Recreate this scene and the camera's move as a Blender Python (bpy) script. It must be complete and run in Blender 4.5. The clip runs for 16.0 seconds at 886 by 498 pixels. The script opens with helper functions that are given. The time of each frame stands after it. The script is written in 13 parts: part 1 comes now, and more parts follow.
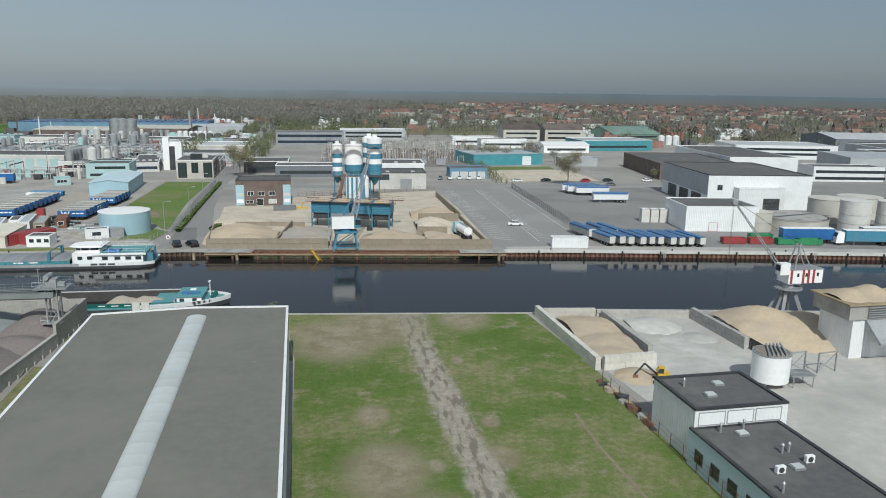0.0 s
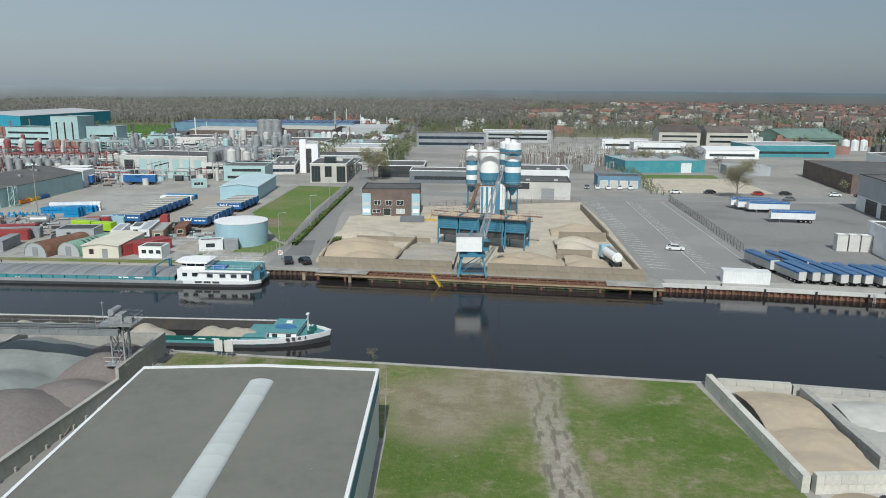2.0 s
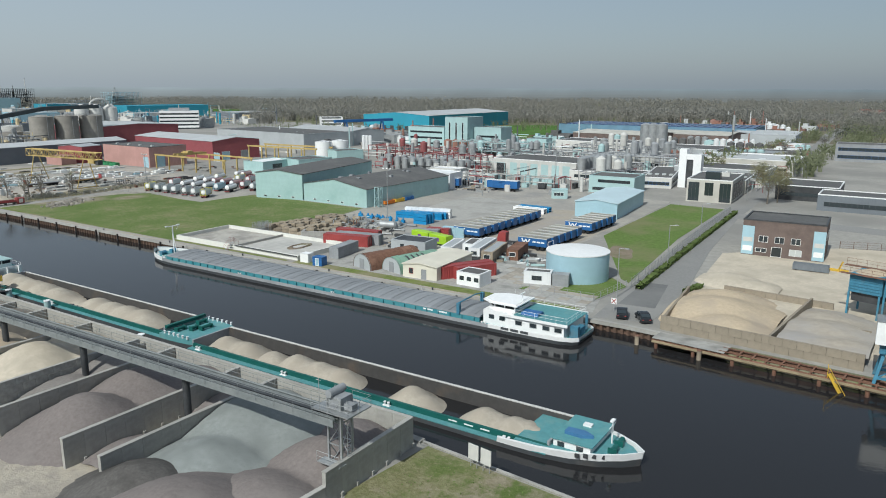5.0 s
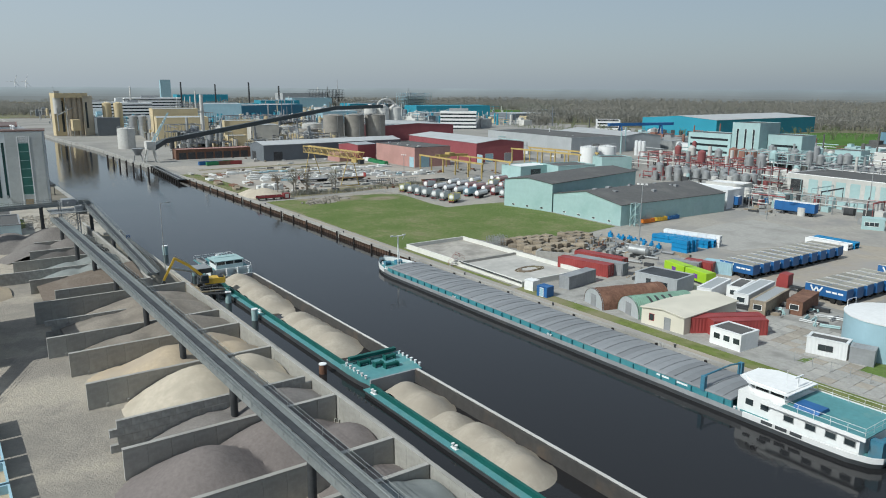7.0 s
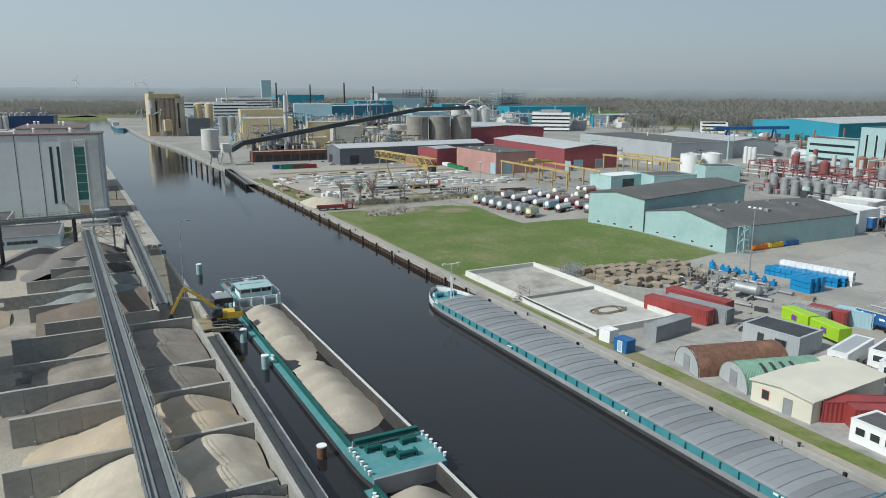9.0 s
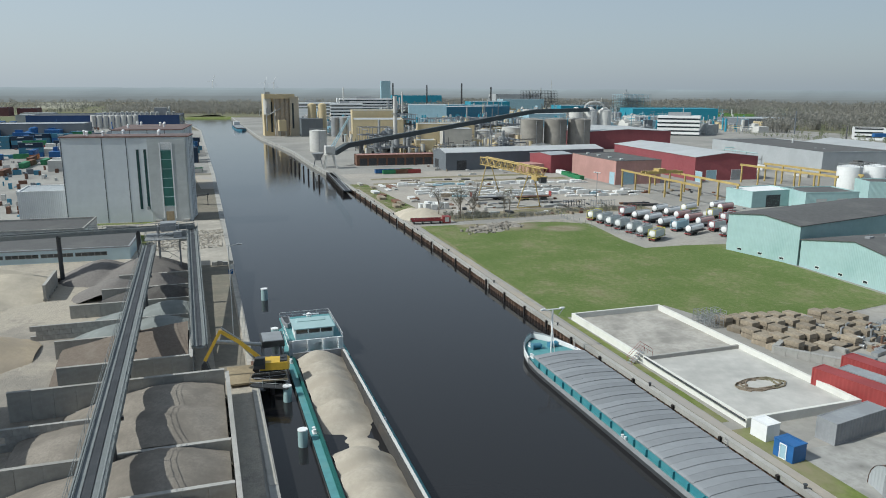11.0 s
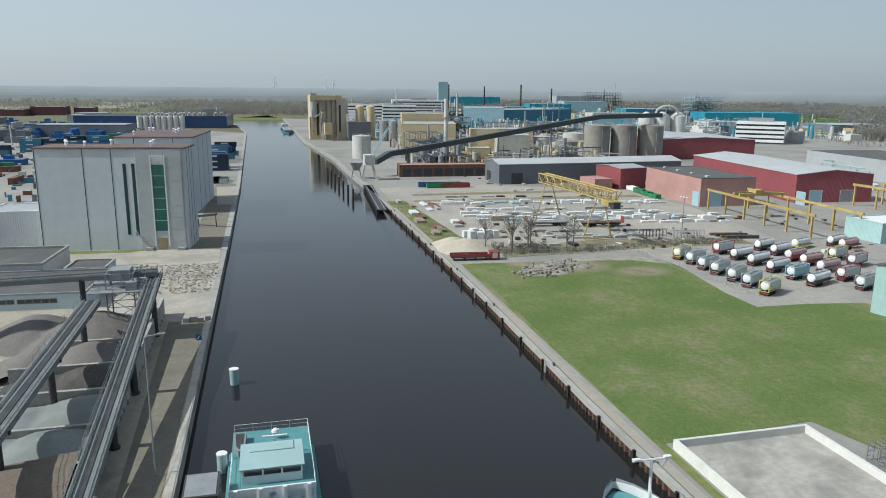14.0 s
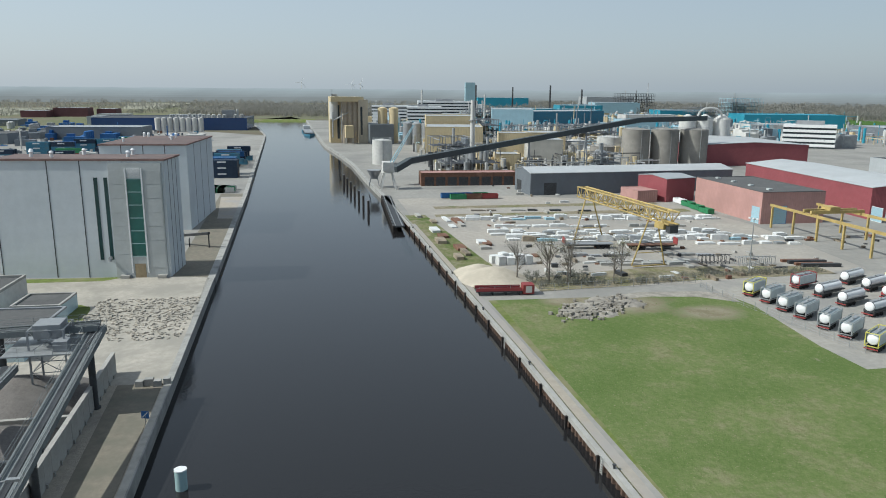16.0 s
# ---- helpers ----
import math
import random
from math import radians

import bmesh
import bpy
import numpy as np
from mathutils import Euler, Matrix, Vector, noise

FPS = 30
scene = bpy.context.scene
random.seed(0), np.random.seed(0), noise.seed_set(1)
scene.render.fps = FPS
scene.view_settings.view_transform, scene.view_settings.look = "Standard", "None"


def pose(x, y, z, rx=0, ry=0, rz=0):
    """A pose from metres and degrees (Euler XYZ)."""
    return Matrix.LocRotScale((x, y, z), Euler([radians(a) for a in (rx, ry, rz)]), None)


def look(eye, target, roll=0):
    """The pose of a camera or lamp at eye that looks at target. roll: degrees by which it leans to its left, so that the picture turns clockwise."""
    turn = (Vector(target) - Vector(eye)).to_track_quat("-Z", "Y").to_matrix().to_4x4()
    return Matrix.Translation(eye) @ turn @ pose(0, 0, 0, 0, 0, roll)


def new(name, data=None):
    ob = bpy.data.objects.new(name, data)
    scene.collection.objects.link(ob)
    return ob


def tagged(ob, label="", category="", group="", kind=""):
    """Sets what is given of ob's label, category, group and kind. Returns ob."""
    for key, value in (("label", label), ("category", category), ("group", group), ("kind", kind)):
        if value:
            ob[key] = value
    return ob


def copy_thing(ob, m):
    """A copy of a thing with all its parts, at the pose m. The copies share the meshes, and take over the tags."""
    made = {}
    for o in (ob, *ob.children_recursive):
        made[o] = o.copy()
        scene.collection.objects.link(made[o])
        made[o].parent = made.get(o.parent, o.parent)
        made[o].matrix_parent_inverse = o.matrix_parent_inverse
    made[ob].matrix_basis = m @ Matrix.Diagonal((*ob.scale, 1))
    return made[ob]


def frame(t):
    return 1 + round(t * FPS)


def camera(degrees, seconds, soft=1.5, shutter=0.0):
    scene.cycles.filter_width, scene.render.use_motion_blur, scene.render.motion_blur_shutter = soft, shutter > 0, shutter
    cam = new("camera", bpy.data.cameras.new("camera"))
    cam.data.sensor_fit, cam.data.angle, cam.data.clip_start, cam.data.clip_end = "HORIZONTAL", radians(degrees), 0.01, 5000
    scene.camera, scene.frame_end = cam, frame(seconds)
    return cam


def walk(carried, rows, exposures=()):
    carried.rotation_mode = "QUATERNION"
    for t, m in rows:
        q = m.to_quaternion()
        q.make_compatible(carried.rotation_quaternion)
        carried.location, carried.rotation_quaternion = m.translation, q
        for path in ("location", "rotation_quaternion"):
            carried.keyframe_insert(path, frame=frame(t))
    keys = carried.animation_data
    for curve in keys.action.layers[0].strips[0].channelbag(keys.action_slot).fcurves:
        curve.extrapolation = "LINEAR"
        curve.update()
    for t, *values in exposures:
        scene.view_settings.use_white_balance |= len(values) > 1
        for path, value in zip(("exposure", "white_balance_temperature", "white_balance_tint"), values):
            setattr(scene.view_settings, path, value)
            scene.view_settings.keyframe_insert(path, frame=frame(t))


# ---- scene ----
cam = camera(62.69, 16.0, 1.0)
ROWS = [  # seconds, eye, yaw, pitch, roll
    (0.0, -0.00, 0.00, 37.80, -6.87, -12.27, -0.79),
    (0.5, 1.06, 6.29, 37.84, -5.61, -12.30, -0.73),
    (1.0, 1.88, 12.78, 37.91, -3.70, -12.35, -0.64),
    (1.5, 2.61, 19.35, 37.95, -0.11, -12.40, -0.56),
    (2.0, 3.23, 25.89, 37.94, 4.58, -12.42, -0.47),
    (2.5, 3.56, 32.31, 37.81, 9.27, -12.43, -0.40),
    (3.0, 3.66, 38.90, 37.64, 14.38, -12.42, -0.24),
    (5.5, -2.20, 70.24, 38.27, 40.36, -12.54, -0.18),
    (6.0, -4.84, 76.19, 38.12, 45.91, -12.51, -0.18),
    (6.5, -7.93, 81.98, 38.12, 51.37, -12.50, -0.17),
    (7.0, -11.33, 87.57, 38.20, 56.83, -12.51, -0.21),
    (7.5, -15.27, 92.87, 38.39, 61.59, -12.53, -0.25),
    (8.0, -19.61, 97.91, 38.61, 62.53, -12.56, -0.22),
    (10.5, -47.48, 117.40, 38.12, 71.04, -12.46, -0.16),
    (11.0, -53.36, 120.34, 38.35, 73.66, -12.50, -0.22),
    (11.5, -59.34, 123.14, 38.38, 75.95, -12.54, -0.21),
    (12.0, -65.70, 125.80, 38.53, 77.70, -12.55, -0.29),
    (12.5, -72.45, 128.21, 38.62, 77.95, -12.54, -0.39),
    (13.0, -79.33, 130.36, 38.68, 77.98, -12.52, -0.49),
    (13.5, -86.22, 132.36, 38.83, 78.01, -12.48, -0.45),
    (14.0, -93.03, 134.15, 38.93, 78.25, -12.46, -0.49),
    (14.5, -99.95, 135.77, 38.97, 78.64, -12.44, -0.48),
    (15.0, -106.66, 137.41, 39.08, 79.17, -12.46, -0.48),
    (15.5, -113.45, 138.90, 39.06, 79.71, -12.46, -0.47),
    (16.0, -120.24, 140.29, 39.04, 80.36, -12.42, -0.46),
]
walk(cam, [(t, pose(x, y, z, 90 + pitch, roll, yaw)) for t, x, y, z, yaw, pitch, roll in ROWS], [(0, 0.0, 6150, 5), (3, 0.1, 6150, 5), (8, 0.1, 6120, 4), (16, 0.25, 6100, 4)])

# ---- light ----
world = bpy.data.worlds.new("sky")
scene.world = world
world.use_nodes = True
wn = world.node_tree.nodes
wn.clear()
sky = wn.new("ShaderNodeTexSky")
sky.sky_type, sky.sun_disc = "NISHITA", False
sky.sun_elevation, sky.sun_rotation = radians(43), radians(178.3)
sky.air_density, sky.dust_density, sky.ozone_density, sky.altitude = 1.0, 1.6, 1.0, 0
# a thick spring haze over the clear sky, a little brighter towards the south-west
haze = wn.new("ShaderNodeMix")
haze.data_type = "RGBA"
haze.inputs["Factor"].default_value = 0.72
sky_at, sky_tone, sky_tint = [wn.new("ShaderNode" + k) for k in ("TexCoord", "MapRange", "Mix")]
sky_tint.data_type = "RGBA"
sky_tint.inputs["A"].default_value, sky_tint.inputs["B"].default_value = (4.6, 5.0, 5.5, 1), (1.65, 1.95, 2.4, 1)
sky_tone.inputs["From Min"].default_value, sky_tone.inputs["From Max"].default_value = -1.0, 1.0
sky_way = wn.new("ShaderNodeVectorMath")
sky_way.operation = "DOT_PRODUCT"
sky_way.inputs[1].default_value = (0.75, 0.65, 0)
bg = wn.new("ShaderNodeBackground")
bg.inputs["Strength"].default_value = 0.105
wo = wn.new("ShaderNodeOutputWorld")
sky_link = world.node_tree.links.new
sky_link(sky_at.outputs["Generated"], sky_way.inputs[0])
sky_link(sky_way.outputs["Value"], sky_tone.inputs["Value"])
sky_link(sky_tone.outputs["Result"], sky_tint.inputs["Factor"])
sky_link(sky.outputs[0], haze.inputs["A"])
sky_link(sky_tint.outputs["Result"], haze.inputs["B"])
sky_link(haze.outputs["Result"], bg.inputs["Color"])
world.node_tree.links.new(bg.outputs[0], wo.inputs["Surface"])
sun_data = bpy.data.lights.new("sun", "SUN")
sun_data.energy, sun_data.angle, sun_data.color = 3.35, radians(0.6), (1.0, 0.965, 0.905)
sun = new("sun", sun_data)
sun.matrix_world = look((6, -199, 190), (0, 0, 0))

# ---- mesh and material helpers ----
RNG = random.Random(7)


class Mesh:
    """Gathers vertices and faces of one part."""

    def __init__(self):
        self.v, self.f = [], []

    def add(self, vs, fs):
        n = len(self.v)
        self.v += [tuple(p) for p in vs]
        self.f += [tuple(i + n for i in f) for f in fs]
        return self

    def box(self, x0, y0, z0, x1, y1, z1):
        vs = [(x, y, z) for z in (z0, z1) for x, y in ((x0, y0), (x1, y0), (x1, y1), (x0, y1))]
        return self.add(vs, [(3, 2, 1, 0), (4, 5, 6, 7), (0, 1, 5, 4), (1, 2, 6, 5), (2, 3, 7, 6), (3, 0, 4, 7)])

    def prism(self, poly, z0, z1):
        n = len(poly)
        vs = [(x, y, z0) for x, y in poly] + [(x, y, z1) for x, y in poly]
        fs = [tuple(range(n - 1, -1, -1)), tuple(range(n, 2 * n))]
        return self.add(vs, fs + [(i, (i + 1) % n, n + (i + 1) % n, n + i) for i in range(n)])

    def along_x(self, profile, x0, x1):
        """A profile of (y, z), drawn along x."""
        n = len(profile)
        vs = [(x0, y, z) for y, z in profile] + [(x1, y, z) for y, z in profile]
        fs = [tuple(range(n)), tuple(range(2 * n - 1, n - 1, -1))]
        return self.add(vs, fs + [(i + n, (i + 1) % n + n, (i + 1) % n, i) for i in range(n)])

    def along_y(self, profile, y0, y1):
        """A profile of (x, z), drawn along y."""
        n = len(profile)
        vs = [(x, y0, z) for x, z in profile] + [(x, y1, z) for x, z in profile]
        fs = [tuple(range(n - 1, -1, -1)), tuple(range(n, 2 * n))]
        return self.add(vs, fs + [(i, (i + 1) % n, (i + 1) % n + n, i + n) for i in range(n)])

    def cyl(self, x, y, z0, z1, r, r2=None, n=16):
        r2 = r if r2 is None else r2
        ang = [2 * math.pi * i / n for i in range(n)]
        vs = [(x + r * math.cos(a), y + r * math.sin(a), z0) for a in ang] + [(x + r2 * math.cos(a), y + r2 * math.sin(a), z1) for a in ang]
        fs = [tuple(range(n - 1, -1, -1)), tuple(range(n, 2 * n))]
        return self.add(vs, fs + [(i, (i + 1) % n, n + (i + 1) % n, n + i) for i in range(n)])

    def rod(self, p, q, r, n=6, r2=None):
        """A round bar from p to q."""
        p, q = Vector(p), Vector(q)
        r2 = r if r2 is None else r2
        d = (q - p).normalized()
        a = d.cross(Vector((0, 0, 1)) if abs(d.z) < 0.9 else Vector((1, 0, 0))).normalized()
        b = d.cross(a)
        cs = [(math.cos(2 * math.pi * i / n), math.sin(2 * math.pi * i / n)) for i in range(n)]
        vs = [p + a * (c * r) + b * (s * r) for c, s in cs] + [q + a * (c * r2) + b * (s * r2) for c, s in cs]
        fs = [tuple(range(n - 1, -1, -1)), tuple(range(n, 2 * n))]
        return self.add(vs, fs + [(i, (i + 1) % n, n + (i + 1) % n, n + i) for i in range(n)])

    def bar(self, p, q, w, h):
        """A square bar from p to q, w across and h upwards."""
        p, q = Vector(p), Vector(q)
        d = (q - p).normalized()
        a = d.cross(Vector((0, 0, 1)) if abs(d.z) < 0.95 else Vector((0, 1, 0))).normalized()
        b = a.cross(d)
        c = [(-w / 2, -h / 2), (w / 2, -h / 2), (w / 2, h / 2), (-w / 2, h / 2)]
        vs = [e + a * u + b * t for e in (p, q) for u, t in c]
        return self.add(vs, [(3, 2, 1, 0), (4, 5, 6, 7), (0, 1, 5, 4), (1, 2, 6, 5), (2, 3, 7, 6), (3, 0, 4, 7)])

    def sheet(self, rows):
        """A sheet through rows of points."""
        n, m = len(rows), len(rows[0])
        vs = [p for r in rows for p in r]
        return self.add(vs, [(i * m + j, i * m + j + 1, (i + 1) * m + j + 1, (i + 1) * m + j) for i in range(n - 1) for j in range(m - 1)])

    def data(self, name, material, smooth=0):
        me = bpy.data.meshes.new(name)
        me.from_pydata(self.v, [], self.f)
        me.materials.append(material)
        if smooth:
            me.polygons.foreach_set("use_smooth", [True] * len(me.polygons))
            me.set_sharp_from_angle(angle=radians(smooth))
        me.update()
        return me


def part(name, mesh, material, parent, label="", smooth=35):
    """One mesh under a thing or a part, in its frame."""
    ob = new(name, mesh.data(name, material, smooth))
    ob.parent = parent
    return tagged(ob, label)


def piece(name, data, parent, m=None):
    """One more object on shared mesh data."""
    ob = new(name, data)
    ob.parent = parent
    if m is not None:
        ob.matrix_basis = m
    return ob


def thing(name, label, category, m=None, group="", kind=""):
    ob = new(name)
    ob.empty_display_size = 0.5
    if m is not None:
        ob.matrix_basis = m
    return tagged(ob, label, category, group, kind)


def single(name, mesh, material, label, category, m=None, group="", kind="", smooth=35):
    """A thing that is one mesh."""
    ob = new(name, mesh.data(name, material, smooth))
    if m is not None:
        ob.matrix_basis = m
    return tagged(ob, label, category, group, kind)


def at(x, y, z=0, turn=0):
    return pose(x, y, z, 0, 0, turn)


def surf(name, col, rough=0.75, metal=0.0, var=0.12, grain=2.5, patch=0.12, bump=0.1, ribs=0.0, other=None, cover=0.5, rand=0.06, spec=0.4, axis="xy"):
    """A surface: its colour, grain and patches of another colour, at sizes in 1/m; ribs: the pitch of a profiled sheet."""
    m = bpy.data.materials.new(name)
    m.use_nodes = True
    nt, ns = m.node_tree, m.node_tree.nodes
    ln = nt.links.new
    b = ns["Principled BSDF"]
    b.inputs["Roughness"].default_value, b.inputs["Metallic"].default_value = rough, metal
    b.inputs["Specular IOR Level"].default_value = spec
    tc = ns.new("ShaderNodeTexCoord")
    n1, n2 = ns.new("ShaderNodeTexNoise"), ns.new("ShaderNodeTexNoise")
    n1.inputs["Scale"].default_value, n1.inputs["Detail"].default_value, n1.inputs["Roughness"].default_value = grain, 5, 0.65
    n2.inputs["Scale"].default_value, n2.inputs["Detail"].default_value, n2.inputs["Roughness"].default_value = patch, 6, 0.6
    for n in (n1, n2):
        ln(tc.outputs["Object"], n.inputs["Vector"])
    dark, light = [tuple(min(1, c * k) for c in col) + (1,) for k in (1 - var, 1 + var)]
    mix = ns.new("ShaderNodeMix")
    mix.data_type = "RGBA"
    mix.inputs["A"].default_value, mix.inputs["B"].default_value = dark, light
    rmp = ns.new("ShaderNodeMapRange")
    rmp.inputs["From Min"].default_value, rmp.inputs["From Max"].default_value = 0.3, 0.7
    ln(n1.outputs["Fac"], rmp.inputs["Value"])
    ln(rmp.outputs["Result"], mix.inputs["Factor"])
    oth = tuple(c * (1 - 1.6 * var) for c in col) if other is None else other
    mix2 = ns.new("ShaderNodeMix")
    mix2.data_type = "RGBA"
    mix2.inputs["B"].default_value = tuple(oth) + (1,)
    rm2 = ns.new("ShaderNodeMapRange")
    rm2.inputs["From Min"].default_value, rm2.inputs["From Max"].default_value = 1 - cover - 0.08, 1 - cover + 0.12
    ln(n2.outputs["Fac"], rm2.inputs["Value"])
    ln(rm2.outputs["Result"], mix2.inputs["Factor"])
    ln(mix.outputs["Result"], mix2.inputs["A"])
    out = mix2.outputs["Result"]
    if rand:
        oi, hs, mr = ns.new("ShaderNodeObjectInfo"), ns.new("ShaderNodeHueSaturation"), ns.new("ShaderNodeMapRange")
        mr.inputs["To Min"].default_value, mr.inputs["To Max"].default_value = 1 - rand, 1 + rand
        ln(oi.outputs["Random"], mr.inputs["Value"])
        ln(mr.outputs["Result"], hs.inputs["Value"])
        ln(out, hs.inputs["Color"])
        out = hs.outputs["Color"]
    ln(out, b.inputs["Base Color"])
    if bump or ribs:
        bp = ns.new("ShaderNodeBump")
        bp.inputs["Strength"].default_value, bp.inputs["Distance"].default_value = min(1, bump * 4), 0.03
        ln(n1.outputs["Fac"], bp.inputs["Height"])
        last = bp
        if ribs:
            sep, sm, mu, si = ns.new("ShaderNodeSeparateXYZ"), ns.new("ShaderNodeMath"), ns.new("ShaderNodeMath"), ns.new("ShaderNodeMath")
            ln(tc.outputs["Object"], sep.inputs[0])
            ln(sep.outputs["Z" if axis == "z" else "X"], sm.inputs[0])
            if axis == "xy":
                ln(sep.outputs["Y"], sm.inputs[1])
            else:
                sm.inputs[1].default_value = 0
            mu.operation, si.operation = "MULTIPLY", "SINE"
            mu.inputs[1].default_value = 2 * math.pi / ribs
            ln(sm.outputs[0], mu.inputs[0])
            ln(mu.outputs[0], si.inputs[0])
            b2 = ns.new("ShaderNodeBump")
            b2.inputs["Strength"].default_value, b2.inputs["Distance"].default_value = 0.5, 0.04
            ln(si.outputs[0], b2.inputs["Height"])
            ln(bp.outputs[0], b2.inputs["Normal"])
            last = b2
        ln(last.outputs[0], b.inputs["Normal"])
    return m


# ---- materials ----
GROUND = surf("open_country", (0.17, 0.17, 0.11), 0.95, var=0.2, grain=0.08, patch=0.006, other=(0.16, 0.135, 0.1), cover=0.5, bump=0.1, spec=0.1)
PAVED = surf("estate_paving", (0.33, 0.315, 0.285), 0.9, var=0.14, grain=0.6, patch=0.03, other=(0.25, 0.24, 0.22), cover=0.5)
GRASS = surf("grass", (0.125, 0.185, 0.052), 0.95, var=0.22, grain=0.9, patch=0.05, other=(0.19, 0.195, 0.095), cover=0.45, bump=0.5, spec=0.1)
ROUGH_GRASS = surf("rough_grass", (0.15, 0.185, 0.055), 0.95, var=0.25, grain=0.8, patch=0.09, other=(0.25, 0.225, 0.14), cover=0.46, bump=0.5, spec=0.1)
FIELD = surf("field", (0.09, 0.17, 0.04), 0.95, var=0.15, grain=0.05, patch=0.01, bump=0, spec=0.1)
ASPHALT = surf("asphalt", (0.24, 0.235, 0.225), 0.9, var=0.1, grain=1.5, patch=0.06, other=(0.28, 0.272, 0.255), cover=0.45)
DARK_ASPHALT = surf("dark_asphalt", (0.145, 0.145, 0.143), 0.9, var=0.12, grain=1.2, patch=0.07, other=(0.185, 0.183, 0.177))
CONCRETE = surf("concrete", (0.40, 0.385, 0.355), 0.85, var=0.12, grain=0.9, patch=0.1, other=(0.3, 0.29, 0.265), cover=0.45)
PALE_CONCRETE = surf("pale_concrete", (0.56, 0.55, 0.52), 0.85, var=0.1, grain=0.8, patch=0.08, other=(0.46, 0.45, 0.42), cover=0.4)
OLD_CONCRETE = surf("old_concrete", (0.36, 0.35, 0.325), 0.9, var=0.18, grain=1.2, patch=0.3, other=(0.2, 0.195, 0.18), cover=0.42)
SAND = surf("sand", (0.46, 0.375, 0.27), 0.95, var=0.1, grain=1.5, patch=0.15, other=(0.39, 0.325, 0.25), cover=0.5, bump=0.4, spec=0.1)
PALE_SAND = surf("pale_sand", (0.52, 0.46, 0.37), 0.95, var=0.1, grain=1.2, patch=0.2, bump=0.4, spec=0.1)
GRAVEL = surf("grey_gravel", (0.205, 0.188, 0.175), 0.95, var=0.16, grain=3, patch=0.25, other=(0.25, 0.232, 0.215), cover=0.4, bump=0.6, spec=0.1)
BROWN_GRAVEL = surf("brown_gravel", (0.265, 0.235, 0.2), 0.95, var=0.16, grain=3, patch=0.25, bump=0.6, spec=0.1)
DARK_GRAVEL = surf("dark_gravel", (0.12, 0.112, 0.105), 0.95, var=0.2, grain=3, patch=0.3, bump=0.6, spec=0.1)
BLUE_GRAVEL = surf("blue_grey_grit", (0.255, 0.272, 0.262), 0.95, var=0.12, grain=2, patch=0.25, bump=0.5, spec=0.1)
DUST = surf("dusty_yard", (0.37, 0.325, 0.265), 0.95, var=0.12, grain=0.7, patch=0.06, other=(0.33, 0.31, 0.29), cover=0.5)
WHITE_DUST = surf("white_dust", (0.5, 0.485, 0.45), 0.95, var=0.1, grain=0.5, patch=0.12, other=(0.38, 0.37, 0.345), cover=0.48)
RUST = surf("rusty_steel", (0.17, 0.088, 0.058), 0.8, var=0.3, grain=1.8, patch=0.35, other=(0.27, 0.15, 0.1), cover=0.4, bump=0.3)
DARK_RUST = surf("dark_rusty_steel", (0.11, 0.07, 0.05), 0.85, var=0.35, grain=1.5, patch=0.4, other=(0.19, 0.11, 0.075), cover=0.4, bump=0.3)
DARK_PILE = surf("tarred_timber", (0.05, 0.042, 0.038), 0.85, var=0.3, grain=3, patch=0.5, bump=0.3)
STEEL = surf("galvanised_steel", (0.42, 0.43, 0.43), 0.5, 0.5, var=0.12, grain=3, patch=0.4)
GREY_PAINT = surf("grey_paint", (0.30, 0.31, 0.32), 0.55, var=0.1, grain=2, patch=0.3)
DARK_STEEL = surf("dark_steel", (0.075, 0.078, 0.082), 0.55, 0.3, var=0.2, grain=2, patch=0.4)
WHITE = surf("white_paint", (0.80, 0.80, 0.79), 0.5, var=0.05, grain=1.5, patch=0.3, other=(0.7, 0.7, 0.68), cover=0.35)
WHITE_SHEET = surf("white_cladding", (0.72, 0.73, 0.73), 0.55, var=0.05, grain=0.8, patch=0.12, other=(0.63, 0.64, 0.64), ribs=0.5, cover=0.4)
GREY_SHEET = surf("grey_cladding", (0.40, 0.42, 0.43), 0.55, var=0.06, grain=0.8, patch=0.12, ribs=0.5)
SLATE_SHEET = surf("slate_cladding", (0.17, 0.19, 0.21), 0.6, var=0.06, grain=0.8, patch=0.12, ribs=0.5)
MINT = surf("mint_cladding", (0.39, 0.55, 0.54), 0.6, var=0.06, grain=0.8, patch=0.12, ribs=0.4, other=(0.33, 0.49, 0.48), cover=0.4)
MINT_PAINT = surf("mint_paint", (0.39, 0.54, 0.54), 0.55, var=0.06, grain=1.0, patch=0.2)
TANK_BLUE = surf("pale_blue_paint", (0.36, 0.53, 0.60), 0.5, var=0.05, grain=1.0, patch=0.2)
BLUE = surf("blue_paint", (0.03, 0.13, 0.34), 0.45, var=0.12, grain=1.5, patch=0.3)
TEAL = surf("teal_paint", (0.06, 0.25, 0.295), 0.5, var=0.12, grain=1.2, patch=0.3, other=(0.09, 0.28, 0.31))
PETROL = surf("petrol_paint", (0.06, 0.205, 0.3), 0.6, var=0.18, grain=1.5, patch=0.3, other=(0.11, 0.19, 0.23), cover=0.4)
DECK_TEAL = surf("deck_teal", (0.1, 0.27, 0.285), 0.6, var=0.12, grain=1.2, patch=0.4, other=(0.16, 0.3, 0.29), cover=0.4)
SEA_GREEN = surf("sea_green_paint", (0.012, 0.105, 0.09), 0.5, var=0.12, grain=1.2, patch=0.3)
CYAN = surf("cyan_cladding", (0.04, 0.29, 0.4), 0.55, var=0.06, grain=0.4, patch=0.05, ribs=0.6)
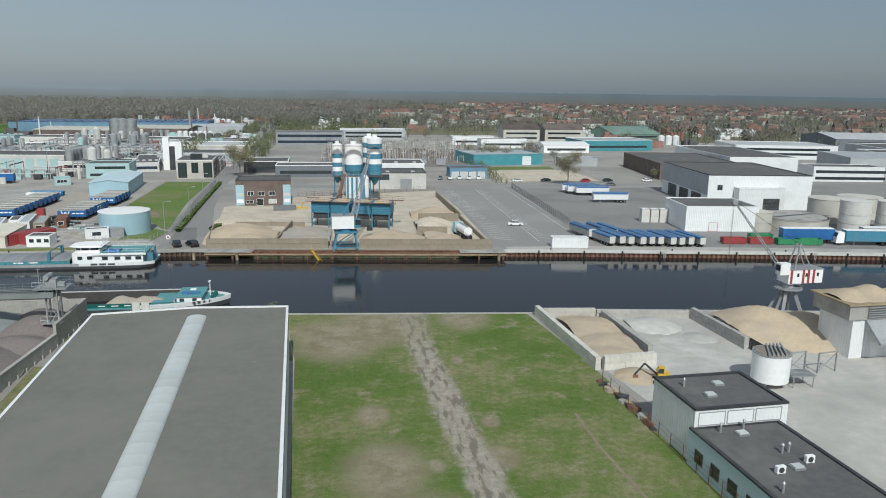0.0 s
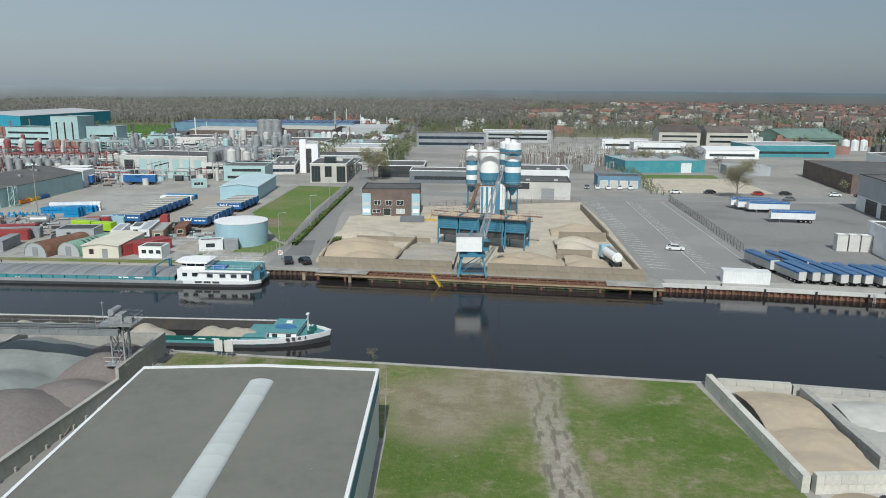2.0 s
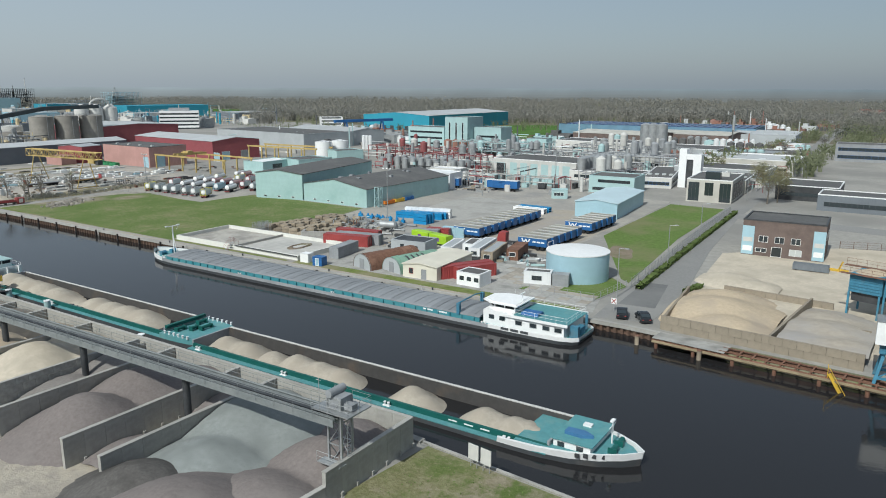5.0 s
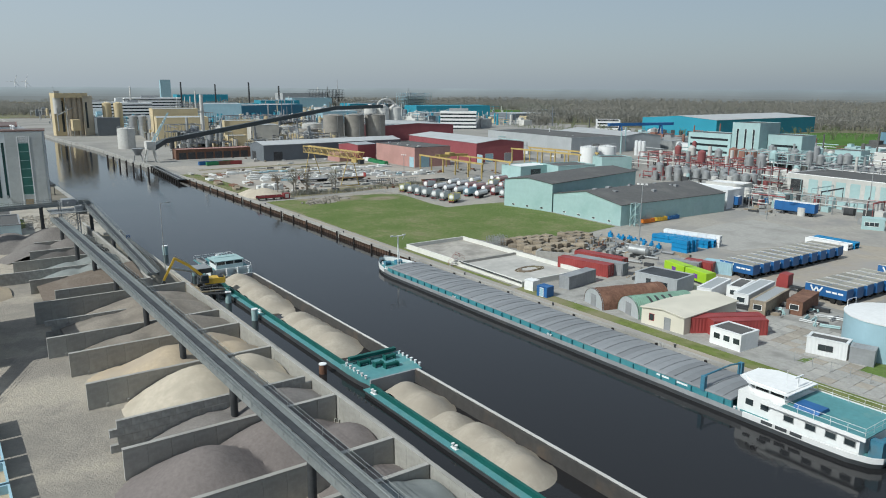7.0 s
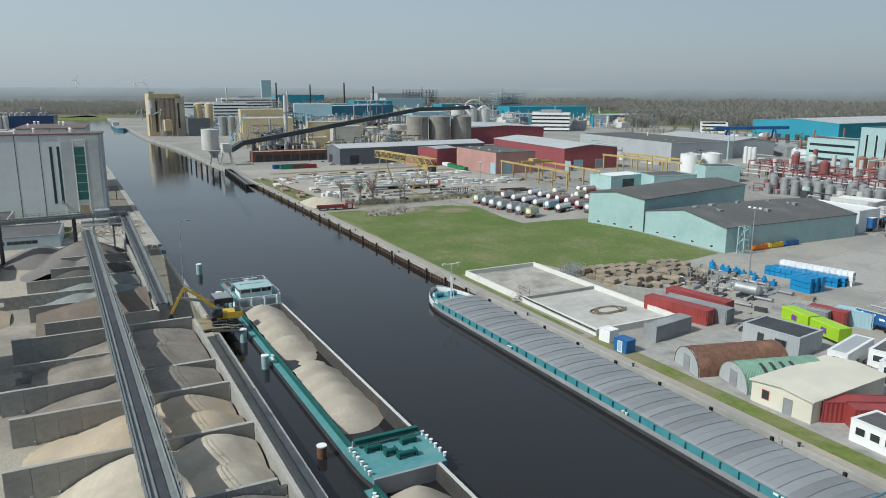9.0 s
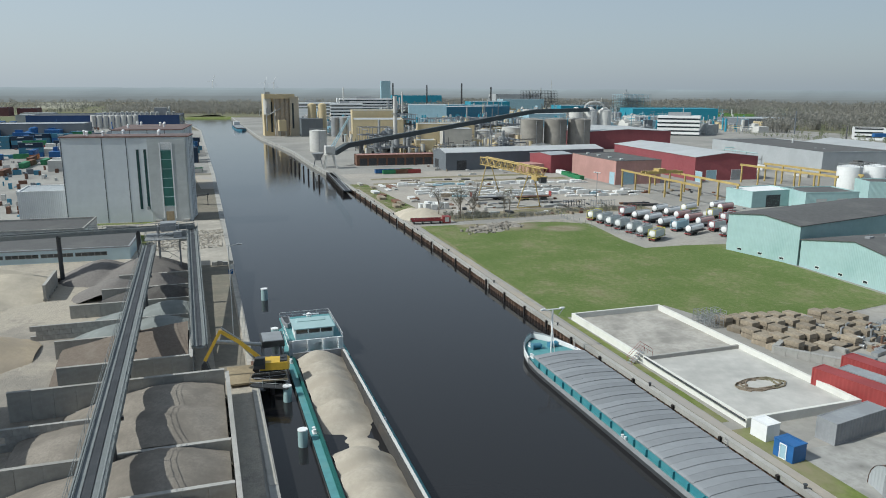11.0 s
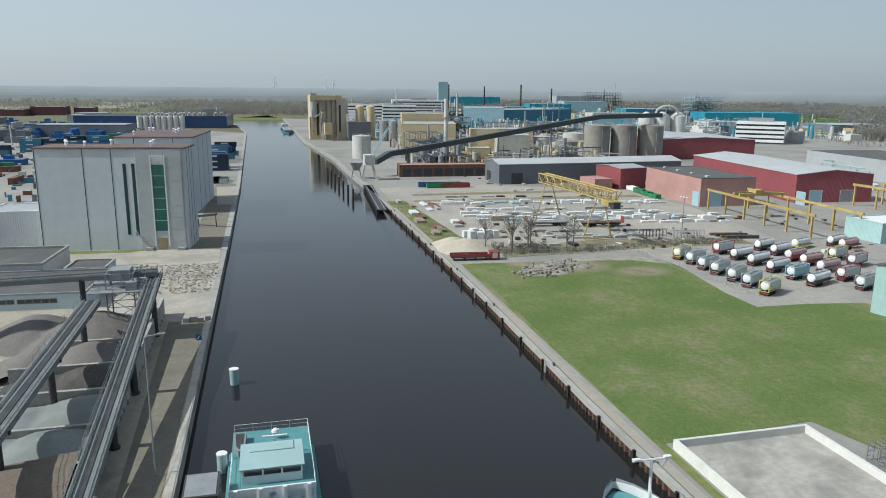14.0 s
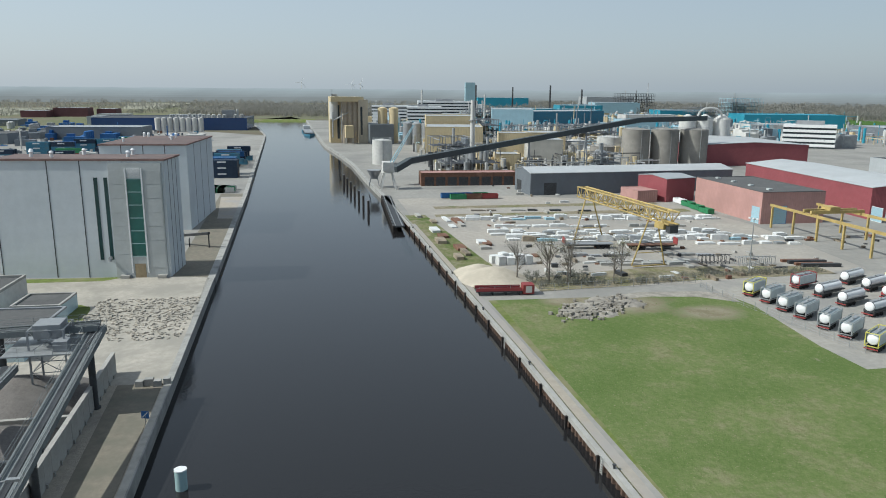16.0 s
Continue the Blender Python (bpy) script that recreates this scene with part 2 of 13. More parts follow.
RED = surf("red_paint", (0.32, 0.058, 0.055), 0.5, var=0.1, grain=1.2, patch=0.3)
RED_SHEET = surf("red_cladding", (0.29, 0.08, 0.09), 0.55, var=0.08, grain=0.6, patch=0.1, ribs=0.5)
PINK = surf("faded_red_cladding", (0.46, 0.265, 0.235), 0.7, var=0.08, grain=0.6, patch=0.1, ribs=0.8)
YELLOW = surf("yellow_paint", (0.62, 0.40, 0.05), 0.5, var=0.1, grain=1.5, patch=0.3)
OCHRE = surf("ochre_cladding", (0.6, 0.49, 0.3), 0.7, var=0.06, grain=0.5, patch=0.06, ribs=1.0, other=(0.54, 0.45, 0.29))
GREEN = surf("green_paint", (0.05, 0.25, 0.11), 0.55, var=0.1, grain=1.5, patch=0.3)
LIME = surf("lime_paint", (0.34, 0.55, 0.03), 0.4, var=0.05, grain=1.5, patch=0.3)
ORANGE = surf("orange_paint", (0.65, 0.2, 0.03), 0.5, var=0.1, grain=1.5, patch=0.3)
BRICK = surf("brown_brick", (0.165, 0.125, 0.11), 0.85, var=0.15, grain=4, patch=0.3)
RED_BRICK = surf("red_brick", (0.32, 0.17, 0.13), 0.85, var=0.12, grain=2, patch=0.1)
BEIGE = surf("beige_concrete", (0.5, 0.48, 0.43), 0.85, var=0.1, grain=0.8, patch=0.2)
BITUMEN = surf("bitumen_roof", (0.105, 0.104, 0.102), 0.9, var=0.14, grain=1.0, patch=0.12, other=(0.15, 0.147, 0.14), cover=0.4)
ROOF_GREY = surf("grey_roof_felt", (0.16, 0.157, 0.135), 0.85, var=0.1, grain=0.9, patch=0.08, other=(0.185, 0.18, 0.155), cover=0.45)
PALE_ROOF = surf("pale_roof", (0.47, 0.48, 0.48), 0.6, var=0.06, grain=0.5, patch=0.1, ribs=1.0)
TILE_RED = surf("red_roof_tiles", (0.25, 0.145, 0.12), 0.85, var=0.2, grain=1.5, patch=0.1, rand=0.25)
TILE_DARK = surf("dark_roof_tiles", (0.12, 0.1, 0.09), 0.85, var=0.2, grain=1.5, patch=0.1, rand=0.2)
SKYLIGHT = surf("milky_skylight", (0.50, 0.525, 0.51), 0.45, var=0.05, grain=1, patch=0.2)
GLASS = surf("window_glass", (0.03, 0.04, 0.045), 0.08, var=0.1, bump=0, rand=0.3, spec=0.8)
GREEN_GLASS = surf("green_glass", (0.03, 0.15, 0.125), 0.3, var=0.15, grain=0.7, bump=0, spec=0.7)
RUBBER = surf("rubber", (0.02, 0.02, 0.02), 0.9, var=0.1, rand=0.1)
WOOD = surf("weathered_timber", (0.33, 0.275, 0.205), 0.85, var=0.2, grain=3, patch=0.5, rand=0.25)
PLANK = surf("yellow_planks", (0.34, 0.27, 0.17), 0.8, var=0.15, grain=2, patch=0.4)
BARK = surf("bark", (0.2, 0.175, 0.145), 0.95, var=0.2, grain=4)
BUDS = surf("budding_twigs", (0.24, 0.24, 0.13), 0.95, var=0.25, grain=0.7, patch=0.2, other=(0.18, 0.15, 0.1), rand=0.2, spec=0.1)
BARE = surf("bare_twigs", (0.245, 0.235, 0.22), 0.95, var=0.18, grain=0.2, patch=0.01, other=(0.21, 0.215, 0.18), cover=0.5, rand=0.2, spec=0.1)


def twig_material(name, col, other):
    """Bare or budding crowns seen from afar: thin twigs that scatter light both ways."""
    m = bpy.data.materials.new(name)
    m.use_nodes = True
    ns, ln = m.node_tree.nodes, m.node_tree.links.new
    ns.clear()
    out, both, dif, tra, mix, geo, big, tc = [ns.new("ShaderNode" + k) for k in ("OutputMaterial", "MixShader", "BsdfDiffuse", "BsdfTranslucent", "Mix", "NewGeometry", "TexNoise", "TexCoord")]
    mix.data_type = "RGBA"
    mix.inputs["A"].default_value, mix.inputs["B"].default_value = col + (1,), other + (1,)
    big.inputs["Scale"].default_value, big.inputs["Detail"].default_value = 0.008, 5
    add, rng = ns.new("ShaderNodeMath"), ns.new("ShaderNodeMapRange")
    add.operation = "MULTIPLY_ADD"
    add.inputs[1].default_value = 0.16
    rng.inputs["From Min"].default_value, rng.inputs["From Max"].default_value = 0.4, 0.85
    ln(tc.outputs["Object"], big.inputs["Vector"])
    ln(geo.outputs["Random Per Island"], add.inputs[0])
    ln(big.outputs["Fac"], add.inputs[2])
    ln(add.outputs[0], rng.inputs["Value"])
    ln(rng.outputs["Result"], mix.inputs["Factor"])
    for b in (dif, tra):
        ln(mix.outputs["Result"], b.inputs["Color"])
    both.inputs[0].default_value = 0.5
    ln(dif.outputs[0], both.inputs[1])
    ln(tra.outputs[0], both.inputs[2])
    ln(both.outputs[0], out.inputs["Surface"])
    return m


WOOD_TWIGS = twig_material("bare_wood_twigs", (0.29, 0.285, 0.255), (0.36, 0.345, 0.305))
TOWN_TWIGS = twig_material("town_twigs", (0.2, 0.205, 0.175), (0.3, 0.295, 0.245))
GREEN_TWIGS = twig_material("budding_crowns", (0.21, 0.235, 0.135), (0.3, 0.315, 0.2))
DARK_CROWNS = twig_material("evergreen_crowns", (0.055, 0.075, 0.05), (0.09, 0.105, 0.07))
HEDGE = surf("hedge_leaves", (0.115, 0.155, 0.05), 0.95, var=0.3, grain=2, patch=0.4, spec=0.1)
COVERS = surf("grey_hatch_covers", (0.235, 0.245, 0.255), 0.65, 0.0, var=0.06, grain=0.8, patch=0.15, other=(0.26, 0.27, 0.28), cover=0.4, rand=0.14)
HULL = surf("dark_hull", (0.06, 0.065, 0.07), 0.5, var=0.15, grain=1.2, patch=0.2, other=(0.1, 0.095, 0.09), cover=0.4)
HOLD = surf("hold_steel", (0.06, 0.057, 0.055), 0.7, var=0.2, grain=1, patch=0.2, other=(0.11, 0.085, 0.065), cover=0.4)
BARGE_SAND = surf("river_gravel", (0.41, 0.365, 0.3), 0.95, var=0.1, grain=2, patch=0.3, other=(0.37, 0.325, 0.265), bump=0.4, spec=0.1)


def water_material():
    m = bpy.data.materials.new("canal_water")
    m.use_nodes = True
    ns, ln = m.node_tree.nodes, m.node_tree.links.new
    b = ns["Principled BSDF"]
    b.inputs["Base Color"].default_value = (0.0195, 0.0192, 0.0202, 1)
    b.inputs["Roughness"].default_value, b.inputs["IOR"].default_value = 0.06, 1.33
    tc, n1, n2, ad, bp = [ns.new("ShaderNode" + k) for k in ("TexCoord", "TexNoise", "TexNoise", "Math", "Bump")]
    n1.inputs["Scale"].default_value, n1.inputs["Detail"].default_value = 1.8, 4
    n2.inputs["Scale"].default_value, n2.inputs["Detail"].default_value = 0.07, 2
    for n in (n1, n2):
        ln(tc.outputs["Object"], n.inputs["Vector"])
    ln(n1.outputs["Fac"], ad.inputs[0])
    ln(n2.outputs["Fac"], ad.inputs[1])
    ln(ad.outputs[0], bp.inputs["Height"])
    bp.inputs["Strength"].default_value, bp.inputs["Distance"].default_value = 0.2, 0.06
    ln(bp.outputs[0], b.inputs["Normal"])
    return m


WATER = water_material()


def turf_material(name, dry, track=None, blobs=(), lush=((0.088, 0.132, 0.034), (0.15, 0.178, 0.062)), straw=((0.2, 0.175, 0.1), (0.28, 0.25, 0.16)), earth=((0.22, 0.18, 0.125), (0.32, 0.28, 0.21))):
    """Rough turf: green and straw, bare soil in ragged patches, and along a worn track x = a + b y + c y2."""
    m = bpy.data.materials.new(name)
    m.use_nodes = True
    ns, ln = m.node_tree.nodes, m.node_tree.links.new
    b = ns["Principled BSDF"]
    b.inputs["Roughness"].default_value, b.inputs["Specular IOR Level"].default_value = 0.95, 0.1
    tc, sep = ns.new("ShaderNodeTexCoord"), ns.new("ShaderNodeSeparateXYZ")
    ln(tc.outputs["Object"], sep.inputs[0])
    X, Y = sep.outputs["X"], sep.outputs["Y"]

    def calc(op, *args):
        n = ns.new("ShaderNodeMath")
        n.operation = op
        for i, v in enumerate(args):
            if isinstance(v, (int, float)):
                n.inputs[i].default_value = v
            else:
                ln(v, n.inputs[i])
        return n.outputs[0]

    def cloud(scale, detail=7, rough=0.65):
        n = ns.new("ShaderNodeTexNoise")
        n.inputs["Scale"].default_value, n.inputs["Detail"].default_value, n.inputs["Roughness"].default_value = scale, detail, rough
        ln(tc.outputs["Object"], n.inputs["Vector"])
        return n.outputs["Fac"]

    def step(v, lo, hi):
        n = ns.new("ShaderNodeMapRange")
        n.interpolation_type = "SMOOTHSTEP"
        n.inputs["From Min"].default_value, n.inputs["From Max"].default_value = lo, hi
        ln(v, n.inputs["Value"])
        return n.outputs["Result"]

    def mix(f, a, c):
        n = ns.new("ShaderNodeMix")
        n.data_type = "RGBA"
        ln(f, n.inputs["Factor"])
        for k, v in (("A", a), ("B", c)):
            if isinstance(v, tuple):
                n.inputs[k].default_value = v + (1,)
            else:
                ln(v, n.inputs[k])
        return n.outputs["Result"]
    fine, mid, wide, speck = cloud(1.1, 8, 0.72), cloud(0.28, 9, 0.72), cloud(0.06, 6, 0.6), cloud(3.2, 4)
    green = mix(step(calc("ADD", calc("MULTIPLY", fine, 0.5), calc("MULTIPLY", wide, 0.5)), 0.36, 0.64), *lush)
    green = mix(step(speck, 0.58, 0.75), green, straw[1])
    strawy = calc("ADD", calc("MULTIPLY", mid, 0.5), calc("MULTIPLY", wide, 0.5))
    out = mix(calc("MULTIPLY", step(strawy, dry - 0.05, dry + 0.13), 0.72), green, mix(step(fine, 0.4, 0.6), *straw))
    bare = step(calc("ADD", calc("MULTIPLY", mid, 0.4), calc("MULTIPLY", cloud(0.11, 7, 0.7), 0.6)), dry + 0.06, dry + 0.17)
    for bx, by, br in blobs:
        d = calc("SQRT", calc("ADD", calc("POWER", calc("SUBTRACT", X, bx), 2), calc("POWER", calc("MULTIPLY", calc("SUBTRACT", Y, by), 0.7), 2)))
        d = calc("ADD", calc("DIVIDE", d, br), calc("MULTIPLY", calc("SUBTRACT", mid, 0.5), 1.5))
        bare = calc("MAXIMUM", bare, calc("SUBTRACT", 1, step(d, 0.45, 1.2)))
    soil = mix(step(mid, 0.35, 0.65), *earth)
    soil = mix(step(fine, 0.55, 0.7), soil, tuple(c * 0.92 for c in earth[0]))
    out = mix(calc("MULTIPLY", bare, 0.85), out, soil)
    if track:
        a, k, c, w = track
        xc = calc("ADD", a, calc("ADD", calc("MULTIPLY", Y, k), calc("MULTIPLY", calc("MULTIPLY", Y, Y), c)))
        d = calc("ADD", calc("ABSOLUTE", calc("SUBTRACT", X, xc)), calc("MULTIPLY", calc("SUBTRACT", cloud(0.2, 8, 0.7), 0.5), 4.0))
        d = calc("SUBTRACT", d, step(Y, 108, 119))
        worn = calc("MULTIPLY", calc("SUBTRACT", 1, step(d, w - 0.7, w + 0.7)), calc("SUBTRACT", 1, calc("MULTIPLY", step(Y, 98, 117), 0.55)))
        squash = ns.new("ShaderNodeMapping")
        squash.inputs["Scale"].default_value = (1.3, 0.3, 1)
        ln(tc.outputs["Object"], squash.inputs["Vector"])
        streak = ns.new("ShaderNodeTexNoise")
        streak.inputs["Scale"].default_value, streak.inputs["Detail"].default_value = 0.9, 5
        ln(squash.outputs[0], streak.inputs["Vector"])
        rut = step(streak.outputs["Fac"], 0.5, 0.62)
        out = mix(worn, out, mix(rut, mix(step(fine, 0.4, 0.62), (0.29, 0.26, 0.21), (0.37, 0.335, 0.28)), (0.19, 0.17, 0.135)))
    ln(out, b.inputs["Base Color"])
    bp = ns.new("ShaderNodeBump")
    bp.inputs["Strength"].default_value, bp.inputs["Distance"].default_value = 0.9, 0.12
    ln(calc("ADD", fine, speck), bp.inputs["Height"])
    ln(bp.outputs[0], b.inputs["Normal"])
    return m


LOT_TURF = turf_material("lot_turf", 0.485, (20.9, -0.1582, 0.000494, 2.0), ((1.8, 80.5, 2.3), (3, 67.5, 5), (6, 57, 5), (-3, 108, 8), (4, 116, 9), (18, 117, 5), (15.3, 69, 2.0), (15.5, 77.7, 1.3), (8, 68, 1.2), (14.3, 97.5, 1.1)), ((0.085, 0.14, 0.03), (0.148, 0.188, 0.058)))
BANK_TURF = turf_material("bank_turf", 0.44)
MEADOW = turf_material("meadow_turf", 0.53, None, ((-243, 196, 7), (-236, 209, 5), (-247, 186, 4)), ((0.1, 0.15, 0.042), (0.17, 0.205, 0.078)))

# ---- ground, canal, quays ----
WATER_Z = -1.55
NORTH_QUAY = [(-1043, 127), (-884, 133.5), (-746, 140), (-679, 143), (-636, 145.3), (-559, 153.5), (-508, 158), (-435, 161), (-364, 165.2), (-224, 169.8),
              (-174, 170.6), (-41, 175.3), (51, 169.5), (107, 163.7), (160, 157), (420, 128), (2600, -110)]
SOUTH_QUAY = [(-1043, 56), (-884, 80), (-747, 97.4), (-440, 111.3), (-397, 113.3), (-273, 117.8), (-146, 122), (-73, 124.2), (-44, 123.4), (-11.5, 121.6), (31.7, 119),
              (61, 116), (160, 104), (420, 76), (2600, -165)]


def build_ground():
    g = Mesh()
    n, s = NORTH_QUAY, SOUTH_QUAY
    poly = [(x, y, 0) for x, y in n] + [(4950, -400, 0), (4950, 4950, 0), (-4950, 4950, 0), (-4950, 300, 0), (-1300, 300, 0), (-1150, 105, 0)]
    g.add(poly, [tuple(range(len(poly)))])
    poly = [(x, y, 0) for x, y in reversed(s)] + [(-1150, 105, 0), (-1300, 300, 0), (-4950, 300, 0), (-4950, -4950, 0), (4950, -4950, 0), (4950, -400, 0)]
    g.add(poly, [tuple(range(len(poly)))])
    # the banks below the ground's edge
    for line in (n, s):
        for (x0, y0), (x1, y1) in zip(line, line[1:]):
            g.add([(x0, y0, 0), (x1, y1, 0), (x1, y1, -5), (x0, y0, -5)], [(0, 1, 2, 3)])
    return single("ground", g, GROUND, "flat open country round the harbour estate", "ground", kind="structure", smooth=0)


build_ground()
w = Mesh()
w.add([(-1300, -250, WATER_Z), (2700, -250, WATER_Z), (2700, 320, WATER_Z), (-1300, 320, WATER_Z)], [(0, 1, 2, 3)])
single("water", w, WATER, "dark still canal water with faint ripples", "water", kind="structure", smooth=0)


def zone(name, poly, material, z, label, category="pavement"):
    """A flat part of the ground with its own surface."""
    m = Mesh()
    m.prism(poly, -0.05, z)
    return single(name, m, material, label, category, kind="structure", smooth=0)


zone("estate_paving_north", [(x, y + 0.3) for x, y in NORTH_QUAY[:-1]] + [(420, 480), (120, 640), (-700, 640), (-950, 500)], PAVED, 0.015, "dusty grey paving of the harbour estate")
zone("estate_paving_south", [(x, y - 0.2) for x, y in reversed(SOUTH_QUAY[2:-1])] + [(-870, -20), (-640, -120), (-420, -250), (420, -250)], PAVED, 0.015, "dusty grey paving of the southern quay")


HEATH = surf("rough_pasture", (0.165, 0.175, 0.1), 0.95, var=0.2, grain=0.1, patch=0.012, other=(0.2, 0.175, 0.125), cover=0.5, bump=0, spec=0.1)
PALE_FIELD = surf("dry_pale_field", (0.33, 0.32, 0.25), 0.95, var=0.12, grain=0.06, patch=0.01, bump=0, spec=0.1)
zone("pasture", [(-1600, -700), (-640, -700), (-560, -300), (-640, -122), (-872, -22), (-900, 60), (-1043, 40), (-1250, -40), (-1600, -60)], HEATH, 0.01, "rough green-brown pasture beyond the terminal", "grass")
zone("pale_field", [(-1560, -420), (-1180, -330), (-1180, -262), (-1560, -300)], PALE_FIELD, 0.03, "pale dry field beyond the terminal", "grass")
zone("pale_field_2", [(-2000, -300), (-1500, -200), (-1480, -128), (-2000, -160)], PALE_FIELD, 0.03, "pale dry field towards the horizon", "grass")
zone("green_pasture", [(-1180, -250), (-920, -200), (-900, -80), (-1120, -120)], HEATH, 0.025, "green pasture beside the far sheds", "grass")


def wobbly(cx, cy, rx, ry, turn=0, n=28, rough=0.25, seed=1):
    """An uneven oval outline."""
    r = random.Random(seed)
    k = [(r.uniform(-1, 1), r.uniform(0, 6.3)) for _ in range(5)]
    out = []
    for i in range(n):
        a = 2 * math.pi * i / n
        s = 1 + rough * sum(w * math.sin((j + 2) * a + p) / (j + 1.5) for j, (w, p) in enumerate(k))
        x, y = rx * s * math.cos(a), ry * s * math.sin(a)
        c, d = math.cos(radians(turn)), math.sin(radians(turn))
        out.append((cx + x * c - y * d, cy + x * d + y * c))
    return out


def shift(line, d):
    """A polyline moved to its left by d."""
    out = []
    for i, (x, y) in enumerate(line):
        a, b = Vector(line[max(0, i - 1)]), Vector(line[min(len(line) - 1, i + 1)])
        t = (b - a).normalized()
        out.append((x - t.y * d, y + t.x * d))
    return out


def ribbon(name, line, d0, d1, z0, z1, material, label, category="trim", kind="structure"):
    """A strip along a polyline, between two distances to its left."""
    a, b = shift(line, d0), shift(line, d1)
    rows = [[(x, y, z) for x, y in l] for l, z in ((a, z0), (a, z1), (b, z1), (b, z0))]
    m = Mesh()
    m.sheet(rows)
    return single(name, m, material, label, category, kind=kind, smooth=0)


def sheet_piles(line, side):
    """Folded steel piles along a polyline."""
    pts, acc = [], 0
    prof = [(0, 0), (0.35, 0), (0.55, 0.42), (0.95, 0.42), (1.15, 0)]
    for (x0, y0), (x1, y1) in zip(line, line[1:]):
        a, b = Vector((x0, y0)), Vector((x1, y1))
        t = (b - a).normalized()
        nrm = Vector((t.y, -t.x)) * side
        s, length = 0, (b - a).length
        while s < length:
            for u, v in prof:
                p = a + t * min(length, s + u) + nrm * (0.1 + v)
                pts.append((p.x, p.y))
            s += 1.2
    m = Mesh()
    m.sheet([[(x, y, -0.35) for x, y in pts], [(x, y, -4.5) for x, y in pts]])
    return m


east_quay = [(36, 170.45), (51, 169.5), (107, 163.7), (160, 157), (420, 128)]
west_quay = [(-364, 165.2), (-224, 169.8), (-174, 170.6), (-41, 175.3), (-34, 174.9)]
single("quay_wall_east", sheet_piles(east_quay, 1), RUST, "red-brown steel sheet pile quay wall", "quay wall", kind="structure", smooth=0)
single("quay_wall_west", sheet_piles(west_quay, 1), DARK_RUST, "dark rust-brown steel sheet pile quay wall beside the field", "quay wall", kind="structure", smooth=0)
ribbon("coping_east", east_quay, -0.75, 0.1, -0.5, 0.18, PALE_CONCRETE, "pale concrete coping on the quay wall")
ribbon("coping_west", west_quay, -0.7, 0.0, -0.5, 0.16, CONCRETE, "pale concrete coping on the quay wall")
ribbon("quay_path", [(-330, 166.4), (-224, 169.8), (-174, 170.6), (-60, 174.6)], 0.3, 1.5, 0, 0.06, DUST, "worn concrete path along the quay edge", "path")
far_west = [(-1043, 127), (-884, 133.5), (-746, 140), (-679, 143), (-636, 145.3), (-559, 153.5), (-508, 158), (-435, 161), (-364, 165.2)]
ribbon("coping_far", far_west, -0.6, 0.9, -2.6, 0.15, OLD_CONCRETE, "stained concrete quay edge")
ribbon("coping_south_far", SOUTH_QUAY[:6], -1.0, 0.5, -2.6, 0.2, OLD_CONCRETE, "dark stained concrete quay edge")
ribbon("coping_south_mid", SOUTH_QUAY[5:9], -0.55, 0.4, -2.6, 0.25, OLD_CONCRETE, "pale worn concrete quay edge beside the bays")
ribbon("coping_south", SOUTH_QUAY[8:], -0.14, 0.14, -2.6, 0.18, OLD_CONCRETE, "pale concrete edging of the grassy bank")


# ---- buildings ----
PANES = {}


def opening(parent, face, u, z, w, h, size, kind="window", frame_mat=None, pane_mat=None):
    """A window or door on a face (S, E, N, W) of a building of that size, u along the face."""
    lx, ly = size
    key = (round(w, 2), round(h, 2), kind, frame_mat.name if frame_mat else "", pane_mat.name if pane_mat else "")
    if key not in PANES:
        fr, pn = Mesh(), Mesh()
        t = 0.07 if kind == "window" else 0.09
        fr.box(-w / 2, -0.06, 0, -w / 2 + t, 0.1, h).box(w / 2 - t, -0.06, 0, w / 2, 0.1, h)
        fr.box(-w / 2 + t, -0.06, 0, w / 2 - t, 0.1, t).box(-w / 2 + t, -0.06, h - t, w / 2 - t, 0.1, h)
        n = int(w // 1.6) if kind == "window" else 0
        for i in range(1, n + 1):
            x = -w / 2 + w * i / (n + 1)
            fr.box(x - 0.04, -0.05, t, x + 0.04, 0.1, h - t)
        if kind == "roller":
            k = max(3, int(h / 0.45))
            for i in range(k):
                pn.box(-w / 2 + t, -0.03 + 0.015 * (i % 2), t + (h - 2 * t) * i / k, w / 2 - t, 0.08, t + (h - 2 * t) * (i + 1) / k - 0.02)
        else:
            pn.box(-w / 2 + t, -0.02, t, w / 2 - t, 0.05, h - t)
        PANES[key] = (fr.data("frame", frame_mat or WHITE), pn.data("pane", pane_mat or (GLASS if kind == "window" else GREY_PAINT)))
    fd, pd = PANES[key]
    turn, x, y = {"S": (0, u, 0), "N": (180, u, ly), "E": (90, lx, u), "W": (-90, 0, u)}[face]
    name = {"window": "window", "door": "door", "roller": "roller_door"}[kind]
    ob = piece(name, fd, parent, at(x, y, z, turn))
    piece("pane" if kind == "window" else "leaf", pd, ob)
    return ob


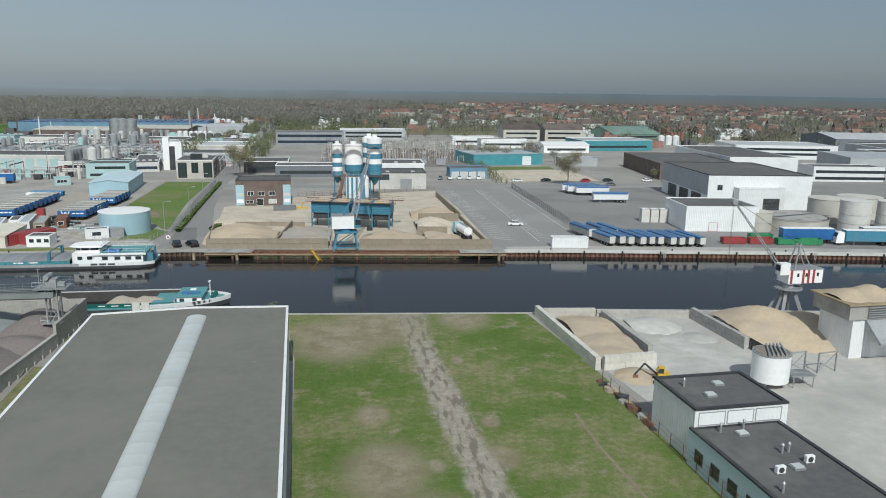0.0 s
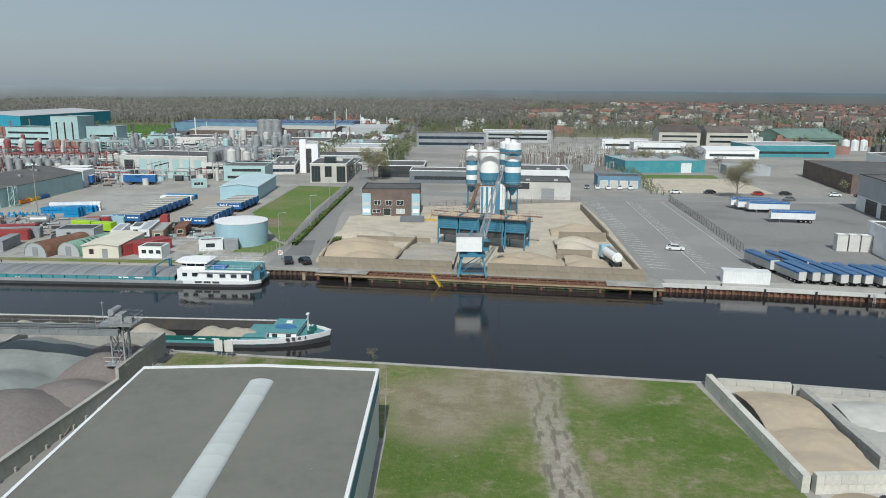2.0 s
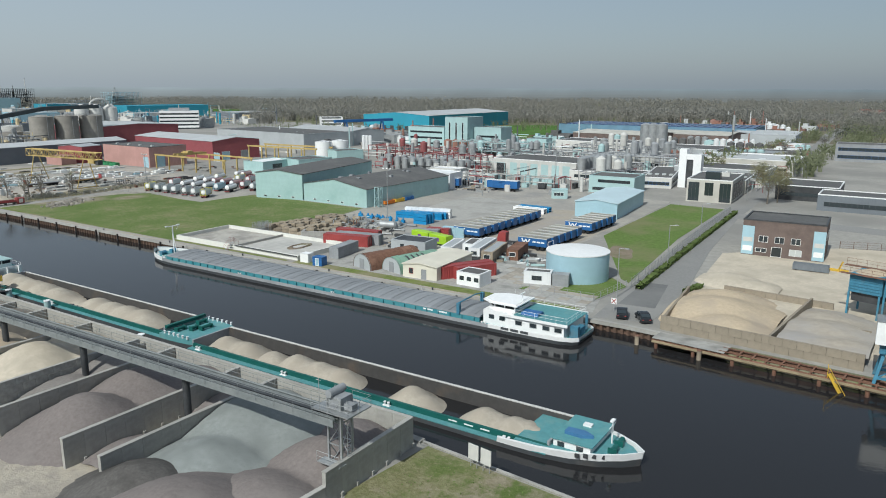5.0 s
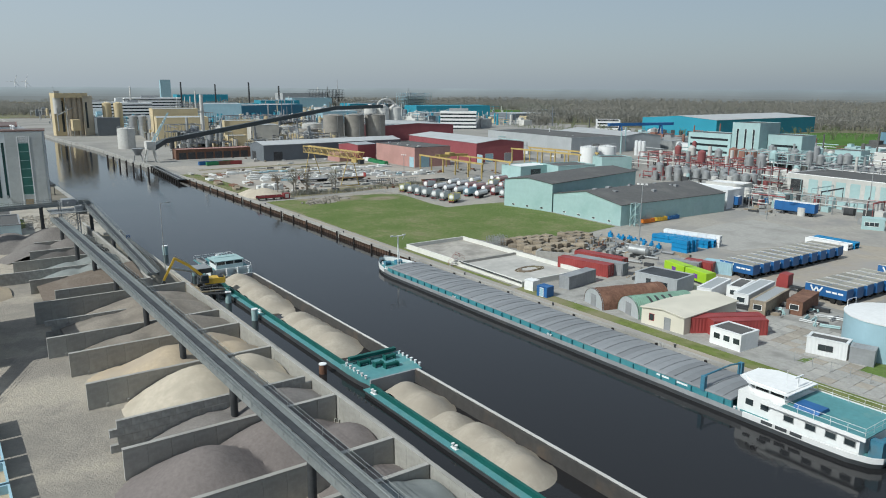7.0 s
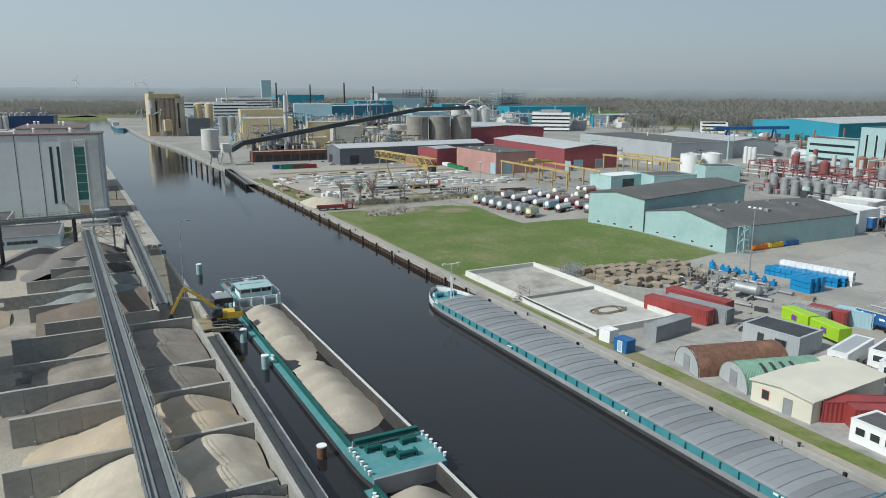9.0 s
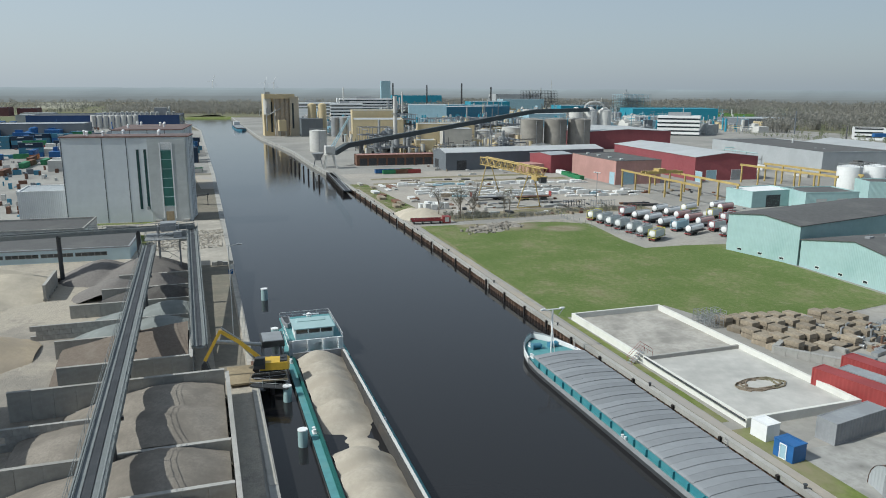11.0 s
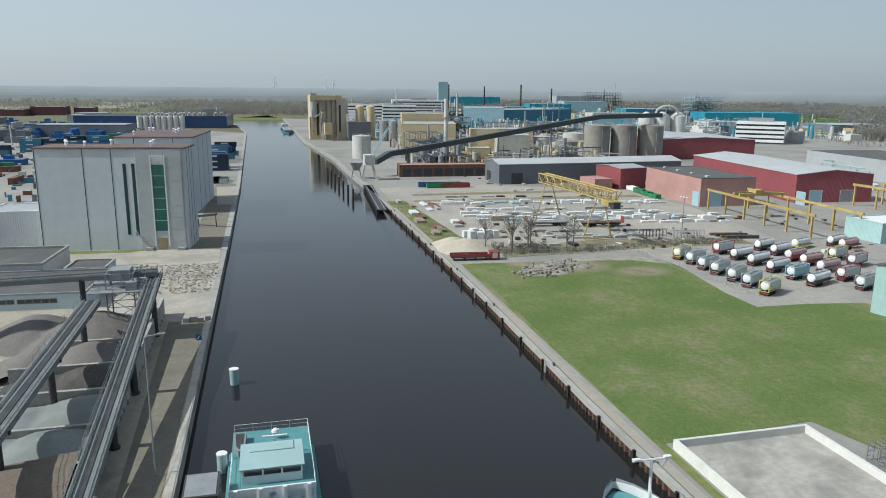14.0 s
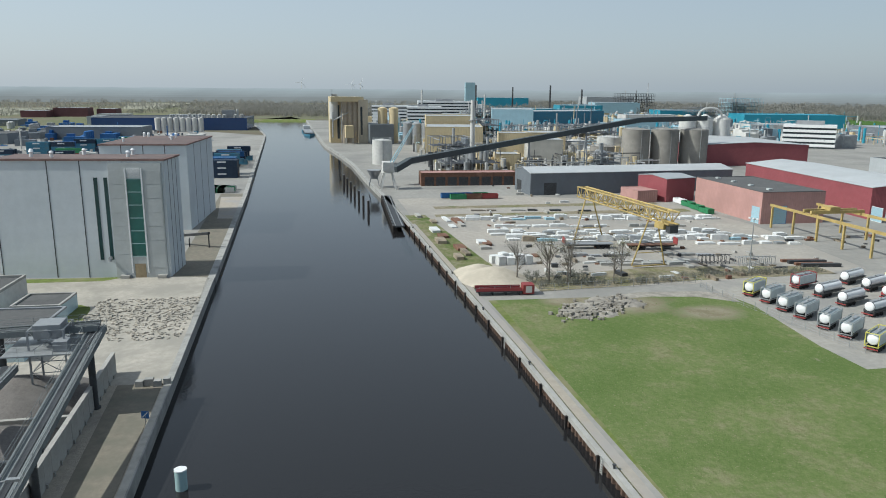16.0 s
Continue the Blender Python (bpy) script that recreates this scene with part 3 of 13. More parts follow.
def hall(name, p0, p1, depth, h, wall, roof, label, category="hall", ridge=0.0, run="x", trim=None, eave=0.25, parapet=0.3, opens=(), group="", z=0.0, base=None, lights=0):
    """A building whose front runs from p0 to p1, with the rest of it to the left of that way. Openings: (face, u, z, w, h, kind)."""
    d = Vector(p1) - Vector(p0)
    lx, ly = d.length, depth
    ob = thing(name, label, category, at(p0[0], p0[1], z, math.degrees(math.atan2(d.y, d.x))), group)
    wl = Mesh()
    t = 0.3
    if ridge and run == "x":
        prof = [(0, 0), (ly, 0), (ly, h), (ly / 2, h + ridge), (0, h)]
        wl.along_x(prof, 0, t).along_x(prof, lx - t, lx).box(t, 0, 0, lx - t, t, h).box(t, ly - t, 0, lx - t, ly, h)
    elif ridge:
        prof = [(0, 0), (lx, 0), (lx, h), (lx / 2, h + ridge), (0, h)]
        wl.along_y(prof, 0, t).along_y(prof, ly - t, ly).box(0, t, 0, t, ly - t, h).box(lx - t, t, 0, lx, ly - t, h)
    else:
        wl.box(0, 0, 0, lx, t, h).box(0, ly - t, 0, lx, ly, h).box(0, t, 0, t, ly - t, h).box(lx - t, t, 0, lx, ly - t, h)
    part("wall", wl, wall, ob)
    rf = Mesh()
    e = eave
    if ridge and run == "x":
        prof = [(-e, h + 0.02), (ly / 2, h + ridge + 0.03), (ly + e, h + 0.02), (ly + e, h + 0.2), (ly / 2, h + ridge + 0.22), (-e, h + 0.2)]
        rf.along_x(prof, -e, lx + e)
    elif ridge:
        prof = [(-e, h + 0.02), (lx / 2, h + ridge + 0.03), (lx + e, h + 0.02), (lx + e, h + 0.2), (lx / 2, h + ridge + 0.22), (-e, h + 0.2)]
        rf.along_y(prof, -e, ly + e)
    else:
        rf.box(0.32, 0.32, h - 0.25, lx - 0.32, ly - 0.32, h + 0.03)
        pp = Mesh()
        a, b, c = -0.05, 0.36, h + parapet
        pp.box(a, a, h + 0.002, lx - a, b, c).box(a, ly - b, h + 0.002, lx - a, ly - a, c).box(a, b, h + 0.002, b, ly - b, c).box(lx - b, b, h + 0.002, lx - a, ly - b, c)
        part("parapet", pp, trim or wall, ob)
    part("roof", rf, roof, ob)
    if base:
        bs = Mesh()
        bs.box(-0.06, -0.06, 0, lx + 0.06, ly + 0.06, base)
        part("plinth", bs, OLD_CONCRETE, ob)
    if lights:
        for i in range(lights):
            sk = Mesh()
            x = lx * (i + 0.5) / lights
            hh = h + (ridge * 0.5 if ridge and run == "x" else 0)
            sk.box(x - 0.7, ly * 0.22, hh + 0.05, x + 0.7, ly * 0.28, hh + 0.55)
            part("rooflight", sk, SKYLIGHT, ob)
    for o in opens:
        opening(ob, *o[:5], (lx, ly), *(o[5:] or ("window",)))
    return ob


def row(face, u0, u1, n, z, w, h, kind="window", *mats):
    return [(face, u0 + (u1 - u0) * (i + 0.5) / n, z, w, h, kind, *mats) for i in range(n)]


# the wide shed with the grey felt roof beside the grass lot
def big_shed():
    ob = thing("warehouse", "wide warehouse with a grey felt roof and a long barrel skylight", "warehouse", at(-34.8, 97.5, 0, 4.3))
    lx, ly, h, rise = 25.4, 112.0, 7.9, 0.4
    wl = Mesh()
    prof = [(0, 0), (lx, 0), (lx, h), (lx / 2, h + rise), (0, h)]
    wl.along_y(prof, -0.3, 0).along_y(prof, -ly, -ly + 0.3).box(0, -ly + 0.3, 0, 0.3, -0.3, h).box(lx - 0.3, -ly + 0.3, 0, lx, -0.3, h)
    part("wall", wl, WHITE_SHEET, ob)
    band = Mesh()
    band.box(lx, -ly, h - 1.9, lx + 0.06, 0.06, h - 0.05).box(-0.06, -ly, h - 1.9, 0, 0.06, h - 0.05)
    band.box(0, 0, h - 1.9, lx, 0.06, h - 0.05)
    part("fascia", band, PETROL, ob, "dark petrol fascia band")
    for s, nm in ((0, "roof_slope"), (1, "roof_slope")):
        rf = Mesh()
        p = [(0.2, h + 0.03), (lx / 2, h + rise), (lx / 2, h + rise + 0.15), (0.2, h + 0.18)] if s == 0 else [(lx / 2, h + rise), (lx - 0.2, h + 0.03), (lx - 0.2, h + 0.18), (lx / 2, h + rise + 0.15)]
        rf.along_y(p, -ly + 0.35, -0.35)
        part(nm, rf, ROOF_GREY, ob)
    tr = Mesh()
    tr.box(-0.12, -ly, h - 0.05, 0.2, 0.1, h + 0.26).box(lx - 0.2, -ly, h - 0.05, lx + 0.12, 0.1, h + 0.3)
    prof = [(-0.1, h - 0.05), (lx / 2, h + rise - 0.05), (lx + 0.1, h - 0.05), (lx + 0.1, h + 0.3), (lx / 2, h + rise + 0.3), (-0.1, h + 0.3)]
    tr.along_y(prof, -0.33, 0.12)
    part("roof_edge", tr, WHITE, ob, "white roof edging")
    # the barrel skylight, in curved bays
    n = 52
    y0, y1 = -ly + 4, -4.4
    sx = lx / 2 + 1.15
    arc = [(sx + 1.25 * math.cos(a), h + rise + 0.1 + 0.42 * math.sin(a)) for a in [math.pi * i / 10 for i in range(11)]]
    bay = Mesh()
    s = (y1 - y0) / n
    bay.along_y([(x, z) for x, z in arc], 0.012, s - 0.012)
    data = bay.data("skylight_bay", SKYLIGHT, 40)
    for i in range(n):
        piece("skylight_bay", data, ob, pose(0, y0 + s * i, 0))
    # fasteners and gulls' litter on the felt
    r = random.Random(4)
    for k in range(5):
        v = Mesh()
        x, y = r.uniform(1.5, lx - 1.5), r.uniform(-95, -3)
        z = h + 0.18 + rise * (1 - abs(x - lx / 2) / (lx / 2)) - 0.06
        v.cyl(x, y, z, z + 0.12, r.uniform(0.04, 0.08), n=8)
        part("roof_vent", v, STEEL, ob)
    return ob


big_shed()
# offices on the south bank
FADED_BLUE = surf("faded_blue_cladding", (0.15, 0.27, 0.37), 0.65, var=0.1, grain=0.8, patch=0.15)
ICE_BLUE = surf("ice_blue_cladding", (0.5, 0.62, 0.66), 0.6, var=0.05, grain=0.8, patch=0.12)
hall("workshop", (34.6, 66.0), (45.4, 66.9), 8.8, 5.9, WHITE_SHEET, BITUMEN, "white panelled workshop with a flat black roof", "workshop", trim=DARK_STEEL, parapet=0.25,
     opens=row("S", 0.3, 10.2, 3, 4.2, 3.1, 1.5, "roller", GREY_PAINT, WHITE_SHEET))
hall("site_office", (35.6, 50.0), (45.9, 50.9), 16.2, 3.9, ICE_BLUE, BITUMEN, "long pale blue site office with a flat black roof", "office", trim=DARK_STEEL, parapet=0.2,
     opens=row("W", 1, 15.5, 5, 1.0, 1.5, 1.4, "window", DARK_STEEL) + row("S", 0.8, 9.5, 3, 1.2, 1.8, 1.3, "window", DARK_STEEL))

# north bank, middle
hall("plant_office", (-38.4, 241.9), (-21.0, 243.2), 13, 8.2, BRICK, BITUMEN, "brown brick office with pale blue corner panels", "office", trim=DARK_STEEL,
     opens=row("S", 2.9, 13.2, 3, 3.3, 2.0, 1.5, "window", WHITE) + [("S", 4.3, 0.9, 2.4, 1.0, "window", WHITE), ("S", 7.6, 0.1, 2.2, 2.3, "door", WHITE, GLASS), ("S", 11.6, 0.7, 2.6, 1.5, "window", WHITE, SKYLIGHT)] + row("E", 3, 12, 2, 4.2, 2.0, 1.7, "window", WHITE))
hall("shed", (-92.2, 266.0), (-79.4, 267.5), 33, 4.6, TANK_BLUE, ICE_BLUE, "pale blue storage shed with a low ridged roof", "shed", ridge=0.9, run="y",
     opens=[("S", 6.2, 0, 4.5, 3.8, "roller", TANK_BLUE, TANK_BLUE)])
hall("mint_office", (-110.8, 318.0), (-93.8, 319.6), 15, 6.0, MINT_PAINT, BITUMEN, "two-storey mint office with window bands", "office",
     opens=[("S", 9.5, 3.9, 12, 1.1, "window", DARK_STEEL), ("S", 4, 1.0, 5, 1.1, "window", DARK_STEEL)])
ho = hall("head_office", (-74.2, 317.0), (-59.4, 318.3), 26, 7.6, BEIGE, BITUMEN, "modern grey office block with tall dark glazed bays", "office", trim=WHITE, parapet=0.3,
          opens=[("S", 2.4, 0.4, 3.6, 6.4, "window", DARK_STEEL), ("S", 7.4, 2.4, 2.8, 4.4, "window", DARK_STEEL), ("S", 12.6, 0.4, 3.6, 6.4, "window", DARK_STEEL)] + row("E", 2, 24, 5, 1.0, 3.6, 5.4, "window", DARK_STEEL))
part("roof_plant_room", Mesh().box(5.4, 3.0, 7.6, 10.2, 6.6, 10.2), GLASS, ho, "dark glazed plant room on the roof")
part("roof_unit", Mesh().box(9, 14, 7.6, 11.6, 16.4, 8.9).box(4, 18, 7.6, 6, 21, 8.6), PALE_CONCRETE, ho)
hall("office_wing", (-72.4, 344.6), (-61.2, 345.6), 42, 5.0, BEIGE, BITUMEN, "long low grey office wing with a flat dark roof", "office", trim=WHITE, parapet=0.25, opens=row("E", 2, 40, 7, 1.2, 4.4, 1.6, "window", DARK_STEEL), lights=3)
hall("laboratory_wing", (-98.8, 342.3), (-88.2, 344.6), 44, 4.0, PALE_CONCRETE, BITUMEN, "low white laboratory wing with a flat dark roof", "building", trim=WHITE, parapet=0.25,
     opens=[("S", 5.4, 1.2, 9.4, 1.3, "window", BLUE)] + row("E", 2, 42, 6, 1.2, 5.0, 1.3, "window", DARK_STEEL), lights=4)
hall("office_block", (-52.5, 507), (-6.8, 510.4), 18, 9.0, GREY_PAINT, BITUMEN, "long grey office block with blue window bands", "office",
     opens=[("S", 22.8, 5.6, 43, 1.8, "window", BLUE), ("S", 22.8, 1.6, 43, 1.8, "window", BLUE)])
hall("storage_hall", (-127, 580), (-85, 584), 60, 8, GREY_SHEET, PALE_ROOF, "long grey storage hall with a pale flat roof", lights=5)
hall("grey_workshop", (-2.0, 282.9), (27.9, 282.6), 17, 6.2, PALE_CONCRETE, BITUMEN, "pale grey workshop hall with roller doors", "workshop", trim=DARK_STEEL,
     opens=[("S", 13, 3.6, 5, 2.2, "window", DARK_STEEL), ("S", 22, 0, 4.5, 4, "roller", GREY_PAINT, GREY_PAINT)], lights=3)
hall("back_workshop", (6.0, 312), (30, 312), 20, 7.0, WHITE_SHEET, BITUMEN, "white workshop hall with flat dark roof", "workshop", trim=WHITE, lights=3)
hall("teal_hall", (61.5, 374), (100, 381), 30, 5.4, TEAL, GREY_SHEET, "teal clad hall behind the sandy lot", opens=[("S", 30, 0, 5, 4.5, "roller", WHITE, WHITE_SHEET)])
hall("garage", (41.6, 316.3), (58.2, 316.2), 12, 4.6, FADED_BLUE, BITUMEN, "low faded blue garage building beside the road", "garage", trim=FADED_BLUE,
     opens=row("S", 0.5, 16, 4, 0.2, 3.2, 3.0, "roller", WHITE, PALE_CONCRETE))
# north bank, west: the mint hall in two bays
def vents_on(ob, n, lx, ly, z, seed):
    r = random.Random(seed)
    for _ in range(n):
        v = Mesh()
        x, y, s = r.uniform(0.15, 0.85) * lx, r.uniform(0.15, 0.85) * ly, r.uniform(0.3, 0.7)
        v.box(x - s, y - s, z - 0.3, x + s, y + s, z + r.uniform(0.4, 0.9))
        part("roof_vent", v, GREY_PAINT, ob)


mh = hall("mint_hall", (-200.6, 235.8), (-182.0, 240.2), 52, 8.8, MINT, BITUMEN, "mint green hall with a black roof beside the field", trim=MINT_PAINT, ridge=1.2, run="y",
          opens=row("S", 1, 18, 3, 0.6, 1.2, 0.6, "window", WHITE))
mh2 = hall("mint_hall", (-181.6, 240.4), (-153.4, 240.6), 47, 5.9, MINT, BITUMEN, "lower mint green hall with a wide black roof", trim=MINT_PAINT, ridge=2.4, run="y",
           opens=row("S", 2, 27, 4, 0.6, 1.2, 0.6, "window", WHITE) + [("E", 12, 0, 4, 4, "roller", MINT_PAINT, MINT_PAINT), ("E", 34, 0, 4, 4, "roller", MINT_PAINT, MINT_PAINT)])
vents_on(mh2, 9, 28, 46, 7.6, 3)


# ---- vessels ----
def hull(outline, levels):
    """Sides and bottom through an outline of (x, half width); levels of (z, shrink at the ends)."""
    m = Mesh()
    x_mid = (outline[0][0] + outline[-1][0]) / 2
    rows = []
    for z, pull, sheer in levels:
        left = [(x_mid + (x - x_mid) * pull, h * (0.97 if z < -1 else 1), z + sheer * max(0, (x - outline[-1][0] + 14) / 14) ** 2) for x, h in outline]
        right = [(x, -h, z) for x, h, z in reversed(left)]
        rows.append(left + right + left[:1])
    m.sheet(rows)
    m.add(rows[0][:-1], [tuple(range(len(rows[0]) - 1))])
    return m


def deck_plate(outline, z0, z1, inset=0.12):
    poly = [(x, max(0.05, h - inset)) for x, h in outline] + [(x, -max(0.05, h - inset)) for x, h in reversed(outline)]
    m = Mesh()
    m.prism(poly, z0, z1)
    return m


def railing(parent, pts, h=1.0, material=WHITE, name="railing", gap=1.6, r=0.025):
    """Posts and two rails along points."""
    m = Mesh()
    for a, b in zip(pts, pts[1:]):
        a, b = Vector(a), Vector(b)
        for k in (0.5, 1.0):
            m.rod(a + Vector((0, 0, h * k)), b + Vector((0, 0, h * k)), r, 5)
        n = max(1, int((b - a).length / gap))
        for i in range(n + 1):
            p = a.lerp(b, i / n)
            m.rod(p, p + Vector((0, 0, h)), r, 5)
    return part(name, m, material, parent)


def bollard_pair(parent, x, y, z, material=WHITE):
    m = Mesh()
    for d in (-0.3, 0.3):
        m.cyl(x + d, y, z, z + 0.45, 0.13, n=8).cyl(x + d, y, z + 0.45, z + 0.52, 0.19, n=8)
    m.box(x - 0.55, y - 0.2, z - 0.02, x + 0.55, y + 0.2, z + 0.06)
    return part("bollard", m, material, parent)


def covered_ship():
    s = thing("cargo_ship", "long teal cargo ship with grey arched hatch covers, moored", "ship", at(-44.9, 168.8, -1.3, 182.0))
    out = [(0, 3.0), (0.8, 3.9), (3, 4.6), (7, 4.78), (98, 4.78), (101.5, 4.5), (104.5, 3.8), (107, 2.7), (108.8, 1.5), (109.9, 0.2)]
    part("hull", hull(out, [(-3.2, 0.955, 0), (-2.0, 0.985, 0), (0.35, 1.0, 0.5)]), HULL, s, "dark grey steel hull")
    st = Mesh()
    top = [[(x, h + 0.03, z + (0.5 if z < 0.4 else 1.0) * max(0, (x - 95.9) / 14) ** 2) for x, h in out] for z in (0.3, 0.95)]
    for sgn in (1, -1):
        st.sheet([[(x, sgn * y, z) for x, y, z in r] for r in top])
    part("gunwale", st, GREY_PAINT, s, "grey gunwale strake")
    part("deck", deck_plate(out, 0.35, 0.55), DECK_TEAL, s, "teal walkway deck")
    # white bow flare and stern bulwark
    for x0, x1, z1, nm in ((100.5, 109.9, 1.05, "bow_bulwark"), (0, 15.5, 1.0, "stern_bulwark")):
        b = Mesh()
        o = [(x, h) for x, h in out if x0 - 0.1 <= x <= x1 + 0.1]
        if nm == "stern_bulwark":
            o = o + [(15.5, 4.78)]
        full = [(x, h) for x, h in o] + ([(x, -h) for x, h in reversed(o)] if nm == "bow_bulwark" else [])
        if nm == "stern_bulwark":
            full = [(x, h) for x, h in reversed(o)] + [(x, -h) for x, h in o]
        rise = [0.55 * max(0, (x - 100) / 10) for x, h in full]
        b.sheet([[(x, h * 1.02, 0.35) for (x, h) in full], [(x * 1.0, h * 1.03, z1 + k) for (x, h), k in zip(full, rise)], [(x, h * 0.97, z1 + k) for (x, h), k in zip(full, rise)],
                 [(x, h * 0.96, 0.4) for (x, h) in full]])
        part(nm, b, WHITE, s, "white painted bulwark")
    # coamings and hatch covers
    for sgn in (1, -1):
        c = Mesh()
        c.box(17.5, sgn * 4.05 - 0.12, 0.5, 100.5, sgn * 4.05 + 0.12, 1.58)
        for i in range(34):
            x = 18.5 + i * 2.42
            c.box(x - 0.05, sgn * 4.05 + (0.12 if sgn > 0 else -0.42), 0.5, x + 0.05, sgn * 4.05 + (0.42 if sgn > 0 else -0.12), 1.45)
        part("hatch_coaming", c, TEAL, s)
    arc = [(-4.2, 1.6), (-3.9, 1.72), (-1.5, 1.93), (0, 1.97), (1.5, 1.93), (3.9, 1.72), (4.2, 1.6)]
    n = 66
    step = 83.0 / n
    for k, (lift, mat) in enumerate(((0.0, COVERS), (0.025, COVERS))):
        cv = Mesh()
        cv.along_x([(y, z + lift) for y, z in arc] + [(4.2, 1.5), (-4.2, 1.5)], 0.02, step + 0.05)
        cv.along_x([(y, z + lift + 0.04) for y, z in arc] + [(y, z + lift) for y, z in reversed(arc)], 0.0, 0.06)
        d = cv.data("hatch_cover", mat, 0)
        for i in range(k, n, 2):
            piece("hatch_cover", d, s, pose(17.5 + step * i, 0, 0))
    # foredeck
    fd = Mesh()
    fo = [(100.6, 4.2), (103.5, 3.8), (106.5, 2.6), (108.6, 1.2), (109.3, 0.3)]
    fd.prism([(x, h) for x, h in fo] + [(x, -h) for x, h in reversed(fo)], 0.5, 0.8)
    part("foredeck", fd, DECK_TEAL, s)
    bk = Mesh()
    bk.box(100.3, -3.9, 0.6, 100.6, 3.9, 1.6)
    part("breakwater", bk, TEAL, s)
    ms = Mesh()
    ms.rod((103.2, 0, 0.8), (103.2, 0, 7.6), 0.14, 10).rod((103.2, -1.9, 7.6), (103.2, 1.9, 7.6), 0.1).rod((102.0, 0, 0.8), (103.2, 0, 5.5), 0.06)
    ms.box(103.0, -1.9, 7.65, 103.4, -1.2, 7.8).box(103.0, 1.2, 7.65, 103.4, 1.9, 7.8).rod((103.2, -1.7, 7.6), (103.2, -1.0, 6.6), 0.05)
    part("mast", ms, WHITE, s, "white T-shaped bow mast")
    for y in (-1.4, 1.4):
        wd = Mesh()
        wd.rod((105.4, y - 0.6, 1.3), (105.4, y + 0.6, 1.3), 0.42, 12).box(104.9, y - 0.75, 0.78, 105.9, y - 0.6, 1.6).box(104.9, y + 0.6, 0.78, 105.9, y + 0.75, 1.6)
        part("windlass", wd, PETROL, s)
    for x, y in ((102.2, 3.6), (102.2, -3.6), (106.5, 1.9), (106.5, -1.9), (16.6, 4.4), (16.6, -4.4), (50, 4.45), (50, -4.45), (76, 4.45), (76, -4.45)):
        bollard_pair(s, x, y, 0.55 if x < 100 else 0.81)
    # the deckhouse
    dh = Mesh()
    dh.box(2.2, -4.0, 0.55, 12.6, 4.0, 2.85).box(11.5, -3.4, 0.55, 17.2, 3.4, 2.95)
    part("deckhouse", dh, WHITE, s)
    tp = Mesh()
    tp.box(1.6, -4.25, 2.86, 11.4, 4.25, 2.98)
    part("sun_deck", tp, DECK_TEAL, s, "teal painted upper deck")
    ed = Mesh()
    part("deck_edge", Mesh().box(1.5, 4.25, 2.65, 13.5, 4.4, 3.1), WHITE, s)
    part("deck_edge", Mesh().box(1.5, -4.4, 2.65, 13.5, -4.25, 3.1), WHITE, s)
    for sgn in (1, -1):
        for x in (3.2, 5.3, 7.6, 10.2):
            f = Mesh()
            f.box(x - 0.65, sgn * 4.02 - 0.03, 1.45, x + 0.65, sgn * 4.02 + 0.03, 2.3)
            p = part("window", f, STEEL, s)
            g = Mesh()
            g.box(x - 0.55, sgn * 4.04 - 0.03, 1.55, x + 0.55, sgn * 4.04 + 0.03, 2.2)
            part("pane", g, GLASS, p)
        for x in (13.6, 15.6):
            g = Mesh()
            g.box(x - 0.5, sgn * 3.42 - 0.03, 1.5, x + 0.5, sgn * 3.42 + 0.03, 2.25)
            part("window", g, GLASS, s)
    wh = part("wheelhouse", Mesh().prism([(11.6, -2.6), (15.6, -2.6), (17.0, -1.6), (17.0, 1.6), (15.6, 2.6), (11.6, 2.6)], 2.95, 3.45), WHITE, s)
    wp = Mesh().prism([(11.7, -2.5), (15.5, -2.5), (16.9, -1.55), (16.9, 1.55), (15.5, 2.5), (11.7, 2.5)], 3.45, 4.15)
    part("window_band", wp, GLASS, wh, "dark wheelhouse windows")
    for x, y in ((11.7, -2.52), (13.6, -2.52), (15.5, -2.52), (16.9, -1.57), (16.9, 0), (16.9, 1.57), (15.5, 2.52), (13.6, 2.52), (11.7, 2.52)):
        part("mullion", Mesh().box(x - 0.08, y - 0.08, 3.45, x + 0.08, y + 0.08, 4.15), WHITE, wh)
    rfm = Mesh()
    rfm.prism([(10.9, -3.3), (16.0, -3.3), (18.0, -2.0), (18.0, 2.0), (16.0, 3.3), (10.9, 3.3)], 4.15, 4.32)
    rfm.prism([(11.3, -2.9), (15.8, -2.9), (17.4, -1.7), (17.4, 1.7), (15.8, 2.9), (11.3, 2.9)], 4.32, 4.44)
    part("wheelhouse_roof", rfm, WHITE, wh)
    rd = Mesh()
    rd.rod((11.6, 0, 4.4), (11.6, 0, 5.7), 0.06).box(11.5, -0.9, 5.7, 11.7, 0.9, 5.82).rod((12.2, 1.6, 4.4), (12.2, 1.6, 6.7), 0.025)
    part("radar_mast", rd, WHITE, wh)
    tn = Mesh()
    tn.along_x([(0.3, 2.99), (3.0, 2.99), (2.6, 3.45), (0.7, 3.45)], 7.4, 10.4)
    part("tarpaulin", tn, BLUE, s, "blue covered tender")
    railing(s, [(1.8, 3.9, 2.98), (11.2, 3.9, 2.98)])
    railing(s, [(1.8, -3.9, 2.98), (11.2, -3.9, 2.98)])
    railing(s, [(1.8, -3.9, 2.98), (1.8, 3.9, 2.98)])
    an = Mesh()
    an.box(0.6, -1.0, 0.55, 1.6, 1.0, 1.9).box(0.3, 2.0, 0.55, 1.7, 2.9, 2.6).cyl(1.0, -2.4, 0.55, 3.2, 0.25, n=10)
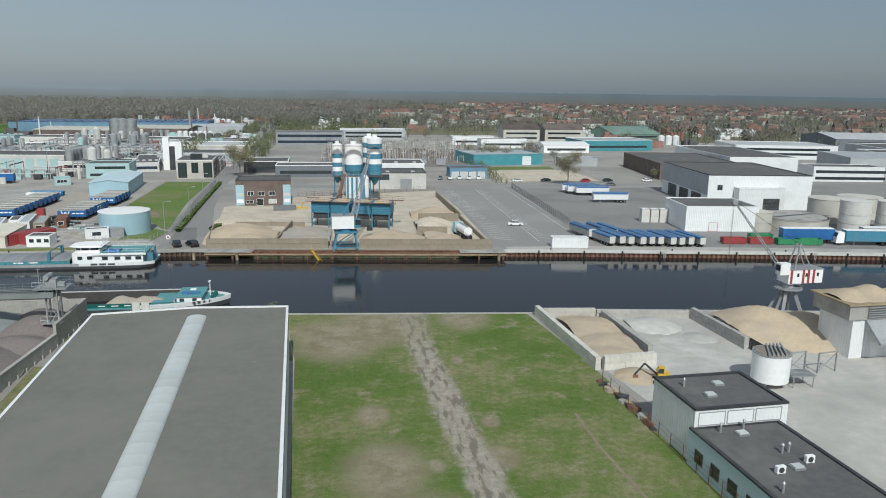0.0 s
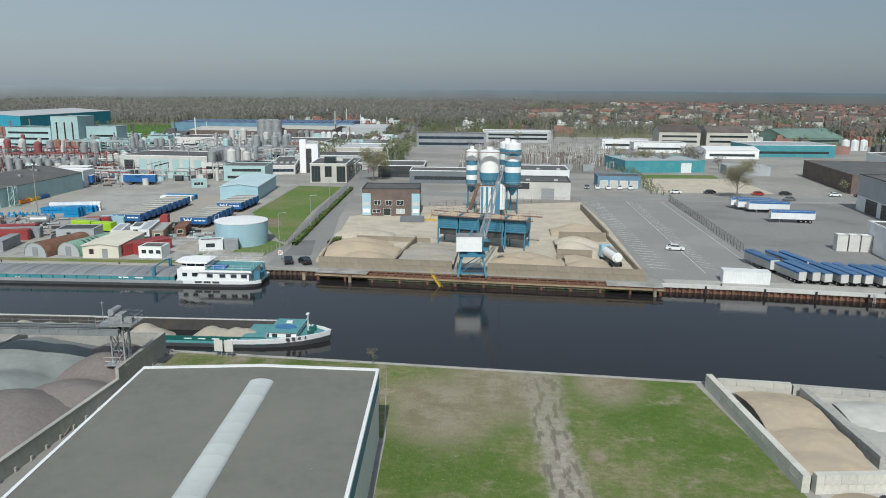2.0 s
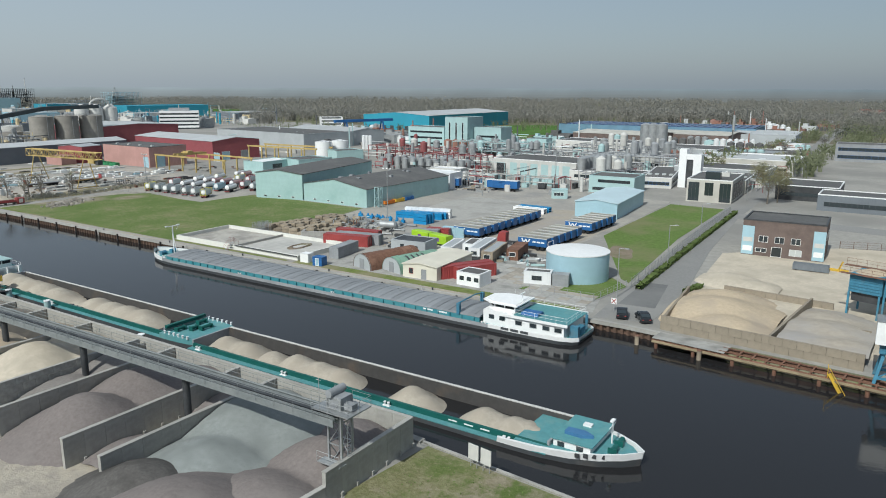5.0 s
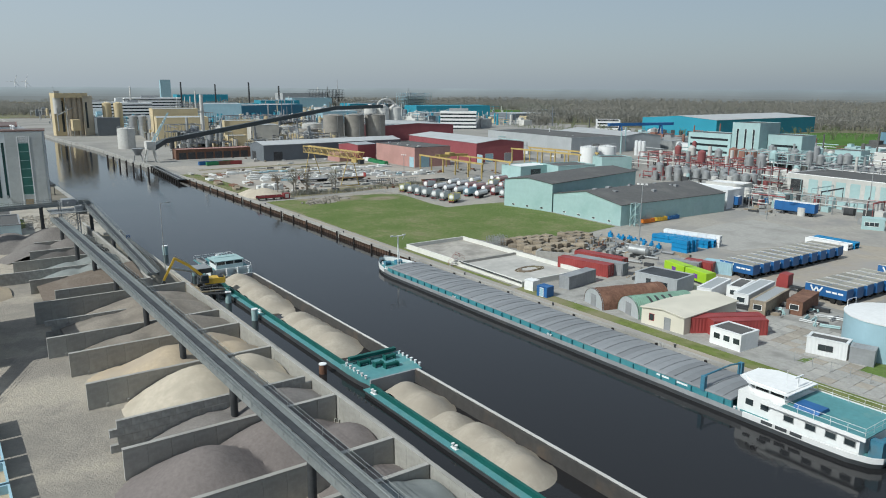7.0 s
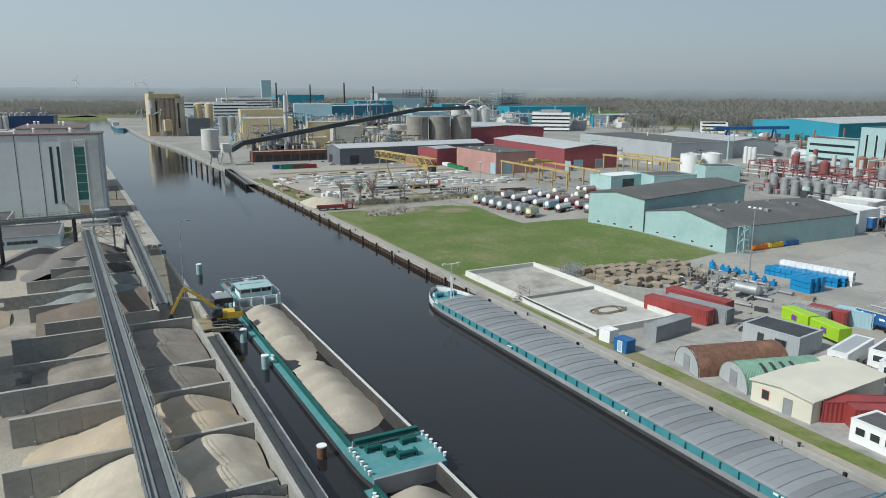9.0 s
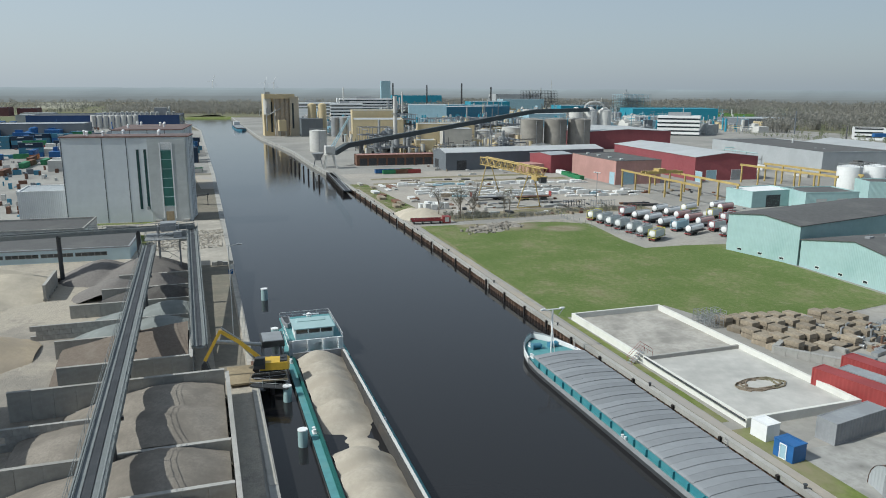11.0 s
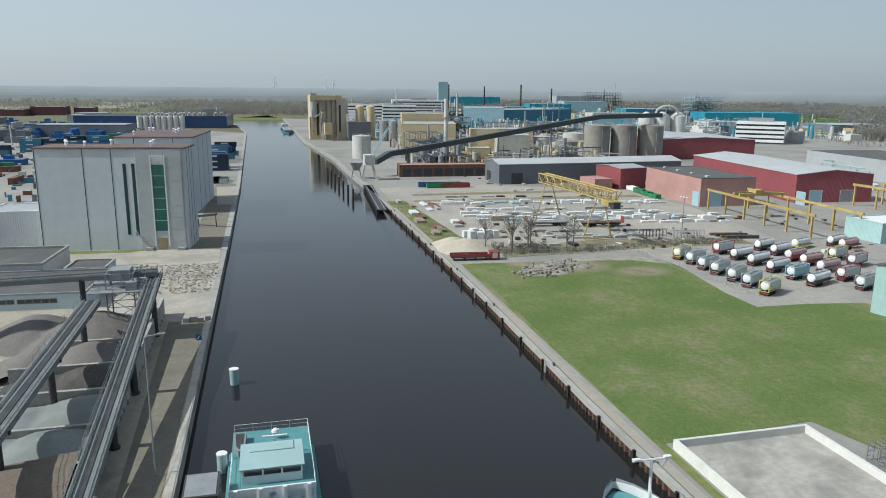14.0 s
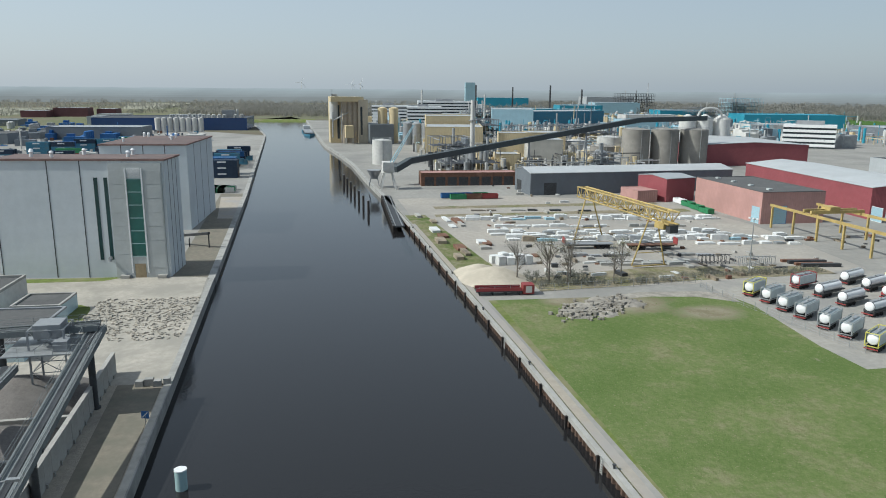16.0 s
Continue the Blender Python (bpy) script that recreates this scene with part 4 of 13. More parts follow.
    part("stern_winch", an, PETROL, s)
    dv = Mesh()
    dv.box(21.4, -4.35, 1.4, 22.0, -3.8, 3.4).box(21.4, 3.8, 1.4, 22.0, 4.35, 3.4).rod((21.7, -4.0, 3.3), (21.7, -1.5, 3.6), 0.12).rod((21.7, -1.5, 3.6), (21.7, 4.0, 3.4), 0.12)
    part("hatch_crane", dv, PETROL, s, "petrol hatch handling crane")
    for i in range(3):
        nb = Mesh()
        nb.box(8 + i * 1.8, 4.93, 0.55, 9.4 + i * 1.8, 4.97, 0.95)
        part("lettering", nb, HULL, s)
    for i in range(2):
        nb = Mesh()
        nb.box(24 + i * 3, 4.18, 1.1, 26 + i * 3, 4.21, 1.35)
        part("lettering", nb, WHITE, s)


covered_ship()


def cone_field(x0, x1, y0, y1, base, cones, res=0.6, seed=1, rough=0.1, cap=None, skirt=-0.3):
    """Heaped loose goods: the highest of some cones over a rectangle, with slumped sides."""
    nx, ny = max(2, int((x1 - x0) / res)), max(2, int((y1 - y0) / res))
    rows = []
    for i in range(nx + 1):
        r = []
        for j in range(ny + 1):
            x, y = x0 + (x1 - x0) * i / nx, y0 + (y1 - y0) * j / ny
            h = 0.0
            wob = 0.45 * noise.noise(Vector((x * 0.22 + seed, y * 0.22, seed * 3.1)))
            for cx, cy, rad, ht, *st in cones:
                sx = st[0] if st else 1.0
                d = math.hypot((x - cx) / sx, y - cy) / rad * (1 + 0.18 * wob)
                t = max(0.0, 1 - d)
                k = ht * (t - 0.12 * math.exp(-(d / 0.16) ** 2))
                if k > h:
                    h = k + 0.06 * (k - h)
            if h > 0.02:
                h += rough * (noise.noise(Vector((x * 0.9, y * 0.9, seed))) + 0.5 * noise.noise(Vector((x * 2.3, y * 2.3, seed))))
            if cap is not None:
                h = min(h, cap)
            r.append((x, y, base + max(h, 0.02) if h > 0.02 else base + skirt))
        rows.append(r)
    m = Mesh()
    m.sheet(rows)
    return m


def barge_heap(x0, x1, y0, y1, base, ridges, *rest):
    """Loads heaped by a grab towards the quay side of a hold: long ridges (start, end, side, radius, height) with worn humps."""
    cones = []
    for a, b, cy, rad, ht in ridges:
        n = max(1, int((b - a) / 1.3))
        cones += [(a + (b - a) * k / n, cy - 0.6 + 0.25 * math.sin(k * 1.9 + a), rad, ht * (0.9 + 0.1 * math.cos(2 * math.pi * k * (b - a) / n / 4.2))) for k in range(n + 1)]
    return cone_field(x0, x1, y0, y1, base, cones, *rest)




DECK_BLUE = surf("boat_blue", (0.06, 0.17, 0.33), 0.5, var=0.12, grain=1.5, patch=0.4)


def gravel_barges():
    sh = thing("motor_barge", "open teal motor barge laden with pale gravel", "barge", at(-172.3, 130.9, -0.95, 1.9) @ Matrix.Diagonal((1, 1.15, 1, 1)))
    out = [(0, 2.6), (0.8, 3.5), (2.5, 4.1), (74, 4.1), (77, 3.95), (79.6, 3.6)]
    part("hull", hull(out, [(-3.2, 0.97, 0), (-2.0, 0.99, 0), (0.1, 1.0, 0)]), HULL, sh)
    dk = Mesh()
    dk.box(16, 3.2, 0.0, 72, 4.05, 0.15).box(16, -4.05, 0.0, 72, -3.2, 0.15)
    part("side_deck", dk, DECK_TEAL, sh)
    ed = Mesh()
    ed.prism([(0, 2.5), (0.8, 3.4), (2.5, 4.05), (16, 4.05), (16, -4.05), (2.5, -4.05), (0.8, -3.4), (0, -2.5)], 0.0, 0.2)
    part("aft_deck", ed, DECK_TEAL, sh)
    fd = Mesh()
    fd.prism([(72, 4.05), (77, 3.9), (79.5, 3.5), (79.5, -3.5), (77, -3.9), (72, -4.05)], 0.0, 0.9)
    part("foredeck", fd, DECK_TEAL, sh, "teal foredeck between the two hulls")
    for y, mat in ((3.2, PALE_CONCRETE), (-3.2, SEA_GREEN)):
        c = Mesh()
        c.box(16.5, y - 0.14, -1.0, 72, y + 0.14, 1.3 if y > 0 else 0.8)
        part("hold_coaming", c, PALE_CONCRETE if y > 0 else SEA_GREEN, sh)
    en = Mesh()
    part("hold_bulkhead", Mesh().box(16.3, -3.3, -1, 16.6, 3.3, 1.4), GREY_PAINT, sh)
    en.box(72, -3.3, -1, 72.3, 3.3, 1.5)
    part("hold_bulkhead", en, GREY_PAINT, sh)
    for y in (2.96, -2.96):
        part("hold_lining", Mesh().box(16.6, y - 0.1, -1.5, 72, y + 0.1, 1.2 if y > 0 else 0.55), HOLD, sh, "dark hold side")
    part("hold_floor", Mesh().box(16.5, -3.1, -1.7, 72, 3.1, -1.5), HOLD, sh)
    single("gravel_load", barge_heap(16.8, 71.8, -2.86, 2.86, -1.4, [(18.5, 30.5, 0.3, 5.6, 3.9), (34.8, 36.2, 0.4, 5.0, 3.3), (39.0, 44.5, 1.3, 3.2, 1.5), (48.4, 62.4, 0.2, 5.3, 3.6)], 0.4, 3, 0.07), BARGE_SAND,
           "pale brown gravel heaped in a barge hold", "gravel", at(-172.3, 130.9, -0.95, 1.9) @ Matrix.Diagonal((1, 1.15, 1, 1)))
    # stern house
    hs = Mesh()
    hs.box(3.2, -3.3, 0.2, 14.2, 3.3, 1.9).box(14.0, -3.55, 0.2, 14.2, 3.55, 2.45)
    part("deckhouse", hs, WHITE, sh)
    for i in range(4):
        r = Mesh()
        r.box(14.2, -3.15 + i * 2.0, 0.2, 14.5, -2.85 + i * 2.0, 2.5)
        part("stiffener", r, WHITE, sh)
    up = Mesh()
    up.box(0.9, -3.6, 1.9, 13.98, 3.6, 2.02)
    part("upper_deck", up, DECK_TEAL, sh)
    w = part("wheelhouse", Mesh().box(8.2, -2.5, 2.02, 12.6, 2.5, 2.9), WHITE, sh)
    part("window_band", Mesh().box(8.3, -2.45, 2.9, 12.5, 2.45, 3.6), GLASS, w)
    for y in (-2.45, -0.8, 0.8, 2.45):
        part("mullion", Mesh().box(12.46, y - 0.07, 2.9, 12.62, y + 0.07, 3.6), WHITE, w)
    part("wheelhouse_roof", Mesh().box(7.4, -2.7, 3.6, 12.8, 2.7, 3.75).box(7.6, -1.9, 3.75, 9.4, 1.9, 3.85), MINT_PAINT, w, "pale green wheelhouse roof")
    rm = Mesh()
    rm.rod((6.6, 0.3, 2.0), (6.6, 0.3, 4.0), 0.06).box(6.5, -0.8, 3.9, 6.7, 1.4, 4.05)
    part("radar", rm, WHITE, w)
    dome = Mesh()
    dome.cyl(3.2, 0.4, 2.0, 2.5, 0.1, n=8).cyl(3.2, 0.4, 2.5, 2.8, 0.3, 0.42, 12).cyl(3.2, 0.4, 2.8, 3.05, 0.42, 0.34, 12).cyl(3.2, 0.4, 3.05, 3.22, 0.34, 0.1, 12)
    part("satellite_dome", dome, WHITE, sh)
    bt = Mesh()
    bt.prism([(2.6, -3.5), (6.0, -3.4), (7.0, -2.9), (6.0, -2.4), (2.6, -2.3)], 2.15, 2.75)
    part("dinghy", bt, GREY_PAINT, sh)
    part("dinghy_deck", Mesh().prism([(2.9, -3.3), (5.7, -3.2), (6.4, -2.9), (5.7, -2.6), (2.9, -2.5)], 2.75, 2.8), DARK_STEEL, sh)
    railing(sh, [(1.0, 3.5, 2.02), (13.9, 3.5, 2.02)], 0.9)
    railing(sh, [(1.0, -3.5, 2.02), (1.0, 3.5, 2.02)], 0.9)
    railing(sh, [(7.5, -3.5, 2.02), (13.9, -3.5, 2.02)], 0.9)
    for x, y in ((2, 3.0), (2, -3.0), (16.9, 3.6), (16.9, -3.6), (40, 3.65), (40, -3.65)):
        bollard_pair(sh, x, y, 0.2)
    for x, y, l in ((74, -1.8, 1.2), (74, 1.8, 1.2), (76.8, 0.6, 1.6), (75.6, -0.6, 0.9)):
        wd = Mesh()
        wd.rod((x, y - l / 2, 1.35), (x, y + l / 2, 1.35), 0.28, 12).box(x - 0.5, y - l / 2 - 0.15, 0.9, x + 0.4, y - l / 2, 1.6).box(x - 0.5, y + l / 2, 0.9, x + 0.4, y + l / 2 + 0.15, 1.6)
        part("winch", wd, SEA_GREEN, sh)
    for i in range(12):
        bl = Mesh()
        x, y = (73 + i * 1.1, 3.75) if i < 6 else (73 + (i - 6) * 1.1, -3.75)
        bl.cyl(x, y, 0.9, 1.3, 0.14, n=8).cyl(x, y, 1.3, 1.36, 0.2, n=8)
        part("bollard", bl, WHITE, sh)
    br = Mesh()
    br.box(72.4, -3.3, 1.5, 73.0, 3.3, 1.95)
    part("cross_beam", br, SEA_GREEN, sh)

    li = thing("lighter_barge", "green and white lighter barge laden with gravel", "barge", at(-92.6, 132.75, -1.0, 1.9) @ Matrix.Diagonal((1, 1.13, 1, 1)))
    L = 69.3
    out = [(0, 3.9), (56, 4.1), (59, 4.0), (62.5, 3.5), (65.5, 2.6), (67.8, 1.4), (L, 0.15)]
    part("hull", hull(out, [(-3.2, 0.96, 0), (-1.8, 0.985, 0), (0.0, 1.0, 0.35)]), HULL, li)
    b = Mesh()
    o = [(54, 4.1), (56, 4.1), (59, 4.0), (62.5, 3.5), (65.5, 2.6), (67.8, 1.4), (L, 0.15)]
    full = o + [(x, -h) for x, h in reversed(o)]
    b.sheet([[(x, h * 1.01, 0.0 + 0.35 * max(0, (x - 55.3) / 14) ** 2) for x, h in full], [(x + 0.15, h * 1.04, 0.65 + 0.5 * max(0, (x - 53) / 16) ** 1.5) for x, h in full],
             [(x, h * 0.96, 0.65 + 0.5 * max(0, (x - 53) / 16) ** 1.5) for x, h in full], [(x, h * 0.95, 0.3) for x, h in full]])
    part("bow_bulwark", b, WHITE, li, "white bow bulwark")
    inn = Mesh()
    inn.prism([(56, 3.8), (59, 3.7), (62.5, 3.2), (65.5, 2.3), (67.8, 1.1), (68.8, 0.1), (68.8, -0.1), (67.8, -1.1), (65.5, -2.3), (62.5, -3.2), (59, -3.7), (56, -3.8)], 0.1, 0.75)
    part("foredeck", inn, DECK_TEAL, li)
    for y in (3.2, -3.2):
        part("hold_coaming", Mesh().box(0.4, y - 0.16, -1.0, 60, y + 0.16, 1.35 if y > 0 else 0.8), PALE_CONCRETE if y > 0 else SEA_GREEN, li)
        part("side_deck", Mesh().box(0, min(y, y * 1.27), 0, 60, max(y, y * 1.27), 0.14), PALE_CONCRETE if y > 0 else DECK_TEAL, li)
    part("hold_bulkhead", Mesh().box(0.2, -3.3, -1, 0.5, 3.3, 1.3), GREY_PAINT, li)
    part("hold_bulkhead", Mesh().box(59.8, -3.3, -1, 60.1, 3.3, 1.3), GREY_PAINT, li)
    for y in (2.94, -2.94):
        part("hold_lining", Mesh().box(0.5, y - 0.1, -1.5, 59.8, y + 0.1, 1.25 if y > 0 else 0.6), HOLD, li, "dark hold side")
    part("hold_floor", Mesh().box(0.4, -3.1, -1.7, 60, 3.1, -1.5), HOLD, li)
    single("gravel_load", barge_heap(0.8, 59.7, -2.84, 2.84, -1.4, [(4.6, 9.2, 0.0, 4.7, 3.6), (14.0, 14.6, -0.2, 4.1, 2.9), (19.0, 27.6, 0.0, 4.6, 3.5), (39.2, 41.0, -0.1, 4.5, 3.4), (50.2, 56.8, -0.1, 4.5, 3.3)], 0.4, 9, 0.07), BARGE_SAND, "pale gravel in rounded heaps in a barge hold", "gravel", at(-92.6, 132.75, -1.0, 1.9) @ Matrix.Diagonal((1, 1.13, 1, 1)))
    part("cabin", Mesh().box(60.3, -2.8, 0.3, 64.6, 2.8, 1.6), WHITE, li)
    part("cabin_roof", Mesh().box(60.12, -3.0, 1.6, 64.9, 3.0, 1.72), DECK_TEAL, li)
    part("roof_boat", Mesh().prism([(61.0, -1.6), (63.0, -1.7), (64.2, -1.1), (63.0, -0.5), (61.0, -0.6)], 1.72, 2.1), DECK_BLUE, li, "upturned blue boat on the cabin roof")
    part("lifebuoy_locker", Mesh().box(62.0, 0.9, 1.72, 63.0, 1.6, 1.95), WHITE, li)
    for x in (61.2, 63.4):
        part("window", Mesh().box(x - 0.4, -2.85, 0.8, x + 0.4, -2.78, 1.35), GLASS, li)
    part("bow_mast", Mesh().rod((65.6, 0.6, 0.7), (65.6, 0.6, 3.4), 0.1, 8).rod((65.6, -0.3, 2.9), (65.6, 1.5, 2.9), 0.05).box(65.4, 0.2, 3.4, 65.8, 1.0, 3.55), WHITE, li)
    for y in (-0.9, 0.9):
        part("windlass", Mesh().rod((66.5, y - 0.5, 1.1), (66.5, y + 0.5, 1.1), 0.34, 10).box(66.0, y - 0.65, 0.7, 67.0, y - 0.5, 1.4), SEA_GREEN, li)
    for i in range(4):
        part("lettering", Mesh().box(63.2 + i * 0.8, -3.62 + i * 0.36, 0.5, 63.7 + i * 0.8, -3.50 + i * 0.36, 0.95), DARK_STEEL, li)
    for i in range(3):
        part("lettering", Mesh().box(47.0 + i * 2.2, -3.39, 0.42, 48.2 + i * 2.2, -3.365, 0.58), WHITE, li)
    for x in (2, 20, 38, 55):
        bollard_pair(li, x, -3.7, 0.14)
        bollard_pair(li, x, 3.7, 0.14)


gravel_barges()


# ---- south bank, west: the aggregate yard ----
YARD = at(-46, 121.9, 0, 1.95)


def yard(x, y, z=0, turn=0):
    return YARD @ at(x, y, z, turn)


KERB_CONCRETE = surf("kerb_concrete", (0.46, 0.43, 0.375), 0.88, var=0.14, grain=1.0, patch=0.3, other=(0.35, 0.33, 0.28), cover=0.4)
LANE = surf("worn_lane", (0.22, 0.195, 0.152), 0.9, var=0.15, grain=1.0, patch=0.2, other=(0.17, 0.16, 0.125), cover=0.45)
YARD_FLOOR = turf_material("stained_yard_floor", 0.44, None, ((-97, 93, 10), (-82, 93, 6), (-122, 95, 7), (-150, 92, 12), (-108, 70, 8), (-62, 92, 7), (-170, 88, 10)), ((0.4, 0.36, 0.3), (0.47, 0.415, 0.335)),
                          ((0.36, 0.325, 0.275), (0.45, 0.395, 0.32)), ((0.24, 0.22, 0.195), (0.31, 0.28, 0.24)))
zone("yard_floor", [(-46, 123), (-44, 60), (-90, 20), (-260, 20), (-262, 100), (-232, 118.5), (-150, 121.5)], YARD_FLOOR, 0.03, "dusty beige yard floor with tyre tracks")
zone("lane_floor", [(-152, 121), (-152, 117), (-217, 113), (-217, 118.8)], LANE, 0.06, "stained concrete lane along the quay")


BAY_CONCRETE = surf("bay_concrete", (0.36, 0.35, 0.32), 0.88, var=0.14, grain=0.9, patch=0.25, other=(0.27, 0.262, 0.24), cover=0.45)


def bay_wall(name, x0, y0, x1, y1, h=3.2, t=0.45, label="grey cast concrete bay wall", blocks=False):
    """A dividing wall in the yard's frame, of panels or of stacked blocks."""
    a, b = Vector((x0, y0)), Vector((x1, y1))
    d = b - a
    ob = thing(name, label, "bay wall", yard(x0, y0, 0, math.degrees(math.atan2(d.y, d.x))), "bay walls")
    n = max(1, round(d.length / (1.6 if blocks else 2.4)))
    if blocks:
        k = max(1, round(h / 0.8))
        L = d.length / n
        pm = Mesh().box(0.012, -t / 2, 0.012, L - 0.012, t / 2, h / k - 0.012).data("block", OLD_CONCRETE, 0)
        for j in range(k):
            for i in range(n):
                o = 0.5 * L if j % 2 else 0
                if o + (i + 1) * L > d.length + 0.1:
                    continue
                piece("block", pm, ob, pose(o + i * L, RNG.uniform(-0.02, 0.02), j * h / k))
    else:
        L = d.length / n
        pm = Mesh().box(0.01, -t / 2, 0, L - 0.01, t / 2, h)
        pm.box(0.01, -t * 0.9, 0, 0.3, t * 0.9, 0.5)
        pm = pm.data("panel", BAY_CONCRETE, 0)
        for i in range(n):
            piece("panel", pm, ob, pose(i * L, RNG.uniform(-0.02, 0.02), 0))
        part("wall_cap", Mesh().box(0, -t / 2 - 0.04, h, d.length, t / 2 + 0.04, h + 0.1), CONCRETE, ob)
    return ob


walls = [-18.8, -25.3, -38.2, -44.8, -57.8, -70.2]
for i, x in enumerate(walls):
    bay_wall("bay_wall", x, 0.0 - 0.3, x, -23.5, 3.3 if i != 3 else 3.6, blocks=(i == 3))
bay_wall("bay_wall", -79.5, -0.3, -79.5, -25.0, 3.0)
bay_wall("bay_wall", -90.0, -6.0, -90.0, -24.0, 2.6, blocks=True)
bay_wall("bay_wall", -97.8, -0.3, -97.8, -24.5, 3.6)
bay_wall("bay_wall", 1.5, 0, 1.5, -14.0, 3.4, label="weathered concrete end wall of the gravel bays")
bay_wall("bay_wall", 1.5, -14.0, -0.5, -40, 2.0, label="low weathered concrete retaining wall")
bay_wall("back_wall", 1.5, 0, -97.8, 0, 3.3, 0.4, label="pale concrete back wall of the gravel bays along the quay")

MAUVE_GRAVEL = surf("mauve_gravel", (0.2, 0.175, 0.165), 0.95, var=0.14, grain=2.5, patch=0.18, other=(0.235, 0.21, 0.195), cover=0.4, bump=0.6, spec=0.1)
LOADS = [
    (-9.5, 1.0, -26, -0.5, MAUVE_GRAVEL, [(-2.5, -9, 8, 3.9), (-4, -4, 7, 3.4), (-3, -18, 9, 3.4)], "brown-grey gravel heap in a concrete bay"),
    (-18.4, -5.5, -24, -0.5, BLUE_GRAVEL, [(-15, -7, 12, 4.4), (-11, -6.5, 10, 3.9), (-13, -15, 10, 3.2), (-16, -3, 8, 3.6)], "blue-grey grit heap in a concrete bay"),
    (-24.9, -19.3, -22, -0.5, MAUVE_GRAVEL, [(-22, -18, 5, 1.8), (-22, -4, 6, 2.2)], "low brown gravel heap in a concrete bay"),
    (-37.7, -25.8, -27, -0.5, MAUVE_GRAVEL, [(-31.7, -17.2, 8.6, 4.7), (-34, -8.7, 9, 4.4), (-30.5, -3, 7.5, 3.4)], "brown-grey gravel heap in a concrete bay"),
    (-44.3, -38.7, -21, -0.5, GRAVEL, [(-41.5, -6, 11, 4.0), (-41.5, -13, 9, 3.0)], "grey gravel heap between concrete walls"),
    (-57.3, -45.3, -24, -0.5, PALE_SAND, [(-52.5, -11.5, 9.5, 5.0), (-54.5, -5, 8, 4.6), (-48.5, -5, 8, 4.2), (-50, -16, 6, 1.8)], "pale yellow sand heap in a concrete bay"),
    (-69.7, -58.3, -24, -0.5, SAND, [(-63, -12, 9, 4.6), (-61, -5, 8, 4.4), (-67, -6, 8, 4.0), (-65, -17, 6, 1.8)], "orange sand heap in a concrete bay"),
    (-79.0, -70.7, -22, -0.5, BROWN_GRAVEL, [(-75, -7, 13, 4.5), (-74, -14, 10, 3.4)], "grey-brown gravel heap in a concrete bay"),
    (-97.3, -80.0, -22, -0.5, BROWN_GRAVEL, [(-85, -7, 14, 4.6), (-92, -7, 13, 4.4), (-86, -15, 11, 3.2)], "brown-grey gravel heap near the excavator"),
]
for x0, x1, y0, y1, mat, cones, lab in LOADS:
    single("aggregate_heap", cone_field(x0, x1, y0, y1, 0.02, cones, 0.55, int(-x0), 0.1, 4.8), mat, lab, "heap", YARD, "heaps of aggregate")
single("dark_heap", cone_field(-24, -5, -33, -14, 0.02, [(-14.6, -22.5, 8, 3.4)], 0.55, 5), DARK_GRAVEL, "dark damp gravel heap on the yard floor", "heap", YARD)
single("dark_heap", cone_field(-14, 0, -50, -34, 0.02, [(-6, -42, 7.5, 2.6)], 0.55, 6), DARK_GRAVEL, "dark damp gravel heap beside the warehouse", "heap", YARD)
single("aggregate_heap", cone_field(-16, 0, -34, -14, 0.02, [(-7, -24, 11, 4.6)], 0.55, 8), MAUVE_GRAVEL, "wide brown-grey gravel heap beside the warehouse", "heap", YARD)
DAMP_BROWN = surf("damp_brown_gravel", (0.17, 0.14, 0.115), 0.95, var=0.16, grain=2.5, patch=0.3, other=(0.215, 0.185, 0.155), cover=0.4, bump=0.5, spec=0.1)
# bays beyond the loading place
for x0, y0, x1, y1, h, bl in ((-105, -4.5, -105, -20.5, 3.4, False), (-118.5, -4.5, -118.5, -23, 2.6, False), (-128, -5, -128, -28, 2.4, True), (-138.5, -5, -138.5, -24, 2.2, False),
                              (-147, -5, -147, -20, 2.4, False), (-157, -5, -157, -18, 2.4, False), (-151, -30, -163, -30, 3.0, False), (-105, -4.4, -176, -4.4, 3.0, False)):
    bay_wall("bay_wall", x0, y0, x1, y1, h, blocks=bl)
for x0, x1, y0, y1, mat, cones, lab in (
        (-118.2, -105.4, -22, -4.8, DAMP_BROWN, [(-118.4, -5 - 1.5 * k, 19 - 0.1 * k * k, 4.4 - 0.04 * k * k) for k in range(10)], "dark brown damp gravel levelled in a concrete bay"),
        (-127.7, -119, -22, -4.8, BLUE_GRAVEL, [(-123, -9, 10, 4.0), (-124, -15, 8, 3.0)], "blue-grey grit heap in a concrete bay"),
        (-138, -128.5, -24, -4.8, BLUE_GRAVEL, [(-133, -8, 9, 3.6), (-133, -14, 7, 2.4)], "small blue-grey grit heap"),
        (-146.6, -139, -24, -4.8, DARK_GRAVEL, [(-143, -9, 9, 3.8), (-142.5, -15, 8, 3.0)], "dark gravel heap in a concrete bay"),
        (-157, -147.5, -28, -4.8, GRAVEL, [(-152, -11, 9, 4.0), (-152, -18, 8, 3.4)], "grey gravel heap in a concrete bay"),
        (-176, -157.5, -32, -4.8, GRAVEL, [(-165, -13, 11, 4.8), (-168, -22, 9, 3.8)], "large grey gravel heap below the conveyor")):
    single("aggregate_heap", cone_field(x0, x1, y0, y1, 0.02, cones, 0.6, int(-x0), 0.1), mat, lab, "heap", YARD, "heaps of aggregate")
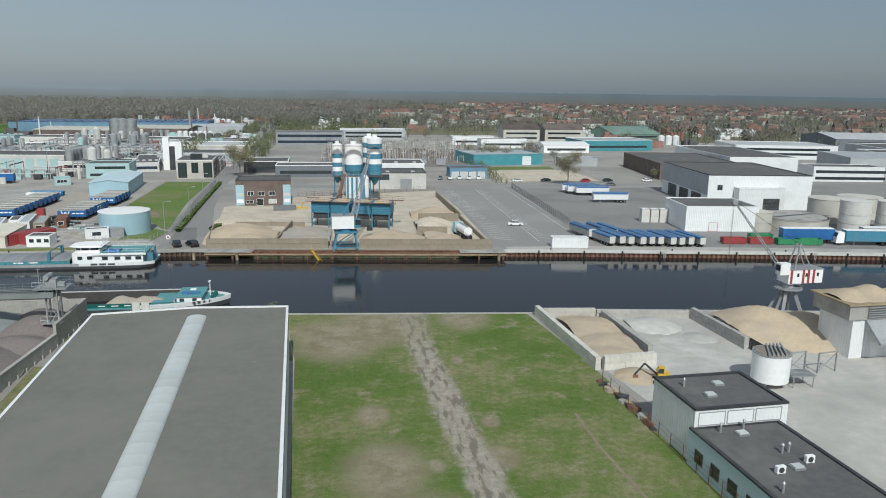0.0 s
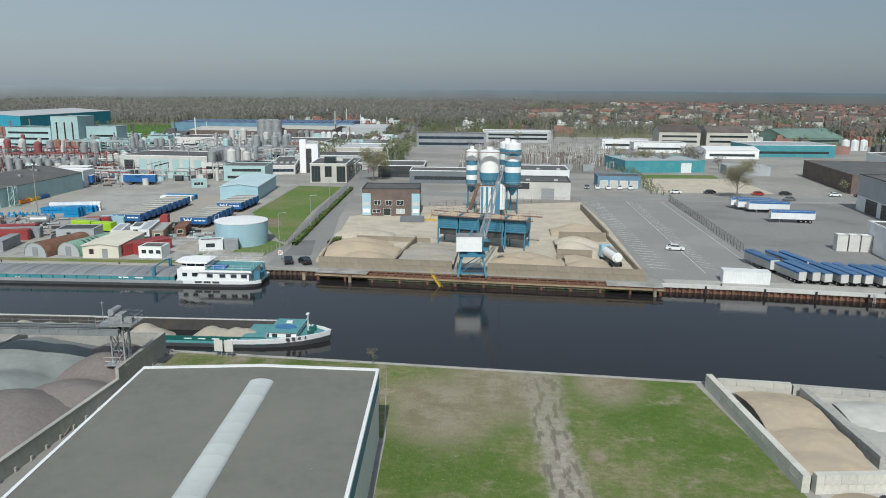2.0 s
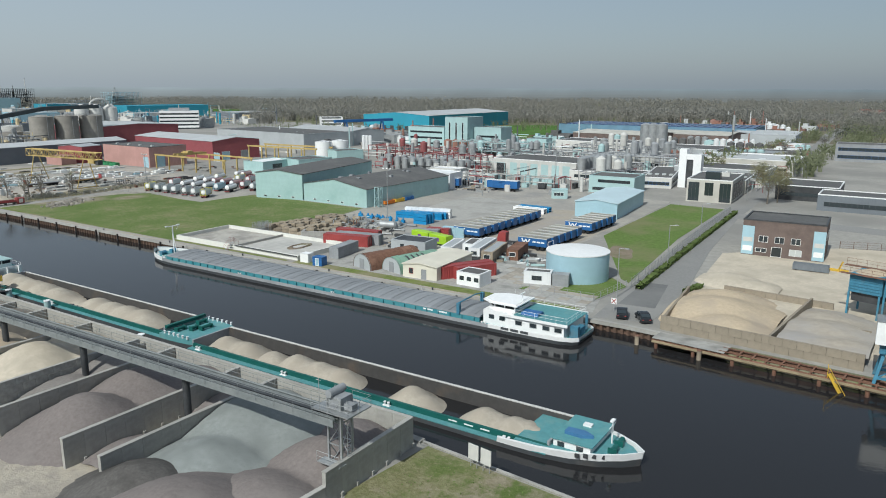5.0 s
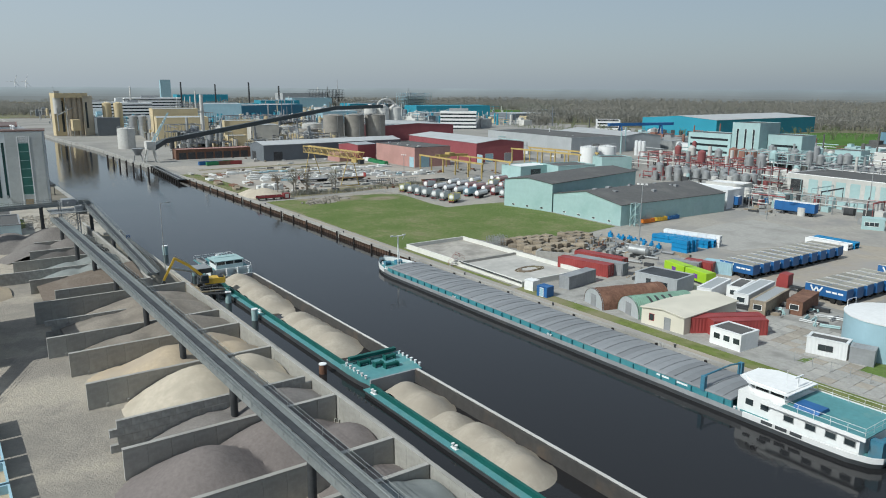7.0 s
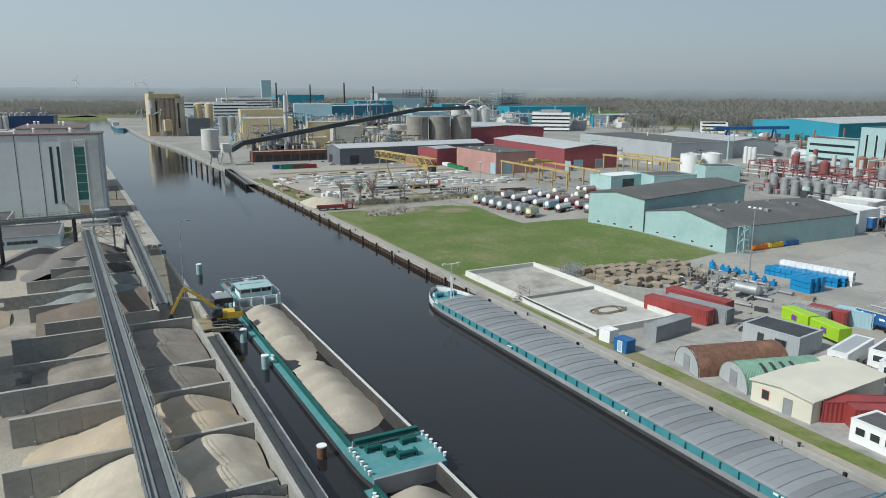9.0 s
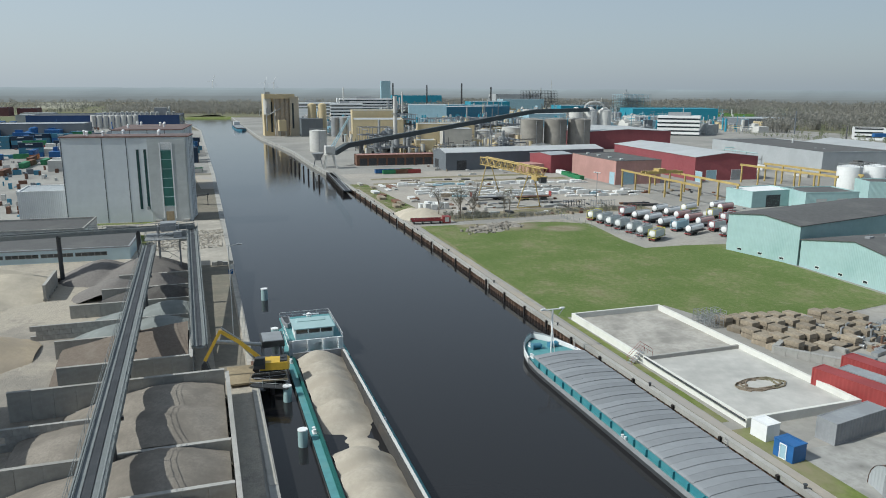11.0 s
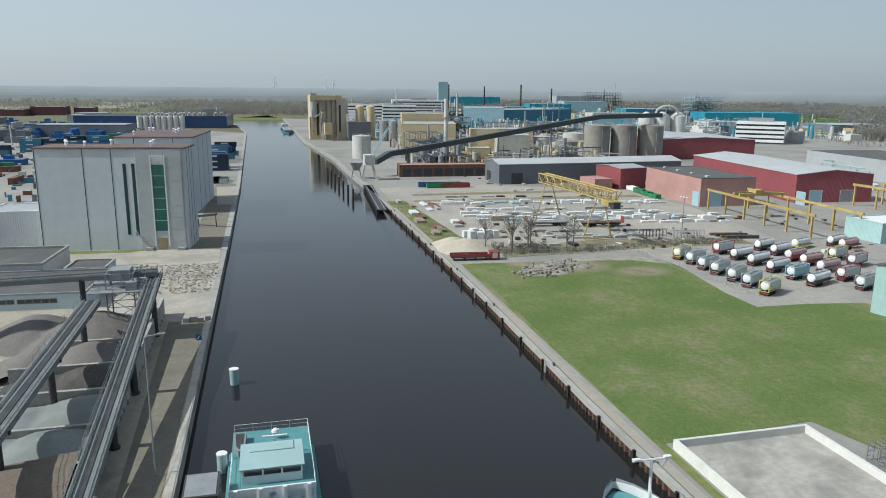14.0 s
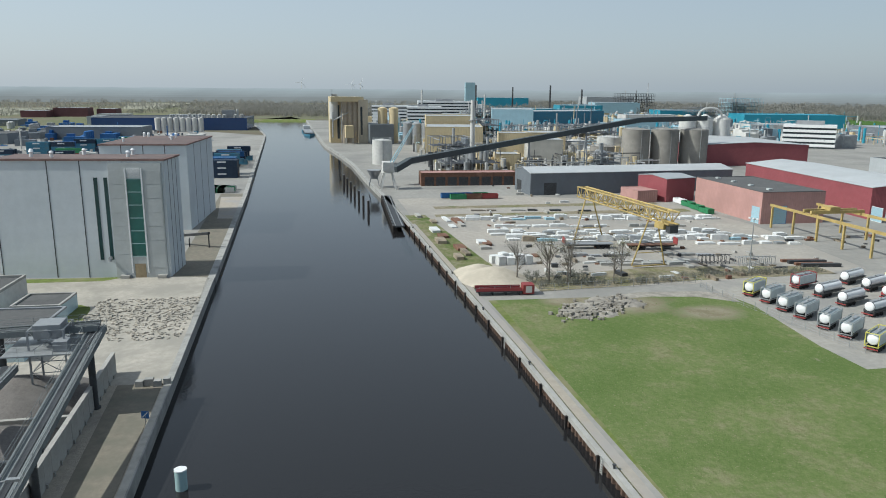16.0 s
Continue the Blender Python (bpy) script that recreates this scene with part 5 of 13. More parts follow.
single("sand_pile", cone_field(-132, -112, -42, -26, 0.02, [(-122, -34, 9, 3.6)], 0.6, 21), SAND, "yellow sand heap on the yard floor", "heap", YARD)
single("sand_pile", cone_field(-176, -140, -56, -30, 0.02, [(-160, -38, 12, 3.6), (-168, -46, 12, 3.4), (-152, -46, 12, 3.2)], 0.7, 22), PALE_SAND, "broad pale sand heap on the yard floor", "heap", YARD)


GALV = surf("dull_zinc", (0.185, 0.2, 0.2), 0.8, var=0.14, grain=2.0, patch=0.3, other=(0.24, 0.25, 0.245), cover=0.4)


def gallery(name, a, b, posts, label, width=1.9, tower=False, roof=True, post_r=0.42):
    """A belt conveyor on posts from a to b."""
    a, b = Vector(a), Vector(b)
    d = (b - a).normalized()
    side = d.cross(Vector((0, 0, 1))).normalized()
    ob = thing(name, label, "conveyor", Matrix.Translation((a.x, a.y, 0)))
    o = Vector((a.x, a.y, 0))
    a2, b2 = a - o, b - o
    bed = Mesh()
    bed.bar(a2, b2, width * 0.55, 0.25)
    part("frame", bed, GREY_PAINT, ob)
    for s in (-1, 1):
        part("side_girder", Mesh().bar(a2 + side * (s * width * 0.5), b2 + side * (s * width * 0.5), 0.14, 0.75), GALV, ob)
        n = int((b - a).length / 2.5)
        rl = Mesh()
        for k in (0.8, 1.25):
            rl.rod(a2 + side * (s * width * 0.56) + Vector((0, 0, k)), b2 + side * (s * width * 0.56) + Vector((0, 0, k)), 0.025, 5)
        for i in range(n + 1):
            p = a2.lerp(b2, i / n) + side * (s * width * 0.56)
            rl.rod(p, p + Vector((0, 0, 1.25)), 0.025, 4)
        part("railing", rl, GALV, ob)
    part("belt", Mesh().bar(a2 + Vector((0, 0, 0.28)), b2 + Vector((0, 0, 0.28)), width * 0.3, 0.06), DARK_STEEL, ob)
    part("walkway", Mesh().bar(a2 + side * (width * 0.34) + Vector((0, 0, 0.22)), b2 + side * (width * 0.34) + Vector((0, 0, 0.22)), width * 0.32, 0.05), GALV, ob)
    part("walkway", Mesh().bar(a2 - side * (width * 0.34) + Vector((0, 0, 0.22)), b2 - side * (width * 0.34) + Vector((0, 0, 0.22)), width * 0.32, 0.05), GALV, ob)
    for s in (-0.5, 0.5):
        part("pipe", Mesh().rod(a2 + side * (s * width * 0.8) + Vector((0, 0, 0.42)), b2 + side * (s * width * 0.8) + Vector((0, 0, 0.42)), 0.09, 6), GALV, ob)
    for x, y in posts:
        t = ((Vector((x, y, 0)) - o).dot(Vector((d.x, d.y, 0)))) / math.hypot(d.x, d.y)
        z = a.z + (b.z - a.z) * t / math.hypot(b.x - a.x, b.y - a.y)
        p = Mesh()
        p.cyl(x - o.x, y - o.y, 0, z - 0.2, post_r, n=14).cyl(x - o.x, y - o.y, 0, 0.25, post_r * 1.5, n=14)
        p.bar((x - o.x - side.x * width * 0.55, y - o.y - side.y * width * 0.55, z - 0.25), (x - o.x + side.x * width * 0.55, y - o.y + side.y * width * 0.55, z - 0.25), 0.4, 0.35)
        part("post", p, DARK_STEEL, ob, "dark round steel post")
    return ob


gallery("conveyor_gallery", (-44.5, 111.1, 7.4), (-206.5, 104.1, 7.1), [(-67.4, 110.3), (-87.0, 109.4), (-106.0, 108.6), (-124.6, 107.8), (-144.2, 106.9), (-163.0, 106.1), (-182.0, 105.3), (-200.0, 104.4)],
        "long grey conveyor gallery on dark round posts over the gravel bays", 2.4)
gallery("loading_conveyor", (-154.0, 115.0, 3.2), (-214.5, 112.0, 9.0), [(-172, 114.1), (-187, 113.4), (-210, 112.2)], "inclined conveyor from the loading hopper beside the quay", 2.0)
gallery("cross_conveyor", (-213.5, 112.5, 9.6), (-206, 50, 9.6), [(-212, 101.5), (-210.2, 87), (-208.2, 70), (-206.8, 56)], "cross conveyor gallery on dark posts behind the bays", 2.1)


def lattice_tower(name, x, y, h, w, label, material=STEEL):
    ob = thing(name, label, "tower", at(x, y, 0, 2))
    for sx in (-1, 1):
        for sy in (-1, 1):
            part("leg", Mesh().box(sx * w / 2 - 0.1, sy * w / 2 - 0.1, 0, sx * w / 2 + 0.1, sy * w / 2 + 0.1, h), material, ob)
    n = max(2, int(h / 2.2))
    for k in range(n):
        z0, z1 = h * k / n, h * (k + 1) / n
        b = Mesh()
        c = [(-w / 2, -w / 2), (w / 2, -w / 2), (w / 2, w / 2), (-w / 2, w / 2)]
        for i in range(4):
            (xa, ya), (xb, yb) = c[i], c[(i + 1) % 4]
            b.bar((xa, ya, z0), (xb, yb, z1), 0.07, 0.07).bar((xa, ya, z1), (xb, yb, z1), 0.09, 0.09)
        part("bracing", b, material, ob)
    return ob


def end_tower():
    ob = lattice_tower("conveyor_tower", -45.2, 111.6, 9.4, 1.6, "galvanised lattice tower with ladder and platforms at the conveyor's end")
    part("platform", Mesh().box(-2.2, -1.6, 8.2, 2.4, 1.8, 8.32), STEEL, ob)
    railing(ob, [(-2.2, -1.6, 8.3), (2.4, -1.6, 8.3), (2.4, 1.8, 8.3), (-2.2, 1.8, 8.3)], 1.1, STEEL)
    part("platform", Mesh().box(-1.4, -1.9, 3.0, 1.4, -0.8, 3.1), STEEL, ob)
    railing(ob, [(-1.4, -1.9, 3.1), (1.4, -1.9, 3.1)], 1.1, STEEL)
    part("drive", Mesh().box(-0.9, -0.8, 8.35, 0.9, 0.8, 9.6).rod((-0.4, -1.1, 9.9), (-0.4, 1.1, 9.9), 0.4, 12).box(0.9, -0.4, 8.4, 1.9, 0.4, 9.0), GREY_PAINT, ob)
    ld = Mesh()
    for y in (-0.25, 0.25):
        ld.rod((1.1, y, 0), (1.1, y, 9.3), 0.03, 5)
    for i in range(30):
        ld.rod((1.1, -0.25, 0.3 * i + 0.2), (1.1, 0.25, 0.3 * i + 0.2), 0.02, 4)
    part("ladder", ld, STEEL, ob)
    part("mast", Mesh().rod((-1.2, -1.5, 8.3), (-1.2, -1.5, 11.5), 0.04, 5).rod((-1.5, -1.5, 11.3), (-0.9, -1.5, 11.3), 0.03, 4), STEEL, ob)


end_tower()
tt = lattice_tower("transfer_tower", -211.5, 107.5, 10.5, 4.0, "steel transfer tower where the conveyors meet", GREY_PAINT)
part("platform", Mesh().box(-3.5, -4.5, 8.0, 4.0, 5.0, 8.15), STEEL, tt)
railing(tt, [(-3.5, -4.5, 8.15), (4, -4.5, 8.15), (4, 5, 8.15), (-3.5, 5, 8.15), (-3.5, -4.5, 8.15)], 1.1, STEEL)
part("drive", Mesh().box(-1.5, -1.5, 9.3, 1.5, 1.5, 11.0).rod((-2, 0, 10), (2, 0, 10), 0.5, 12).box(1.5, 1.0, 8.2, 3.2, 2.6, 9.4), GREY_PAINT, tt)
part("chute", Mesh().box(-0.8, 2.0, 7.0, 0.8, 4.0, 9.0), STEEL, tt)


def long_reach_excavator():
    """The yellow material handler on its platform, its arm over the bay."""
    pf = thing("loading_platform", "timber and steel loading platform reaching over the water", "platform", at(-147.3, 119.2, 0, 2))
    part("deck", Mesh().box(-5.0, -0.6, 0.35, 1.4, 2.6, 0.6).box(-5.0, 2.6, 0.35, 1.4, 7.0, 0.55), PLANK, pf, "worn orange-brown timber deck")
    part("beam", Mesh().box(-7.0, 2.7, -0.4, 1.4, 3.1, 0.35), RUST, pf)
    for x in (-6.5, -2.5, 1.0):
        part("pile", Mesh().cyl(x, 4.9, -5, 0.35, 0.3, n=10), DARK_PILE, pf)
    railing(pf, [(1.4, 2.2, 0.6), (1.4, 6.9, 0.6), (-0.4, 6.9, 0.6)], 1.1, STEEL)
    railing(pf, [(2.6, 2.0, 0.6), (4.9, 6.6, 0.6)], 1.1, STEEL)
    part("gangway", Mesh().bar((2.0, 2.2, 0.45), (4.3, 6.8, 0.45), 1.0, 0.12), DARK_STEEL, pf)
    ex = thing("material_handler", "yellow long-boom excavator standing on the quay platform", "excavator", at(-147.9, 123.9, 0.6, -96) @ Matrix.Scale(0.8, 4))
    for y in (-1.5, 1.5):
        t = Mesh()
        t.along_y([(-2.4, 0.1), (2.4, 0.1), (2.8, 0.5), (2.4, 0.95), (-2.4, 0.95), (-2.8, 0.5)], y - 0.35, y + 0.35)
        part("track", t, RUBBER, ex)
    part("undercarriage", Mesh().box(-1.6, -1.2, 0.4, 1.6, 1.2, 1.0).cyl(0, 0, 1.0, 1.4, 1.2, n=20), DARK_STEEL, ex)
    part("body", Mesh().prism([(-3.1, -1.5), (1.4, -1.5), (1.4, 1.5), (-3.1, 1.5), (-3.4, 1.0), (-3.4, -1.0)], 1.4, 2.7), YELLOW, ex)
    part("engine_cover", Mesh().box(-3.0, -1.3, 2.7, -1.9, 1.3, 3.0).box(-2.6, -0.5, 3.0, -2.0, 0.5, 3.2), DARK_STEEL, ex)
    c = part("cab", Mesh().along_y([(0.5, 1.7), (2.2, 1.7), (2.4, 2.7), (2.0, 3.6), (0.5, 3.6)], 0.5, 1.6), DARK_STEEL, ex)
    part("cab_glass", Mesh().along_y([(0.7, 2.4), (2.3, 2.4), (2.38, 2.75), (2.05, 3.45), (0.7, 3.45)], 0.46, 1.64), GLASS, c)
    pts = [(1.0, -0.3, 2.6), (4.6, -0.4, 6.0), (7.6, -0.5, 8.0)]
    for p, q, w in ((pts[0], pts[1], 0.62), (pts[1], pts[2], 0.55)):
        part("boom", Mesh().bar(p, q, 0.42, w), YELLOW, ex)
    part("boom", Mesh().bar((7.5, -0.5, 8.1), (10.3, -0.6, 2.9), 0.36, 0.5), YELLOW, ex)
    for p, q in (((1.9, -0.35, 2.3), (4.0, -0.4, 5.0)), ((4.4, -0.4, 6.4), (7.4, -0.5, 8.6))):
        part("ram", Mesh().rod(p, q, 0.12, 8), STEEL, ex)
    part("bucket", Mesh().along_y([(9.4, 1.0), (10.2, 0.3), (10.9, 0.7), (10.8, 2.3), (10.4, 3.0), (10.0, 2.8)], -1.2, 0.0), DARK_STEEL, ex)
    hp = thing("feed_hopper", "grey steel feed hopper beside the quay platform", "hopper", at(-157.8, 124.9, 0, 2))
    part("bin", Mesh().prism([(-2.2, -1.6), (2.2, -1.6), (2.2, 1.6), (-2.2, 1.6)], 1.7, 2.6), DARK_STEEL, hp)
    part("grid", Mesh().box(-2.0, -1.4, 2.6, 2.0, 1.4, 2.66), STEEL, hp)
    for x in (-2, 2):
        for y in (-1.4, 1.4):
            part("leg", Mesh().box(x - 0.1, y - 0.1, -5, x + 0.1, y + 0.1, 1.7), GREY_PAINT, hp)
    part("chute", Mesh().rod((1.5, -1.2, 2.0), (6.5, -8.0, 4.9), 0.28, 10), STEEL, hp)


long_reach_excavator()


def dolphin(x, y, top, label, r=0.55):
    ob = thing("mooring_pile", label, "mooring pile", at(x, y, 0), "mooring piles")
    part("pile", Mesh().cyl(0, 0, -5, top, r, n=16), MINT_PAINT if "green" in label else RUST, ob)
    part("cap", Mesh().cyl(0, 0, top, top + 0.12, r * 1.06, n=16), WHITE, ob)


for x, y, t in ((-143.6, 125.9, 0.5), (-130.8, 126.6, 0.4), (-167.6, 125.8, 0.5)):
    dolphin(x, y, t, "pale green mooring pile with a white cap")
dolphin(-102, 126.6, -0.2, "rusty brown mooring pile with a white cap")
dolphin(-191.8, 125.4, 0.6, "pale green mooring pile with a white cap in the canal", 0.62)
lp = thing("lamp_post", "tall thin grey lamp post beside the loading quay", "lamp post", at(-165, 119.5, 0))
part("pole", Mesh().rod((0, 0, 0), (0, 0, 15), 0.1, 8, 0.06), STEEL, lp)
part("arm", Mesh().rod((0, 0, 15), (0, 1.6, 15.2), 0.05, 6).box(-0.15, 1.2, 15.1, 0.15, 2.0, 15.28), STEEL, lp)
sg = thing("blue_sign", "blue square canal sign with a white arrow on the quay", "sign", at(-204, 119.4, 0, 78))
part("post", Mesh().rod((0, 0, 0), (0, 0, 1.6), 0.05, 6), STEEL, sg)
part("board", Mesh().box(-0.45, -0.03, 1.0, 0.45, 0.03, 1.9), BLUE, sg)
part("stripe", Mesh().bar((-0.32, -0.04, 1.13), (0.32, -0.04, 1.77), 0.02, 0.11), WHITE, sg)


# the washing plant at the yard's south side
def wash_plant():
    ob = hall("plant_building", (-147, 70), (-127.5, 70.6), 17.5, 12, GREY_SHEET, GREY_SHEET, "tall grey plant building with machinery on its side", "plant", parapet=0.2)
    for i in range(9):
        z = 1.0 + (i % 4) * 2.4
        part("machine", Mesh().box(19.6 + (i % 2) * 1.2, 8 + i * 1.0, z, 22.0 + (i % 3) * 0.6, 9.4 + i, z + 1.2), DARK_STEEL if i % 2 else GREY_PAINT, ob)
    part("walkway", Mesh().box(19.6, 4, 3.4, 22.5, 17, 3.5).box(19.6, 4, 7.0, 22.5, 17, 7.1), STEEL, ob)
    railing(ob, [(22.5, 4, 3.5), (22.5, 17, 3.5)], 1.1, STEEL)
    railing(ob, [(22.5, 4, 7.1), (22.5, 17, 7.1)], 1.1, STEEL)
    for i in range(5):
        part("support", Mesh().box(22.2, 4.5 + i * 3, 0, 22.45, 4.75 + i * 3, 7), STEEL, ob)
    bins = thing("batching_bins", "row of low steel batching bins filled with yellow sand", "bins", at(-104, 74.8, 0, 2))
    for i in range(6):
        x = i * 5.0
        b = part("bin", Mesh().box(x, 0, 0.5, x + 0.2, 12, 2.2).box(x + 4.4, 0, 0.5, x + 4.6, 12, 2.2).box(x + 0.2, 0, 0.5, x + 4.4, 0.2, 2.2).box(x + 0.2, 11.8, 0.5, x + 4.4, 12, 2.2), TANK_BLUE, bins)
        part("fill", Mesh().sheet([[(x + 0.2, 0.2, 1.2), (x + 0.2, 6, 1.9), (x + 0.2, 11.8, 1.3)], [(x + 2.3, 0.2, 1.5), (x + 2.3, 6, 2.4), (x + 2.3, 11.8, 1.6)], [(x + 4.4, 0.2, 1.2), (x + 4.4, 6, 1.9), (x + 4.4, 11.8, 1.3)]]), SAND, b)
        for y in (0.3, 11.4):
            part("leg", Mesh().box(x + 2.1, y, 0, x + 2.4, y + 0.3, 0.5), PETROL, bins)
    cv = gallery("bin_conveyor", (-105, 80, 3.2), (-127, 82, 9.5), [(-112, 80.6), (-120, 81.4)], "blue belt conveyor to the plant building", 1.4, post_r=0.15)


wash_plant()

# low buildings and the tall white silo house by the quay
hall("low_building", (-247.6, 88.5), (-247.3, 96.5), 8, 2.6, ICE_BLUE, BITUMEN, "small flat-roofed annex with a dark roof", "building", trim=CONCRETE, parapet=0.3)
hall("low_building", (-247.8, 50), (-247.0, 85.0), 17, 3.8, PALE_CONCRETE, BITUMEN, "low flat-roofed building with an open roof well", "building", trim=CONCRETE, parapet=0.5)
hall("low_building", (-229.0, 60), (-228.0, 97.6), 17.6, 2.8, ICE_BLUE, BITUMEN, "low pale blue building with a window band below a dark roof", "building", trim=GREY_PAINT,
     opens=row("S", 5, 33, 4, 1.2, 6.6, 0.9, "window", GREY_PAINT))
RUBBLE = surf("rubble_ground", (0.44, 0.4, 0.34), 0.95, var=0.16, grain=0.9, patch=0.13, other=(0.34, 0.315, 0.27), cover=0.5, bump=0.4)
zone("forecourt", [(-276, 110), (-274, 116.6), (-217, 119.4), (-217, 97), (-228, 96.5), (-242, 98), (-275, 60)], RUBBLE, 0.04, "pale dusty rubble forecourt")
zone("weed_strip", wobbly(-247.5, 97.5, 9, 2.6, 0, seed=3), ROUGH_GRASS, 0.07, "weedy grass patch on the forecourt", "grass")
zone("weed_strip_2", [(-277.6, 66), (-274.5, 66.3), (-273.8, 96), (-276.6, 100)], ROUGH_GRASS, 0.06, "weedy grass strip below the silo house", "grass")
zone("gritty_lane", [(-276, 109), (-274, 117.3), (-400, 113), (-400, 104)], LANE, 0.05, "grey concrete lane between building and quay")
# paler ground colour stands in for sunlight beyond the silo houses' shade
zone("bright_lane", [(-346, 109.5), (-345, 114.7), (-392, 113), (-392, 105)], DUST, 0.08, "quay patch in paler dust colour, painted for sunlight past the silo houses")


def silo_house(name, p0, p1, depth, h, label, stair):
    """The front faces east; local x runs from p0 (south) to p1 (north)."""
    d = Vector(p1) - Vector(p0)
    L = d.length
    ob = thing(name, label, "silo house", at(p0[0], p0[1], 0, math.degrees(math.atan2(d.y, d.x))))
    part("wall", Mesh().box(0, 0, 0, L, depth, h), SILO_WALL, ob)
    part("roof_slab", Mesh().box(-0.25, -0.25, h, L + 0.25, depth + 0.25, h + 0.35), RUST_EDGE, ob, "flat roof with a rusty red edge")
    part("roof", Mesh().box(0.3, 0.3, h + 0.35, L - 0.3, depth - 0.3, h + 0.4), SILO_ROOF, ob)
    n = 5 if stair else 4
    for x in ([0.2, 10.9, 17.3] if stair else [L * i / n for i in range(1, n)]):
        part("joint", Mesh().box(x - 0.09, -0.04, 0, x + 0.09, 0.02, h), DARK_STEEL, ob)
    for i in range(1, 4):
        y = depth * i / 4
        part("joint", Mesh().box(L - 0.02, y - 0.09, 0, L + 0.04, y + 0.09, h), DARK_STEEL, ob)
    for i in range(6):
        v = Mesh()
        x, y = RNG.uniform(0.1, 0.9) * L, RNG.uniform(0.2, 0.9) * depth
        v.cyl(x, y, h + 0.4, h + 1.4, 0.35, n=10).cyl(x, y, h + 1.4, h + 1.75, 0.55, 0.2, 10)
        part("roof_vent", v, WHITE, ob)
    if stair:
        for x in (19.8, 21.8):
            part("dark_slot", Mesh().box(x, -0.05, h - 20.5, x + 0.75, 0.03, h - 3.4), GREEN_DARK, ob)
        part("stair_shaft", Mesh().box(23.0, -0.5, 0, 33.4, 0, h - 0.4), SHAFT_WALL, ob, "panelled stair shaft with a green glazed strip")
        g = part("glazing", Mesh().box(26.5, -0.58, 4.6, 29.3, -0.5, h - 3.6), GREEN_GLASS, ob, "green glazed strip")
        for i in range(7):
            z = 4.6 + (h - 8.2) * i / 6
            part("transom", Mesh().box(26.4, -0.62, z - 0.07, 29.4, -0.58, z + 0.07), MINT_PAINT, g)
        for x in (26.3, 29.5):
            part("mullion", Mesh().box(x - 0.14, -0.66, 1.0, x + 0.14, -0.5, h - 1.5), WHITE, ob)
        for i in range(7):
            z = 2.2 + i * (h - 4) / 7
            for x0, x1 in ((23.2, 26.0), (29.8, 33.2)):
                part("panel", Mesh().box(x0, -0.56, z, x1, -0.5, z + (h - 4) / 7 - 0.12), SHAFT_WALL, ob)
        for i in range(9):
            part("louvre", Mesh().box(26.6, -0.6, h - 3.3 + i * 0.22, 29.2, -0.5, h - 3.18 + i * 0.22), WHITE, ob)
        part("door", Mesh().box(26.8, -0.6, 0, 29.0, -0.5, 3.0), PLANK, ob, "yellowish wooden door")
        for x in (24.0, 31.5):
            part("stair_block", Mesh().box(x, -1.6, 0, x + 1.8, -0.5, 0.7), CONCRETE, ob)
        part("duct", Mesh().rod((22.0, -0.1, 4.2), (22.0, -0.9, 4.2), 0.35, 10).rod((22.0, -0.9, 4.2), (22.0, -1.0, 3.6), 0.35, 10), STEEL, ob)
    return ob


SILO_WALL = surf("silo_panels", (0.62, 0.655, 0.67), 0.7, var=0.05, grain=0.5, patch=0.08, other=(0.55, 0.585, 0.6), cover=0.4)
SHAFT_WALL = surf("stair_shaft_panels", (0.47, 0.49, 0.48), 0.75, var=0.08, grain=0.8, patch=0.2, other=(0.4, 0.42, 0.41), cover=0.4)
SILO_ROOF = surf("red_brown_roof_felt", (0.17, 0.125, 0.115), 0.9, var=0.14, grain=1.0, patch=0.12, other=(0.13, 0.105, 0.1), cover=0.45)
RUST_EDGE = surf("rusty_roof_edge", (0.24, 0.15, 0.13), 0.8, var=0.2, grain=1, patch=0.2)
GREEN_DARK = surf("dark_green_glass", (0.03, 0.07, 0.07), 0.25, var=0.2, bump=0)
silo_house("silo_house", (-278.9, 75.4), (-275.8, 109.2), 11, 24.3, "tall grey-white silo house with a green glazed stair strip", True)
silo_house("rear_silo_house", (-330.0, 82.0), (-328.8, 104.8), 36, 23.4, "taller grey silo house behind, beside the quay", False)
part_box = thing("canopy_conveyor", "short rusty conveyor reaching from the silo house to the quay", "conveyor", at(-306, 106, 0, 2))
part("belt_frame", Mesh().bar((-4, -3, 2.0), (3, 7.0, 3.8), 0.8, 0.6), DARK_STEEL, part_box)
for x, y, z in ((0.5, 2, 2.2), (1.8, 6.8, 3.4)):
    part("leg", Mesh().box(x - 0.5, y - 0.1, 0, x - 0.3, y + 0.1, z).box(x + 0.3, y - 0.1, 0, x + 0.5, y + 0.1, z), DARK_STEEL, part_box)
hall("annex", (-296, 62), (-282, 62.5), 14, 9, WHITE_SHEET, GREY_SHEET, "small white clad annex beside the silo house", "annex")
cr = thing("crusher", "dusty grey mobile crusher with a raised conveyor", "crusher", at(-268, 48, 0, 20))
part("hopper", Mesh().prism([(0, 0), (5, 0), (5, 3), (0, 3)], 2.5, 5), GREY_PAINT, cr)
part("drum", Mesh().cyl(7.5, 1.5, 1.5, 7, 1.8, n=14), STEEL, cr)
part("chassis", Mesh().box(-2, 0.3, 0.6, 10, 2.7, 1.5), DARK_STEEL, cr)
part("belt_arm", Mesh().bar((8, 1.5, 1.5), (18, 1.5, 6.5), 1.1, 0.5), DARK_STEEL, cr)
part("wheel", Mesh().rod((0, 0.1, 0.6), (0, 2.9, 0.6), 0.6, 12), RUBBER, cr)
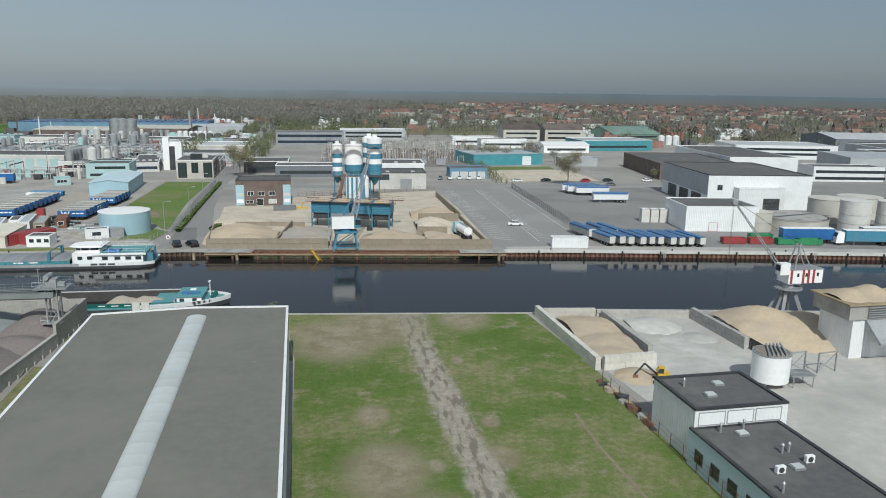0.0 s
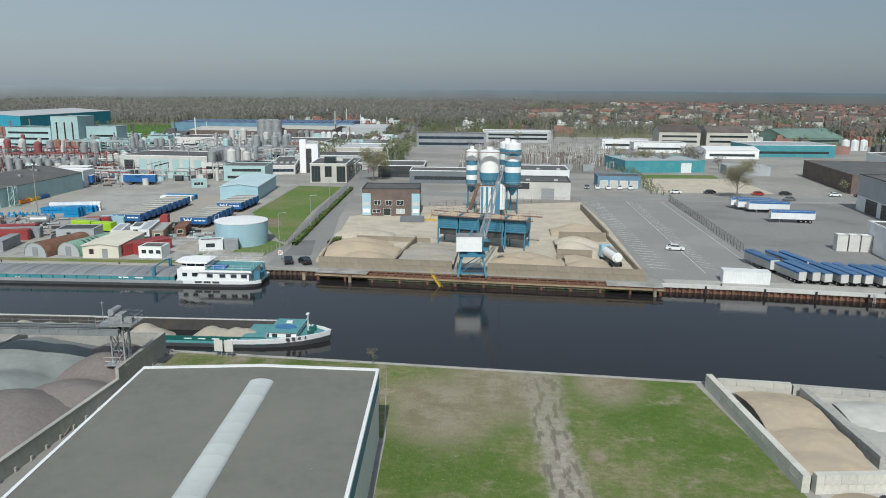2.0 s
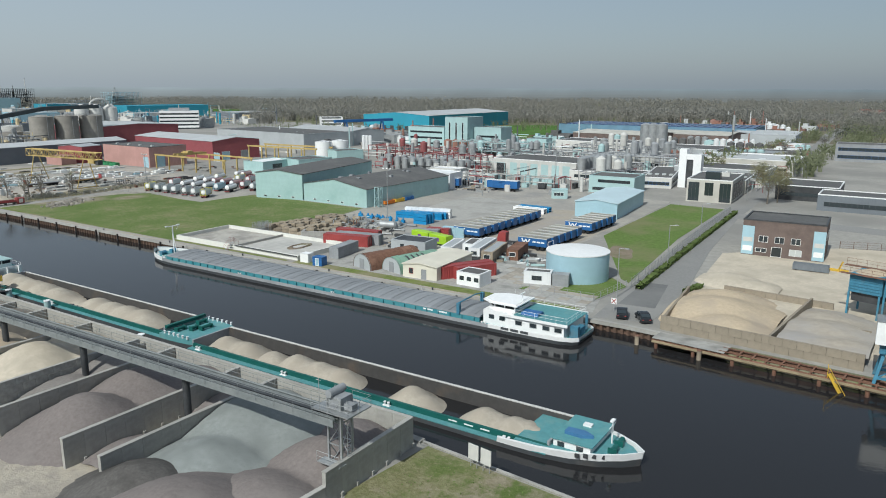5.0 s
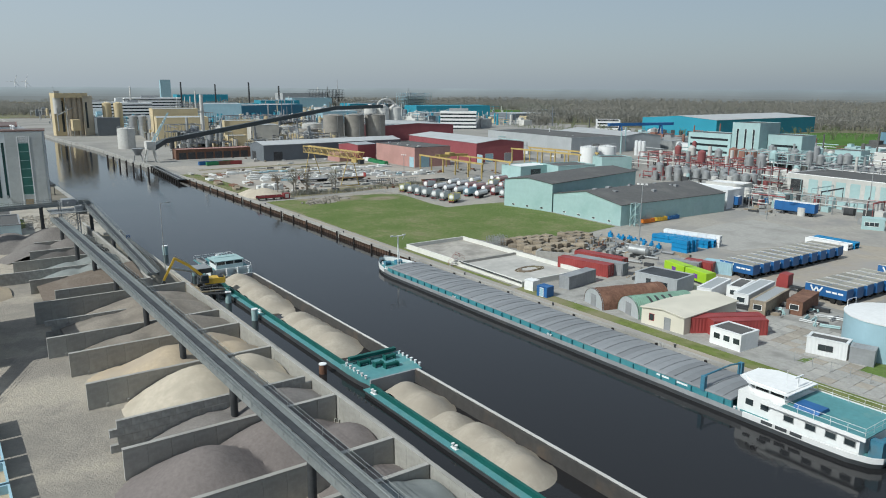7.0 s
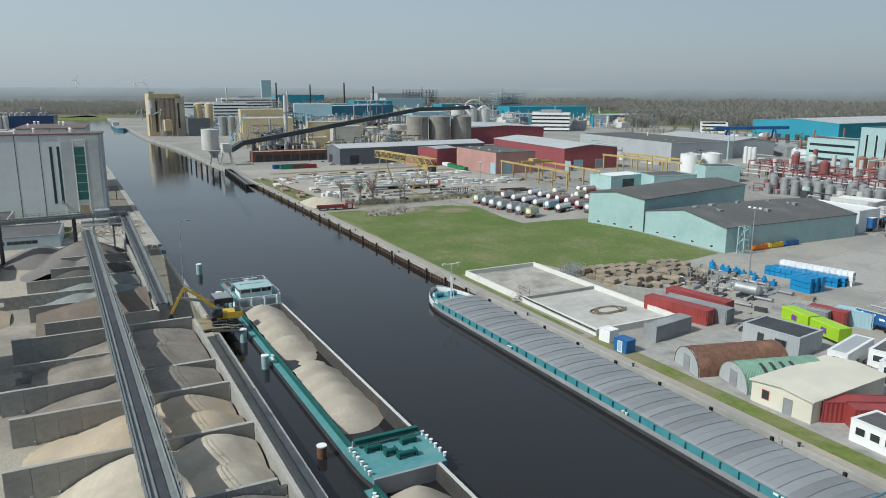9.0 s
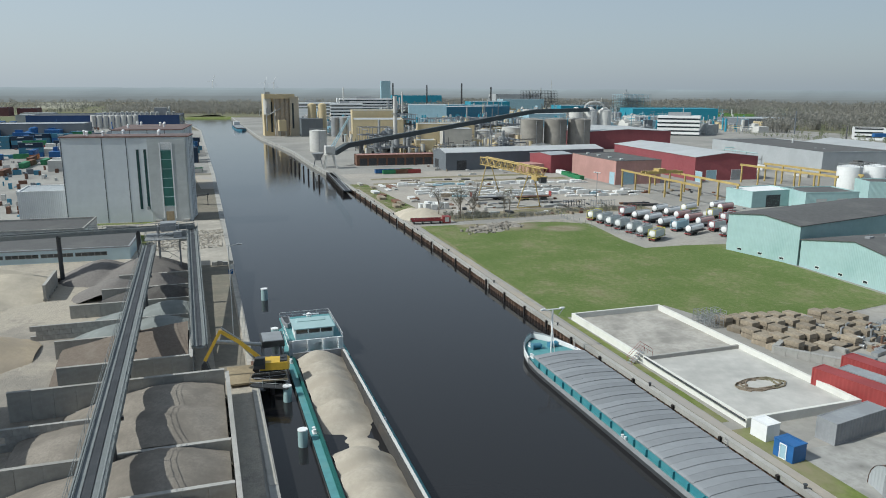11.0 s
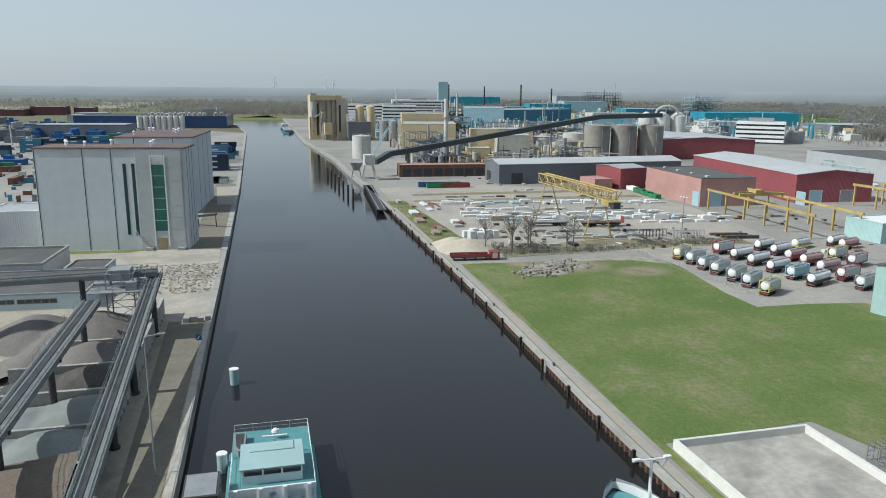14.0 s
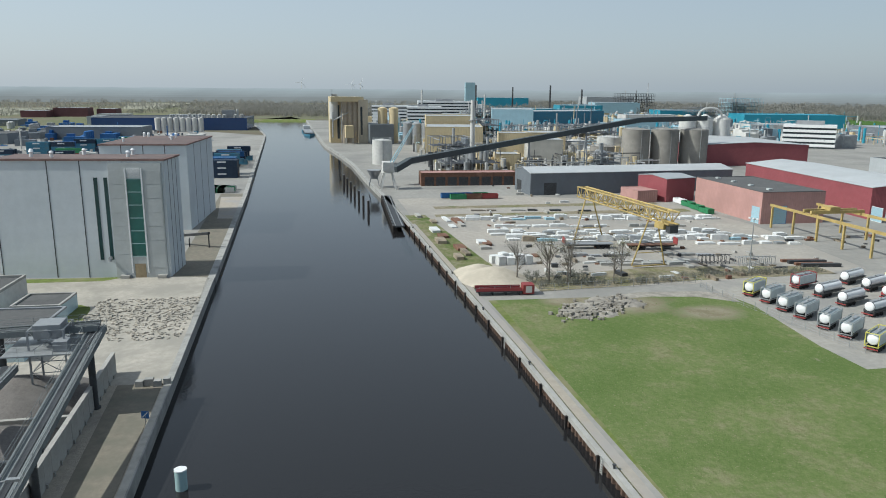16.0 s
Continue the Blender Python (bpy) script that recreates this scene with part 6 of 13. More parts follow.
part("wheel", Mesh().rod((8, 0.1, 0.6), (8, 2.9, 0.6), 0.6, 12), RUBBER, cr)


# broken concrete on the forecourt
def rubble_field():
    r = random.Random(61)
    m = Mesh()
    for i in range(900):
        x = r.uniform(-259, -235)
        y = r.uniform(99 + (x < -250) * 0.5, 117.5)
        w, d, h = r.uniform(0.15, 0.7), r.uniform(0.15, 0.5), r.uniform(0.05, 0.25)
        a = r.uniform(0, 3.1)
        c, s = math.cos(a), math.sin(a)
        m.prism([(x, y), (x + w * c, y + w * s), (x + w * c * 0.8 - d * s, y + w * s * 0.8 + d * c), (x - d * s, y + d * c)], 0.03, 0.05 + h)
    single("rubble", m, RUBBLE, "broken pale concrete rubble strewn over the forecourt", "rubble", kind="stuff")
    for k, (x, w) in enumerate(((-216.4, 1.0), (-216.6, 1.1), (-216.2, 1.0), (-216.5, 0.9))):
        single("concrete_block", Mesh().box(-0.45, -w / 2, 0.04, 0.45, w / 2, 0.85 + 0.15 * (k % 2)), OLD_CONCRETE, "rough grey concrete block closing the quay lane", "concrete block", at(x, 116.0 + k * 1.15, 0, 4 * k - 5), "lane blocks")


rubble_field()

kerb = Mesh()
kerb.prism([(-120, 122.35), (-215.5, 119.1), (-215.5, 119.95), (-120, 123.05)], 0.02, 0.3)
single("quay_kerb", kerb, KERB_CONCRETE, "pale weathered concrete kerb along the loading quay", "trim", kind="structure")


# ---- south bank, east ----
zone("grass_lot", [(-8.8, 100.0), (-12.0, 121.2), (29.6, 118.7), (32.9, 96), (35.0, 70), (36.5, 40), (38, -60), (-3, -60), (-2.2, 0)], LOT_TURF, 0.05, "rough spring grass with bare worn patches", "grass")
zone("bank_grass", [(-43.0, 122.9), (-12.0, 121.2), (-9.0, 99.5), (-33.5, 98.4), (-36, 96), (-44, 111)], BANK_TURF, 0.045, "scrubby grass strip between warehouse and canal", "grass")
zone("side_strip", [(-44, 100), (-36, 100), (-27, 0), (-36, 0)], BANK_TURF, 0.055, "weedy strip beside the warehouse", "grass")
BARE_SOIL = surf("bare_soil", (0.24, 0.19, 0.14), 0.95, var=0.15, grain=1.0, patch=0.2, other=(0.17, 0.16, 0.09), cover=0.45, bump=0.4)


dl = Mesh()
dl.sheet([[(25.9, 79, 0.06), (26.1, 70, 0.06), (27.0, 61, 0.06), (29, 48, 0.06)], [(26.3, 79, 0.06), (26.5, 70, 0.06), (27.4, 61, 0.06), (29.5, 48, 0.06)]])
single("drain_line", dl, BARE_SOIL, "narrow dark drain trench in the grass", "trench", kind="structure", smooth=0)
# tufts and litter that break the turf
def tufts(name, n, x0, x1, y0, y1, material, label, seed, size=0.35):
    r = random.Random(seed)
    m = Mesh()
    for _ in range(n):
        x, y = r.uniform(x0, x1), r.uniform(y0, y1)
        for _ in range(4):
            a, h = r.uniform(0, 6.28), size * r.uniform(0.5, 1.3)
            dx, dy = math.cos(a) * size * 0.7, math.sin(a) * size * 0.7
            m.add([(x - dy * 0.5, y + dx * 0.5, 0.04), (x + dy * 0.5, y - dx * 0.5, 0.04), (x + dx, y + dy, h)], [(0, 1, 2)])
    return single(name, m, material, label, "grass", kind="stuff", smooth=0)


tufts("grass_tufts", 500, -8, 30, 45, 117, GRASS, "scattered tufts of rough green grass", 11, 0.16)
tufts("dry_tufts", 300, -8, 30, 45, 117, BARE_SOIL, "scattered tufts of dry straw-coloured grass", 12, 0.14)
tufts("bank_tufts", 350, -42, -11, 101, 121, GRASS, "tufts of rough grass on the bank", 13, 0.18)


def block_wall(name, a, b, h, label, material, bw=1.6, bh=0.8, t=0.8):
    a, b = Vector(a), Vector(b)
    d = b - a
    ob = thing(name, label, "block wall", at(a.x, a.y, 0, math.degrees(math.atan2(d.y, d.x))))
    n, k = max(1, round(d.length / bw)), max(1, round(h / bh))
    L, H = d.length / n, h / k
    full = Mesh().box(0.012, -t / 2, 0.012, L - 0.012, t / 2, H - 0.008).data("block", material, 0)
    half = Mesh().box(0.012, -t / 2, 0.012, L / 2 - 0.012, t / 2, H - 0.008).data("block", material, 0)
    for j in range(k):
        if j % 2:
            piece("block", half, ob, pose(0, 0, j * H))
            for i in range(n - 1):
                piece("block", full, ob, pose(L / 2 + i * L, RNG.uniform(-0.015, 0.015), j * H))
            piece("block", half, ob, pose(d.length - L / 2, 0, j * H))
        else:
            for i in range(n):
                piece("block", full, ob, pose(i * L, RNG.uniform(-0.015, 0.015), j * H))
    return ob


WHITE_BLOCK = surf("pale_concrete_block", (0.58, 0.56, 0.5), 0.9, var=0.1, grain=1.5, patch=0.6, other=(0.44, 0.43, 0.41), cover=0.4, rand=0.1)
block_wall("boundary_wall", (31.0, 117.6), (33.4, 92.2), 1.9, "tall pale concrete block wall beside the grass lot", WHITE_BLOCK)
block_wall("bay_block_wall", (34.2, 92.4), (42.2, 93.4), 2.0, "white concrete block wall closing a sand bay", WHITE_BLOCK)
block_wall("quay_block_wall", (32.0, 117.0), (41.0, 116.4), 1.5, "pale concrete block wall along the quay", BEIGE)
block_wall("quay_block_wall", (41.2, 116.4), (80, 112.3), 1.3, "weathered concrete wall along the quay behind gravel bays", CONCRETE)
block_wall("bay_divider", (42.0, 115.2), (43.2, 97.5), 1.5, "low concrete divider between material bays", OLD_CONCRETE)
block_wall("bay_divider", (57.5, 114), (58.8, 98.5), 2.0, "grey concrete divider between material bays", OLD_CONCRETE)
PLANT_CONCRETE = surf("stained_concrete", (0.46, 0.445, 0.41), 0.88, var=0.1, grain=0.5, patch=0.07, other=(0.36, 0.35, 0.325), cover=0.45)
zone("plant_yard", [(33, 117), (31.5, 119), (61, 115.8), (160, 103.5), (160, -60), (47, -60), (46, 50), (45.5, 76), (36.5, 80), (34.6, 92)], PLANT_CONCRETE, 0.04, "pale concrete plant yard")
zone("white_spill", wobbly(50, 92, 8, 5, 20, 40, 0.4, 8), WHITE_DUST, 0.07, "spilled white powder on the yard floor", "pavement")
zone("white_spill_2", wobbly(52, 102, 6, 4, 60, 40, 0.5, 9), WHITE_DUST, 0.075, "spilled white powder between the bays", "pavement")
single("sand_pile", cone_field(33.6, 41.6, 94.0, 115.5, 0.03, [(37, 108, 10, 2.1), (38.0, 101, 9, 2.0), (37, 97, 8, 1.7)], 0.5, 31), SAND, "brown sand filling a block walled bay", "heap")
single("sand_pile", cone_field(34.5, 42, 86, 92, 0.03, [(38, 89.6, 3.4, 1.3)], 0.4, 32), SAND, "small brown sand heap beside the block wall", "heap")
single("aggregate_heap", cone_field(45, 57, 98, 114, 0.03, [(49, 111, 5, 1.2), (54, 104, 3, 0.7)], 0.5, 33), WHITE_DUST, "flattened heap of pale grey limestone", "heap")
single("sand_pile", cone_field(59.5, 79, 94, 112.5, 0.03, [(66, 107, 11, 4.4), (72, 105, 10, 4.0), (63, 104, 8, 3.4)], 0.5, 34), SAND, "large brown sand heap beside the harbour crane", "heap")


def yellow_loader():
    ob = thing("mini_excavator", "small yellow excavator with a lowered arm", "excavator", at(40.4, 87.2, 0.04, 168) @ Matrix.Scale(0.85, 4))
    for y in (-0.8, 0.8):
        part("track", Mesh().along_y([(-1.1, 0.05), (1.1, 0.05), (1.35, 0.3), (1.1, 0.6), (-1.1, 0.6), (-1.35, 0.3)], y - 0.2, y + 0.2), RUBBER, ob)
    part("body", Mesh().prism([(-1.3, -0.9), (0.6, -0.9), (0.6, 0.9), (-1.3, 0.9)], 0.7, 1.6), YELLOW, ob)
    c = part("cab", Mesh().along_y([(-0.4, 1.6), (0.7, 1.6), (0.8, 2.1), (0.5, 2.7), (-0.4, 2.7)], -0.2, 0.8), YELLOW, ob)
    part("cab_glass", Mesh().along_y([(-0.2, 1.8), (0.75, 1.8), (0.78, 2.1), (0.5, 2.55), (-0.2, 2.55)], -0.24, 0.84), GLASS, c)
    part("boom", Mesh().bar((0.6, -0.4, 1.2), (2.6, -0.4, 2.9), 0.2, 0.3), DARK_STEEL, ob)
    part("boom", Mesh().bar((2.6, -0.4, 2.9), (4.0, -0.4, 1.0), 0.18, 0.25), DARK_STEEL, ob)
    part("bucket", Mesh().along_y([(3.5, 0.9), (4.2, 0.9), (4.6, 0.1), (3.7, 0.05)], -0.9, 0.1), RUST, ob)


yellow_loader()


def harbour_crane():
    ob = thing("harbour_crane", "grey slewing harbour crane with a red and white striped cab", "crane", at(74.0, 113.2, 0, 5))
    for sx in (-1, 1):
        for sy in (-1, 1):
            part("leg", Mesh().bar((sx * 2.2, sy * 2.2, 0), (sx * 0.7, sy * 0.7, 5.2), 0.5, 0.5), GREY_PAINT, ob)
    part("pedestal", Mesh().cyl(0, 0, 4.8, 6.4, 0.95, n=16).cyl(0, 0, 5.4, 5.55, 2.4, n=20), GREY_PAINT, ob)
    railing(ob, [(2.3 * math.cos(a), 2.3 * math.sin(a), 5.55) for a in [i * math.pi / 5 for i in range(11)]], 1.0, STEEL)
    part("ladder", Mesh().bar((-2.6, -0.4, 0), (-0.9, -0.4, 5.4), 0.5, 0.08), STEEL, ob)
    h = part("machine_house", Mesh().box(-1.2, -1.5, 6.5, 5.4, 1.5, 8.9), WHITE, ob, "white machine house with red stripes")
    for x in (-0.9, 1.4, 2.4, 3.4):
        part("stripe", Mesh().box(x, -1.53, 6.5, x + 0.45, -1.5, 8.9), RED, h)
    for x in (0.4, 2.0, 4.2):
        part("window", Mesh().box(x, -1.54, 7.7, x + 0.4, -1.5, 8.3), GLASS, h)
    part("house_roof", Mesh().box(-1.3, -1.6, 8.9, 5.5, 1.6, 9.0), STEEL, h)
    part("cab", Mesh().box(-3.2, -1.9, 8.2, -1.4, -0.6, 10.2), WHITE, ob)
    part("cab_glass", Mesh().box(-3.25, -1.8, 8.9, -1.6, -0.7, 9.9), GLASS, ob)
    af = Mesh()
    for y in (-0.9, 0.9):
        af.bar((0.2, y, 9), (1.2, y * 0.5, 13.2), 0.2, 0.2).bar((3.4, y, 9), (1.2, y * 0.5, 13.2), 0.14, 0.14)
    part("a_frame", af, GREY_PAINT, ob)
    jib = Mesh()
    a, b = Vector((-1.0, 0, 8.0)), Vector((-11.5, 0.5, 20.5))
    for s in (-0.7, 0.7):
        for t in (-0.45, 0.45):
            jib.rod(a + Vector((t, s, -t)), b + Vector((0, s * 0.3, 0)), 0.07, 5)
    n = 16
    for i in range(n):
        p, q = a.lerp(b, i / n), a.lerp(b, (i + 1) / n)
        w0, w1 = 0.7 * (1 - 0.7 * i / n), 0.7 * (1 - 0.7 * (i + 1) / n)
        jib.rod(p + Vector((0, w0, 0)), q + Vector((0, -w1, 0)), 0.04, 4).rod(p + Vector((0, -w0, 0)), q + Vector((0, w1, 0)), 0.04, 4).rod(p + Vector((0.4, w0, -0.4)), q + Vector((-0.3, w1, 0.3)), 0.04, 4)
    part("jib", jib, GREY_PAINT, ob, "long lattice jib")
    part("sheave", Mesh().rod((-11.5, 0.2, 20.5), (-11.5, 0.8, 20.5), 0.5, 14), GREY_PAINT, ob)
    cb = Mesh()
    cb.rod((1.2, 0.3, 13.2), (-11.3, 0.5, 20.6), 0.03, 4).rod((-11.6, 0.4, 20.4), (-11.6, 0.4, 4.0), 0.025, 4).rod((-11.6, 0.6, 20.4), (-11.6, 0.6, 4.0), 0.025, 4)
    part("cable", cb, DARK_STEEL, ob)


harbour_crane()


def stone_hopper():
    ob = thing("stone_hopper", "large white concrete hopper heaped with sand and stone", "hopper", at(72.0, 93.5, 0, 4))
    part("bunker", Mesh().prism([(0, 0), (9, 0), (9, 7), (0, 7)], 0, 6.0), WHITE_SHEET, ob)
    part("slanted_apron", Mesh().along_x([(-0.1, 6.0), (-3.4, 3.4), (-3.4, 3.0), (-0.1, 5.4)], 2, 8.6), GREY_PAINT, ob)
    part("upper_bin", Mesh().box(-1, -0.3, 6.0, 10, 7.5, 8.2), OLD_CONCRETE, ob)
    for i in range(5):
        part("rail", Mesh().box(2, -0.6, 6.4 + 0.35 * i, 9.8, -0.3, 6.5 + 0.35 * i), GREY_PAINT, ob)
    part("planking", Mesh().prism([(-1.4, -0.6), (10.6, -0.6), (10.6, 8), (-1.4, 8)], 8.2, 8.45), PLANK, ob)
    part("fill", cone_field(-0.8, 9.8, 0, 7.4, 8.3, [(2, 3.5, 4, 1.6), (5.5, 3.8, 4.2, 2.0), (8.6, 3.5, 3.4, 1.3)], 0.4, 51), SAND, ob)
    part("door", Mesh().box(3.5, -0.06, 0, 5.4, 0, 2.4), WHITE, ob)
    part("conveyor", Mesh().bar((10, 4, 8.0), (19, 2, 1.0), 1.0, 0.5), GREY_PAINT, ob)
    rt = thing("round_silo", "squat round white silo with pipes and a walkway", "silo", at(54.6, 85.2, 0, 0))
    part("drum", Mesh().cyl(0, 0, 0.9, 4.6, 2.4, n=28), WHITE, rt)
    part("rim", Mesh().cyl(0, 0, 4.6, 4.75, 2.48, n=28), STEEL, rt)
    part("lid", Mesh().cyl(0, 0, 4.75, 4.8, 2.2, n=28), BROWN_GRAVEL, rt)
    for a in range(4):
        part("leg", Mesh().cyl(1.8 * math.cos(a * 1.57 + 0.8), 1.8 * math.sin(a * 1.57 + 0.8), 0, 1.0, 0.16, n=8), STEEL, rt)
    for i in range(5):
        part("beam", Mesh().bar((-1.6 + i * 0.6, -2.0, 4.95), (0.4 + i * 0.5, 2.2, 5.0), 0.18, 0.25), STEEL, rt)
    part("walkway", Mesh().box(2.3, -1.6, 1.6, 5.6, 1.0, 1.75), STEEL, rt)
    railing(rt, [(2.4, -1.6, 1.75), (5.6, -1.6, 1.75), (5.6, 1.0, 1.75), (2.4, 1.0, 1.75)], 1.1, STEEL)
    for x, y in ((5.4, -1.4), (5.4, 0.8), (2.6, -1.4)):
        part("leg", Mesh().cyl(x, y, 0, 1.6, 0.08, n=6), STEEL, rt)
    fr = thing("idle_conveyor", "dark steel conveyor frame along the material bays", "conveyor", at(58.9, 112, 0, -86))
    part("chord", Mesh().box(0, -0.5, 1.2, 22, -0.35, 1.35), DARK_STEEL, fr)
    part("chord", Mesh().box(0, 0.35, 1.2, 22, 0.5, 1.35), DARK_STEEL, fr)
    part("belt", Mesh().box(0, -0.35, 1.36, 22, 0.35, 1.42), RUBBER, fr)
    for i in range(9):
        part("strut", Mesh().box(i * 2.7, -0.5, 0, i * 2.7 + 0.12, -0.38, 1.2).box(i * 2.7, 0.38, 0, i * 2.7 + 0.12, 0.5, 1.2).box(i * 2.7, -0.5, 0.6, i * 2.7 + 0.12, 0.5, 0.72), STEEL, fr)
    for i in range(3):
        cv = thing("steel_trestle", "grey steel trestle beside the round silo", "trestle", at(56.5 + i * 4.4, 89.6 - 0.4 * i, 0, 10))
        part("frame", Mesh().box(-1.6, -0.1, 0, -1.45, 0.1, 3).box(1.45, -0.1, 0, 1.6, 0.1, 3).box(-1.6, -0.1, 2.85, 1.6, 0.1, 3).bar((-1.5, 0, 0.2), (1.5, 0, 2.8), 0.08, 0.08), GREY_PAINT, cv)


stone_hopper()


def roof_clutter(x, y, z, kind, turn=0):
    if kind == "ac":
        ob = thing("air_conditioner", "small white air conditioner on the flat roof", "air conditioner", at(x, y, z, turn), "roof units")
        part("casing", Mesh().box(-0.45, -0.2, 0.1, 0.45, 0.2, 0.8), WHITE, ob)
        part("fan_grille", Mesh().rod((0.0, -0.21, 0.45), (0.0, -0.23, 0.45), 0.28, 16), DARK_STEEL, ob)
        part("foot", Mesh().box(-0.4, -0.2, 0, -0.3, 0.2, 0.1).box(0.3, -0.2, 0, 0.4, 0.2, 0.1), STEEL, ob)
    elif kind == "flue":
        ob = thing("flue_pipe", "thin metal flue pipe on the flat roof", "flue", at(x, y, z, turn), "roof units")
        part("pipe", Mesh().cyl(0, 0, 0, 0.9, 0.12, n=10), STEEL, ob)
        part("cowl", Mesh().cyl(0, 0, 0.9, 1.1, 0.2, 0.05, 10), STEEL, ob)
    else:
        ob = thing("roof_hatch", "square domed rooflight on the flat roof", "rooflight", at(x, y, z, turn), "roof units")
        part("kerb", Mesh().box(-0.6, -0.5, 0, 0.6, 0.5, 0.2), STEEL, ob)
        part("dome", Mesh().box(-0.5, -0.4, 0.2, 0.5, 0.4, 0.32), SKYLIGHT, ob)


for x, y, z, k in ((40.3, 72.5, 5.93, "hatch"), (38.0, 69.6, 5.93, "hatch"), (36.2, 72.2, 5.93, "flue"), (37.0, 65, 3.93, "flue"), (39.8, 65.6, 3.93, "flue"), (41.6, 60.4, 3.93, "flue"), (40.8, 60.2, 3.93, "flue"), (40.6, 57.4, 3.93, "hatch"), (42.3, 58.2, 3.93, "ac"),
                   (38.4, 56.6, 3.93, "ac"), (39, 64.4, 3.93, "hatch"), (36.8, 53.5, 3.93, "flue")):
    roof_clutter(x, y, z, k, 5)


def wire_fence(name, pts, h, label, gap=3.0, mat=STEEL, mesh_gap=0.0):
    ob = thing(name, label, "fence", at(pts[0][0], pts[0][1], 0))
    o = Vector((pts[0][0], pts[0][1], 0))
    post = Mesh().cyl(0, 0, 0, h, 0.05, n=6).data("post", mat)
    wr = Mesh()
    for a, b in zip(pts, pts[1:]):
        a, b = Vector((*a, 0)) - o, Vector((*b, 0)) - o
        n = max(1, round((b - a).length / gap))
        for i in range(n + 1):
            piece("post", post, ob, Matrix.Translation(a.lerp(b, i / n)))
        for z in (0.15, h * 0.35, h * 0.65, h - 0.05):
            wr.rod(a + Vector((0, 0, z)), b + Vector((0, 0, z)), 0.02, 4)
        if mesh_gap:
            m = int((b - a).length / mesh_gap)
            for i in range(m):
                p = a.lerp(b, i / m)
                wr.rod(p + Vector((0, 0, 0.1)), p + Vector((0, 0, h)), 0.012, 3)
    part("wire_mesh", wr, mat, ob)
    return ob


wire_fence("wire_fence", [(32.4, 87.5), (33.6, 72), (34.2, 64), (35.2, 50), (36.5, 30)], 1.9, "rusty wire fence between grass and plant yard", 2.5, RUST)
for i in range(14):
    r = random.Random(i + 200)
    x = 32.6 + i * 0.12 + r.uniform(-0.4, 0.6)
    y = 88 - i * 1.1
    s = r.uniform(0.4, 1.0)
    single("scrap_piece", Mesh().prism(wobbly(0, 0, s, s * 0.7, 0, 9, 0.5, i), 0, s * 0.6), (RUST, DARK_STEEL, OLD_CONCRETE, WOOD)[i % 4], "piece of scrap lying beside the fence", "scrap", at(x, y, 0.05, i * 40), "scrap by the fence")
sb = thing("notice_boards", "pair of pale blue notice boards on posts at the bank", "sign", at(-35.5, 121.8, 0, -6))
for x in (-1.0, 0.6):
    part("board", Mesh().box(x - 0.65, -0.05, 0.9, x + 0.65, 0.05, 2.6), PALE_CONCRETE, sb)
    part("post", Mesh().cyl(x - 0.4, 0.08, 0, 1.2, 0.05, n=6), STEEL, sb)
    part("post", Mesh().cyl(x + 0.4, 0.08, 0, 1.2, 0.05, n=6), STEEL, sb)


# ---- north bank, middle: concrete plant ----
zone("plant_floor", [(-37.5, 196), (-34, 182), (35, 178), (36.5, 200), (31, 278), (-20, 262), (-42, 240)], PALE_SAND, 0.035, "pale sandy concrete plant floor")
zone("street", [(-47, 176.0), (-38, 178.5), (-38.3, 198), (-45.0, 240), (-50.5, 290), (-54, 355), (-70, 600), (-82, 760), (-100, 1100), (-108, 1100), (-92, 760), (-78, 600), (-61, 355), (-58.0, 290), (-53.0, 240)], ASPHALT, 0.05,
     "grey asphalt street between hedge and plant", "road")
zone("dark_patch", [(-46.5, 186), (-40.0, 187), (-43.2, 204), (-47.8, 203)], DARK_ASPHALT, 0.056, "dark asphalt repair on the street", "road")
zone("lawn", [(-73.2, 243), (-52.6, 203), (-50.2, 201), (-55.8, 250), (-58.5, 306), (-76, 306.5)], GRASS, 0.06, "mown green lawn beside the street", "grass")
zone("lawn_front", [(-66, 184.5), (-51, 186), (-49.5, 198), (-54.5, 203), (-66, 186)], GRASS, 0.055, "mown grass in front of the storage tank", "grass")
zone("soil_stain", wobbly(-62.0, 226.5, 3.2, 6.5, 20, 30, 0.3, 4), BARE_SOIL, 0.068, "dark soil patch on the lawn", "soil")
zone("paving", [(-112, 176), (-48, 178.0), (-50, 186), (-66, 184.3), (-74, 212), (-98, 215), (-112, 200)], OLD_CONCRETE, 0.045, "pale concrete slab paving of the storage yard")
zone("quay_verge", [(-118, 174.0), (-50, 176.6), (-51, 179.5), (-118, 176.8)], ROUGH_GRASS, 0.07, "narrow grass verge along the quay", "grass")


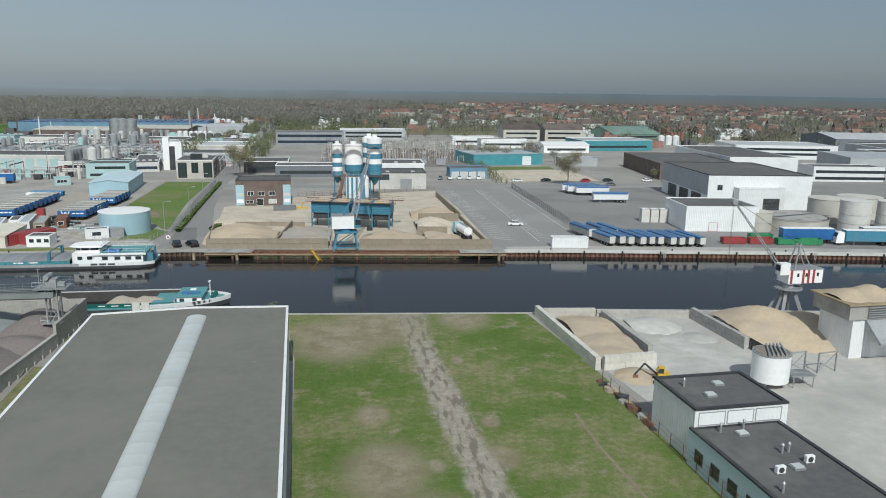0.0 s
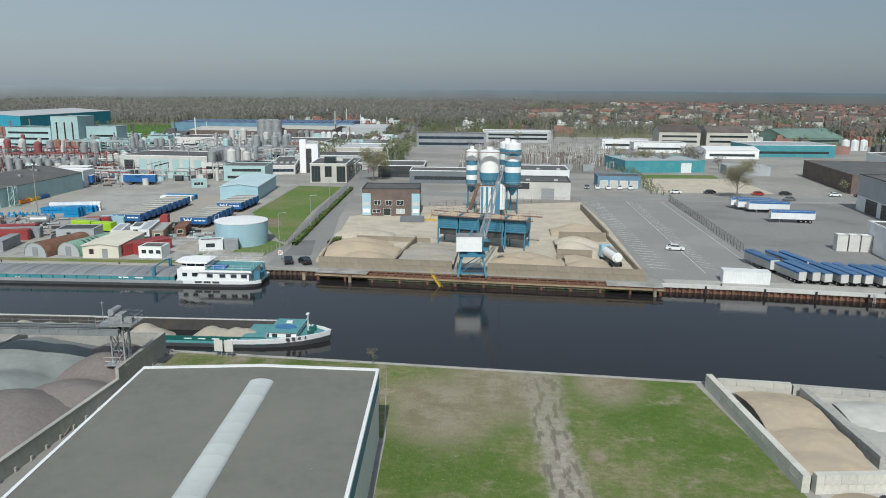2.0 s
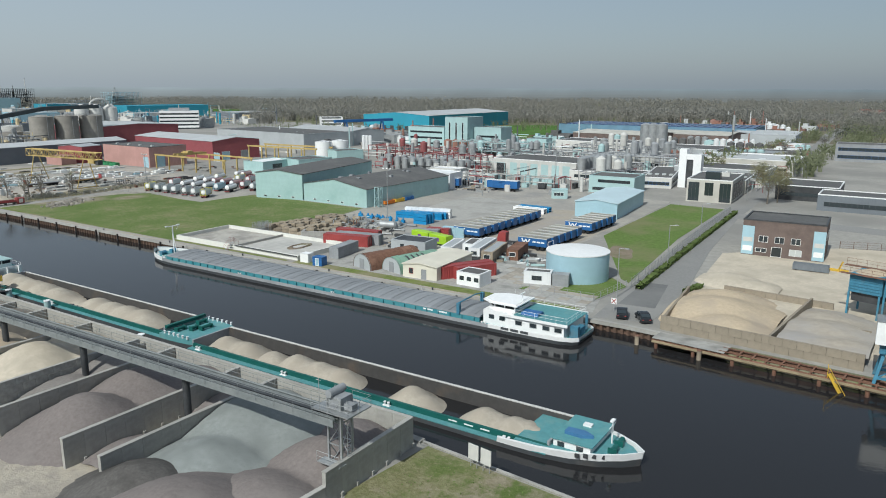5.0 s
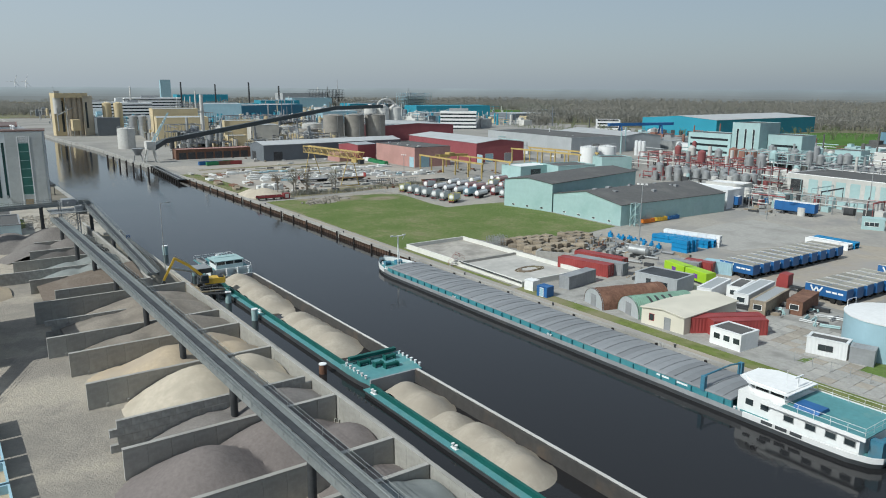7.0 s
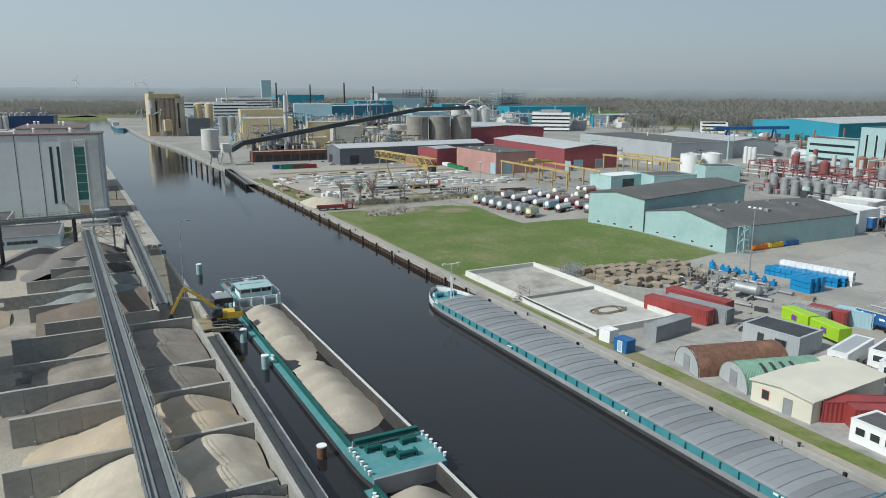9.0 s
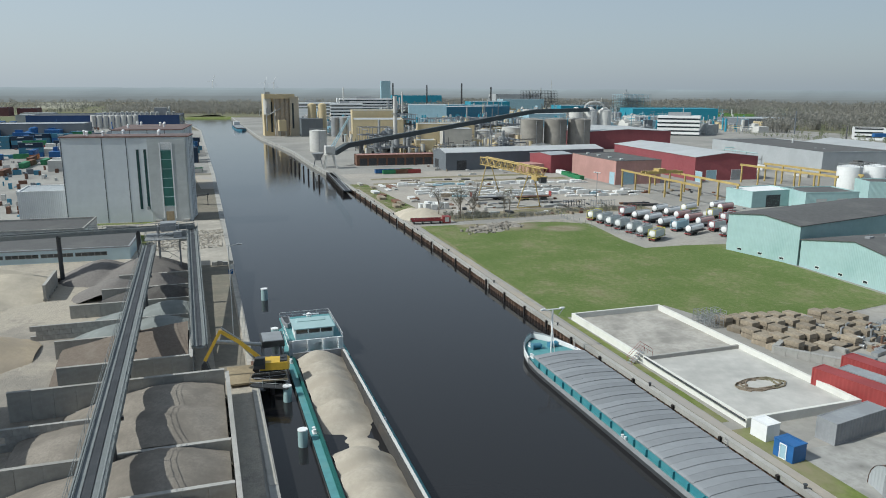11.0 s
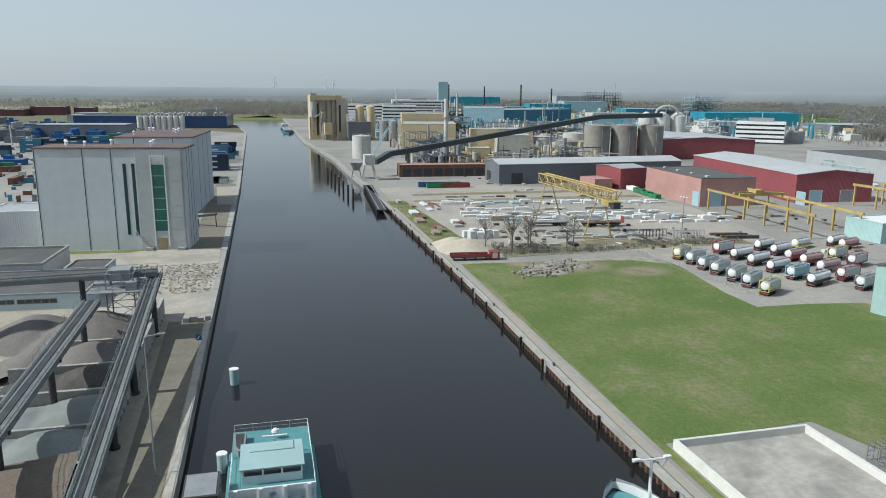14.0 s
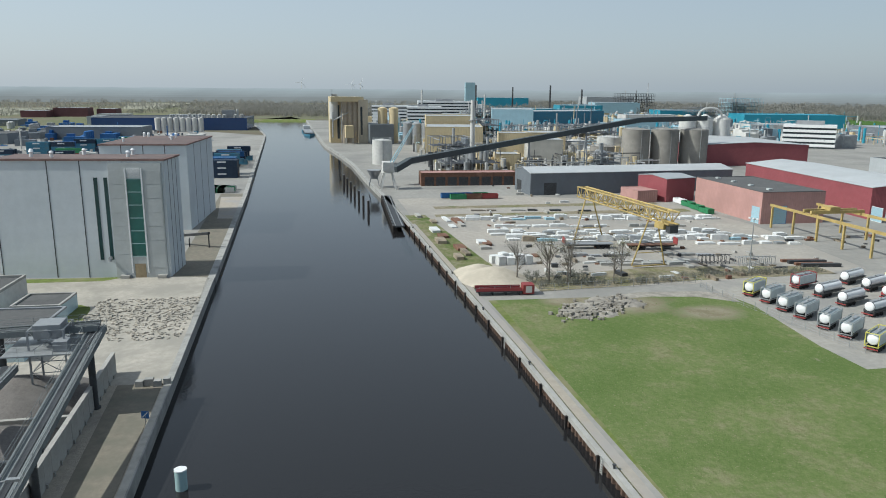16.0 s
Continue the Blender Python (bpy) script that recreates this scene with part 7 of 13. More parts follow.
def hedge_row(line, w, h, label, seed):
    r = random.Random(seed)
    m = Mesh()
    for (x0, y0), (x1, y1) in zip(line, line[1:]):
        L = math.hypot(x1 - x0, y1 - y0)
        n = int(L)
        sd = Vector((-(y1 - y0), x1 - x0)) / L * (w * 0.42)
        top = [h * (0.82 + 0.12 * noise.noise(Vector((k * 0.6, seed, 0)))) for k in range(n + 1)]
        cx = [(x0 + (x1 - x0) * k / n, y0 + (y1 - y0) * k / n) for k in range(n + 1)]
        m.sheet([[(x + sd.x, y + sd.y, 0) for x, y in cx], [(x + sd.x, y + sd.y, z * 0.9) for (x, y), z in zip(cx, top)], [(x, y, z) for (x, y), z in zip(cx, top)], [(x - sd.x, y - sd.y, z * 0.9) for (x, y), z in zip(cx, top)], [(x - sd.x, y - sd.y, 0) for x, y in cx]])
        for i in range(int(L * 30)):
            t = r.random()
            x, y, z = x0 + (x1 - x0) * t + r.uniform(-w, w) / 2, y0 + (y1 - y0) * t + r.uniform(-w, w) / 2, r.uniform(0.1, h) * (0.85 + 0.15 * math.sin(t * L))
            s = r.uniform(0.08, 0.2)
            a, b = r.uniform(0, 6.28), r.uniform(-0.8, 0.8)
            u, v = Vector((math.cos(a), math.sin(a), b)) * s, Vector((-math.sin(a), math.cos(a), 0.6)) * s
            c = Vector((x, y, z))
            m.add([c - u - v, c + u - v, c + u + v, c - u + v], [(0, 1, 2, 3)])
    return single("hedge", m, HEDGE, label, "hedge", smooth=0)


hedge_row([(-46.8, 197), (-49.8, 240), (-53.5, 300)], 1.3, 1.2, "clipped dark green hedge along the street", 5)
hedge_row([(-38.6, 200), (-37.6, 206)], 1.6, 1.0, "small clipped hedge at the street corner", 6)
wire_fence("mesh_fence", [(-48.6, 198), (-51.6, 240), (-55.4, 301)], 2.0, "grey mesh fence behind the hedge", 2.5, STEEL, 0.5)
wire_fence("quay_fence", [(-66, 183.6), (-50.6, 184.6), (-49.2, 197)], 1.6, "grey wire fence round the storage tank lawn", 2.5)


def street_lamp(x, y, h, turn, label="tall grey street lamp beside the street"):
    ob = thing("street_lamp", label, "street lamp", at(x, y, 0, turn), "street lamps")
    part("pole", Mesh().rod((0, 0, 0), (0, 0, h), 0.1, 8, 0.07), STEEL, ob)
    part("arm", Mesh().rod((0, 0, h), (1.5, 0, h + 0.1), 0.05, 6), STEEL, ob)
    part("head", Mesh().box(1.1, -0.14, h + 0.05, 1.9, 0.14, h + 0.22), STEEL, ob)
    return ob


sl = street_lamp(-48.3, 190, 9.3, 0)
for x, y in ((-48.2, 218.5), (-51.0, 253), (-57, 330), (-38, 190)):
    copy_thing(sl, at(x, y, 0, 8 if x > -60 else 0)) if y != 190 else None
st = thing("storage_tank", "round pale blue storage tank with a white roof", "tank", at(-60.7, 199.3, 0))
part("shell", Mesh().cyl(0, 0, 0, 5.6, 6.4, n=48), TANK_BLUE, st)
part("roof", Mesh().cyl(0, 0, 5.6, 5.75, 6.5, n=48).cyl(0, 0, 5.75, 6.3, 6.3, 0.3, 48), WHITE, st)
part("rail", Mesh().rod((-6.2, -1.2, 5.7), (-6.2, -1.2, 6.8), 0.04, 5).rod((-6.2, 1.2, 5.7), (-6.2, 1.2, 6.8), 0.04, 5).rod((-6.2, -1.2, 6.8), (-6.2, 1.2, 6.8), 0.04, 5), WHITE, st)
hall("pump_cabin", (-67.2, 188.4), (-62.0, 190.0), 2.8, 2.5, WHITE_SHEET, BITUMEN, "white pump cabin beside the storage tank", "cabin", opens=[("S", 2.6, 0.9, 2.0, 0.9, "window", DARK_STEEL)], parapet=0.15)
hall("switch_cabinet", (-61.6, 189.8), (-58.6, 190.8), 2.2, 2.4, GREY_PAINT, GREY_PAINT, "grey switch cabinet beside the storage tank", "cabinet", parapet=0.1)


TAN_WALL = surf("stained_wall", (0.28, 0.24, 0.185), 0.9, var=0.18, grain=1.2, patch=0.3, other=(0.2, 0.172, 0.13), cover=0.45)


def bulk_bays():
    line = [(-35.5, 176.6), (-20, 175.8), (-6.5, 175.0), (1.0, 174.4), (18, 173.2), (33.2, 172.0)]
    for (x0, y0), (x1, y1) in zip(line, line[1:]):
        if (x0, y0) == (-6.5, 175.0):
            continue
        block_wall("bulk_wall", (x0, y0), (x1, y1), 2.4, "stained brown concrete wall of the sand bays", TAN_WALL, 2.0, 1.2, 0.4)
    for a, b, h in (((-35.5, 177), (-38, 200), 1.6), ((-19.5, 176.4), (-17.5, 204), 1.8), ((-33, 206), (-14, 204.5), 1.2), ((33.2, 172.4), (31.5, 214), 1.2), ((16.5, 190), (24.5, 189.4), 2.4), ((18.5, 211), (30.5, 211), 2.4), ((31.5, 214), (29.5, 262), 2.0), ((-12, 190), (-7, 190.4), 1.4)):
        block_wall("bulk_wall", a, b, h, "stained brown concrete wall of the sand bays", TAN_WALL, 2.0, 1.2, 0.4)
    for x0, x1, y0, y1, mat, cones, lab in (
            (-37.5, -20, 177.3, 206, SAND, [(-30, 190, 12, 3.2), (-31, 198, 9, 2.4), (-27, 182, 9, 2.6)], "broad orange sand heap in a low bay"),
            (-18.5, -6.2, 176.3, 203, DUST, [(-13, 187, 13, 2.3), (-10, 180, 13, 2.3), (-15, 180, 12, 2.2), (-14, 195, 9, 1.6)], "flat brown gravel heap in a low bay"),
            (1.5, 17.5, 174.9, 194, SAND, [(6, 180, 8, 2.7), (13, 180, 9, 2.8), (9, 187, 8, 2.2)], "orange sand heap beside the hopper"),
            (17.8, 32, 173.8, 189, SAND, [(22, 178, 8, 2.6), (20, 185, 8, 2.2)], "orange sand heap in a concrete bay"),
            (17, 31, 190.5, 210, PALE_SAND, [(20.5, 197, 8, 3.0), (22, 205, 8, 2.6)], "pale sand heap in a concrete bay"),
            (17, 30.5, 212, 232, SAND, [(24, 221, 9, 3.0)], "orange sand heap in the back bay"),
            (-40, -24, 207, 226, PALE_SAND, [(-34, 214, 7, 1.8), (-29, 212, 6, 1.4)], "pale sand heap beside the street")):
        single("sand_pile", cone_field(x0, x1, y0, y1, 0.04, cones, 0.7, int(x0 + 80), 0.12), mat, lab, "heap", None, "heaps of the concrete plant")


bulk_bays()


def jetty():
    ob = thing("jetty", "long rusty steel jetty on piles before the concrete plant", "jetty", at(-34.8, 175.0, 0, -3.8))
    L = 71
    for y in (-3.4, -0.6):
        part("girder", Mesh().box(0, y - 0.2, -0.7, L, y + 0.2, -0.1), RUST, ob)
    post = Mesh().cyl(0, 0, -5, -0.7, 0.28, n=10).data("pile", RUST, 40)
    for i in range(13):
        piece("pile", post, ob, pose(0.6 + i * (L - 1.2) / 12, -3.4, 0))
    tie = Mesh().box(-0.12, -3.6, -0.1, 0.12, -0.3, 0.1).data("cross_tie", RUST, 0)
    for i in range(36):
        piece("cross_tie", tie, ob, pose(1 + i * (L - 2) / 35, 0, 0))
    for y in (-2.9, -1.1):
        part("crane_rail", Mesh().box(10, y - 0.08, 0.1, 60, y + 0.08, 0.24), RUST, ob)
    for x0, x1 in ((0, 11), (60, L)):
        part("deck_plate", Mesh().box(x0, -3.7, 0.1, x1, -0.2, 0.18), OLD_CONCRETE, ob)
    part("fender_rail", Mesh().box(0, -3.85, -0.5, L, -3.6, -0.2), PLANK, ob, "weathered ochre fender timber")
    part("access_ladder", Mesh().bar((25.0, -3.6, 0.6), (27.4, -4.6, -2.6), 0.7, 0.1).bar((25.0, -3.9, 1.5), (27.4, -4.9, -1.6), 0.06, 0.06).rod((24.8, -3.6, 0), (24.8, -3.6, 1.9), 0.05, 5), YELLOW, ob)
    bank = Mesh()
    bank.sheet([[(0, 0.2, 0), (L, 0.2, 0)], [(0, -1.2, -1.2), (L, -1.2, -1.2)], [(0, -2.4, -3.5), (L, -2.4, -3.5)]])
    part("stone_bank", bank, MOSSY, ob, "mossy stone bank below the deck")


MOSSY = surf("mossy_stone", (0.2, 0.185, 0.125), 0.9, var=0.35, grain=1.2, patch=0.4, other=(0.15, 0.17, 0.07), cover=0.45, bump=0.6)
jetty()
for x, y in ((-37.5, 171.5), (-27.5, 170.4), (34, 166.2)):
    ob = thing("timber_pile", "worn brown timber pile standing in the water", "pile", at(x, y, 0), "timber piles")
    part("pile", Mesh().cyl(0, 0, -5, -0.1, 0.35, n=10), WOOD, ob)
    part("cap", Mesh().cyl(0, 0, -0.1, 0.0, 0.38, n=10), RUST, ob)


def jib_crane():
    ob = thing("portal_crane", "petrol blue portal crane with a white machine house", "crane", at(-2.2, 172.6, 0.2, 4))
    for sx in (-1, 1):
        for sy in (-1, 1):
            part("leg", Mesh().bar((sx * 2.9, sy * 2.0, 0), (sx * 2.1, sy * 1.3, 4.2), 0.4, 0.4), PETROL, ob)
        part("brace", Mesh().bar((sx * 2.8, -1.9, 0.3), (sx * 2.2, 1.4, 4.0), 0.16, 0.16), PETROL, ob)
    for sy in (-1, 1):
        part("brace", Mesh().bar((-2.7, sy * 1.9, 0.8), (2.7, sy * 1.9, 0.8), 0.25, 0.3), PETROL, ob)
        part("brace", Mesh().bar((-2.7, sy * 1.8, 0.8), (2.0, sy * 1.4, 4.0), 0.14, 0.14), PETROL, ob)
    part("portal", Mesh().box(-2.7, -2.0, 4.2, 2.7, 2.0, 4.6).cyl(0, 0, 4.6, 5.2, 1.5, n=20), PETROL, ob)
    part("machine_house", Mesh().box(-3.3, -1.7, 5.3, 1.9, 1.7, 8.4), WHITE, ob)
    part("house_roof", Mesh().box(-3.4, -1.8, 8.4, 2.0, 1.8, 8.5), STEEL, ob)
    part("cab", Mesh().box(1.9, -1.5, 5.4, 3.4, 0.2, 7.6), PETROL, ob)
    part("cab_glass", Mesh().box(2.2, -1.55, 6.2, 3.45, 0.1, 7.4), GLASS, ob)
    fr = Mesh()
    fr.bar((-0.6, -1.2, 8.5), (1.2, -0.4, 11.6), 0.2, 0.2).bar((-0.6, 1.2, 8.5), (1.2, 0.4, 11.6), 0.2, 0.2)
    part("a_frame", fr, PETROL, ob)
    j = Mesh()
    a, b = Vector((1.5, 0.6, 6.0)), Vector((6.8, 12.0, 21.5))
    for sx, sz in ((-0.7, -0.5), (0.7, -0.5), (0.7, 0.5), (-0.7, 0.5)):
        j.rod(a + Vector((sx, 0, sz)), b + Vector((sx * 0.4, 0, sz * 0.4)), 0.09, 5)
    n = 14
    for i in range(n):
        p, q = a.lerp(b, i / n), a.lerp(b, (i + 1) / n)
        k0, k1 = 0.7 * (1 - 0.6 * i / n), 0.7 * (1 - 0.6 * (i + 1) / n)
        for s in (-1, 1):
            j.rod(p + Vector((k0 * s, 0, -0.4)), q + Vector((-k1 * s, 0, 0.3)), 0.05, 4).rod(p + Vector((k0 * s, 0, -0.4)), q + Vector((k1 * s, 0, 0.35)), 0.05, 4)
    part("jib", j, GREY_PAINT, ob, "grey lattice jib")
    c = Mesh()
    c.rod((6.8, 12.0, 21.5), (6.8, 12.2, 3.5), 0.03, 4).rod((1.2, 0, 11.6), (6.6, 11.8, 21.4), 0.03, 4)
    part("cable", c, DARK_STEEL, ob)
    part("grab", Mesh().along_y([(6.0, 2.2), (7.6, 2.2), (7.2, 3.4), (6.4, 3.4)], 11.6, 12.8), DARK_STEEL, ob)


jib_crane()


def mixing_plant():
    hp = thing("aggregate_hopper", "row of petrol blue aggregate hoppers on legs filled with sand", "hopper", at(-12.0, 203.0, 0, -14))
    for i in range(4):
        x = i * 5.5 + (0.6 if i > 1 else 0)
        b = part("bin", Mesh().box(x, 0, 4.2, x + 5.2, 5.4, 7.4), PETROL, hp)
        part("funnel", Mesh().prism([(x + 0.4, 0.5), (x + 4.8, 0.5), (x + 4.8, 4.9), (x + 0.4, 4.9)], 2.6, 4.2), DARK_STEEL, b)
        part("fill", cone_field(x + 0.2, x + 5.0, 0.2, 5.2, 7.3, [(x + 2.6, 2.7, 3.0, 0.9)], 0.5, i + 60), SAND, b)
        for k in range(6):
            part("rib", Mesh().box(x + 0.1, -0.12, 4.3 + k * 0.5, x + 5.1, 0, 4.45 + k * 0.5), PETROL, b)
        for sx in (0.1, 4.9):
            for sy in (0.1, 5.1):
                part("leg", Mesh().box(x + sx - 0.15, sy - 0.15, 0, x + sx + 0.15, sy + 0.15, 4.2), PETROL, hp)
    part("walkway", Mesh().box(-1.4, -1.0, 7.4, 24, -0.1, 7.5), RUST, hp)
    railing(hp, [(-1.4, -1.0, 7.5), (24, -1.0, 7.5)], 1.1, RUST)
    part("walkway", Mesh().box(-3.0, 5.5, 7.4, 25, 6.6, 7.5), RUST, hp)
    railing(hp, [(-3, 6.6, 7.5), (25, 6.6, 7.5)], 1.1, RUST)
    sp = thing("cement_silos", "blue and white banded cement silos over a mixing tower", "silo", at(0.6, 252, 0, 0))

    def silo(x, y, r, z0, z1, bands, name="silo"):
        n = len(bands)
        top = None
        for i, m in enumerate(bands):
            p = part(name if i == 0 else "band", Mesh().cyl(x, y, z0 + (z1 - z0) * i / n, z0 + (z1 - z0) * (i + 1) / n, r, n=24), m, sp if i == 0 else top)
            top = p if i == 0 else top
        part("cone", Mesh().cyl(x, y, z0 - r * 1.5, z0, 0.4, r, 24), bands[0], top)
        part("cap", Mesh().cyl(x, y, z1, z1 + 0.4, r, r * 0.6, 24).cyl(x, y, z1 + 0.4, z1 + 1.3, r * 0.35, n=12), WHITE, top)
        for k in range(4):
            a = k * math.pi / 2 + 0.78
            part("leg", Mesh().cyl(x + r * 0.9 * math.cos(a), y + r * 0.9 * math.sin(a), 0, z0 + 0.3, 0.18, n=8), PETROL, top)
    silo(-6.3, 0, 1.7, 9.0, 19.4, [PETROL, WHITE, PETROL, WHITE, PETROL, WHITE, WHITE])
    silo(-0.8, 1.5, 3.1, 10.5, 19.2, [PETROL, WHITE, WHITE, WHITE])
    silo(6.4, 0, 2.5, 9.5, 21.6, [PETROL, PETROL, WHITE, PETROL, WHITE, PETROL, WHITE])
    silo(4.6, 5.2, 2.3, 9.5, 21.6, [PETROL, PETROL, WHITE, PETROL, WHITE, PETROL, WHITE])
    part("mixing_tower", Mesh().box(-3.4, -3.0, 0, 2.6, 4.0, 8.8), WHITE_SHEET, sp)
    for i in range(4):
        part("striped_cladding", Mesh().box(-3.2 + i * 1.5, -3.06, 0.2, -2.5 + i * 1.5, -3.0, 8.6), PETROL, sp)
    part("striped_tank", Mesh().cyl(2.8, -4.0, 2.0, 8.6, 1.5, n=18).cyl(2.8, -4.0, 8.6, 9.6, 1.5, 0.5, 18), WHITE, sp)
    part("stair", Mesh().bar((-8.6, -4, 0), (-3.4, -4, 7.2), 1.0, 0.2), STEEL, sp)
    pl = part("gantry", Mesh().box(-8.5, -4.6, 19.2, 9.0, -3.0, 19.3), RUST, sp)
    part("gantry", Mesh().box(-7.5, -3.2, 8.9, 9.0, -1.8, 9.0), RUST, sp)
    railing(sp, [(-7.5, -3.2, 9.0), (9, -3.2, 9.0)], 1.1, STEEL)
    part("skip_track", Mesh().bar((2.0, -44, 6.0), (2.0, -4, 9.6), 1.3, 0.5), PETROL, sp)
    part("skip_track", Mesh().bar((-5.0, -40, 7.6), (-4.0, -4, 9.6), 0.9, 0.4), RUST, sp)


mixing_plant()
po = thing("corner_panels", "pale blue facade panels on the brick office corners", "panel", at(-38.4, 241.9, 0, 4.27))
for x0, x1 in ((-0.03, 2.6), (15.0, 17.48)):
    part("panel", Mesh().box(x0, -0.05, 0.2, x1, 0.02, 6.9), TANK_BLUE, po)
    part("window", Mesh().box(x0 + 0.3, -0.09, 1.0, x1 - 0.3, -0.05, 2.2), WHITE, po)
    part("window", Mesh().box(x0 + 0.3, -0.09, 3.2, x1 - 0.3, -0.05, 4.2), PALE_CONCRETE, po)


def skip(x, y, turn, mat, label, l=6.0, w=2.3, h=1.6):
    ob = thing("skip_container", label, "skip", at(x, y, 0.05, turn), "skips")
    part("bottom", Mesh().box(0, 0, 0.15, l, w, 0.3), mat, ob)
    for y0, y1 in ((0, 0.08), (w - 0.08, w)):
        s = Mesh().box(0, y0, 0.3, l, y1, h)
        for i in range(6):
            u = 0.3 + i * (l - 0.7) / 5
            s.box(u, y0 - 0.06 if y0 == 0 else y1, 0.3, u + 0.1, 0 if y0 == 0 else y1 + 0.06, h)
        part("side", s, mat, ob)
    part("end", Mesh().box(0, 0.08, 0.3, 0.08, w - 0.08, h), mat, ob)
    part("end", Mesh().box(l - 0.08, 0.08, 0.3, l, w - 0.08, h), mat, ob)
    return ob


skip(-25.5, 232.0, 4, SLATE_SHEET, "dark grey-green open skip beside the brick office", 7, 2.4, 1.4)
fl = thing("yellow_barrier", "yellow steel barrier frame lying on the plant floor", "barrier", at(-17.5, 236.5, 0.05, -6))
part("rail", Mesh().box(-2.2, -0.7, 0, 2.2, -0.4, 0.3), YELLOW, fl)
part("rail", Mesh().box(-2.2, 0.4, 0, 2.2, 0.7, 0.3), YELLOW, fl)
part("upright", Mesh().bar((0.3, 0.4, 0.2), (0.9, 0.8, 2.0), 0.25, 0.25), YELLOW, fl)


def car(x, y, turn, paint, label, l=4.4, group="parked cars"):
    ob = thing("car", label, "car", at(x, y, 0.08, turn), group)
    prof = [(0, 0.35), (0.1, 0.75), (0.9, 0.95), (1.5, 1.42), (3.2, 1.45), (3.95, 0.98), (4.35, 0.85), (l, 0.4), (l - 0.1, 0.25), (0.1, 0.25)]
    m = Mesh()
    m.along_y(prof, -0.85, 0.85)
    body = part("body", m, paint, ob)
    part("windows", Mesh().along_y([(1.05, 0.97), (1.55, 1.37), (3.15, 1.4), (3.8, 0.99)], -0.87, 0.87), GLASS, body)
    part("windscreen", Mesh().bar((0.98, 0, 1.0), (1.46, 0, 1.4), 1.4, 0.06), GLASS, body)
    part("rear_screen", Mesh().bar((3.28, 0, 1.42), (3.88, 0, 1.04), 1.4, 0.06), GLASS, body)
    for wx in (0.85, 3.45):
        for wy in (-0.8, 0.8):
            w = part("wheel", Mesh().rod((wx, wy - 0.1, 0.3), (wx, wy + 0.1, 0.3), 0.32, 14), RUBBER, ob)
            part("rim", Mesh().rod((wx, wy - 0.11, 0.3), (wx, wy + 0.11, 0.3), 0.18, 10), STEEL, w)
    for wy in (-0.6, 0.6):
        part("headlight", Mesh().box(-0.02, wy - 0.15, 0.6, 0.1, wy + 0.15, 0.72), WHITE, ob)
        part("tail_light", Mesh().box(l - 0.08, wy - 0.15, 0.65, l, wy + 0.15, 0.8), RED, ob)
    return ob


CAR_BLACK = surf("black_car_paint", (0.02, 0.022, 0.025), 0.2, var=0.05, bump=0, spec=0.6)
CAR_WHITE = surf("white_car_paint", (0.75, 0.75, 0.74), 0.25, var=0.03, bump=0)
CAR_GREY = surf("grey_car_paint", (0.2, 0.21, 0.22), 0.25, 0.3, var=0.03, bump=0)
CAR_BLUE = surf("blue_car_paint", (0.04, 0.08, 0.2), 0.25, var=0.03, bump=0)
CAR_RED = surf("red_car_paint", (0.35, 0.03, 0.03), 0.25, var=0.03, bump=0)
CARS = [CAR_BLACK, CAR_WHITE, CAR_GREY, CAR_BLUE, CAR_RED, CAR_GREY, CAR_BLACK]
car(-43.8, 181.2, -70, CAR_BLACK, "black car parked at the end of the street")
car(-40.6, 180.9, -55, CAR_BLACK, "black hatchback parked at the end of the street")
rs = thing("road_sign", "round red and white sign on a frame at the quay", "sign", at(-45.4, 181.2, 0, 0))
part("post", Mesh().cyl(0, 0, 0, 2.4, 0.05, n=6), STEEL, rs)
part("plate", Mesh().box(-0.5, -0.05, 1.4, 0.5, -0.01, 2.4), WHITE, rs)
part("bar", Mesh().bar((-0.4, -0.07, 1.5), (0.4, -0.07, 2.3), 0.02, 0.14).bar((-0.4, -0.07, 2.3), (0.4, -0.07, 1.5), 0.02, 0.14), RED, rs)


# ---- north bank, east: lorry park and halls ----
zone("lorry_park", [(34.5, 178), (37, 171.0), (60.5, 169.2), (61.5, 200), (61, 286), (33.5, 281)], ASPHALT, 0.045, "grey asphalt lorry park with white bay lines")
zone("service_road", [(-58, 291), (33, 281.5), (62, 287), (140, 291), (260, 300), (260, 306), (140, 300), (62, 296), (33, 290.5), (-57, 301)], ASPHALT, 0.055, "grey asphalt service road", "road")
DEPOT_YARD = surf("depot_yard", (0.25, 0.243, 0.232), 0.9, var=0.12, grain=1.2, patch=0.05, other=(0.2, 0.195, 0.187), cover=0.45)
zone("east_yard", [(62.5, 168.8), (107, 163.9), (160, 157.2), (420, 128), (420, 330), (120, 286), (62.5, 284)], DEPOT_YARD, 0.04, "dark asphalt yard of the haulage depot")
zone("east_apron", [(37, 170.4), (51, 169.6), (107, 163.8), (160, 157.1), (420, 128.2), (420, 133), (160, 162), (107, 168.6), (60, 173.5), (37, 174)], CONCRETE, 0.07, "pale concrete apron along the quay")
zone("sandy_lot", [(62, 306), (107, 309), (106, 354), (62, 350)], PALE_SAND, 0.05, "pale sandy vacant lot", "soil")
zone("lot_grass", [(62, 352), (100, 357), (101, 370), (61, 366)], GRASS, 0.055, "green grass strip behind the sandy lot", "grass")
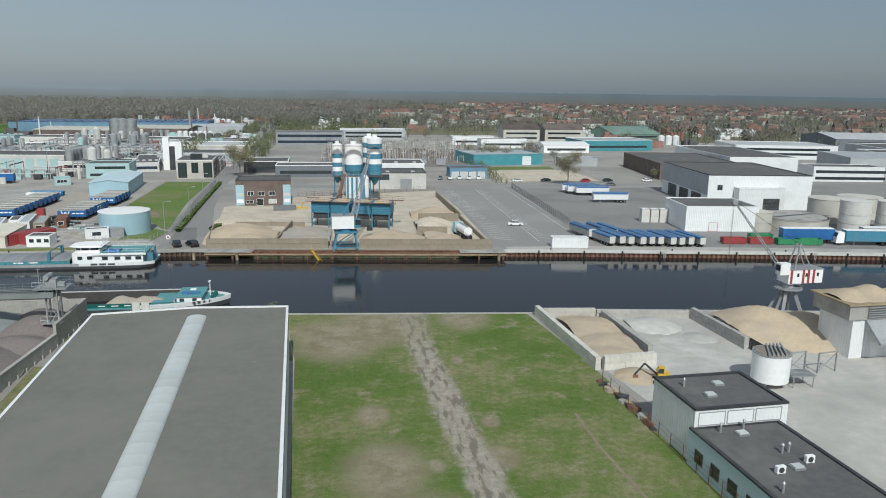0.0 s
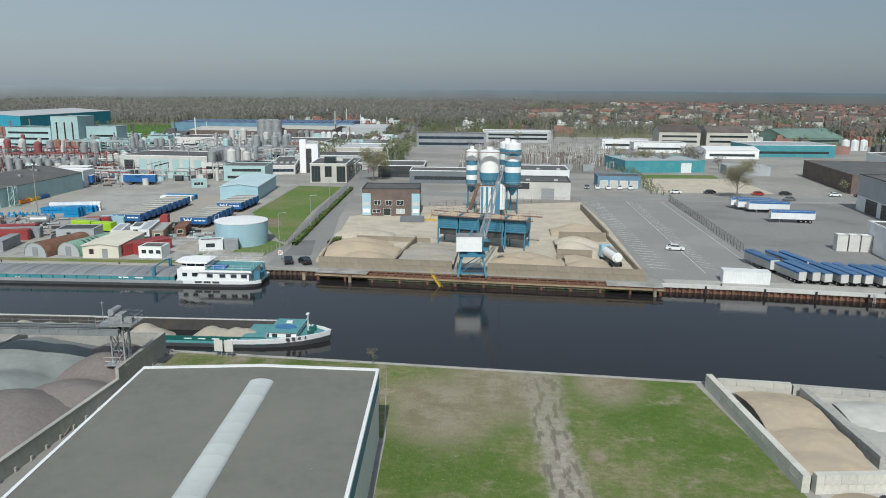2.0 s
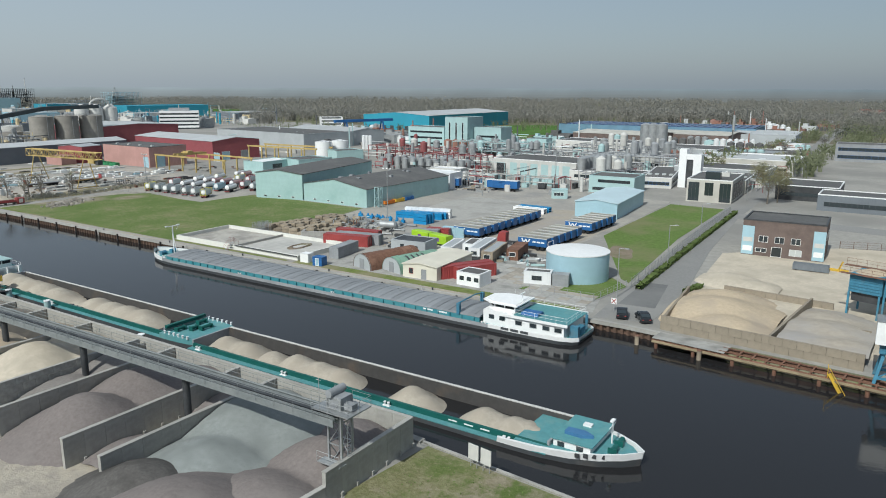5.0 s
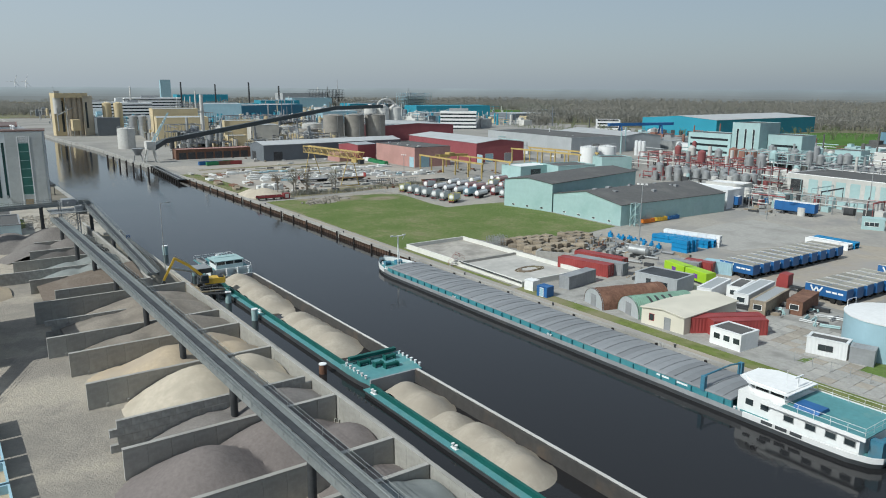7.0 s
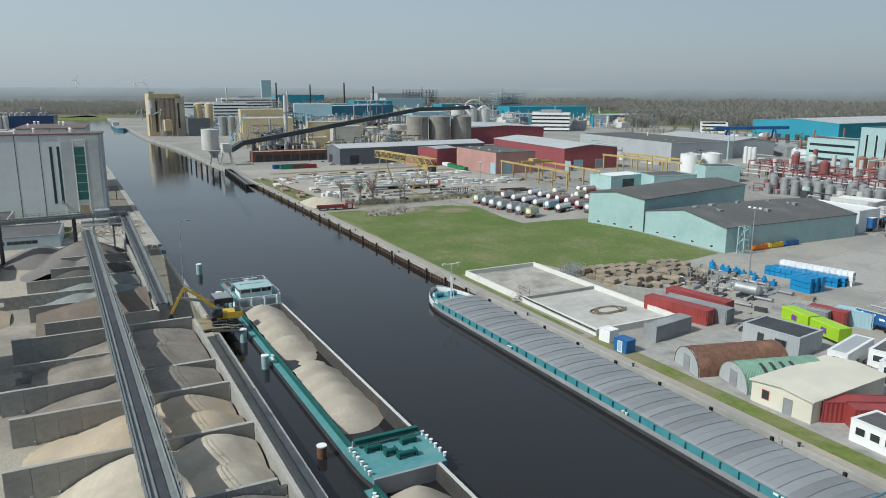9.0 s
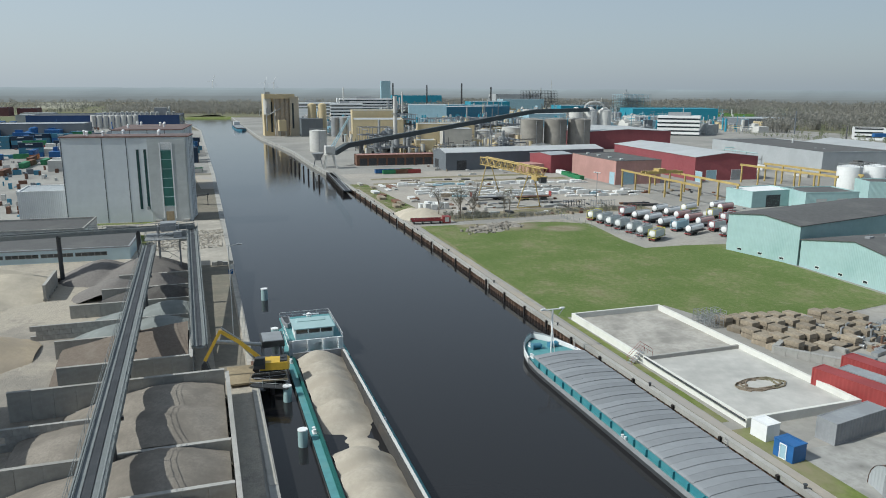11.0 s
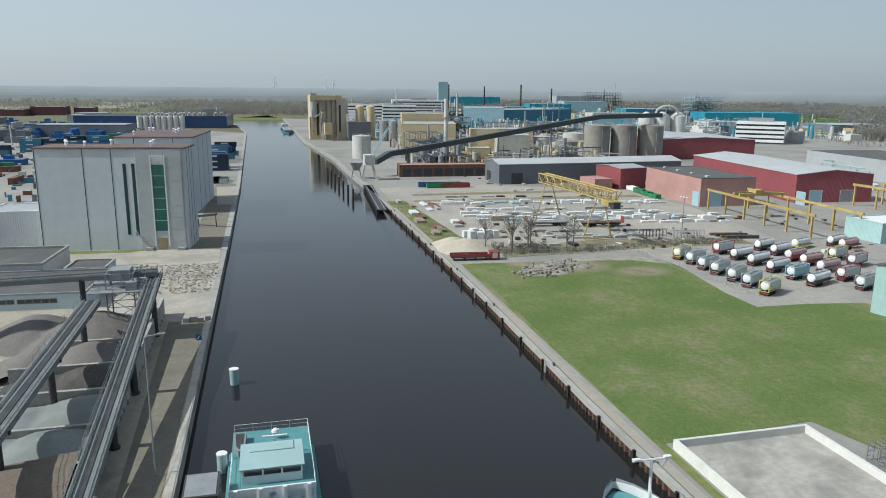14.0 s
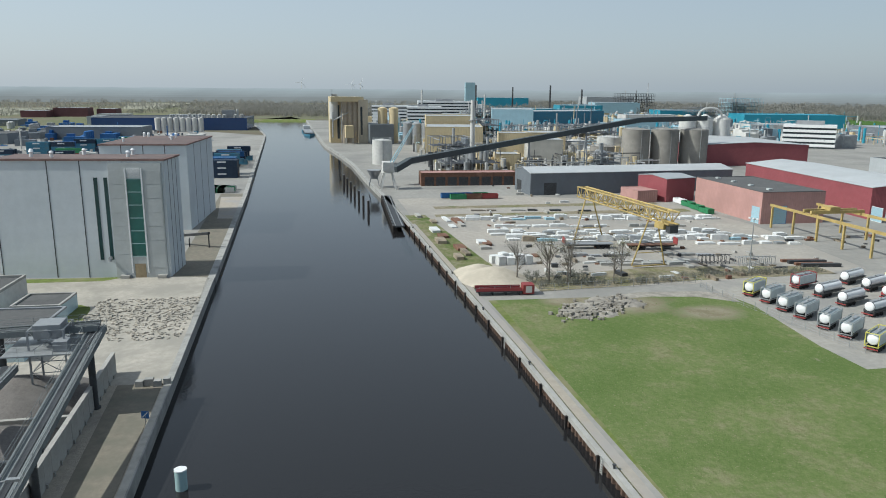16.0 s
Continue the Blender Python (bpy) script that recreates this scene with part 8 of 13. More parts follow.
WORN_LINE = surf("worn_road_paint", (0.62, 0.61, 0.58), 0.8, var=0.1, grain=1.5, patch=0.5, other=(0.4, 0.39, 0.37), cover=0.45)
for i in range(34):
    y = 184 + i * 2.9
    x = 36.6 - 0.035 * (y - 180)
    single("bay_line", Mesh().bar((x, y, 0.06), (x + 4.6, y - 1.4, 0.06), 0.11, 0.02), WORN_LINE, "white painted parking bay line", "road marking", kind="structure", smooth=0)
for i in range(36):
    y = 186 + i * 2.7
    single("bay_line", Mesh().bar((48.0, y, 0.06), (50.6, y - 2.2, 0.06), 0.11, 0.02), WORN_LINE, "white painted parking bay line", "road marking", kind="structure", smooth=0)
single("edge_line", Mesh().box(47.2, 180, 0.05, 47.34, 282, 0.07), WORN_LINE, "long white painted line on the lorry park", "road marking", kind="structure", smooth=0)
single("edge_line", Mesh().box(59.2, 178, 0.05, 59.34, 282, 0.07), WORN_LINE, "long white painted line on the lorry park", "road marking", kind="structure", smooth=0)
wire_fence("depot_fence", [(61.6, 201), (62.0, 240), (62.2, 284)], 2.4, "dark steel mesh fence beside the lorry park", 2.6, DARK_STEEL, 0.45)
wire_fence("lot_fence", [(-20, 262), (31, 279.5)], 1.8, "rusty wire fence behind the concrete plant", 3, RUST)
car(48.2, 202.5, 172, CAR_WHITE, "white car standing on the lorry park")
cg = hall("white_container", (48.6, 172.3), (57.6, 171.5), 2.6, 2.6, WHITE_SHEET, WHITE_SHEET, "long white site container at the quay", "container", parapet=0.05)


TARP = surf("faded_blue_tarpaulin", (0.085, 0.165, 0.3), 0.6, var=0.14, grain=1.5, patch=0.3, rand=0.12)


def trailer(kind="blue", L=12.4):
    """A tipping trailer; x runs from its front to its tail."""
    ob = thing("semi_trailer", "blue and silver tipping trailer parked in a row", "trailer", None, "parked trailers")
    part("body", Mesh().along_x([(-1.2, 1.1), (1.2, 1.1), (1.26, 3.5), (-1.26, 3.5)], 0, L), STEEL if kind == "blue" else WHITE_SHEET, ob)
    part("cover", Mesh().along_x([(-1.28, 3.5), (1.28, 3.5), (1.0, 3.66), (0, 3.72), (-1.0, 3.66)], -0.05, L + 0.05), TARP, ob, "blue roll-over cover")
    part("side_band", Mesh().box(0.1, -1.3, 3.0, L - 0.1, -1.24, 3.45), BLUE, ob)
    part("side_band", Mesh().box(0.1, 1.24, 3.0, L - 0.1, 1.3, 3.45), BLUE, ob)
    part("chassis", Mesh().box(0.5, -0.5, 0.8, L, 0.5, 1.1), DARK_STEEL, ob)
    for x in (L - 1.2, L - 2.5, L - 3.8):
        for y in (-0.95, 0.95):
            w = part("wheel", Mesh().rod((x, y - 0.2, 0.52), (x, y + 0.2, 0.52), 0.52, 12), RUBBER, ob)
            part("rim", Mesh().rod((x, y - 0.22, 0.52), (x, y + 0.22, 0.52), 0.25, 8), STEEL, w)
    part("landing_leg", Mesh().box(2.6, -0.8, 0, 2.8, -0.6, 1.1).box(2.6, 0.6, 0, 2.8, 0.8, 1.1), STEEL, ob)
    part("tail_gate", Mesh().box(L, -1.2, 1.1, L + 0.08, 1.2, 3.4), PALE_CONCRETE, ob)
    return ob


base = trailer("blue", 10.4)
low = Matrix.Diagonal((1, 0.82, 0.86, 1))
# a row along the quay, tails towards the water
base.matrix_basis = at(59.6, 191.4, 0.05, -78) @ low
for i in range(2):
    copy_thing(base, at(64.6 + i * 2.9, 193.2 - i * 0.4, 0.05, -78) @ low)
for i in range(10):
    copy_thing(base, at(62.1 + i * 2.5 + 0.25 * math.sin(i * 2.3), 183.0 - i * 0.3 + 0.3 * math.sin(i * 1.7), 0.05, -78) @ low)
wt = trailer("white")
tagged(wt, "long white tanker trailer parked in the depot yard", "trailer")
wt.matrix_basis = at(80.5, 268, 0.05, -3)
for i, (x, y) in enumerate(((79.5, 272), (82.6, 264), (83.4, 246.5))):
    copy_thing(wt, at(x, y, 0.05, -3))


def lorry(x, y, turn, body_mat, label, L=13.6, cab_mat=None, group="parked lorries"):
    ob = thing("lorry_trailer", label, "lorry", at(x, y, 0.06, turn), group)
    part("box", Mesh().box(0, -1.27, 1.1, L, 1.27, 3.9), body_mat, ob)
    part("box_roof", Mesh().box(-0.02, -1.3, 3.9, L + 0.02, 1.3, 3.97), WHITE, ob)
    part("chassis", Mesh().box(0.3, -0.5, 0.75, L, 0.5, 1.1), DARK_STEEL, ob)
    for xx in (L - 1.3, L - 2.6, L - 3.9):
        for yy in (-1.0, 1.0):
            part("wheel", Mesh().rod((xx, yy - 0.2, 0.5), (xx, yy + 0.2, 0.5), 0.5, 12), RUBBER, ob)
    part("landing_leg", Mesh().box(2.4, -0.8, 0, 2.6, 0.8, 0.8), STEEL, ob)
    if cab_mat:
        c = part("cab", Mesh().along_y([(-2.4, 0.6), (-0.3, 0.6), (-0.3, 3.4), (-1.9, 3.5), (-2.3, 2.2)], -1.2, 1.2), cab_mat, ob)
        part("windscreen", Mesh().bar((-2.36, 0, 2.2), (-1.98, 0, 3.2), 2.1, 0.06), GLASS, c)
        for xx in (-1.5,):
            for yy in (-1.0, 1.0):
                part("wheel", Mesh().rod((xx, yy - 0.18, 0.5), (xx, yy + 0.18, 0.5), 0.5, 12), RUBBER, ob)
    return ob


lorry(111.0, 175.4, -6, BLUE, "blue box trailer parked along the quay")
lorry(126.2, 171.8, -8, PETROL, "dark blue curtain trailer parked along the quay", cab_mat=WHITE)
lorry(133.5, 175.2, -7, GREY_SHEET, "grey curtain trailer parked along the quay")
for x, y, t, m in ((94.5, 174.0, -6, RED), (101.5, 173.4, -6, RED), (104.5, 178.5, -6, GREEN), (108.5, 172.2, -6, GREEN), (114, 171.5, -6, GREEN)):
    skip(x, y, t, m, "open %s skip near the quay" % ("red" if m is RED else "green"))
hall("depot_workshop", (92.3, 191.8), (113, 190.2), 18, 6.9, WHITE_SHEET, BITUMEN, "white depot workshop with a flat grey roof", "workshop", trim=WHITE, opens=[("S", 8, 0, 2.6, 2.6, "door", RED, WHITE_SHEET)])
dh = hall("depot_hall", (117.2, 229.2), (152.3, 226.2), 46, 11.5, WHITE_SHEET, BITUMEN, "large white depot hall with a flat dark roof", trim=DARK_STEEL, parapet=0.3, opens=[("W", 10, 0, 9, 4.6, "roller", GREY_PAINT, DARK_STEEL), ("W", 22, 0, 9, 4.6, "roller", GREY_PAINT, DARK_STEEL), ("W", 34, 0, 9, 4.6, "roller", GREY_PAINT, DARK_STEEL), ("S", 4, 6.6, 1.8, 1.8, "window", GREY_PAINT)])
# added sheet: the west side's shade is put into its grey
part("west_cladding", Mesh().box(-0.07, 0.05, 4.9, -0.02, 45.9, 11.4), GREY_SHEET, dh, "added grey sheet above the loading doors, toned for the side's shade")
hall("depot_annex", (125.6, 224.2), (141, 222.9), 4.2, 7.6, WHITE_SHEET, PALE_ROOF, "white annex in front of the depot hall", "annex", opens=[("S", 11, 0, 5.5, 4.5, "roller", DARK_STEEL, DARK_STEEL)])
hall("brick_hall", (136, 312), (174, 308.5), 60, 7.2, BRICK, BITUMEN, "dark red-brown brick hall with flat roof")
hall("long_hall", (181.6, 336), (215.4, 333), 78, 8.0, WHITE_SHEET, BITUMEN, "long pale grey hall with a flat dark roof", trim=WHITE)
hall("white_office", (206, 306), (238, 302.5), 14, 6.5, WHITE_SHEET, BITUMEN, "white two-storey office with window bands", "office", opens=[("S", 17, 3.8, 32, 1.3, "window", DARK_STEEL), ("S", 17, 0.9, 32, 1.3, "window", DARK_STEEL)])
hall("grey_hall", (232, 318), (275, 308), 40, 9.5, GREY_SHEET, GREY_SHEET, "pale blue-grey hall at the depot's edge")


def round_tank(x, y, r, h, mat, label, roof=None, cap=0.6):
    ob = thing("round_tank", label, "tank", at(x, y, 0), "round tanks")
    part("shell", Mesh().cyl(0, 0, 0, h, r, n=36), mat, ob)
    part("roof", Mesh().cyl(0, 0, h, h + 0.12, r * 1.02, n=36).cyl(0, 0, h + 0.12, h + cap, r * 0.97, 0.2, 36), roof or mat, ob)
    for k in range(1, max(2, int(h / 2.5))):
        part("hoop", Mesh().cyl(0, 0, k * 2.5 - 0.06, k * 2.5 + 0.06, r * 1.012, n=36), STEEL, ob)
    return ob


for x, y, r, h, m, lab in ((142.3, 190.2, 4.1, 8.8, PALE_CONCRETE, "tall pale steel silo tank"), (152.6, 188.4, 4.1, 8.8, PALE_CONCRETE, "tall pale steel silo tank"), (114.6, 193, 3.7, 5.4, BEIGE, "beige concrete tank"),
                           (146, 207, 6.2, 7, BEIGE, "beige concrete digester tank"), (161, 214, 6.5, 6.5, BEIGE, "broad beige concrete tank"), (176, 206, 6.5, 7, BEIGE, "broad beige concrete tank")):
    round_tank(x, y, r, h, m, lab + " on the depot yard")
ob = thing("open_basin", "wide low round concrete basin with a walkway", "basin", at(128.4, 198.2, 0, 20))
part("wall", Mesh().cyl(0, 0, 0, 3.2, 9.8, n=48), BEIGE, ob)
part("water_surface", Mesh().cyl(0, 0, 3.2, 3.23, 9.3, n=48), OLD_CONCRETE, ob)
part("rim", Mesh().cyl(0, 0, 2.9, 3.2, 9.9, n=48), CONCRETE, ob)
part("walkway", Mesh().box(-9.6, -0.5, 3.5, 9.6, 0.5, 3.62), STEEL, ob)


def cement_tanker():
    ob = thing("cement_tanker", "cement tanker with a silver tank and a light blue cab", "lorry", at(28.4, 187.6, 0.06, 100))
    part("tank", Mesh().rod((-4.4, 0, 2.1), (2.6, 0, 2.1), 1.15, 16).rod((-4.9, 0, 2.1), (-4.4, 0, 2.1), 0.8, 16), WHITE, ob, "rounded white tank")
    part("walkway", Mesh().box(-4.2, -0.4, 3.25, 2.4, 0.4, 3.32), STEEL, ob)
    part("chassis", Mesh().box(-4.8, -0.5, 0.6, 5.0, 0.5, 0.95), DARK_STEEL, ob)
    c = part("cab", Mesh().along_y([(3.0, 0.6), (5.2, 0.6), (5.2, 2.2), (4.8, 3.3), (3.0, 3.3)], -1.2, 1.2), TANK_BLUE, ob)
    part("windscreen", Mesh().bar((5.22, 0, 2.2), (4.86, 0, 3.1), 2.1, 0.06), GLASS, c)
    for xx in (-3.9, -2.6, 3.9):
        for yy in (-1.0, 1.0):
            part("wheel", Mesh().rod((xx, yy - 0.18, 0.5), (xx, yy + 0.18, 0.5), 0.5, 12), RUBBER, ob)


cement_tanker()
for i in range(3):
    hall("weigh_cabin", (85.4 + i * 2.7, 206.4 - i * 0.3), (87.8 + i * 2.7, 206.2 - i * 0.3), 2.6, 4.0, PALE_CONCRETE, WHITE, "small cream cabin beside the depot workshop", "cabin", parapet=0.1, group="cream cabins")
hall("low_garage", (107.5, 372), (127, 371), 12, 4, GREY_SHEET, GREY_SHEET, "low grey garage beyond the road", "garage")
r = random.Random(77)
for i in range(26):
    x, y = 62 + r.uniform(0, 90), r.choice((288.5, 302.5, 304)) + r.uniform(-0.6, 0.6) + 0.05 * 40
    if i % 3 == 0:
        car(x, y, r.choice((2, 182)), r.choice(CARS), "parked car along the service road")
for i in range(5):
    car(37 + i * 4.2, 312.0, 85 + r.uniform(-4, 4), r.choice((CAR_WHITE, CAR_WHITE, CAR_GREY)), "white van parked before the blue garage", 5.2)


# ---- north bank, west: storage yard, field, basins ----
YARD_DUST = surf("dusty_asphalt", (0.37, 0.345, 0.305), 0.92, var=0.14, grain=0.8, patch=0.07, other=(0.285, 0.275, 0.258), cover=0.48)
zone("field_grass", [(-249, 172.6), (-161.5, 173.3), (-163.5, 194.5), (-150, 199), (-151, 224), (-154, 239.3), (-182, 239.5), (-206, 239.4), (-207.3, 228), (-207.2, 217.4), (-216.8, 217.1), (-239.1, 219.6), (-247.5, 218)], MEADOW, 0.05, "broad green spring meadow beside the quay", "grass")
zone("quay_verge_w", [(-249, 171.2), (-120, 174.2), (-120, 175.2), (-249, 172.6)], ROUGH_GRASS, 0.045, "thin weedy verge between path and meadow", "grass")
zone("tank_park", [(-256, 218.5), (-247.5, 218), (-239.1, 219.6), (-216.8, 217.1), (-207.2, 217.4), (-207.3, 228), (-206, 239.4), (-201.5, 240), (-201.5, 290), (-262, 288)], YARD_DUST, 0.055, "grey asphalt parking for tank trailers")
zone("yard_asphalt", [(-153, 239), (-150.5, 224), (-146, 206), (-120, 200), (-112, 176.5), (-98, 215), (-74, 214), (-74, 246), (-77, 306), (-78, 312), (-172, 320), (-172, 288)], YARD_DUST, 0.04, "worn grey asphalt of the haulage yard")
zone("sandy_strip", [(-108, 216), (-75, 214), (-75.5, 262), (-93, 264), (-94, 276), (-106, 272)], DUST, 0.052, "sandy trodden ground between the parked trailers", "soil")
zone("concrete_slabs", [(-140, 262), (-136, 238), (-116, 240), (-112, 262), (-120, 282), (-140, 282)], CONCRETE, 0.05, "pale concrete slab field in the yard")
tufts("meadow_tufts", 500, -246, -165, 175, 215, GRASS, "tufts of taller grass in the meadow", 14, 0.14)
RUBBLE = surf("rubble", (0.34, 0.31, 0.265), 0.95, var=0.2, grain=1.5, patch=0.3, bump=0.6)
single("rubble_heap", cone_field(-250, -233, 180, 202, 0.05, [(-239, 185, 3.5, 0.7), (-242, 188, 3.5, 0.8), (-245, 192, 3.6, 0.7), (-243.5, 197, 3.2, 0.6), (-238, 190, 2.6, 0.5)], 0.4, 71, 0.25), RUBBLE, "low heap of pale rubble on the meadow", "heap")
rub = Mesh()
rr = random.Random(3)
for _ in range(420):
    u = rr.random()
    x, y, s = -238 - 7 * u + rr.gauss(0, 1.8), 184 + 12 * u + rr.gauss(0, 2.0), rr.uniform(0.12, 0.5)
    rub.prism([(x + s * math.cos(a + rr.uniform(-0.3, 0.3)), y + s * math.sin(a)) for a in (0, 1.3, 2.5, 3.8, 5.0)], 0.03, 0.1 + s * rr.uniform(0.6, 1.6))
single("rubble_stones", rub, RUBBLE, "scattered broken concrete lumps round the rubble heap", "rubble", kind="stuff", smooth=0)


BASIN_WALL = surf("whitewashed_wall", (0.68, 0.67, 0.62), 0.85, var=0.06, grain=1.2, patch=0.3, other=(0.58, 0.57, 0.52), cover=0.35)


def basin():
    ob = thing("settling_basin", "low white walled concrete basin in two cells, with dried mud", "basin", at(-160.4, 174.6, 0, 2.0))
    L, W, h, t = 42.3, 17.2, 1.15, 0.4
    for nm, b in (("wall", (0, 0, L, t)), ("wall", (0, W - t, L, W)), ("wall", (0, t, t, W - t)), ("wall", (L - t, t, L, W - t)), ("divider", (20.6, t, 21.0, W - t))):
        part(nm, Mesh().box(b[0], b[1], 0, b[2], b[3], h if nm == "wall" else h * 0.75), BASIN_WALL if nm == "wall" else CONCRETE, ob)
    part("floor", Mesh().box(t, t, 0, 20.6, W - t, 0.25), MUD, ob, "grey dried mud floor")
    part("floor", Mesh().box(21.0, t, 0, L - t, W - t, 0.3), WHITE_DUST, ob, "whitish dried sludge floor")
    r = random.Random(12)
    ring = Mesh()
    for k in range(4):
        p = [(33 + (2.0 - 0.25 * k) * math.cos(a) + r.gauss(0, 0.2), 10 + (3.6 - 0.4 * k) * math.sin(a) + r.gauss(0, 0.25), 0.3) for a in [i * math.pi / 7 + k for i in range(13)]]
        for a, b in zip(p, p[1:]):
            ring.bar(a, b, 0.22, 0.3)
    part("sludge_ring", ring, BARE_SOIL, ob, "ring of dried brown sludge")
    st = Mesh()
    for i in range(6):
        st.box(20.0 + 0.0, -1.8 + i * 0.35, i * 0.3, 21.2, -1.45 + i * 0.35, i * 0.3 + 0.08)
    part("steps", st, STEEL, ob)
    railing(ob, [(20.0, -1.8, 0.1), (20.0, 0.2, 1.9), (20.0, 1.6, 1.0)], 1.0, RED)
    railing(ob, [(21.2, -1.8, 0.1), (21.2, 0.2, 1.9), (21.2, 1.6, 1.0)], 1.0, RED)
    part("pipe", Mesh().rod((22, -0.3, 1.2), (L, -0.3, 1.0), 0.12, 8), DARK_STEEL, ob)


MUD = surf("dried_mud", (0.4, 0.375, 0.335), 0.95, var=0.15, grain=1.2, patch=0.16, other=(0.25, 0.235, 0.21), cover=0.5)
basin()


def container(x, y, turn, mat, label, L=12.19, z=0.05, name="shipping_container", group="containers", marks=None, bars=True):
    ob = thing(name, label, "container", at(x, y, z, turn), group)
    w, h = 2.44, 2.59
    m = Mesh()
    n = int(L / 0.55)
    for y0, s in ((0.06, -1), (w - 0.06, 1)):
        pts = []
        for i in range(n):
            u = 0.15 + (L - 0.3) * i / n
            d = (L - 0.3) / n
            pts += [(u, 0), (u + d * 0.35, 0), (u + d * 0.5, 0.05), (u + d * 0.85, 0.05)]
        m.sheet([[(u, y0 + s * v, 0.15) for u, v in pts], [(u, y0 + s * v, h - 0.1) for u, v in pts]])
    if not bars:
        m.box(0.05, 0.05, h - 0.12, L - 0.05, w - 0.05, h - 0.05).box(0.03, 0.15, 0.16, 0.09, w - 0.15, h - 0.12)
        part("body", m, mat, ob)
        part("door", Mesh().box(L - 0.08, 0.16, 0.16, L - 0.03, w - 0.16, h - 0.12), mat, ob)
        part("frame", Mesh().box(0, 0, h - 0.12, L, 0.12, h).box(0, w - 0.12, h - 0.12, L, w, h).box(0, 0, 0, L, 0.12, 0.16).box(0, w - 0.12, 0, L, w, 0.16), mat, ob)
        if marks:
            part("marking", Mesh().box(L * 0.3, -0.03, 1.5, L * 0.6, -0.01, 2.1), marks, ob)
        return ob
    part("side_panel", m, mat, ob)
    part("roof_panel", Mesh().box(0.05, 0.05, h - 0.12, L - 0.05, w - 0.05, h - 0.05), mat, ob)
    f = Mesh()
    for xx in (0, L - 0.15):
        for yy in (0, w - 0.15):
            f.box(xx, yy, 0, xx + 0.15, yy + 0.15, h)
    for yy in (0, w - 0.12):
        f.box(0.15, yy, 0, L - 0.15, yy + 0.12, 0.16).box(0.15, yy, h - 0.12, L - 0.15, yy + 0.12, h)
    f.box(0, 0.15, 0, 0.12, w - 0.15, 0.16).box(0, 0.15, h - 0.12, 0.12, w - 0.15, h).box(L - 0.12, 0.15, 0, L, w - 0.15, 0.16).box(L - 0.12, 0.15, h - 0.12, L, w - 0.15, h)
    part("frame", f, mat, ob)
    part("front_panel", Mesh().box(0.03, 0.15, 0.16, 0.09, w - 0.15, h - 0.12), mat, ob)
    for k in (0, 1):
        d = part("door", Mesh().box(L - 0.08, 0.16 + k * (w - 0.3) / 2, 0.16, L - 0.03, 0.14 + (k + 1) * (w - 0.3) / 2, h - 0.12), mat, ob)
        if bars:
            part("lock_bar", Mesh().rod((L, 0.5 + k * 1.2, 0.2), (L, 0.5 + k * 1.2, h - 0.2), 0.03, 5), STEEL, d)
    if marks:
        for k in range(3):
            part("marking", Mesh().box(L * 0.3 + k * 0.12 * L, -0.03, 1.5, L * 0.3 + (k * 0.12 + 0.09) * L, -0.01, 2.1), marks, ob)
    return ob


CREAM = surf("cream_plaster", (0.66, 0.62, 0.52), 0.8, var=0.06, grain=0.8, patch=0.2)


